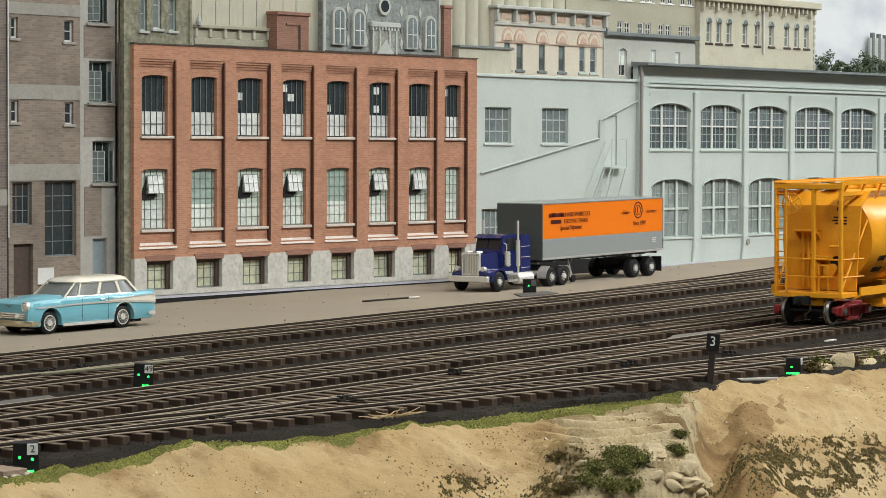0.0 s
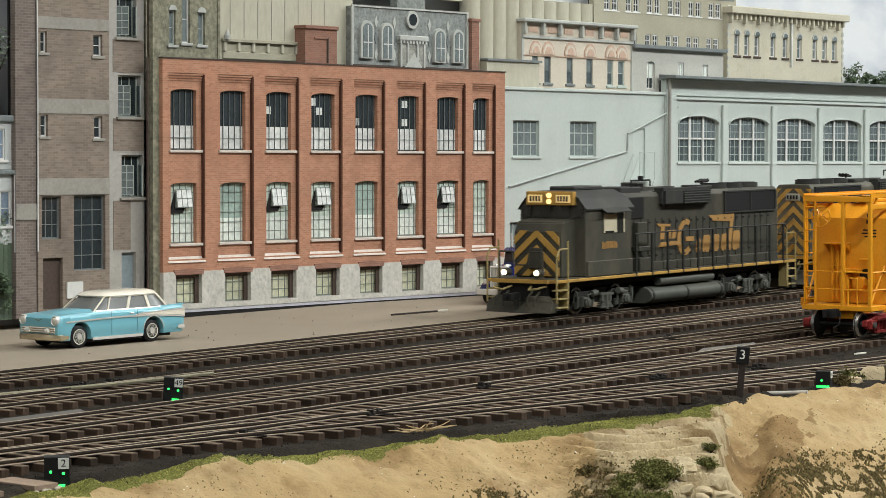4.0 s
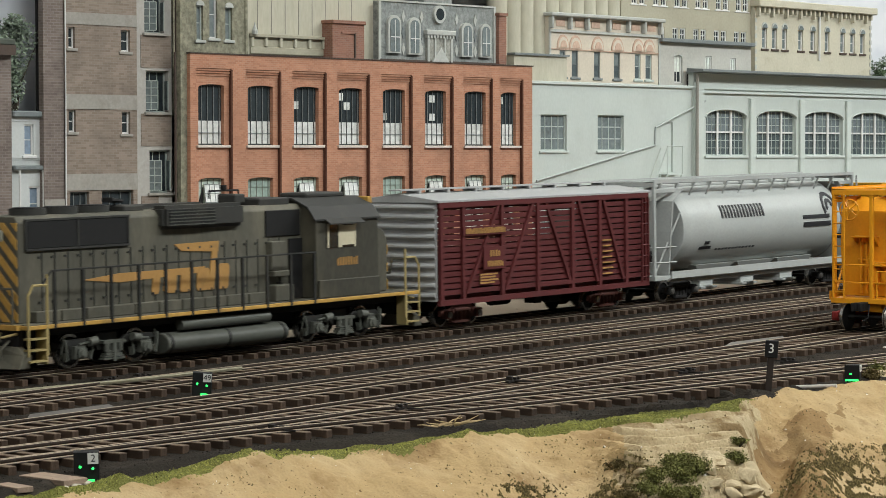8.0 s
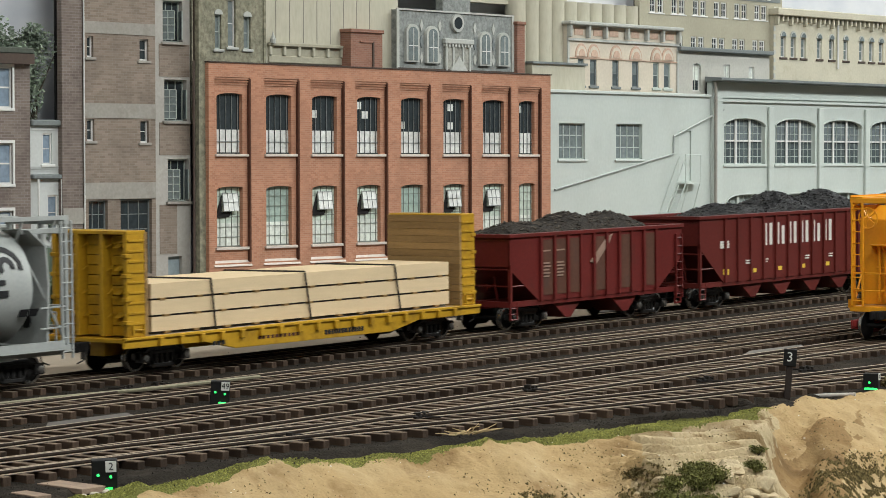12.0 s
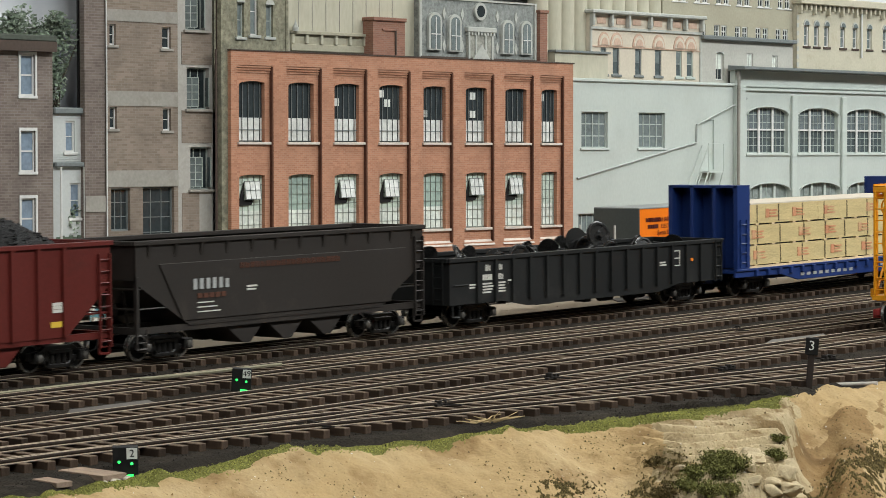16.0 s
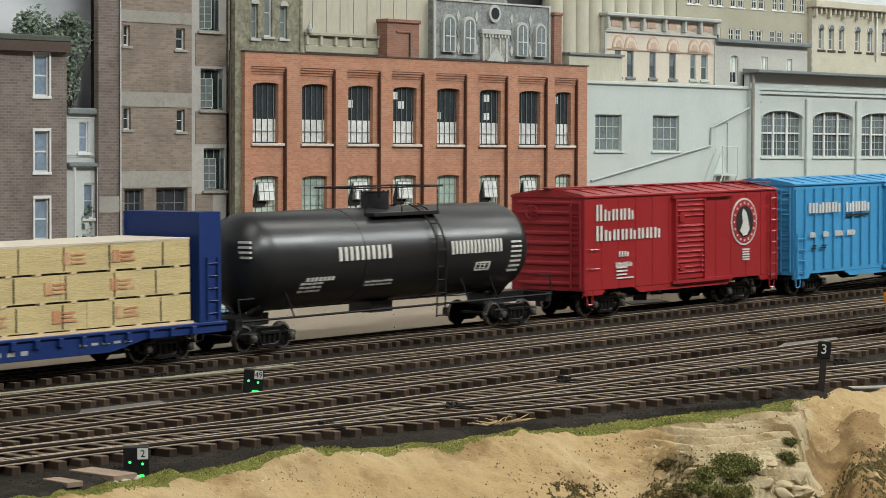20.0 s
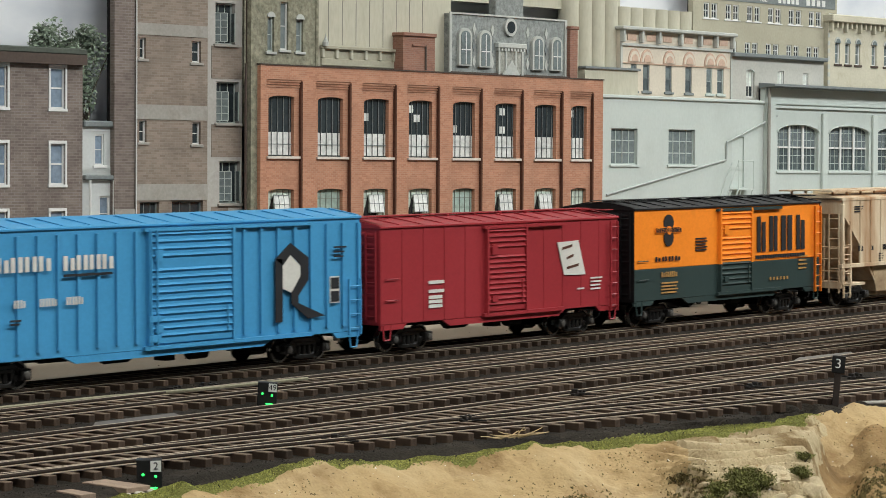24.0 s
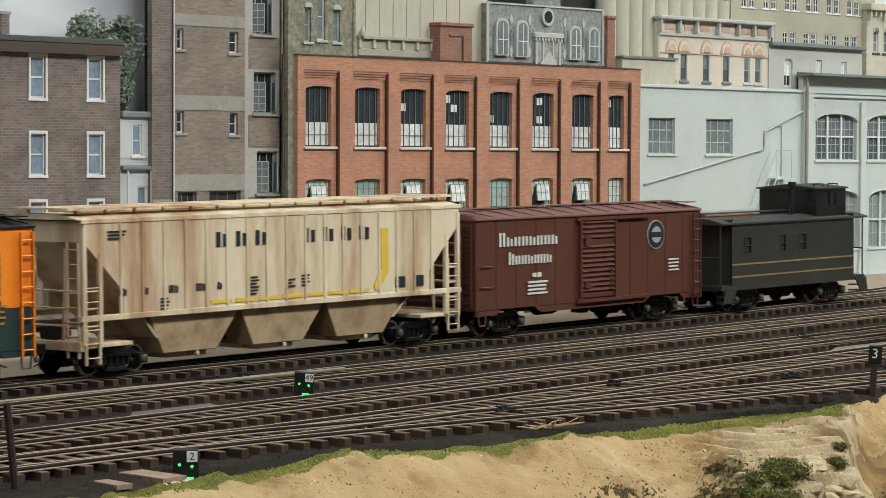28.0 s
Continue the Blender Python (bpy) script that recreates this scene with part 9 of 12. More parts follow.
        for s in (-1, 1):
            bx(bm, min(x + d * 0.001, x + d * 0.004), max(x + d * 0.001, x + d * 0.004), s * h - 0.0014, s * h + 0.0014, 0.0190, eave - 0.004)
            bx(bm, min(x + d * 0.013, x + d * 0.016), max(x + d * 0.013, x + d * 0.016), s * h - 0.0014, s * h + 0.0014, 0.0190, eave - 0.018)
            rod(bm, (x + d * 0.004, s * 0.013, 0.0200), (x + d * 0.006, s * 0.013, eave - 0.016), 0.0012, 6)
        bx(bm, min(x, x + d * 0.040), max(x, x + d * 0.040), -0.0325, 0.0325, 0.0175, 0.0200)
        bx(bm, min(x, x + d * 0.003), max(x, x + d * 0.003), -0.0325, 0.0325, 0.0160, 0.0215)
        part("end_frame", bm, P, c, bev=0.0003)
        bm = B()
        for z in (0.0300, 0.0400, 0.0500):
            wire(bm, [(x + d * 0.002, h, z), (x + d * 0.002, -h, z), (x + d * 0.015, -h, z)], 0.0007)
        part("handrails", bm, P, c)
        ladder(c, x + d * 0.0082, 0.0080, 0.0560, P, y=-0.0336, w=0.0105, n=6, name="side_ladder")
        end_ladder(c, x + d * 0.0006, -0.0255, 0.0120, eave - 0.012, P, n=8, w=0.0095)
    for a, n in ((0.1060, 3), (0.1830, 4)):
        for i in range(n):
            x = a + i * 0.0168
            lettering(c, x + 0.001, x + 0.0100, 0.0716, 0.0806, 1, P_lead, -h - 0.0012, 0.0)
    for x, n in ((0.0270, 2), (0.0480, 1), (0.0680, 2), (0.0900, 2), (0.1080, 1)):
        lettering(c, x, x + 0.0040 * n, 0.0462, 0.0508, n, P_lead, -h - 0.0012)
    small_print(c, 0.061, 0.0425, P_lead, (0.006, 0.007, 0.006, 0.005), -h - 0.0012)
    small_print(c, 0.136, 0.0515, P_lead, (0.006, 0.007, 0.005, 0.007, 0.006, 0.005), -h - 0.0012)
    small_print(c, 0.167, 0.0485, P_lead, (0.008, 0.005, 0.008), -h - 0.0012)
    small_print(c, 0.181, 0.0505, P_lead, (0.007, 0.006, 0.007, 0.005), -h - 0.0012)
    small_print(c, 0.020, 0.0830, P_lead, (0.014, 0.013, 0.011), -h - 0.0012)
    bm = B()
    for i in range(7):
        x = 0.1024 + i * 0.0205
        bx(bm, x, x + 0.0175, -h - 0.0013, -h, 0.0378, 0.0400)
    prism(bm, [(0.2490, 0.0385), (0.2530, 0.0385), (0.2620, 0.050), (0.2620, 0.078), (0.2550, 0.078), (0.2550, 0.052), (0.2480, 0.042)], "y", -h - 0.0013, -h)
    part("wheat_stripe", bm, P_yellow, c, "faded yellow stripe and grain ear")
    for x in (0.2690, 0.2873):
        bm = B(); bx(bm, x, x + 0.0095, -h - 0.0013, -h, 0.0390, 0.0462)
        part("stencil_plate", bm, P_lead, c, "black lubrication stencil")
    bm = B(); bx(bm, 0.006, L - 0.006, -0.005, 0.005, 0.0130, 0.0180)
    rod(bm, (0.010, 0.010, 0.024), (0.026, 0.010, 0.024), 0.005, 10)
    part("centre_sill", bm, P_under, c)
    brake_wheel(c, -0.0005, 0.010, 0.060, P)
    trucks(c, (0.036, L - 0.036))
    couplers(c, L)


# -- caboose --
def caboose(q):
    L, h, z0, z1 = 0.213, 0.0305, 0.0205, 0.0680
    c = car("caboose", q, "dark grey cupola caboose with thin yellow stripes", "caboose")
    P = P_cab
    P_cupola = paint("glossy_black_cupola", (0.012, 0.012, 0.0115), 0.28, (0.04, 0.036, 0.03), 0.12)
    a, b = 0.016, 0.194
    wins = [(0.034, 0.043, 0.0440, 0.0570), (0.084, 0.092, 0.0440, 0.0570), (0.113, 0.122, 0.0440, 0.0570)]
    bm = B()
    wall_mesh(bm, a, b, z0, z1, wins, -h, -h + 0.0015)
    part("side_wall", bm, P, c)
    bm = B(); bx(bm, a, b, h - 0.0015, h, z0, z1)
    part("side_wall", bm, P, c)
    bm = B()
    for x in (a, b - 0.0015):
        bx(bm, x, x + 0.0015, -h, h, z0, z1 + 0.003)
    parts("end_wall", bm, P, c)
    for w in wins:
        bm = B(); wall_mesh(bm, w[0] - 0.0008, w[1] + 0.0008, w[2] - 0.0008, w[3] + 0.0008, [(w[0] + 0.0004, w[1] - 0.0004, w[2] + 0.0004, (w[2] + w[3]) / 2 - 0.0003), (w[0] + 0.0004, w[1] - 0.0004, (w[2] + w[3]) / 2 + 0.0003, w[3] - 0.0004)], -h - 0.0004, -h + 0.0004)
        f = part("window_frame", bm, P, c)
        bm = B(); bx(bm, w[0], w[1], -h + 0.0008, -h + 0.0012, w[2], w[3])
        part("pane", bm, P_cabglass, f)
    bm = B()
    for i in range(5):
        x = 0.094 + i * 0.0036
        bx(bm, x, x + 0.0008, -h - 0.0003, -h, 0.044, 0.057)
    part("board_seams", bm, P_locoroof, c)
    bm = B()
    prism(bm, [(-h - 0.0016, z1 - 0.001), (-h - 0.0016, z1 + 0.0004), (-0.020, z1 + 0.0034), (0, z1 + 0.0046), (0.020, z1 + 0.0034), (h + 0.0016, z1 + 0.0004), (h + 0.0016, z1 - 0.001)], "x", 0.0, L)
    roof = part("roof", bm, P_locoroof, c)
    bm = B()
    for s in (-1, 0, 1):
        bx(bm, 0.0, 0.142, s * 0.0036 - 0.0015, s * 0.0036 + 0.0015, z1 + 0.0062, z1 + 0.0070)
    part("running_board", bm, P_locoroof, roof)
    bm = B()
    rod(bm, (0.130, -0.012, z1), (0.130, -0.012, z1 + 0.027), 0.0017, 8)
    rod(bm, (0.130, -0.012, z1 + 0.026), (0.130, -0.012, z1 + 0.0295), 0.0034, 10)
    wire(bm, [(0.130, -0.012, z1 + 0.022), (0.119, -0.016, z1 + 0.001)], 0.0005)
    part("smokejack", bm, P_under, roof)
    ca, cb, cz = 0.142, 0.187, 0.0920
    cw = [(0.155, 0.1625, 0.0780, 0.0885), (0.1645, 0.172, 0.0780, 0.0885)]
    bm = B()
    wall_mesh(bm, ca, cb, z1, cz, cw, -0.0270, -0.0255)
    bx(bm, ca, cb, 0.0255, 0.0270, z1, cz)
    bx(bm, ca, ca + 0.0015, -0.0255, 0.0255, z1, cz)
    bx(bm, cb - 0.0015, cb, -0.0255, 0.0255, z1, cz)
    cup = part("cupola", bm, P_cupola, c, "glossy black cupola")
    bm = B()
    for w in cw:
        bx(bm, w[0], w[1], -0.0260, -0.0256, w[2], w[3])
    part("pane", bm, P_cabglass, cup)
    bm = B()
    prism(bm, [(-0.0285, cz - 0.0006), (-0.0285, cz + 0.0006), (0, cz + 0.0034), (0.0285, cz + 0.0006), (0.0285, cz - 0.0006)], "x", ca - 0.002, cb + 0.002)
    part("cupola_roof", bm, P_locoroof, cup)
    bm = B()
    for x0_, x1_ in ((0.146, 0.160), (0.168, 0.182)):
        wire(bm, [(x0_, -0.022, cz + 0.0010), (x0_, -0.022, cz + 0.0035), (x1_, -0.022, cz + 0.0035), (x1_, -0.022, cz + 0.0010)], 0.0005)
    part("roof_grab", bm, P_under, cup)
    bm = B()
    bx(bm, 0.002, L - 0.002, -h, h, 0.0165, 0.0205)
    part("underframe", bm, P, c)
    for z in (0.0262, 0.0356):
        bm = B(); bx(bm, a, b, -h - 0.0004, -h, z, z + 0.0012)
        part("yellow_stripe", bm, P_dullline, c, "thin dull yellow stripe")
    lettering(c, 0.145, 0.176, 0.0590, 0.0610, 9, P_locoroof, -h - 0.0002)
    for x, d in ((0.0, 1), (L, -1)):
        bm = B()
        for s in (-1, 1):
            for k, z in enumerate((0.0075, 0.0120, 0.0165)):
                bx(bm, min(x + d * 0.002, x + d * 0.018), max(x + d * 0.002, x + d * 0.018), min(s * 0.0245, s * 0.0325), max(s * 0.0245, s * 0.0325), z, z + 0.0010)
            prism(bm, [(x + d * 0.001, 0.0070), (x + d * 0.012, 0.0070), (x + d * 0.021, 0.0185), (x + d * 0.004, 0.0185)], "y", s * 0.0328 - 0.0004, s * 0.0328 + 0.0004)
        part("end_steps", bm, P, c)
        bm = B()
        for y in (-0.0290, 0.0290, -0.010, 0.010):
            rod(bm, (x + d * 0.003, y, 0.0205), (x + d * 0.003, y, z1 if abs(y) > 0.02 else 0.042), 0.0007, 5)
        wire(bm, [(x + d * 0.003, -0.029, 0.042), (x + d * 0.003, 0.029, 0.042)], 0.0007)
        part("end_railing", bm, P, c)
    bm = B()
    bx(bm, 0.085, 0.125, -0.014, 0.014, 0.0085, 0.0165); rod(bm, (0.060, -0.012, 0.0120), (0.080, -0.012, 0.0120), 0.0042, 10)
    part("battery_box", bm, P_under, c)
    trucks(c, (0.046, L - 0.046))
    couplers(c, L)


# ---- the train, in running order ----
locomotive(0.246, False, "weathered black diesel locomotive with lit headlights and yellow nose stripes")
locomotive(0.6575, True, "weathered black diesel locomotive running long hood first")
stock_car(1.0462)
round_hopper("covered_hopper", 1.3333, 0.3220, P_grey, "light grey round-sided covered hopper with black lettering", P_under,
             [mark(0.0908, 0.1600, 0.0640, 0.0745, 14, P_lead, 0.5), mark(0.2210, 0.2660, 0.0592, 0.0622, 1, P_lead, 0.0), mark(0.2215, 0.2680, 0.0522, 0.0562, 1, P_lead, 0.0),
              mark(0.279, 0.294, 0.0400, 0.0445, 2, P_lead, 0.15), mark(0.060, 0.078, 0.0400, 0.0425, 5, P_lead), mark(0.066, 0.073, 0.0440, 0.0465, 2, P_lead), mark(0.086, 0.150, 0.0385, 0.0400, 12, P_lead, 0.5)])
HOPPER_GREY = CARS[-1][0]
bm = B()
for i in range(9):
    for ro, ri in ((0.0120, 0.0088), (0.0062, 0.0030)):
        a0, a1 = math.radians(-10 + i * 25), math.radians(15 + i * 25)
        q4 = [(0.2690 + ro * math.cos(a0), 0.0690 + ro * math.sin(a0)), (0.2690 + ro * math.cos(a1), 0.0690 + ro * math.sin(a1)), (0.2690 + ri * math.cos(a1), 0.0690 + ri * math.sin(a1)), (0.2690 + ri * math.cos(a0), 0.0690 + ri * math.sin(a0))]
        rings = [[(x, -0.0332 * math.sqrt(max(0, 1 - ((z - 0.0560) / 0.0350) ** 2)) + o, z) for x, z in q4] for o in (-0.0004, 0.0004)]
        loft(bm, rings)
part("emblem", bm, P_lead, HOPPER_GREY, "black curved wheel emblem")

fl = bulkhead_flat("bulkhead_flatcar", 1.6920, 0.3490, P_ygold, "mustard yellow bulkhead flat car with sawn lumber", 0.0862, P_wood, True)
lumber_load(fl, 0.0265, 0.3180, 0.0232, 0.0535, 3, P_lumber, 1, 3)
for bx_, le in ((0.078, 0.004), (0.166, 0.006), (0.258, 0.006)):
    band(fl, bx_, 0.0200, 0.0535, le)
lettering(fl, 0.118, 0.158, 0.0140, 0.0160, 10, P_dust, -0.0334, 0.4)
lettering(fl, 0.182, 0.222, 0.0125, 0.0155, 12, P_lead, -0.0334, 0.25)
lettering(fl, 0.076, 0.088, 0.0130, 0.0155, 3, P_lead, -0.0334, 0.25)

h1 = open_hopper("open_hopper", 2.0765, 0.2270, 0.0685, P_oxide, "weathered red oxide hopper car heaped with coal", (0.33, 0.66), 10,
                 [(0.22, 0.011, 0.14), (0.50, 0.016, 0.13), (0.76, 0.015, 0.13)], (P_dust, (0, 1, 2, 4, 6, 8)), slope=0.036)
for a in (0.0385, 0.056):
    small_print(h1, a, 0.0560, P_faint, (0.011, 0.0), -0.0334)
    small_print(h1, a, 0.0470, P_faint, (0.010, 0.011, 0.009, 0.010, 0.009), -0.0334, pitch=0.0024)
bm = B(); prism(bm, [(0.100, 0.046), (0.108, 0.044), (0.126, 0.060), (0.130, 0.066), (0.120, 0.062)], "y", -0.0334, -0.0328)
part("chalk_mark", bm, P_faint, h1, "worn pale emblem")
h2 = open_hopper("open_hopper", 2.3280, 0.3130, 0.0732, P_oxide2, "brown-red hopper car with white lettering heaped with coal", (0.27, 0.42, 0.58, 0.73), 13,
                 [(0.26, 0.012, 0.13), (0.53, 0.020, 0.11), (0.80, 0.020, 0.12)], slope=0.036)
for i in range(6):
    bm = B(); block_glyph(bm, 0.0990 + i * 0.0196, 0.1118 + i * 0.0196, 0.0480, 0.0660, -0.0326, i % 3, 0.0, 0.34)
    part("lettering", bm, P_white, h2, "tall white lettering as plain shapes")
for x in (0.0352, 0.0778, 0.1182, 0.1563, 0.1970, 0.2645):
    bm = B(); bx(bm, x, x + 0.0085, -0.0330, -0.0324, 0.0265, 0.0298 if x > 0.06 else 0.0312)
    part("reflector", bm, P_yellow, h2, "yellow reflector patch")
small_print(h2, 0.031, 0.0520, P_white, (0.013, 0.0135, 0.013), -0.0328, h=0.0018)
small_print(h2, 0.266, 0.0390, P_white, (0.009, 0.009, 0.009), -0.0328, h=0.0018)
for x in (0.070, 0.098, 0.165, 0.205):
    small_print(h2, x, 0.0360, P_white, (0.007, 0.006), -0.0328)
h3 = open_hopper("open_hopper", 2.6597, 0.2715, 0.0718, P_charcoal, "empty charcoal grey hopper car with smooth sides", (0.36, 0.50, 0.64), 12, smooth_side=True, slope=0.046)
lettering(h3, 0.0486, 0.0823, 0.0420, 0.0485, 3, P_silver, -0.0337)
lettering(h3, 0.052, 0.078, 0.0365, 0.0395, 5, P_dust, -0.0337)
lettering(h3, 0.0901, 0.1853, 0.0530, 0.0565, 20, P_dust, -0.0337, 0.3)
small_print(h3, 0.052, 0.0335, P_white, (0.014, 0.017, 0.020), -0.0337, pitch=0.0028, h=0.0007)
small_print(h3, 0.096, 0.0410, P_white, (0.009, 0.008), -0.0337)
gondola(2.9585)
fb = bulkhead_flat("bulkhead_flatcar", 3.3235, 0.3470, P_navy, "deep blue bulkhead flat car loaded with strapped lumber", 0.0895, P_navy, False)
lumber_load(fb, 0.0245, 0.3190, 0.0236, 0.0735, 3, P_lumber2, 3, 8, P_wrap)
bm = B(); bx(bm, 0.0230, 0.3210, -0.0308, 0.0308, 0.0226, 0.0240)
part("load_base", bm, P_lumber, fb, "pale baulk under the load")
rnd = random.Random(21)
for j in range(3):
    for i in range(5):
        x = 0.040 + i * 0.056 + rnd.uniform(-0.012, 0.012)
        z = 0.0282 + j * 0.0166
        bm = B()
        bx(bm, x, x + 0.0055, -0.0304, -0.0299, z + 0.0010, z + 0.0082)
        for k, w in enumerate((0.012, 0.009, 0.011)):
            bx(bm, x + 0.0065, x + 0.0065 + w, -0.0304, -0.0299, z + 0.0014 + k * 0.0024, z + 0.0026 + k * 0.0024)
        part("red_stamp", bm, P_stamp, fb, "red printed mill stamp")
    for i in range(8):
        x = 0.034 + i * 0.037 + rnd.uniform(-0.004, 0.004)
        bm = B(); bx(bm, x, x + 0.0004, -0.0305, -0.0299, 0.0256 + j * 0.0166, 0.0396 + j * 0.0166)
        part("steel_band", bm, P_strap, fb)
lettering(fb, 0.100, 0.190, 0.0130, 0.0155, 9, P_silver, -0.0334, 0.45)
lettering(fb, 0.225, 0.270, 0.0150, 0.0165, 5, P_silver, -0.0334, 0.4)
tank_car(3.6840)

gn = boxcar("boxcar", 4.0456, 0.2625, 0.0890, 0.0200, (P_red, P_red, P_red2, P_red), "bright red boxcar with white lettering and round emblem", door=(0.441, 0.592))
lettering(gn, 0.0135, 0.0640, 0.0707, 0.0790, 5, P_white, gap=0.3, up=(1.45, 1, 1, 1, 1))
lettering(gn, 0.0135, 0.0990, 0.0560, 0.0640, 8, P_white, gap=0.3, up=(1.4, 1, 1, 1, 1, 1, 1, 1))
lettering(gn, 0.0420, 0.0560, 0.0435, 0.0475, 2, P_white)
lettering(gn, 0.0380, 0.0600, 0.0360, 0.0395, 5, P_white)
small_print(gn, 0.0390, 0.0350, P_white, (0.014, 0.014, 0.013, 0.022), pitch=0.0026)
small_print(gn, 0.2120, 0.0415, P_white, (0.010, 0.010, 0.010, 0.010, 0.010))


def disc(parent, x, z, r, y, mat, name, label="", n=28, squash=1.0):
    bm = B()
    prism(bm, [(x + r * squash * math.cos(6.28319 * i / n), z + r * math.sin(6.28319 * i / n)) for i in range(n)], "y", y - 0.0003, y + 0.0003)
    return part(name, bm, mat, parent, label)


disc(gn, 0.2145, 0.0640, 0.0187, -0.0334, P_white, "emblem_rim", "white ring of a round emblem")
disc(gn, 0.2145, 0.0640, 0.0173, -0.0337, P_red, "emblem_ring")
disc(gn, 0.2145, 0.0640, 0.0123, -0.0340, P_lead, "emblem_field", "black round field")
bm = B()
prism(bm, [(0.2076, 0.0569), (0.2122, 0.0529), (0.2174, 0.0536), (0.2210, 0.0581), (0.2193, 0.0646), (0.2167, 0.0712), (0.2122, 0.0744), (0.2102, 0.0699), (0.2115, 0.0634)], "y", -0.0346, -0.0340)
part("emblem_shape", bm, P_white, gn, "plain white shape on the emblem")
bm = B()
for i in range(16):
    a = 6.28319 * i / 16
    x, z = 0.2145 + 0.0148 * math.cos(a), 0.0640 + 0.0148 * math.sin(a)
    bx(bm, x - 0.0009, x + 0.0009, -0.0341, -0.0336, z - 0.0009, z + 0.0009)
part("emblem_marks", bm, P_white, gn)

rk = boxcar("boxcar", 4.3368, 0.3370, 0.0915, 0.0175, (P_sky, P_sky, P_sky, P_sky), "sky blue rib-sided boxcar with a large black emblem", door=(0.438, 0.648), ribs=22, walk_board=False,
            ladders=False, truck_at=0.042, roof_ribs=16)
lettering(rk, 0.0200, 0.0720, 0.0675, 0.0760, 5, P_white, -0.0352, 0.16)
lettering(rk, 0.0800, 0.1200, 0.0670, 0.0755, 4, P_white, -0.0352, 0.16)
bm = B(); bx(bm, 0.0800, 0.1180, -0.0354, -0.0348, 0.0635, 0.0650)
part("underline", bm, P_lead, rk)
for x, n in ((0.022, 2), (0.043, 2), (0.062, 3), (0.082, 3)):
    lettering(rk, x, x + 0.0045 * n, 0.0475, 0.0520, n, P_white, -0.0352)
small_print(rk, 0.026, 0.0400, P_lead, (0.006, 0.005), -0.0352)
small_print(rk, 0.040, 0.0400, P_lead, (0.008, 0.007), -0.0352)
small_print(rk, 0.310, 0.0720, P_lead, (0.012, 0.010, 0.009), -0.0352, pitch=0.0030)
bm = B()
prism(bm, [(0.2552, 0.0275), (0.2617, 0.0275), (0.2617, 0.0670), (0.2552, 0.0670)], "y", -0.0356, -0.0350)
prism(bm, [(0.2552, 0.0670), (0.2617, 0.0625), (0.2692, 0.0695), (0.2692, 0.0765)], "y", -0.0356, -0.0350)
prism(bm, [(0.2692, 0.0765), (0.2692, 0.0695), (0.2782, 0.0625), (0.2857, 0.0670)], "y", -0.0356, -0.0350)
prism(bm, [(0.2782, 0.0625), (0.2857, 0.0670), (0.2857, 0.0530), (0.2782, 0.0555)], "y", -0.0356, -0.0350)
prism(bm, [(0.2782, 0.0555), (0.2857, 0.0530), (0.2762, 0.0435), (0.2697, 0.0455)], "y", -0.0356, -0.0350)
prism(bm, [(0.2697, 0.0455), (0.2762, 0.0435), (0.2762, 0.0385), (0.2697, 0.0385)], "y", -0.0356, -0.0350)
prism(bm, [(0.2697, 0.0385), (0.2767, 0.0385), (0.3012, 0.0295), (0.2852, 0.0285)], "y", -0.0356, -0.0350)
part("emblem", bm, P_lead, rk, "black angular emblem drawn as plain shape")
bm = B(); prism(bm, [(0.2617, 0.0485), (0.2617, 0.0625), (0.2692, 0.0690), (0.2782, 0.0620), (0.2782, 0.0555), (0.2697, 0.0455)], "y", -0.0354, -0.0349)
part("emblem_field", bm, P_white, rk, "white hexagon in the emblem")
bm = B(); bx(bm, 0.3060, 0.3150, -0.0354, -0.0349, 0.0370, 0.0540)
part("stencil_panel", bm, P_white, rk)
bm = B(); bx(bm, 0.3068, 0.3142, -0.0358, -0.0353, 0.0378, 0.0446); bx(bm, 0.3068, 0.3142, -0.0358, -0.0353, 0.0462, 0.0532)
part("stencil_blocks", bm, P_lead, rk)
bm = B()
for x in (0.148, 0.153):
    rod(bm, (x, -0.0362, 0.020), (x, -0.0362, 0.088), 0.0008, 6)
bx(bm, 0.146, 0.156, -0.0366, -0.0340, 0.034, 0.0375); bx(bm, 0.146, 0.156, -0.0366, -0.0340, 0.022, 0.026)
part("door_lock_rods", bm, P_sky, rk)

pc = boxcar("boxcar", 4.6949, 0.2650, 0.0838, 0.0195, (P_red2, P_red2, P_red2, P_red2), "deep red boxcar with a slanted white placard", door=(0.415, 0.580))
bm = B(); prism(bm, [(0.1994, 0.0440), (0.2247, 0.0435), (0.2162, 0.0683), (0.1911, 0.0675)], "y", -0.0340, -0.0334)
sg = part("placard", bm, P_white, pc, "slanted white placard")
bm = B()
for i, (x, w) in enumerate(((0.1965, 0.012), (0.2020, 0.008), (0.2020, 0.014))):
    z = 0.0620 - i * 0.0070
    prism(bm, [(x, z), (x + w, z + 0.002), (x + w, z + 0.0038), (x, z + 0.0018)], "y", -0.0343, -0.0339)
part("placard_print", bm, P_dust, sg)
for z, w in ((0.0445, 0.016), (0.0385, 0.016), (0.0345, 0.014), (0.0315, 0.014), (0.0285, 0.014)):
    small_print(pc, 0.0480, z, P_white, (w,), h=0.0022)
small_print(pc, 0.2310, 0.0400, P_white, (0.014, 0.013, 0.012, 0.012), h=0.0011, pitch=0.0026)
small_print(pc, 0.2150, 0.0330, P_white, (0.008,))

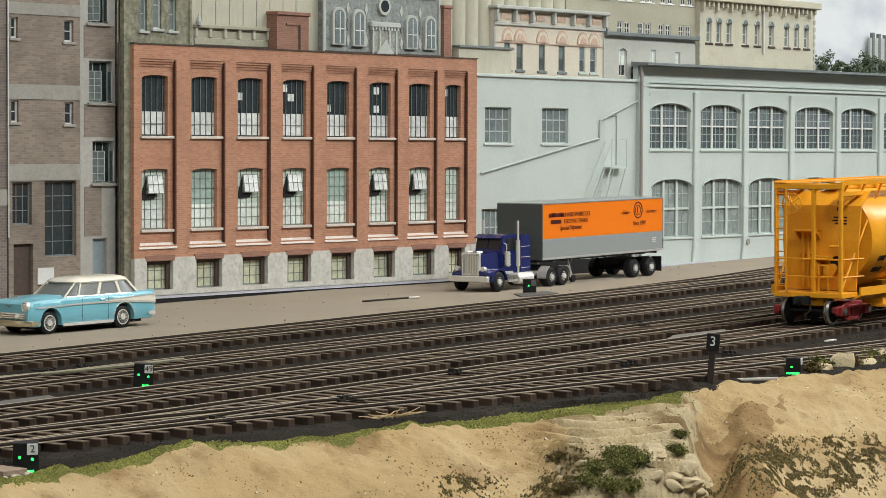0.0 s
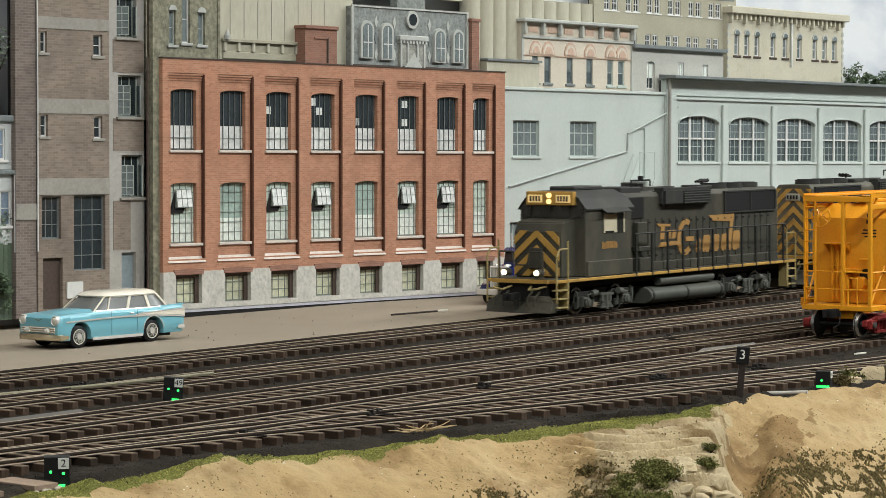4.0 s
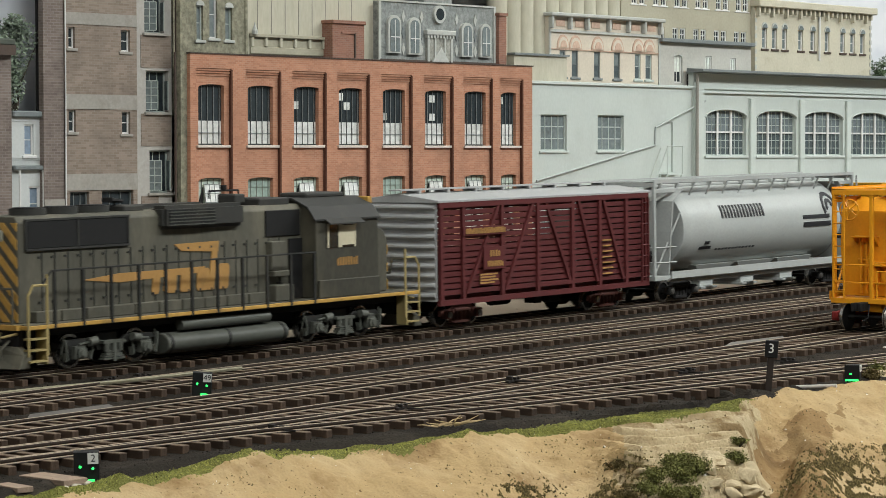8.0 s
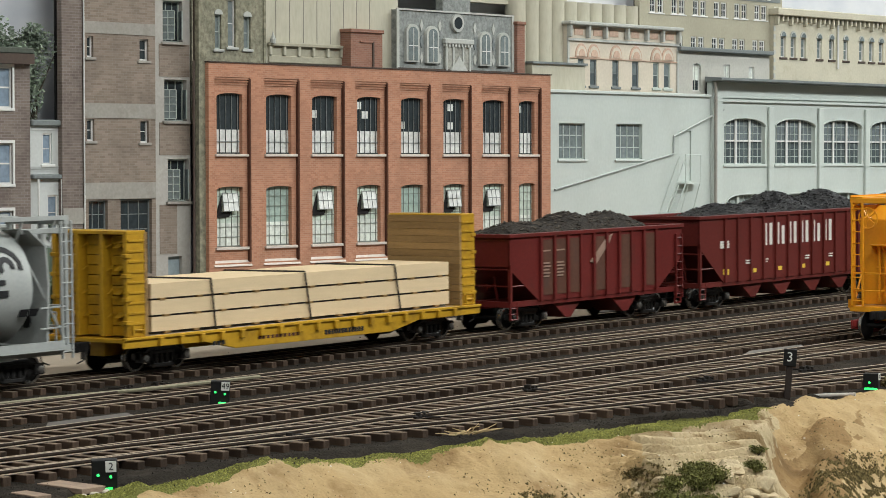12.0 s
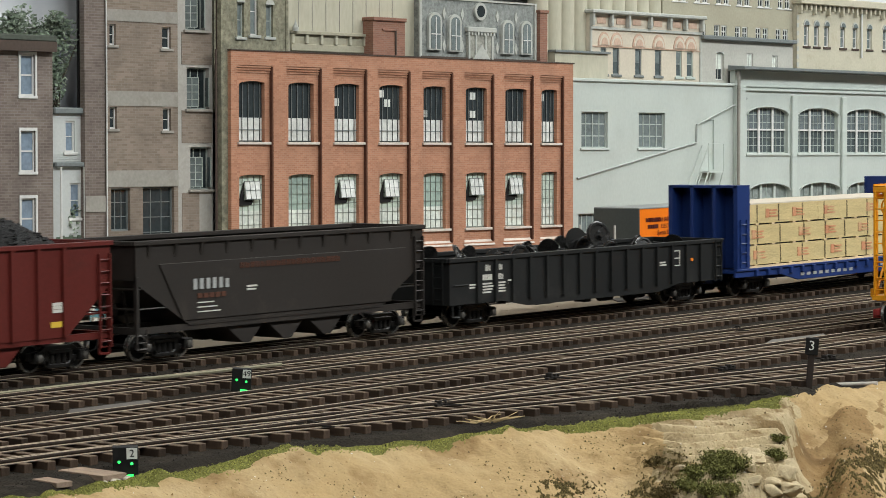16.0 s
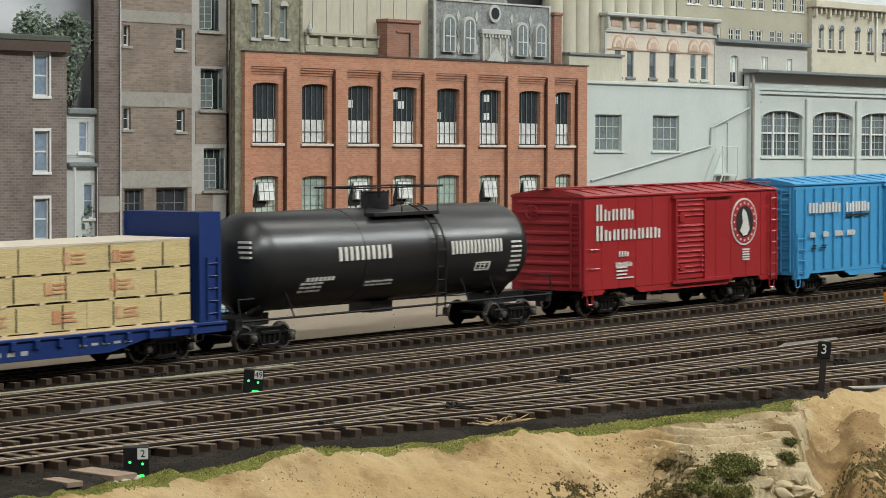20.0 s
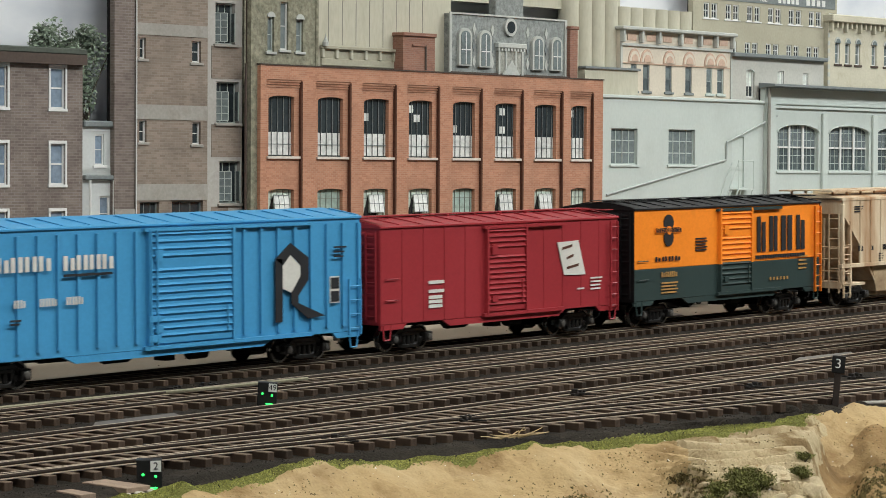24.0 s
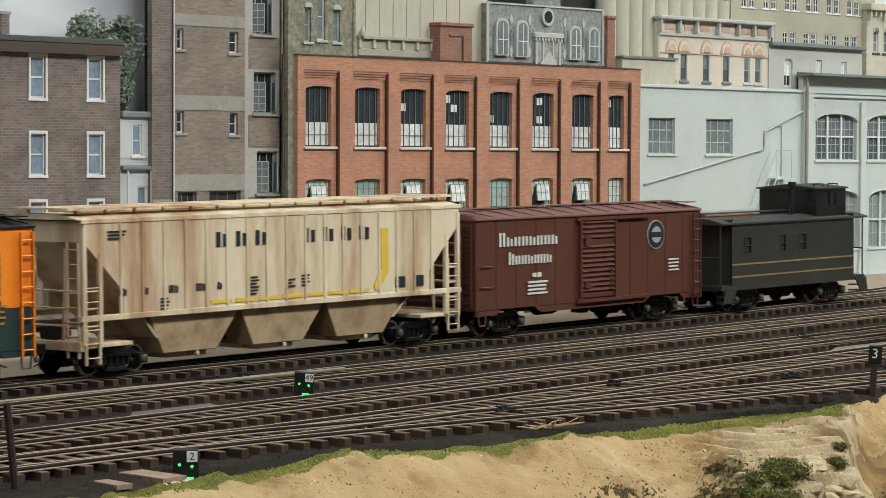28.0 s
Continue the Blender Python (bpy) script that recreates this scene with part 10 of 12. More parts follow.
ej = boxcar("boxcar", 4.9820, 0.2630, 0.0888, 0.0200, (P_orange, P_black, P_black, P_orange), "two-tone boxcar, orange over dark green, with black roof", door=(0.430, 0.598), lower=P_green, split=0.345)
bm = B()
for i, (a, w) in enumerate(((0.1671, 0.0124), (0.1855, 0.0115), (0.2030, 0.0160), (0.2260, 0.0124))):
    block_glyph(bm, a, a + w, 0.0512, 0.0792, -0.0338, (1, 2, 0, 1)[i], 0.0, 0.42)
part("lettering", bm, P_lead, ej, "tall black lettering as plain shapes")
lettering(ej, 0.1650, 0.2396, 0.0458, 0.0485, 20, P_lead, gap=0.2)
disc(ej, 0.0440, 0.0775, 0.0065, -0.0336, P_lead, "emblem", "black round badge")
disc(ej, 0.0440, 0.0665, 0.0065, -0.0336, P_lead, "emblem")
disc(ej, 0.0440, 0.0720, 0.0032, -0.0340, P_orange, "emblem_centre")
bm = B(); bx(bm, 0.0265, 0.0615, -0.0339, -0.0334, 0.0700, 0.0746)
part("emblem_bar", bm, P_orange, ej)
lettering(ej, 0.0270, 0.0610, 0.0706, 0.0740, 7, P_lead, -0.0341, gap=0.2)
lettering(ej, 0.0266, 0.0614, 0.0490, 0.0525, 4, P_lead, gap=0.3)
small_print(ej, 0.0800, 0.0640, P_lead, (0.015, 0.016, 0.014, 0.016, 0.015), pitch=0.0022)
lettering(ej, 0.0340, 0.0560, 0.0370, 0.0410, 4, P_gold)
small_print(ej, 0.0340, 0.0320, P_gold, (0.022, 0.020, 0.022, 0.020), pitch=0.0024)
small_print(ej, 0.2290, 0.0450, P_gold, (0.014, 0.012, 0.013, 0.012), pitch=0.0032)
lettering(ej, 0.1860, 0.2160, 0.0280, 0.0305, 6, P_gold, gap=0.6)
# orange corner ladder over the green as well
ladder(ej, 0.2630 - 0.0065, 0.0160, 0.0855, P_orange, y=-0.0356, n=8)
ribbed_hopper(5.2800)
sp = boxcar("boxcar", 5.6316, 0.2635, 0.0805, 0.0185, (P_brownbox, P_brownroof, P_brownbox, P_brownbox), "dark brown boxcar with white lettering and dusty roof", door=(0.432, 0.587))
lettering(sp, 0.0238, 0.0900, 0.0612, 0.0675, 8, P_white, gap=0.25, up=(1.5, 1, 1, 1, 1, 1, 1, 1))
lettering(sp, 0.0342, 0.0830, 0.0486, 0.0545, 7, P_white, gap=0.25, up=(1.45, 1, 1, 1, 1, 1, 1))
lettering(sp, 0.0600, 0.0710, 0.0390, 0.0420, 2, P_white)
small_print(sp, 0.0550, 0.0350, P_white, (0.022, 0.020, 0.020, 0.022), h=0.0014, pitch=0.0026)
small_print(sp, 0.2220, 0.0440, P_white, (0.013, 0.013, 0.012, 0.013), pitch=0.0026)
disc(sp, 0.2065, 0.0634, 0.0106, -0.0334, P_silver, "emblem_rim", "white round emblem")
disc(sp, 0.2065, 0.0634, 0.0098, -0.0337, P_lead, "emblem_ring")
disc(sp, 0.2065, 0.0634, 0.0060, -0.0340, P_silver, "emblem_field")
bm = B(); bx(bm, 0.1990, 0.2140, -0.0345, -0.0340, 0.0614, 0.0654)
part("emblem_bar", bm, P_lead, sp)
caboose(5.9260)


# ---- movement of the train: it slows very slightly all the way ----
RUN = [-2.3208, -2.0697, -1.8199, -1.5715, -1.3245, -1.0788, -0.8345, -0.5911, -0.349, -0.1082, 0.1322, 0.3743, 0.6183, 0.8641, 1.1099, 1.3537, 1.5943, 1.834, 2.0723, 2.3077, 2.5385, 2.7648, 2.9885, 3.2107, 3.4312, 3.6498, 3.8677, 4.0865, 4.3077]   # way gone at each second


def motions():
    for ob, q in CARS:
        turn = 0
        if isinstance(q, tuple):
            q, turn = q
        walk(ob, [(t, pose(q - RUN[t], Y_A, 0, 0, 0, turn)) for t in range(29)])

# ---- standing things: the orange hopper, road vehicles, signals ----
def text_part(name, words, size, mat, parent, m, label="", align="CENTER", shear=0.0, wide=1.0):
    """Words in the built-in font, standing upright and facing -y."""
    cu = bpy.data.curves.new(name, "FONT")
    cu.body, cu.size, cu.align_x, cu.align_y, cu.shear, cu.extrude, cu.resolution_u = words, size, align, "CENTER", shear, 0.00008, 3
    tmp = bpy.data.objects.new(name, cu)
    me = bpy.data.meshes.new_from_object(tmp)
    bpy.data.objects.remove(tmp)
    me.materials.append(mat)
    return piece(name, me, parent, m @ pose(0, 0, 0, 90, 0, 0) @ Matrix.Diagonal((wide, 1, 1, 1)), label or "lettering")


for words, u in (("STONE", 0.5010), ("ICE", 0.5860)):
    text_part("painted_word", words, 0.0094, M_frame_white, lt, pose(u, -0.0008, 0.2872), "worn white painted word", wide=0.92)


oh = round_hopper("covered_hopper", 0, 0.322, P_orange_h, "glossy yellow-orange round-sided covered hopper sitting on the siding", P_rust,
                  [mark(0.046, 0.056, 0.0415, 0.0450, 3, P_lead, 0.3), mark(0.046, 0.060, 0.0335, 0.0370, 4, P_lead, 0.3)])
CARS.pop()
oh.matrix_basis = pose(1.541, Y_D, 0)
bm = B()
for j, w in enumerate((0.010, 0.011, 0.009)):
    bx(bm, 0.0196, 0.0203, -0.0195, -0.0195 + w, 0.0715 - j * 0.0022, 0.0724 - j * 0.0022)
for j, w in enumerate((0.0050, 0.0055)):
    for k in range(3):
        bx(bm, 0.0202, 0.0208, -0.0165 + k * w / 3, -0.0165 + (k + 0.6) * w / 3, 0.0805 - j * 0.0042, 0.0832 - j * 0.0042)
part("end_print", bm, P_lead, oh, "rows of unreadable small print as bars")

bm = B(); lathe(bm, [(0.0184, 0.0046), (0.0178, 0.0046), (0.0178, 0.0040), (0.0181, 0.0001)], "x", (0, -0.0125, 0.0410), 18)
part("end_opening", bm, P_black, oh, "dark round opening in the end sheet")
for y, z in ((-0.0185, 0.052), (0.004, 0.047)):
    bm = B(); rod(bm, (0.0182, y, 0.030), (0.0160, y, z), 0.0011, 8); rod(bm, (0.0160, y, z), (0.0160, y + 0.010, z), 0.0009, 8)
    part("brake_pipe", bm, P_orange_h, oh, smooth=True)
bm = B(); bx(bm, 0.0095, 0.0185, -0.0010, 0.0165, 0.0622, 0.0632)
for y in (0.0000, 0.0080, 0.0155):
    prism(bm, [(0.0180, 0.0622), (0.0105, 0.0622), (0.0180, 0.0560)], "y", y - 0.0006, y + 0.0006)
part("brake_shelf", bm, P_orange_h, oh, "bracketed shelf across the end sheet", bev=0.0003)
bm = B()
for y0, y1 in ((0.0245, 0.0195), (-0.0040, 0.0010), (-0.0040, -0.0090), (-0.0245, -0.0195)):
    prism(bm, [(y0, 0.0918), (y1, 0.0918), (y0 * 0.7 + y1 * 0.3, 0.0900), (y0, 0.0868)], "x", 0.0004, 0.0026)
part("corner_gusset", bm, P_orange_h, oh)
for y, z0, z1 in ((0.0115, 0.024, 0.062), (0.0075, 0.024, 0.058), (-0.0165, 0.022, 0.044)):
    bm = B(); rod(bm, (0.0150, y, z0), (0.0150, y, z1), 0.0010, 8)
    part("brake_pipe", bm, P_orange_h, oh, smooth=True)
bm = B(); bx(bm, 0.0120, 0.0180, -0.0020, 0.0050, 0.0320, 0.0420)
part("valve_box", bm, P_orange_h, oh, bev=0.0008)
bm = B(); bx(bm, 0.004, 0.030, -0.010, 0.010, 0.0120, 0.0175)
part("bolster", bm, P_orange_h, oh, "yellow-orange body bolster", bev=0.0005)

# -- two-tone station wagon --
V_turq = paint("turquoise_car_enamel", (0.165, 0.425, 0.51), 0.30, (0.16, 0.40, 0.48), 0.02, 0.03, coat=0.3)
V_cream = paint("cream_car_enamel", (0.74, 0.69, 0.58), 0.25, (0.5, 0.46, 0.38), 0.02, 0.03, coat=0.6)
V_chrome = shade("bright_chrome", (0.74, 0.72, 0.67), 0.22, 0.40, 0.03, bump=0)
V_gilt = shade("warm_plated_chrome", (0.62, 0.53, 0.36), 0.2, 0.7, 0.05, bump=0)
V_tyre = shade("black_tyre_rubber", (0.012, 0.012, 0.013), 0.55, 0, 0.15)
V_glass = shade("car_window_glass", (0.135, 0.140, 0.135), 0.30, vary=0.1, bump=0)
V_cabglass = shade("dark_truck_glass", (0.020, 0.022, 0.024), 0.22, vary=0.1, bump=0)
V_seat = paint("pale_car_seat", (0.40, 0.38, 0.33), 0.6)
V_whitewall = paint("whitewall_rubber", (0.62, 0.59, 0.52), 0.5, amount=0.05)
V_blue = paint("deep_blue_truck_enamel", (0.012, 0.019, 0.105), 0.22, (0.02, 0.025, 0.09), 0.03, 0.05, coat=0.6)
V_tgrey = paint("warm_grey_trailer", (0.26, 0.275, 0.27), 0.4, (0.22, 0.22, 0.21), 0.05, 0.04)
V_torange = paint("vivid_orange_trailer", (0.80, 0.185, 0.012), 0.35, (0.7, 0.16, 0.012), 0.03, 0.04)
V_dark = paint("dark_trailer_front", (0.075, 0.085, 0.080), 0.45, (0.06, 0.06, 0.06), 0.05)
V_silver = paint("silver_frame_paint", (0.50, 0.49, 0.46), 0.35, (0.4, 0.38, 0.35), 0.05, metal=0.5)
P_maker = paint("dark_red_brown_lettering", (0.075, 0.012, 0.008), 0.6, amount=0.0)
V_redlens = paint("red_tail_lens", (0.35, 0.012, 0.012), 0.2)


def road_wheel(parent, x, y, z, r, width, out, white=True, rim=None):
    """A tyre on a chromed wheel disc; out is -1 on the near side."""
    tyre = part("tyre", wheel_tyre(r, width), V_tyre, parent, "black rubber tyre", smooth=True, at=pose(x, y, z))
    if white:
        bm = B(); lathe(bm, [(out * width * 0.50, r * 0.68), (out * width * 0.53, r * 0.67), (out * width * 0.53, r * 0.60), (out * width * 0.45, r * 0.58)], "y", (0, 0, 0), 24)
        part("whitewall", bm, V_whitewall, tyre, "white side wall ring")
    bm = B()
    lathe(bm, [(out * width * 0.30, r * 0.62), (out * width * 0.50, r * 0.60), (out * width * 0.42, r * 0.50), (out * width * 0.40, r * 0.34), (out * width * 0.62, r * 0.26), (out * width * 0.66, r * 0.06)], "y", (0, 0, 0), 20)
    for i in range(10):
        a = 0.6283 * i
        rod(bm, (math.cos(a) * r * 0.43, out * width * 0.40, math.sin(a) * r * 0.43), (math.cos(a) * r * 0.43, out * width * 0.55, math.sin(a) * r * 0.43), r * 0.06, 5)
    part("wheel_disc", bm, rim or V_chrome, tyre, "chrome wheel disc", smooth=True)
    return tyre


def wheel_tyre(r, width):
    bm = B()
    lathe(bm, [(-width / 2, r * 0.55), (-width / 2, r * 0.86), (-width * 0.36, r * 0.98), (-width * 0.2, r), (width * 0.2, r), (width * 0.36, r * 0.98), (width / 2, r * 0.86), (width / 2, r * 0.55)], "y", (0, 0, 0), 26)
    return bm


def arc(cx, cz, r, a0, a1, n=9):
    return [(cx + r * math.cos(math.radians(a0 + (a1 - a0) * i / n)), cz + r * math.sin(math.radians(a0 + (a1 - a0) * i / n))) for i in range(n + 1)]


def station_wagon():
    c = root("station_wagon", "turquoise and cream vintage station wagon with whitewall tyres on the paving", "car", pose(1.2182, 1.2674, -0.0047, 0, 0, -3.9))
    L, h, xf, xr, rw = 0.1165, 0.0212, 0.019, 0.0860, 0.0079
    def low(x):
        z = 0.0058
        for ax in (xf, xr):
            if abs(x - ax) < 0.0093:
                z = max(z, 0.0088 + math.sqrt(0.0093 ** 2 - (x - ax) ** 2))
        return z
    top = ([0.0, 0.003, 0.012, 0.034, 0.095, 0.112, L], [0.0212, 0.0232, 0.0238, 0.0242, 0.0242, 0.0250, 0.0245])
    stations = sorted({0.0, 0.0008, 0.003, 0.006, 0.034, 0.045, 0.055, 0.064, 0.103, 0.110, L - 0.003, L - 0.0008, L,
                       *[ax + 0.0093 * math.cos(math.pi * i / 12) * 0.9999 for ax in (xf, xr) for i in range(13)], *[ax + s * 0.0094 for ax in (xf, xr) for s in (-1, 1)]})
    rings = []
    for x in stations:
        e = min(x, L - x)
        w = h - 0.0016 * (1 - min(1, e / 0.006)) ** 2
        zt, zl = float(np.interp(x, *top)), low(x) + (0.004 if e < 0.0005 else 0.0015 if e < 0.002 else 0)
        zm = zl + (zt - zl) * 0.55
        rings.append([(x, -w + 0.0006, zl), (x, -w, zl + 0.0008), (x, -w, zm), (x, -w + 0.0004, zt - 0.0018), (x, -w + 0.0018, zt - 0.0003), (x, -w + 0.006, zt), (x, w - 0.006, zt), (x, w - 0.0018, zt - 0.0003),
                      (x, w - 0.0004, zt - 0.0018), (x, w, zm), (x, w, zl + 0.0008), (x, w - 0.0006, zl)])
    bm = B(); loft(bm, rings)
    body = part("body", bm, V_turq, c, "turquoise enamel body", smooth=True)
    # raised hood centre and rear fins
    bm = B()
    loft(bm, [[(0.004, -0.0135, 0.0215), (0.004, 0.0135, 0.0215), (0.004, 0.010, 0.0226), (0.004, -0.010, 0.0226)],
              [(0.018, -0.0150, 0.0225), (0.018, 0.0150, 0.0225), (0.018, 0.011, 0.0250), (0.018, -0.011, 0.0250)],
              [(0.036, -0.0160, 0.0235), (0.036, 0.0160, 0.0235), (0.036, 0.012, 0.0258), (0.036, -0.012, 0.0258)]])
    part("hood", bm, V_turq, c, bev=0.0008, seg=2, smooth=True)
    for s in (-1, 1):
        bm = B()
        loft(bm, [[(0.070, s * 0.0195, 0.0235), (0.070, s * 0.0160, 0.0235), (0.070, s * 0.0175, 0.0243)], [(0.100, s * 0.0196, 0.0240), (0.100, s * 0.0160, 0.0240), (0.100, s * 0.0188, 0.0252)],
                  [(0.1155, s * 0.0192, 0.0240), (0.1155, s * 0.0165, 0.0240), (0.1172, s * 0.0192, 0.0262)]])
        part("tail_fin", bm, V_turq, c, bev=0.0004, smooth=True)
        # headlight in a chromed pod
        bm = B(); lathe(bm, [(0.008, 0.0032), (-0.0008, 0.0036), (-0.0015, 0.0032), (-0.0006, 0.0025)], "x", (0.001, s * 0.0165, 0.0196), 16)
        pod = part("headlight", bm, V_chrome, c, "chrome headlight bezel", smooth=True)
        bm = B(); lathe(bm, [(-0.0004, 0.0028), (-0.0016, 0.0020), (-0.0020, 0.0006)], "x", (0.001, s * 0.0165, 0.0196), 14)
        part("lens", bm, V_whitewall, pod, "pale headlight lens", smooth=True)
        # side flash: a bright strip that dips, and the cream wedge behind it
        bm = B()
        y = s * (h + 0.0002)
        prism(bm, [(0.006, 0.0180), (0.006, 0.0190), (0.052, 0.0202), (0.084, 0.0197), (0.108, 0.0180), (L - 0.001, 0.0172), (L - 0.001, 0.0163), (0.106, 0.0170), (0.082, 0.0186), (0.052, 0.0191)], "y", min(y, y + s * 0.0004), max(y, y + s * 0.0004))
        part("side_trim", bm, V_chrome, c, "bright side strip")
        bm = B()
        prism(bm, [(0.068, 0.0200), (0.073, 0.0210), (L - 0.001, 0.0222), (L - 0.001, 0.0174), (0.108, 0.0182), (0.084, 0.0198)], "y", min(y, y + s * 0.0002), max(y, y + s * 0.0002))
        part("side_panel", bm, V_cream, c, "cream rear side panel")
        bm = B(); prism(bm, [(0.068, 0.0196), (0.073, 0.0213), (L - 0.001, 0.0228), (L - 0.001, 0.0221), (0.0735, 0.0206), (0.0695, 0.0194)], "y", min(y, y + s * 0.0004), max(y, y + s * 0.0004))
        part("side_trim", bm, V_chrome, c)
        bm = B(); bx(bm, xf + 0.0105, xr - 0.0105, min(y, y + s * 0.0004), max(y, y + s * 0.0004), 0.0050, 0.0070)
        part("sill_trim", bm, V_chrome, c, "bright rocker strip")
        for x in (0.0470, 0.0710):
            bm = B(); bx(bm, x - 0.0001, x + 0.0001, min(y, y + s * 0.0001), max(y, y + s * 0.0001), 0.0075, 0.0238)
            part("door_seam", bm, V_tyre, c)
        bm = B(); rod(bm, (0.0640, y, 0.0216), (0.0675, y, 0.0216), 0.0005, 5)
        part("door_handle", bm, V_chrome, c)
        bm = B(); lathe(bm, [(-0.001, 0.0014), (0.0008, 0.0014), (0.0014, 0.0005)], "x", (L - 0.0005, s * 0.0185, 0.0170), 10)
        part("tail_light", bm, V_redlens, c)
        for x in (xf, xr):
            bm = B()
            pts = arc(x, 0.0090, 0.0095, 5, 175, 12)
            wire(bm, [(a, s * (h + 0.0001), b) for a, b in pts], 0.00035, 5)
            part("wheel_arch_trim", bm, V_chrome if x == xr else V_turq, c)
            road_wheel(c, x, s * 0.0172, rw, rw, 0.0050, s)
    # greenhouse: glass box, pillars, roof
    def ring(x0, x1, w, z, n=28, p=0.42):
        cx, hx = (x0 + x1) / 2, (x1 - x0) / 2
        out = []
        for i in range(n):
            a = 6.28319 * (i + 0.5) / n
            ca, sa = math.cos(a), math.sin(a)
            out.append((cx + hx * math.copysign(abs(ca) ** p, ca), w * math.copysign(abs(sa) ** p, sa), z))
        return out
    bm = B(); loft(bm, [ring(0.0315, 0.1075, 0.0182, 0.0238), ring(0.0455, 0.0965, 0.0150, 0.0342)])
    part("glass", bm, V_glass, c, "dark car windows", smooth=True)
    bm = B(); loft(bm, [ring(0.0438, 0.0988, 0.0160, 0.0330), ring(0.0428, 0.0990, 0.0164, 0.0340), ring(0.0450, 0.0972, 0.0150, 0.0356), ring(0.0500, 0.0930, 0.0115, 0.0368), ring(0.0580, 0.0850, 0.0060, 0.0374)])
    part("roof", bm, V_cream, c, "cream roof", smooth=True)
    for s in (-1, 1):
        for a, b, wd, ya, yb in ((0.0345, 0.0470, 0.0014, 0.0163, 0.0138), (0.0460, 0.0510, 0.0010, 0.0178, 0.0150), (0.0640, 0.0690, 0.0022, 0.0180, 0.0152), (0.0850, 0.0830, 0.0024, 0.0178, 0.0150), (0.1035, 0.0945, 0.0020, 0.0163, 0.0138)):
            bm = B(); loft(bm, [[(a - wd / 2, s * ya, 0.0238), (a + wd / 2, s * ya, 0.0238), (a + wd / 2, s * (ya + 0.0008), 0.0238), (a - wd / 2, s * (ya + 0.0008), 0.0238)],
                                [(b - wd / 2, s * yb, 0.0338), (b + wd / 2, s * yb, 0.0338), (b + wd / 2, s * (yb + 0.0008), 0.0338), (b - wd / 2, s * (yb + 0.0008), 0.0338)]])
            part("pillar", bm, V_cream, c)
        bm = B(); rod(bm, (0.035, s * 0.0186, 0.0243), (0.106, s * 0.0186, 0.0243), 0.0005, 5)
        part("window_trim", bm, V_chrome, c)
    for a, w in ((0.055, 0.028), (0.072, 0.028)):
        bm = B(); bx(bm, a, a + 0.004, -w / 2, w / 2, 0.0240, 0.0290)
        part("seat_back", bm, V_seat, c, bev=0.0008)
    # front end: bumper, grille, emblem
    def bumper(x, d, z):
        bm = B()
        loft(bm, [[(x + d * e, y, z - k), (x + d * (e + 0.0014), y, z - k * 0.8), (x + d * (e + 0.0018), y, z), (x + d * (e + 0.0014), y, z + k * 0.8), (x + d * e, y, z + k), (x + d * (e - 0.001), y, z)]
                  for y, e, k in ((-0.0222, -0.0075, 0.0012), (-0.0218, -0.003, 0.0018), (-0.0185, 0.0, 0.0022), (0.0, 0.0014, 0.0024), (0.0185, 0.0, 0.0022), (0.0218, -0.003, 0.0018), (0.0222, -0.0075, 0.0012))])
        return bm
    part("front_bumper", bumper(0.0, -1, 0.0082), V_gilt, c, "wrapped chrome bumper", smooth=True)
    part("rear_bumper", bumper(L, 1, 0.0095), V_chrome, c, "chrome rear bumper", smooth=True)
    bm = B(); bx(bm, -0.0006, 0.001, -0.0170, 0.0170, 0.0112, 0.0152)
    g = part("grille", bm, V_gilt, c, "fine chrome grille", bev=0.0004)
    for k in range(3):
        bm = B(); rod(bm, (-0.0010, -0.0175, 0.0118 + k * 0.0014), (-0.0010, 0.0175, 0.0118 + k * 0.0014), 0.0004, 6)
        part("grille_bar", bm, V_chrome, g)
    for s in (-1, 1):
        bm = B(); lathe(bm, [(-0.004, 0.0006), (-0.003, 0.0017), (0.002, 0.0020)], "x", (0.0, s * 0.0105, 0.0128), 12)
        part("bumper_guard", bm, V_chrome, c, smooth=True)
    bm = B(); prism(bm, [(-0.004, 0.0206), (0.0, 0.0192), (0.004, 0.0206), (0.0, 0.0199)], "x", -0.0006, 0.002)
    part("hood_emblem", bm, V_gilt, c, "chevron emblem as a plain shape")
    bm = B(); bx(bm, 0.012, L - 0.010, -0.016, 0.016, 0.0035, 0.0060)
    part("floor_pan", bm, V_tyre, c)
    return c


station_wagon()


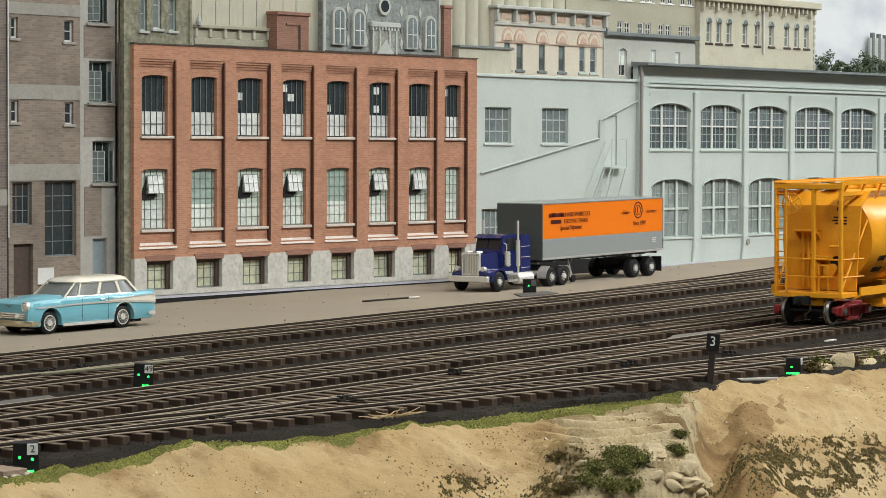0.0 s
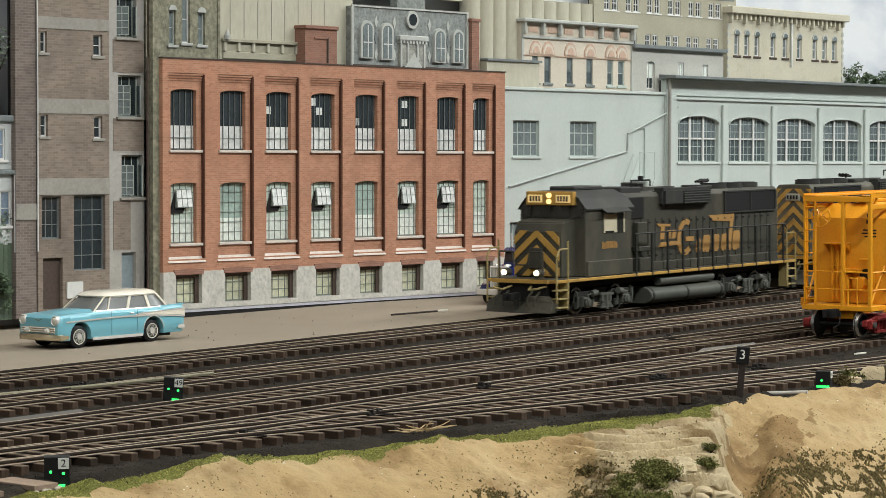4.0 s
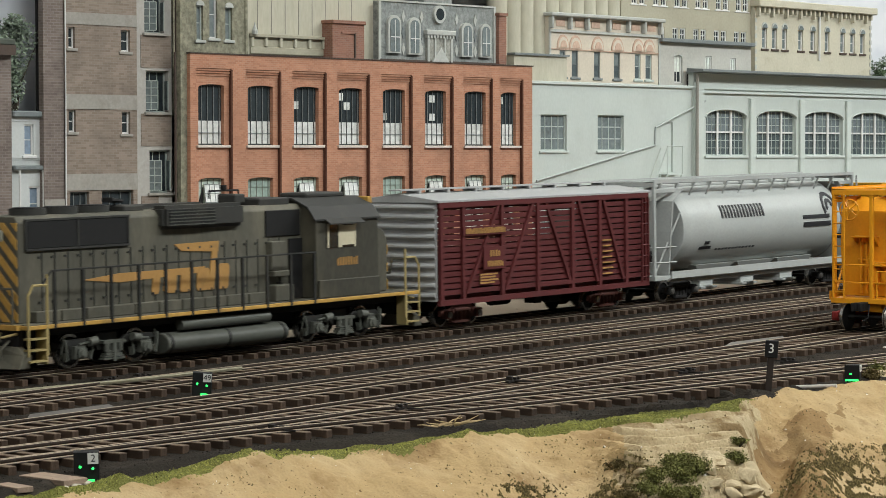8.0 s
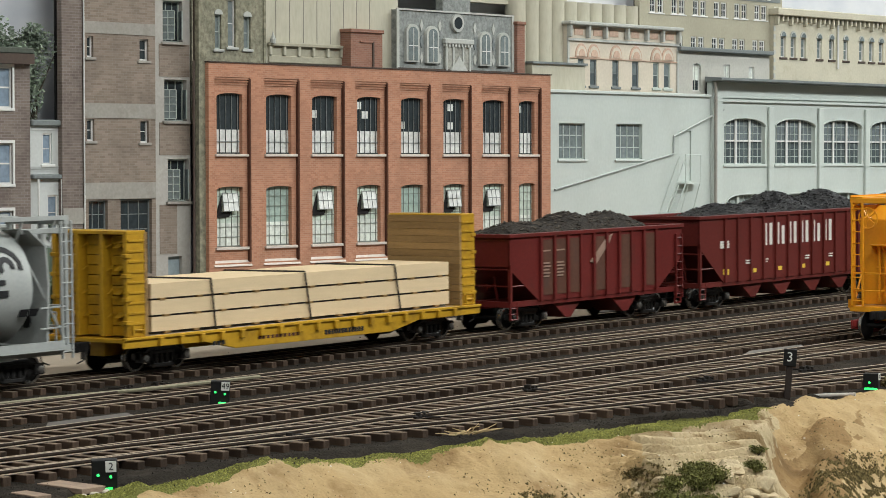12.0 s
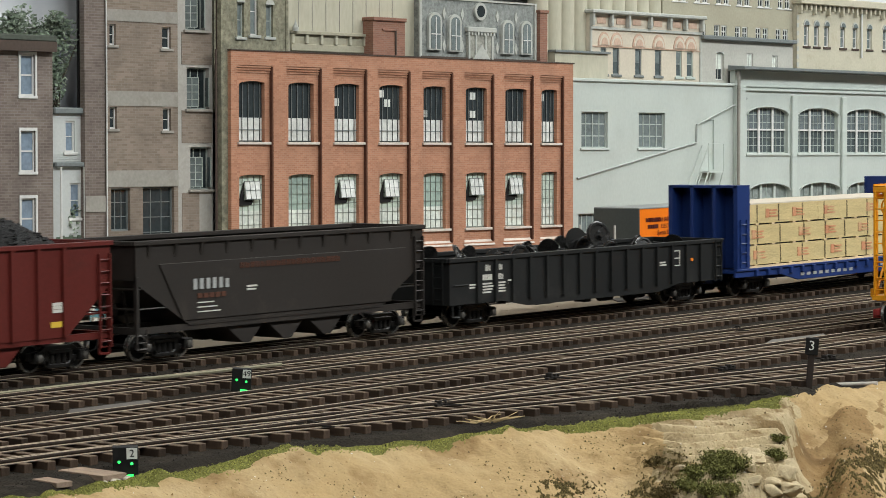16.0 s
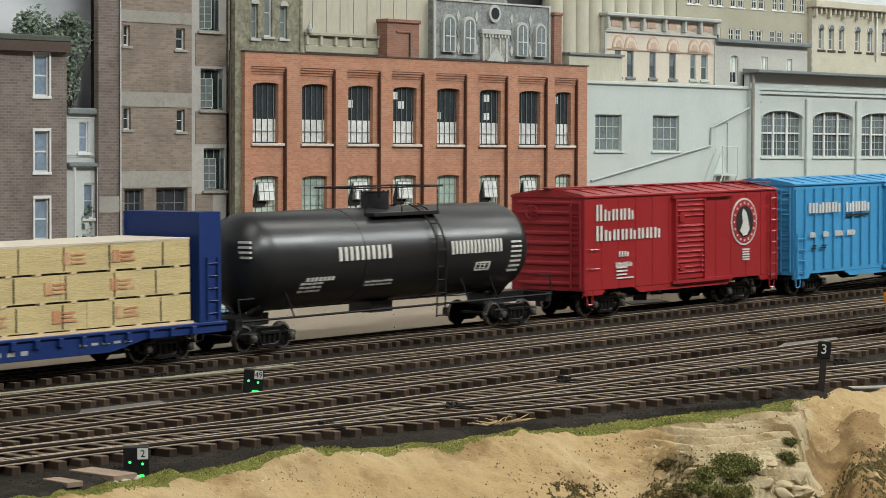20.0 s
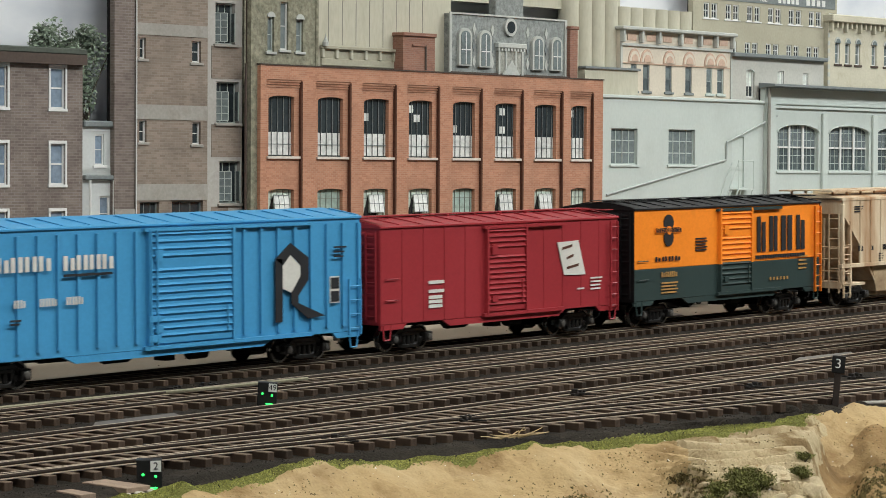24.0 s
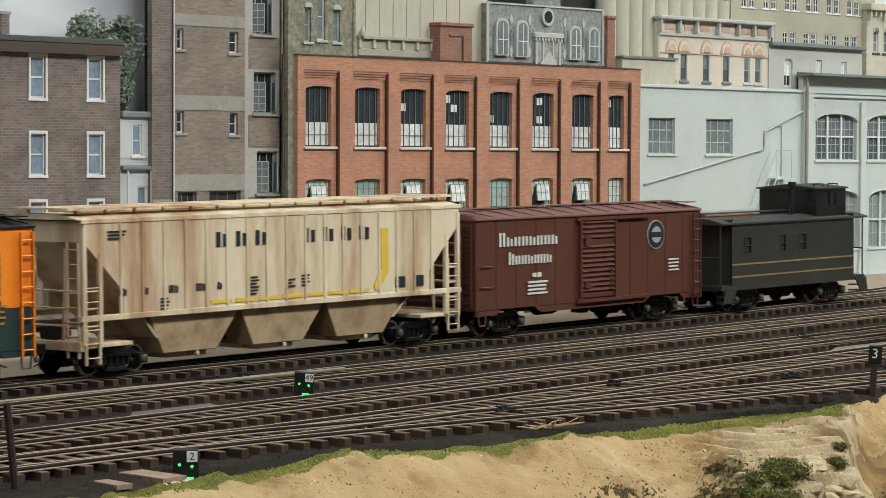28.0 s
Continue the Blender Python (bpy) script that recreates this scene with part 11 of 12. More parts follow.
# -- long-nosed tractor and box trailer --
def tractor():
    c = root("tractor_truck", "deep blue long-nosed truck tractor with chrome stacks on the paving", "truck", pose(1.728, 1.252, -0.0047))
    rw = 0.0084
    xf, x1, x2 = 0.017, 0.094, 0.1125
    for s in (-1, 1):
        bm = B(); bx(bm, 0.004, 0.122, s * 0.0075 - 0.0012, s * 0.0075 + 0.0012, 0.0095, 0.0135)
        part("chassis_rail", bm, V_silver, c, "silver chassis rail")
    bm = B(); bx(bm, 0.0, 0.0035, -0.0205, 0.0205, 0.0085, 0.0135)
    part("bumper", bm, V_chrome, c, "chrome front bumper", bev=0.0006)
    bm = B(); loft(bm, [[(0.0065, -0.0090, 0.0135), (0.0065, 0.0090, 0.0135), (0.0065, 0.0086, 0.0312), (0.0065, -0.0086, 0.0312)],
                        [(0.0320, -0.0118, 0.0135), (0.0320, 0.0118, 0.0135), (0.0320, 0.0112, 0.0335), (0.0320, -0.0112, 0.0335)]])
    part("hood", bm, V_blue, c, "deep blue hood", bev=0.0012, seg=2, smooth=True)
    bm = B(); wall_grille(bm)
    g = part("grille", bm, V_chrome, c, "tall chrome radiator shell", bev=0.0004)
    for k in range(6):
        bm = B(); bx(bm, 0.0041, 0.0050, -0.0064 + k * 0.0025, -0.0058 + k * 0.0025, 0.0150, 0.0310)
        part("grille_bar", bm, V_silver, g)
    bm = B(); bx(bm, 0.0051, 0.0060, -0.0074, 0.0074, 0.0145, 0.0312)
    part("grille_screen", bm, V_cream, g, "pale grille screen")
    for s in (-1, 1):
        bm = B(); prism(bm, arc(xf, rw, 0.0112, 5, 178, 12) + arc(xf, rw, 0.0098, 178, 5, 12), "y", min(s * 0.0095, s * 0.0215), max(s * 0.0095, s * 0.0215))
        part("fender", bm, V_blue, c, "rounded blue fender", smooth=True)
        bm = B(); loft(bm, [[(0.004, s * 0.0085, 0.012), (0.004, s * 0.0185, 0.012), (0.004, s * 0.0185, 0.016), (0.004, s * 0.0085, 0.018)],
                            [(0.011, s * 0.0090, 0.012), (0.011, s * 0.0205, 0.012), (0.011, s * 0.0205, 0.0172), (0.011, s * 0.0090, 0.0195)]])
        part("fender_nose", bm, V_blue, c, bev=0.0006)
        bm = B(); lathe(bm, [(0.003, 0.0019), (-0.0008, 0.0021), (-0.0012, 0.0012)], "x", (0.0035, s * 0.0135, 0.0195), 12)
        part("headlight", bm, V_chrome, c, "chrome headlight", smooth=True)
        bm = B(); lathe(bm, [(-0.001, 0.0010), (0.003, 0.0014), (0.007, 0.0008)], "x", (0.0075, s * 0.0050, 0.0330), 8)
        part("air_horn", bm, V_chrome, c, smooth=True)
        bm = B()
        rod(bm, (0.0485, s * 0.0180, 0.0120), (0.0485, s * 0.0180, 0.0585), 0.0010, 8)
        rod(bm, (0.0485, s * 0.0180, 0.0200), (0.0485, s * 0.0180, 0.0420), 0.0019, 12)
        part("exhaust_stack", bm, V_chrome, c, "tall chrome exhaust stack", smooth=True)
        bm = B(); rod(bm, (0.0460, s * 0.0165, 0.0095), (0.0680, s * 0.0165, 0.0095), 0.0050, 16)
        part("fuel_tank", bm, V_chrome, c, "polished fuel tank", bev=0.0006, smooth=True)
        for k in range(2):
            bm = B(); bx(bm, 0.0310, 0.0440, min(s * 0.0135, s * 0.0205), max(s * 0.0135, s * 0.0205), 0.0075 + k * 0.0055, 0.0090 + k * 0.0055)
            part("step", bm, V_silver, c, "silver cab step")
        bm = B(); bx(bm, 0.0300, 0.0460, min(s * 0.0120, s * 0.0150), max(s * 0.0120, s * 0.0150), 0.0070, 0.0160)
        part("battery_box", bm, V_silver, c, "silver battery box", bev=0.0004)
        bm = B()
        rod(bm, (0.0350, s * 0.0165, 0.0205), (0.0350, s * 0.0165, 0.0330), 0.0024, 12)
        for k in range(4):
            rod(bm, (0.0350, s * 0.0165, 0.0215 + k * 0.0030), (0.0350, s * 0.0165, 0.0226 + k * 0.0030), 0.0029, 12)
        part("air_cleaner", bm, V_chrome, c, "banded chrome air cleaner", smooth=True)
        bm = B()
        wire(bm, [(0.0335, s * 0.0142, 0.0400), (0.0310, s * 0.0185, 0.0390), (0.0310, s * 0.0185, 0.0320), (0.0335, s * 0.0142, 0.0310)], 0.0004)
        part("mirror", bm, V_chrome, c)
        for x in (xf, x1, x2):
            road_wheel(c, x, s * 0.0185 if x == xf else s * 0.0175, rw, rw, 0.0052 if x == xf else 0.0085, s, False)
    bm = B(); prism(bm, [(0.0300, 0.0130), (0.0300, 0.0340), (0.0330, 0.0450), (0.0355, 0.0468), (0.0530, 0.0468), (0.0530, 0.0130)], "y", -0.0138, 0.0138)
    cab = part("cab", bm, V_blue, c, "deep blue cab", bev=0.0009, seg=2, smooth=True)
    for s in (-1, 1):
        bm = B(); prism(bm, [(0.0299, 0.0352), (0.0324, 0.0440), (0.0318, 0.0442), (0.0293, 0.0354)], "y", min(s * 0.0006, s * 0.0122), max(s * 0.0006, s * 0.0122))
        part("windshield", bm, V_cabglass, cab)
        bm = B(); prism(bm, [(0.0355, 0.0340), (0.0375, 0.0435), (0.0500, 0.0435), (0.0500, 0.0340)], "y", min(s * 0.0137, s * 0.0141), max(s * 0.0137, s * 0.0141))
        part("side_window", bm, V_cabglass, cab)
    bm = B(); prism(bm, [(0.0315, 0.0448), (0.0290, 0.0436), (0.0286, 0.0444), (0.0345, 0.0470)], "y", -0.0134, 0.0134)
    part("sun_visor", bm, V_blue, cab)
    for k in range(5):
        bm = B(); lathe(bm, [(0.0, 0.0008), (0.0012, 0.0005)], "z", (0.0370, -0.010 + k * 0.005, 0.0467), 8)
        part("marker_light", bm, V_gilt, cab)
    bm = B(); bx(bm, 0.0555, 0.0720, -0.0152, 0.0152, 0.0140, 0.0460)
    part("sleeper", bm, V_blue, c, "deep blue sleeper box", bev=0.0010, seg=2, smooth=True)
    for k in range(3):
        bm = B(); bx(bm, 0.0570, 0.0705, -0.0155, -0.0151, 0.0180 + k * 0.0090, 0.0184 + k * 0.0090)
        part("panel_strip", bm, V_chrome, c)
    for x in (x1, x2):
        bm = B(); rod(bm, (x, -0.017, rw), (x, 0.017, rw), 0.0022, 8)
        part("axle", bm, V_tyre, c)
    bm = B(); lathe(bm, [(0.0135, 0.010), (0.0175, 0.010), (0.0178, 0.007)], "z", (0.103, 0, 0), 18)
    part("fifth_wheel", bm, V_tyre, c)
    for s in (-1, 1):
        for x, a0, a1 in ((x1, 110, 185), (x2, -10, 60)):
            bm = B(); prism(bm, arc(x, rw, 0.0096, a1, a0, 6) + arc(x, rw, 0.0102, a0, a1, 6), "y", min(s * 0.0130, s * 0.0222), max(s * 0.0130, s * 0.0222))
            part("mudguard", bm, V_silver, c, "pale mudguard")
    return c


def wall_grille(bm):
    for a in ((-0.0092, -0.0075, 0.0135, 0.0325), (0.0075, 0.0092, 0.0135, 0.0325), (-0.0075, 0.0075, 0.0310, 0.0325), (-0.0075, 0.0075, 0.0135, 0.0146)):
        bx(bm, 0.0040, 0.0068, a[0], a[1], a[2], a[3])


def trailer():
    c = root("box_trailer", "orange and grey box trailer coupled behind the blue tractor", "trailer", pose(1.816, 1.2594, -0.0047))
    L, h = 0.1973, 0.0233
    z0, zm, z1 = 0.0228, 0.0408, 0.0706
    bm = B(); bx(bm, 0, L, -h, h, z0, zm)
    lower = part("lower_body", bm, V_tgrey, c, "warm grey lower sides", bev=0.0003)
    bm = B(); bx(bm, 0.0010, L, -h, h, zm, z1)
    upper = part("upper_body", bm, V_torange, c, "vivid orange upper sides", bev=0.0003)
    bm = B(); bx(bm, -0.0006, 0.0006, -h - 0.0002, h + 0.0002, z0, z1 + 0.0004)
    part("front_wall", bm, V_dark, c, "dark grey front wall")
    bm = B(); bx(bm, -0.0004, L + 0.0004, -h - 0.0004, h + 0.0004, z1, z1 + 0.0014)
    part("roof", bm, V_tgrey, c, "pale roof edge", bev=0.0003)
    bm = B(); bx(bm, L - 0.0006, L + 0.0008, -h - 0.0003, h + 0.0003, z0, z1)
    part("rear_frame", bm, V_tgrey, c)
    bm = B(); bx(bm, -0.0002, L, -h - 0.0005, -h, z0, z0 + 0.0018)
    part("side_rail", bm, V_silver, c, "pale bottom rail with rivets")
    bm = B()
    for k in range(40):
        x = 0.004 + (L - 0.008) * k / 39
        bx(bm, x - 0.0003, x + 0.0003, -h - 0.0008, -h - 0.0004, z0 + 0.0006, z0 + 0.0012)
    tagged(part("rivet_row", bm, V_silver, lower), kind="stuff")
    bm = B(); bx(bm, 0.012, L - 0.004, -0.0090, 0.0090, z0 - 0.0030, z0)
    for k in range(9):
        x = 0.02 + k * 0.021
        bx(bm, x - 0.0008, x + 0.0008, -h + 0.001, h - 0.001, z0 - 0.0022, z0)
    part("floor_frame", bm, V_dark, c)
    for s in (-1, 1):
        bm = B()
        wire(bm, [(0.0480, s * 0.0165, z0), (0.0560, s * 0.0165, 0.0060)], 0.0011, 6)
        wire(bm, [(0.0560, s * 0.0165, z0 - 0.001), (0.0500, s * 0.0165, 0.0140)], 0.0006, 5)
        part("landing_leg", bm, V_silver, c, "folding landing leg")
        bm = B(); lathe(bm, [(-0.0012, 0.0034), (0.0012, 0.0034)], "y", (0.0570, s * 0.0165, 0.0042), 14)
        part("landing_wheel", bm, V_tyre, c)
        for x in (0.1500, 0.1775):
            road_wheel(c, x, s * 0.0190, 0.0086, 0.0086, 0.0085, s, False)
        bm = B(); bx(bm, 0.1925, 0.1931, min(s * 0.014, s * 0.0245), max(s * 0.014, s * 0.0245), 0.0040, 0.0175)
        part("mud_flap", bm, V_tyre, c)
        bm = B(); prism(bm, [(0.138, 0.0175), (0.196, 0.0175), (0.190, 0.0120), (0.174, 0.0105), (0.158, 0.0105), (0.142, 0.0120)], "y", s * 0.010 - 0.0008, s * 0.010 + 0.0008)
        part("bogie_frame", bm, V_tyre, c)
    for x in (0.1500, 0.1775):
        bm = B(); rod(bm, (x, -0.018, 0.0088), (x, 0.018, 0.0088), 0.002, 8)
        part("axle", bm, V_tyre, c)
    bm = B(); bx(bm, L - 0.004, L - 0.0025, -0.020, 0.020, 0.0060, 0.0075)
    part("rear_guard", bm, V_tyre, c)
    # writing on the near side; the maker's names as bars
    y = -h - 0.0003
    lettering(upper, 0.0100, 0.0345, 0.0593, 0.0629, 7, P_maker, y, gap=0.2)
    text_part("lettering", "HARDWARE CO.", 0.0058, P_maker, upper, pose(0.0555, y, 0.0609), wide=0.92)
    lettering(upper, 0.0130, 0.0295, 0.0536, 0.0569, 6, P_maker, y, gap=0.2)
    text_part("lettering", "ELECTRIC TRAINS", 0.0052, P_maker, upper, pose(0.0525, y, 0.0551), wide=0.90)
    text_part("lettering", "Special Shipment", 0.0056, P_maker, upper, pose(0.0440, y, 0.0496), shear=0.3, wide=0.90)
    text_part("lettering", "~Sales~", 0.0050, P_maker, upper, pose(0.1330, y, 0.0597), shear=0.2)
    text_part("lettering", "~Service~", 0.0050, P_maker, upper, pose(0.1765, y, 0.0597), shear=0.2)
    text_part("lettering", "Since 1909", 0.0054, P_maker, upper, pose(0.1560, y, 0.0494), shear=0.2, wide=0.9)
    bm = B(); wire(bm, [(a, y + 0.0003, b) for a, b in arc(0.1545, 0.0612, 0.0070, 0, 360, 28)], 0.0006)
    part("emblem_ring", bm, P_maker, upper, "round emblem as a plain ring")
    bm = B(); wire(bm, [(a, y + 0.0003, b) for a, b in arc(0.1545, 0.0612, 0.0044, 0, 360, 24)], 0.0004)
    bx(bm, 0.1533, 0.1541, y - 0.0001, y + 0.0003, 0.0588, 0.0636)
    part("emblem_disc", bm, P_maker, upper)
    small_print(lower, L - 0.020, 0.0345, P_white, (0.008, 0.007, 0.008), y, 0.0008, 0.0016)
    return c


tractor()
trailer()

# -- dwarf signals: little black boxes with green lamps --
S_black = shade("matt_black_signal_box", (0.010, 0.010, 0.010), 0.55, vary=0.25)
S_label = paint("white_number_plate", (0.60, 0.60, 0.56), 0.6, amount=0.10)
S_green = glow("green_signal_lamp", (0.03, 1.0, 0.14), 2.0)
S_post = shade("dark_brown_post", (0.030, 0.022, 0.018), 0.7, vary=0.3)
S_plate = shade("dull_grey_plate", (0.105, 0.097, 0.088), 0.7, vary=0.2, dirt=(0.06, 0.055, 0.05), dirt_amount=0.2, dirt_scale=60)
S_plate2 = shade("weathered_grey_plate", (0.135, 0.125, 0.11), 0.75, vary=0.2, dirt=(0.11, 0.10, 0.085), dirt_amount=0.25, dirt_scale=60)
S_conduit = shade("pale_grey_conduit", (0.40, 0.37, 0.33), 0.6, vary=0.15)
S_plank = shade("dusty_wood_plank", (0.225, 0.165, 0.120), 0.85, vary=0.3, fine=300, coarse=40, stretch=(1, 8, 8), each=0.2)
S_rubble = shade("dusty_plaster_rubble", (0.40, 0.36, 0.29), 0.95, vary=0.3, fine=700, coarse=200, bump=0.6)
S_chip = shade("white_plaster_chip", (0.66, 0.62, 0.55), 0.9, vary=0.1, island=0.2)


def dwarf_signal(x, y, z, turn, w, h, number, lean=0.0, lamps=2, foot=0.0, label="", plate_at=None):
    s = root("dwarf_signal", label, "signal", pose(x, y, z, 0, lean, turn), "dwarf signals")
    bm = B(); bx(bm, -w / 2, w / 2, -w * 0.30, w * 0.42, foot, h)
    part("housing", bm, S_black, s, bev=0.0003)
    f = -w * 0.30
    spots = ((-w * 0.25, h * 0.52), (w * 0.24, h * 0.46)) if lamps == 2 else ((-w * 0.08, h * 0.60),)
    for a, b in spots:
        bm = B(); lathe(bm, [(0.0001, 0.00070), (-0.0005, 0.00062), (-0.0008, 0.0002)], "y", (a, f, b), 10)
        part("lamp", bm, S_green, s, "lit green lamp", smooth=True)
        bm = B(); lathe(bm, [(0.0002, 0.0011), (-0.0004, 0.0010), (-0.0004, 0.0008)], "y", (a, f, b), 12)
        part("lamp_rim", bm, S_black, s)
    if number:
        a, b, pw, ph = plate_at or (w * 0.25, h * 0.79, w * 0.42, h * 0.36)
        bm = B(); bx(bm, a - pw / 2, a + pw / 2, f - 0.0004, f + 0.0001, b - ph / 2, b + ph / 2)
        p = part("number_plate", bm, S_label, s, "white number plate")
        text_part("number", number, ph * 0.95, P_lead, p, pose(a, f - 0.0005, b))
    # emissive strip stands in for green lamp light spilling at the base
    if foot:
        bm = B(); bx(bm, -w * 0.36, w * 0.36, f + 0.001, w * 0.36, 0, foot)
        part("foot", bm, S_black, s)
        bm = B(); bx(bm, -w * 0.42, w * 0.42, f - 0.0002, f + 0.002, foot - 0.0004, foot + 0.0007)
        part("lamp_spill_strip", bm, S_green, s, "green strip glowing in place of lamp light spilt at the foot")
    else:
        bm = B(); bx(bm, -w * 0.05, w * 0.30, f - 0.0016, f + 0.0004, 0.0004, 0.0014)
        part("lamp_spill_strip", bm, S_green, s, "green strip glowing in place of lamp light spilt at the foot")
    return s


dwarf_signal(1.027, 0.9645, -0.0054, -47, 0.0108, 0.0128, "49", 4, label="black signal box with green lamps between the tracks")
dwarf_signal(0.769, 0.7906, -0.0095, -44, 0.0110, 0.0132, "2", label="black signal box with green lamps beside the moss")
rs = dwarf_signal(1.284, 0.7009, -0.0090, -72, 0.0086, 0.0128, "", lamps=1, foot=0.0040, label="black signal box with a glowing green band on the bank")
bm = B(); bx(bm, 0.0043, 0.0046, -0.0022, 0.0026, 0.0090, 0.0128)
p = part("number_plate", bm, S_label, rs, "white number plate")
bm = B(); bx(bm, 0.0046, 0.0048, -0.0006, 0.0006, 0.0098, 0.0120)
part("number", bm, P_lead, p, "unreadable figure as a bar")
ts = root("dwarf_signal", "small dark signal box on a flat plate beside the truck", "signal", pose(1.7420, 1.1985, PAVE_Z + 0.0004, 0, 0, -52), "dwarf signals")
bm = B(); bx(bm, -0.0054, 0.0054, -0.0035, 0.0045, 0, 0.0115)
part("housing", bm, S_black, ts, bev=0.0003)
bm = B(); lathe(bm, [(0.0001, 0.0007), (-0.0006, 0.0005)], "y", (-0.0010, -0.0035, 0.0062), 10)
part("lamp", bm, S_green, ts, "lit green lamp")
bm = B(); bx(bm, 0.0010, 0.0050, -0.0038, -0.0034, 0.0060, 0.0110)
part("number_plate", bm, S_plate, ts)


def slab_thing(name, label, category, corners, z0, z1, mat, bev=0.0002, group=""):
    bm = B(); prism(bm, corners, "z", z0, z1)
    return solid(name, bm, mat, label, category, group, bev=bev)


slab_thing("cover_plate", "flat dark plate beside the small signal box", "plate", [(1.700, 1.178), (1.745, 1.172), (1.765, 1.196), (1.722, 1.200)], PAVE_Z - 0.0002, PAVE_Z + 0.0010, S_plate)
slab_thing("cover_plate", "dull grey plate lying between two tracks", "plate", [(0.872, 0.9400), (0.9440, 0.9400), (0.9600, 0.9690), (0.9040, 0.9700)], -0.0065, -0.0042, S_plate)
slab_thing("cover_plate", "pale grey plate lying beside the siding", "plate", [(1.385, 0.8505), (1.470, 0.8505), (1.490, 0.8660), (1.430, 0.8700)], -0.0062, -0.0016, S_plate2)
bm = B(); bx(bm, -0.004, 0.004, -0.0006, 0.0006, -0.0003, 0.0004)
solid("paper_scrap", bm, S_chip, "tiny white scrap on the grey plate", "scrap", m=pose(0.9300, 0.9500, -0.0040, 0, 0, 20))

sg = root("post_sign", "leaning dark wooden post with a white figure three", "sign", pose(1.2204, 0.7191, -0.0120, 0, 4.5, -58))
bm = B(); bx(bm, -0.0018, 0.0018, -0.0014, 0.0014, 0, 0.0245)
part("post", bm, S_post, sg, bev=0.0003)
bm = B(); bx(bm, -0.0036, 0.0036, -0.0020, 0.0014, 0.0240, 0.0335)
hd = part("head", bm, S_black, sg, bev=0.0003)
text_part("number", "3", 0.0075, S_label, hd, pose(-0.0002, -0.0022, 0.0290), "white figure three")
bm = B(); rod(bm, (1.2470, 0.7165, -0.0068), (1.2520, 0.6935, -0.0052), 0.0012, 10)
solid("conduit", bm, S_conduit, "pale conduit rod lying by the bank", "conduit", smooth=True)
bm = B(); rod(bm, (0, 0, -0.004), (-0.0045, 0, 0.0390), 0.0016, 8)
solid("thin_post", bm, S_post, "thin dark brown post beside the tracks", "post", m=pose(0.6881, 0.8068, -0.0090), smooth=True)
for x, y, a, l, w in ((0.7520, 0.7935, 86, 0.030, 0.0130), (0.7240, 0.7880, 82, 0.018, 0.0080)):
    bm = B(); bx(bm, -l / 2, l / 2, -w / 2, w / 2, -0.0012, 0.0012)
    solid("plank", bm, S_plank, "dusty brown plank lying beside the signal box", "plank", "loose planks", bev=0.0002, m=pose(x, y, -0.0066, 0, 0, a))
rnd = random.Random(3)
for x, y, r_ in ((0.7500, 0.7770, 0.0026), (0.7580, 0.7790, 0.0030), (0.7440, 0.7775, 0.0020), (0.7370, 0.7780, 0.0024)):
    bm = B()
    loft(bm, [[(r_ * f * rnd.uniform(0.7, 1.3) * math.cos(k * 0.785), r_ * f * rnd.uniform(0.6, 1.2) * math.sin(k * 0.785), z * r_ * rnd.uniform(0.7, 1.3)) for k in range(8)] for f, z in ((1.0, -0.8), (0.95, 0.10), (0.5, 0.32))])
    solid("plaster_lump", bm, S_rubble, "pale broken plaster lump at the foot of the signal box", "rubble", "plaster lumps", bev=0.0002, m=pose(x, y, land_z(x, y) + r_ * 0.3, 0, 0, rnd.uniform(0, 360)))
rd = root("rod", "thin dark rod with a white end lying on the paving", "rod", pose(1.615, 1.2455, PAVE_Z + 0.0012, 0, 0, -7))
bm = B(); rod(bm, (-0.032, 0, 0), (0.020, 0, 0), 0.0008, 6)
part("shaft", bm, S_post, rd)
bm = B(); rod(bm, (0.020, 0, 0), (0.032, 0, 0), 0.0010, 6)
part("tip", bm, S_chip, rd, "white end")
bm = B(); bx(bm, -0.006, 0.006, -0.0008, 0.0008, 0, 0.0008)
solid("paper_scrap", bm, S_chip, "white scrap lying on the front siding", "scrap", m=pose(1.430, 0.7548, 0.0001, 0, 0, -4))

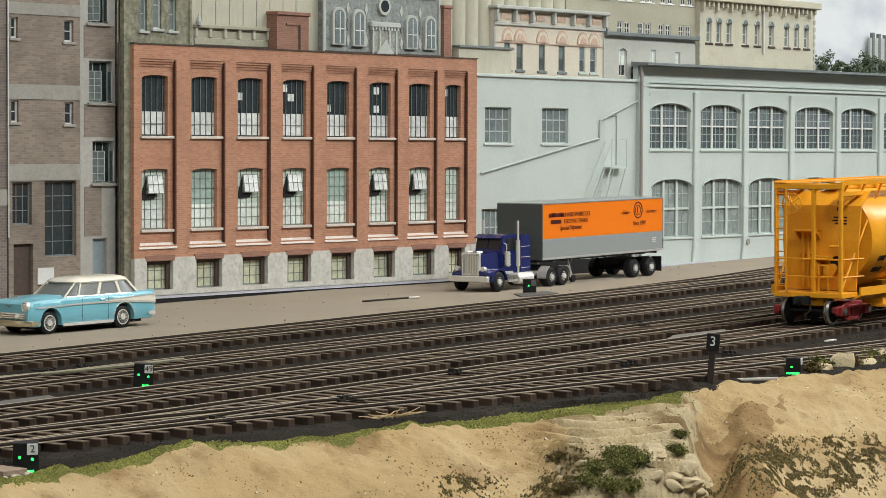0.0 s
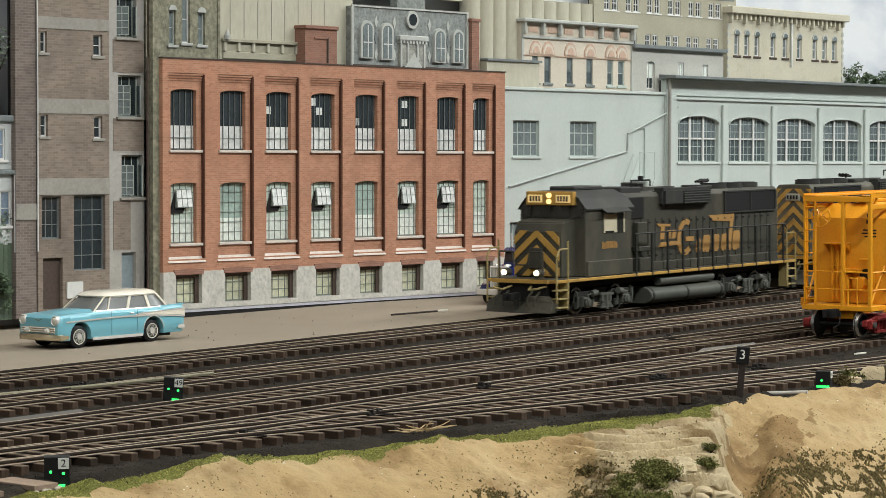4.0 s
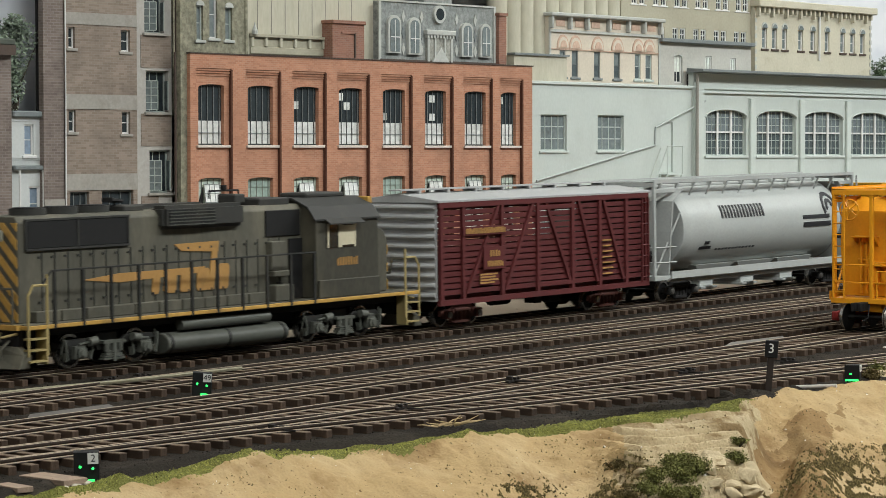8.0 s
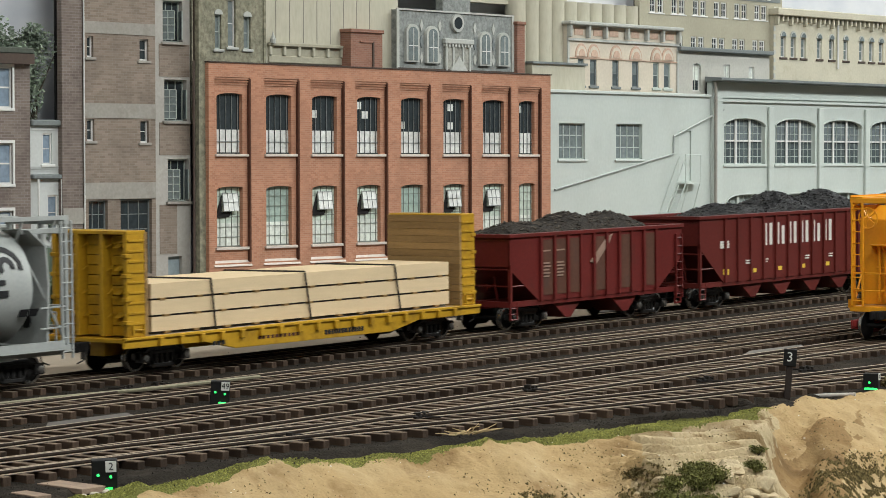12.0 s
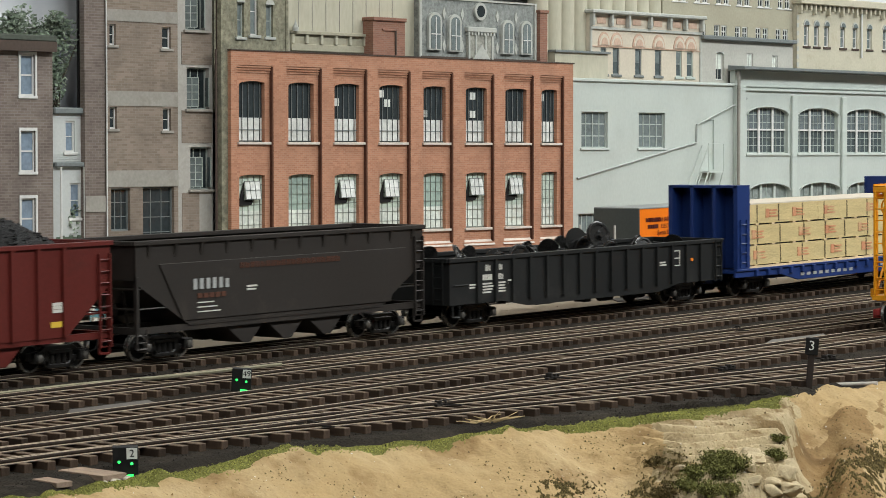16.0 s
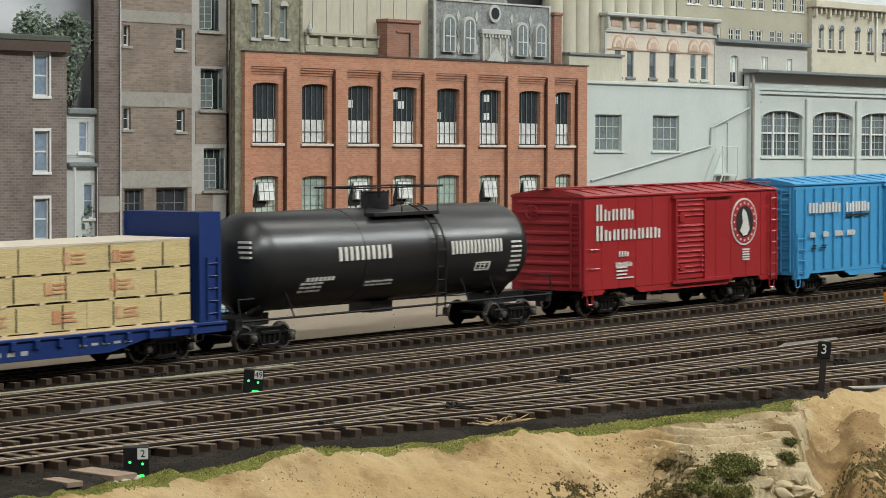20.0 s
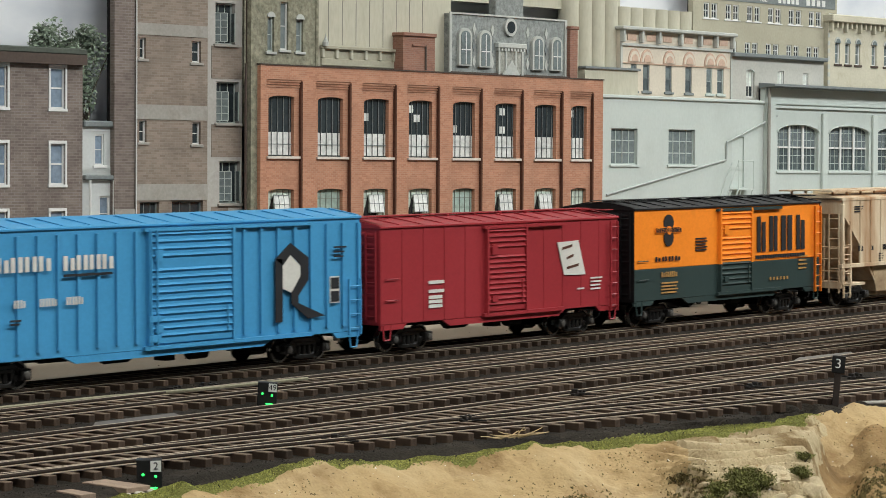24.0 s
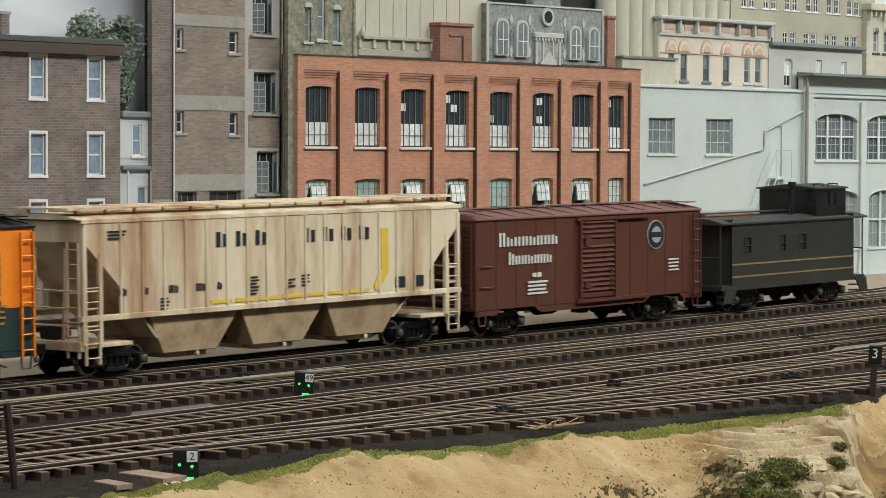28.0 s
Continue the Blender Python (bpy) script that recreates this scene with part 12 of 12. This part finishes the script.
# -- loose ends of the yard: switch rod, pale closure rail, small hardware on the ties --
M_palerail = shade("pale_lichen_rail", (0.20, 0.185, 0.125), 0.7, vary=0.3, dirt=(0.10, 0.08, 0.06), dirt_amount=0.25, dirt_scale=60)
bm = B()
wire(bm, [(0.86, 1.0365, -0.0006), (0.967, 1.0340, -0.0006), (1.030, 1.0240, -0.0006), (1.120, 1.0190, -0.0006)], 0.0011, 6)
solid("closure_rail", bm, M_palerail, "pale closure rail lying beside the yard track", "rail")
M_iron = shade("black_switch_iron", (0.020, 0.017, 0.015), 0.6, vary=0.3)
rnd = random.Random(31)
for x, y, a in ((1.030, 1.040, 12), (1.055, 1.037, -20), (1.245, 0.7870, -8), (1.330, 0.7700, -8), (1.010, 0.8090, 6), (0.905, 0.8020, 0), (1.150, 0.8420, 5), (1.480, 0.9300, 0)):
    sw = root("switch_gear", "small black switch iron lying on the ties", "switch gear", pose(x, y, TIE_TOP, 0, 0, a), "switch gear")
    bm = B(); bx(bm, -0.006, 0.006, -0.0012, 0.0012, 0, 0.0016)
    part("base_plate", bm, M_iron, sw, bev=0.0003)
    for k in (-0.004, 0.0005, 0.004):
        bm = B(); bx(bm, k, k + 0.0016, -0.0020, 0.0020, 0.0016, 0.0016 + rnd.uniform(0.0008, 0.0022))
        part("lug", bm, M_iron, sw, bev=0.0002)
    bm = B(); rod(bm, (0, -0.012, 0.0010), (0, 0.012, 0.0010), 0.0005, 5)
    part("throw_rod", bm, M_iron, sw)

# ---- moss, scrub, rocks and litter on the bank ----
def crumbs(name, spots, mat, label, category, rnd, parent=None, flat_k=0.7):
    """Many tiny four-sided crumbs, each at (x, y, z, size)."""
    verts, faces = [], []
    for x, y, z, r in spots:
        k = len(verts)
        a = rnd.uniform(0, 6.28)
        for i in range(3):
            verts.append((x + r * math.cos(a + 2.094 * i) * rnd.uniform(0.7, 1.2), y + r * math.sin(a + 2.094 * i) * rnd.uniform(0.7, 1.2), z - r * 0.35 + rnd.uniform(-0.2, 0.2) * r))
        verts.append((x + rnd.uniform(-0.4, 0.4) * r, y + rnd.uniform(-0.4, 0.4) * r, z + r * flat_k * rnd.uniform(0.6, 1.5)))
        faces += [(k, k + 1, k + 3), (k + 1, k + 2, k + 3), (k + 2, k, k + 3), (k + 2, k + 1, k)]
    me = bpy.data.meshes.new(name)
    me.from_pydata(verts, [], faces)
    me.materials.append(mat)
    return tagged(new(name, me), label, category, kind="stuff")


MOSS_X = [0.60, 0.68, 0.74, 0.765, 0.80, 0.85, 0.88, 0.92, 0.96, 1.00, 1.05, 1.08, 1.11, 1.15, 1.175]
MOSS_LO = [0.750, 0.757, 0.764, 0.769, 0.766, 0.768, 0.764, 0.751, 0.742, 0.734, 0.712, 0.702, 0.692, 0.697, 0.700]
MOSS_HI = [0.756, 0.764, 0.772, 0.777, 0.783, 0.785, 0.782, 0.763, 0.754, 0.749, 0.735, 0.724, 0.716, 0.709, 0.706]
M_mossbase = shade("matted_moss", (0.120, 0.120, 0.034), 0.95, vary=0.5, fine=900, coarse=60, bump=1.0, depth=0.0015)
ground.data.materials.append(M_mossbase)
for poly in ground.data.polygons:
    c = poly.center
    if 0.60 < c.x < 1.175:
        lo, hi = float(np.interp(c.x, MOSS_X, MOSS_LO)), float(np.interp(c.x, MOSS_X, MOSS_HI))
        edge = 0.004 * noise.noise(Vector((c.x * 70, c.y * 70, 5)))
        if lo + edge < c.y < hi + edge:
            poly.material_index = 4
rnd = random.Random(11)
spots = []
while len(spots) < 36000:
    x = rnd.uniform(0.60, 1.175)
    lo, hi = float(np.interp(x, MOSS_X, MOSS_LO)), float(np.interp(x, MOSS_X, MOSS_HI))
    y = rnd.gauss((lo + hi) / 2, (hi - lo) * 0.26)
    n = noise.noise(Vector((x * 45, y * 45, 5)))
    if lo - 0.0012 < y < hi + 0.0012 and n > -0.95 + 0.9 * abs((y - (lo + hi) / 2) / (hi - lo)):
        spots.append((x, y, land_z(x, y) + 0.0001, rnd.uniform(0.00025, 0.0006)))
crumbs("moss", spots, M_grass, "bright olive moss along the foot of the track", "moss", rnd)


def scrub(x, y, r, n, seed, mat, name="scrub_bush", label="dark olive scrub bush on the bank", high=0.8, size=0.00065):
    """A low bush: twigs and a loose crown of small leaf crumbs with gaps."""
    rnd = random.Random(seed)
    b = root(name, label, "bush", pose(x, y, land_z(x, y)), "scrub bushes")
    bm = B()
    tips = []
    for k in range(9):
        a, e = rnd.uniform(0, 6.28), rnd.uniform(0.3, 1.3)
        t = Vector((math.cos(a) * math.cos(e), math.sin(a) * math.cos(e), math.sin(e) * high)) * r * rnd.uniform(0.6, 1.0)
        tips.append(t)
        rod(bm, (0, 0, -0.003), t, 0.0006, 4, 0.0002)
    part("twig", bm, M_bark, b)
    verts, faces = [], []
    for i in range(n * 3):
        t = tips[i % len(tips)]
        p = t * rnd.uniform(0.25, 1.05) + Vector((rnd.gauss(0, 1), rnd.gauss(0, 1), rnd.gauss(0, 0.7))) * r * 0.22
        px, py = x + p.x, y + p.y
        floor = land_z(px, py) - land_z(x, y) if i % 3 == 0 else -1
        p.z = max(p.z, floor)
        q = len(verts)
        s = size * rnd.uniform(0.6, 1.5)
        for j in range(3):
            verts.append(p + Vector((rnd.uniform(-1, 1), rnd.uniform(-1, 1), rnd.uniform(-1, 1))) * s)
        faces.append((q, q + 1, q + 2))
    me = bpy.data.meshes.new("crown")
    me.from_pydata(verts, [], faces)
    me.materials.append(mat)
    ob = new("crown", me)
    ob.parent = b
    return b


M_bush2 = shade("brown_olive_scrub", (0.105, 0.081, 0.034), 0.95, vary=0.4, island=0.6, bump=0)
for i, (x, y, r) in enumerate(((1.0360, 0.6552, 0.0085), (1.0260, 0.6560, 0.0090), (1.0260, 0.6440, 0.0095), (1.0135, 0.6475, 0.0100), (1.0020, 0.6520, 0.0085), (1.0000, 0.6450, 0.0090), (1.0140, 0.6390, 0.0095),
                               (0.9890, 0.6480, 0.0080), (1.0190, 0.6500, 0.0090))):
    scrub(x, y, r, int(90000 * r), 1 + i, M_bush, high=0.42, size=0.0007)
scrub(1.0560, 0.6400, 0.006, 500, 13, M_bush, high=0.6, size=0.0007)
scrub(1.0830, 0.6550, 0.005, 250, 16, M_bush, high=0.3, size=0.0007)
scrub(1.0130, 0.6800, 0.007, 400, 14, M_bush2, label="sparse brown-olive scrub on the bank", high=0.3, size=0.0007)
scrub(0.9795, 0.6540, 0.008, 500, 15, M_bush2, label="sparse brown-olive scrub on the bank", high=0.3, size=0.0007)
# thin flock that lies on the slope in ragged patches
rnd = random.Random(77)
spots = []
for x, y, rx, ry, n in ((1.160, 0.640, 0.030, 0.011, 2600), (1.137, 0.6255, 0.026, 0.010, 2600), (1.195, 0.622, 0.034, 0.010, 2600), (1.238, 0.628, 0.016, 0.009, 1100), (1.215, 0.640, 0.010, 0.005, 350),
                        (1.120, 0.641, 0.010, 0.008, 500), (0.955, 0.694, 0.024, 0.008, 700), (1.000, 0.672, 0.020, 0.010, 1000), (0.985, 0.660, 0.020, 0.010, 900), (1.105, 0.650, 0.008, 0.006, 300)):
    made = 0
    for k in range(n * 4):
        px, py = rnd.gauss(x, rx * 0.55), rnd.gauss(y, ry * 0.55)
        w = 0.6 * noise.noise(Vector((px * 60, py * 110, 4.0))) + 0.8 * noise.noise(Vector((px * 230, py * 260, 8.0)))
        if w > 0.02 + rnd.uniform(-0.15, 0.15) and made < n:
            spots.append((px, py, land_z(px, py) + 0.0001, rnd.uniform(0.0004, 0.0010)))
            made += 1
crumbs("slope_flock", spots, M_bush2, "dark brown-olive flock in ragged patches on the slope", "ground cover", rnd, flat_k=0.9)
for i, (x, y, r, m) in enumerate(((1.330, 0.709, 0.010, M_bush), (1.352, 0.703, 0.009, M_bush2), (1.385, 0.706, 0.012, M_bush), (1.312, 0.702, 0.007, M_bush2), (1.405, 0.698, 0.010, M_bush2))):
    scrub(x, y, r, int(60000 * r), 40 + i, m, label="low dark green scrub at the track edge", high=0.6, size=0.0009)

M_grit = shade("brown_earth_grit", (0.215, 0.140, 0.068), 0.95, vary=0.3, island=0.6, bump=0)
rnd = random.Random(91)
spots = []
while len(spots) < 900:
    x = rnd.uniform(0.62, 1.42)
    y = edge_y(x) - 0.006 - abs(rnd.gauss(0, 0.05))
    if noise.noise(Vector((x * 30, y * 30, 2.0))) + 0.5 * noise.noise(Vector((x * 120, y * 120, 6.0))) > 0.02:
        spots.append((x, y, land_z(x, y), rnd.choice((0.0003, 0.0004, 0.0005, 0.0007, 0.0010))))
crumbs("earth_grit", spots, M_grit, "brown earth grit strewn over the sandy bank", "grit", rnd, flat_k=0.6)


def boulder(x, y, r, seed, mat, label="pale weathered boulder set in the bank", squash=0.75, sink=0.62):
    rnd = random.Random(seed)
    bm = B()
    bmesh.ops.create_icosphere(bm, subdivisions=3, radius=1.0)
    off = Vector((rnd.uniform(0, 50), rnd.uniform(0, 50), rnd.uniform(0, 50)))
    cuts = [(Vector((rnd.gauss(0, 1), rnd.gauss(0, 1), rnd.gauss(0, 1))).normalized(), rnd.uniform(0.45, 0.80)) for _ in range(12)]
    k = Vector((rnd.uniform(0.8, 1.25), rnd.uniform(0.8, 1.1), squash))
    for v in bm.verts:
        d = v.co.normalized()
        w = 1 + 0.36 * noise.noise(d * 1.4 + off) + 0.20 * noise.noise(d * 4 + off) + 0.05 * noise.noise(d * 11 + off)
        q = d * w
        for nrm, lim in cuts:
            q -= nrm * max(0.0, q.dot(nrm) - lim) * 0.9
        v.co = Vector((q.x * k.x, q.y * k.y, q.z * k.z)) * r * 1.15
    ob = part("boulder", bm, mat, None, smooth=True, at=pose(x, y, land_z(x, y) + r * squash * (1 - 2 * sink) * 0.5, rnd.uniform(-15, 15), rnd.uniform(-15, 15), rnd.uniform(0, 360)))
    return tagged(ob, label, "boulder", "boulders")


M_boulder = shade("pale_cream_boulder", (0.40, 0.325, 0.205), 0.95, vary=0.22, fine=500, coarse=60, bump=0.5, depth=0.0012, dirt=(0.15, 0.105, 0.055), dirt_amount=0.30, dirt_scale=110)
for i, (x, y, r) in enumerate(((1.0480, 0.6470, 0.0080), (1.0378, 0.6452, 0.0065), (1.0720, 0.6440, 0.0075), (1.0790, 0.6450, 0.0080), (1.0396, 0.6337, 0.0070), (1.0345, 0.6415, 0.0070), (1.0500, 0.6310, 0.0075),
                               (1.0300, 0.6373, 0.0060), (1.0860, 0.6465, 0.0070), (1.0700, 0.6360, 0.0075), (1.0496, 0.6508, 0.0080), (1.0512, 0.6318, 0.0085), (1.0475, 0.6273, 0.0085), (1.0364, 0.6300, 0.0080), (1.0610, 0.6370, 0.0075), (1.0002, 0.6577, 0.0040), (0.9990, 0.6620, 0.0045), (1.0600, 0.6330, 0.0065), (1.0640, 0.6440, 0.0050))):
    boulder(x, y, r * 0.72, 60 + i, M_boulder, squash=0.62)
for i, (x, y, r) in enumerate(((1.345, 0.7020, 0.0085), (1.371, 0.6990, 0.0075), (1.395, 0.7010, 0.0080), (1.327, 0.7035, 0.0045), (1.415, 0.6950, 0.007))):
    boulder(x, y, r, 90 + i, M_boulder, "pale boulder lying at the track edge")

# dry twigs by the track
M_twig = shade("dry_straw_twig", (0.42, 0.31, 0.17), 0.9, vary=0.2)
rnd = random.Random(5)
tw = root("dry_twig_bundle", "bundle of dry straw-coloured twigs lying on the cinders", "twigs", pose(0.985, 0.762, land_z(0.985, 0.762)))
for k, (a, l, up, ox) in enumerate(((-38, 0.026, 0.10, -0.010), (-25, 0.024, 0.25, -0.006), (-60, 0.012, 0.9, 0.002), (-120, 0.010, 0.8, 0.004), (-42, 0.030, 0.15, 0.0), (-30, 0.020, 0.35, 0.006), (140, 0.018, 0.15, 0.0), (120, 0.014, 0.4, 0.003), (-50, 0.022, 0.2, 0.008), (155, 0.022, 0.10, -0.004))):
    bm = B()
    d = Vector((math.cos(math.radians(a)), math.sin(math.radians(a)), up)).normalized()
    p = Vector((ox, -ox * 0.7, 0.0008))
    pts = [p * 0.6 + d * l * 0.62 * j / 3 + Vector((rnd.uniform(-1, 1), rnd.uniform(-1, 1), rnd.uniform(0, 1))) * 0.0009 for j in range(4)]
    for j in range(3):
        rod(bm, pts[j], pts[j + 1], 0.00042 - 0.0001 * j, 5)
    part("twig", bm, M_twig, tw)

# chips and crumbs strewn on the sand, cinders between the tracks
spots = []
while len(spots) < 150:
    x, y = rnd.uniform(0.62, 1.45), rnd.uniform(0.60, 0.79)
    d = edge_y(x) - y
    if -0.004 < d < 0.12:
        spots.append((x, y, land_z(x, y) + 0.0003, rnd.choice((0.0003, 0.0004, 0.0005, 0.0006, 0.0009)) * rnd.uniform(0.7, 1.2)))
crumbs("plaster_chips", spots, S_chip, "white chips strewn over the sand", "chips", rnd, flat_k=0.5)
spots = []
while len(spots) < 2600:
    x, y = rnd.uniform(0.66, 1.45), rnd.uniform(0.57, 0.78)
    d = edge_y(x) - y
    n = noise.noise(Vector((x * 26, y * 26, 9))) + 0.5 * noise.noise(Vector((x * 80, y * 80, 9)))
    if 0.012 < d < 0.16 and n > 0.30 - 1.6 * (d - 0.03):
        spots.append((x, y, land_z(x, y), rnd.uniform(0.0003, 0.0008)))
crumbs("scrub_litter", spots, M_bush2, "dark brown-green litter strewn over the slope", "litter", rnd)
M_cinder = shade("cinder_lumps", (0.030, 0.026, 0.023), 0.9, vary=0.4, island=0.7, bump=0)
spots = []
while len(spots) < 9000:
    x, y = rnd.uniform(0.70, 1.9), rnd.uniform(0.70, 1.15)
    d = edge_y(x) - y
    if d < 0.004 and (d > -0.05 or rnd.random() < 0.35):
        spots.append((x, y, land_z(x, y), rnd.uniform(0.0004, 0.0010)))
crumbs("cinders", spots, M_cinder, "dark cinders lying between and before the tracks", "cinders", rnd)
M_speck = shade("brown_speck", (0.09, 0.07, 0.05), 0.9, vary=0.3, island=0.5)
spots = [(rnd.uniform(1.10, 2.2), rnd.uniform(1.16, 1.36), PAVE_Z + 0.0001, rnd.uniform(0.0004, 0.0010)) for _ in range(70)]
crumbs("paving_grit", spots, M_speck, "small brown grit lying on the paving", "grit", rnd)

# ---- the tracks themselves, ties as single pieces where the camera sees them near ----
track("railway_track", (-4.6, 9.2, lambda x: Y_A, False), (0.95, 2.9), None, "through track of brown steel rails on dark wooden ties")
track("railway_track", (-1.5, 4.3, lambda x: Y_B, False), (0.85, 2.6), None, "yard track of brown steel rails on dark wooden ties")
track("railway_track", (-1.5, 4.3, lambda x: Y_C, False), (0.78, 2.5), None, "yard track of brown steel rails on dark wooden ties")
track("railway_track", (-1.5, 4.3, line_d, True), (0.66, 2.4), None, "siding of brown steel rails holding the orange hopper", long_span=(0.80, 1.07))
track("railway_track", (0.70, 1.88, line_e, True), (1.07, 1.60), None, "front siding that splits off at a turnout", tie_from=1.072)
track("railway_track", (1.62, 4.2, line_f, True), (1.98, 2.6), None, "branch that splits off towards the paved yard", tie_from=1.98)
motions()
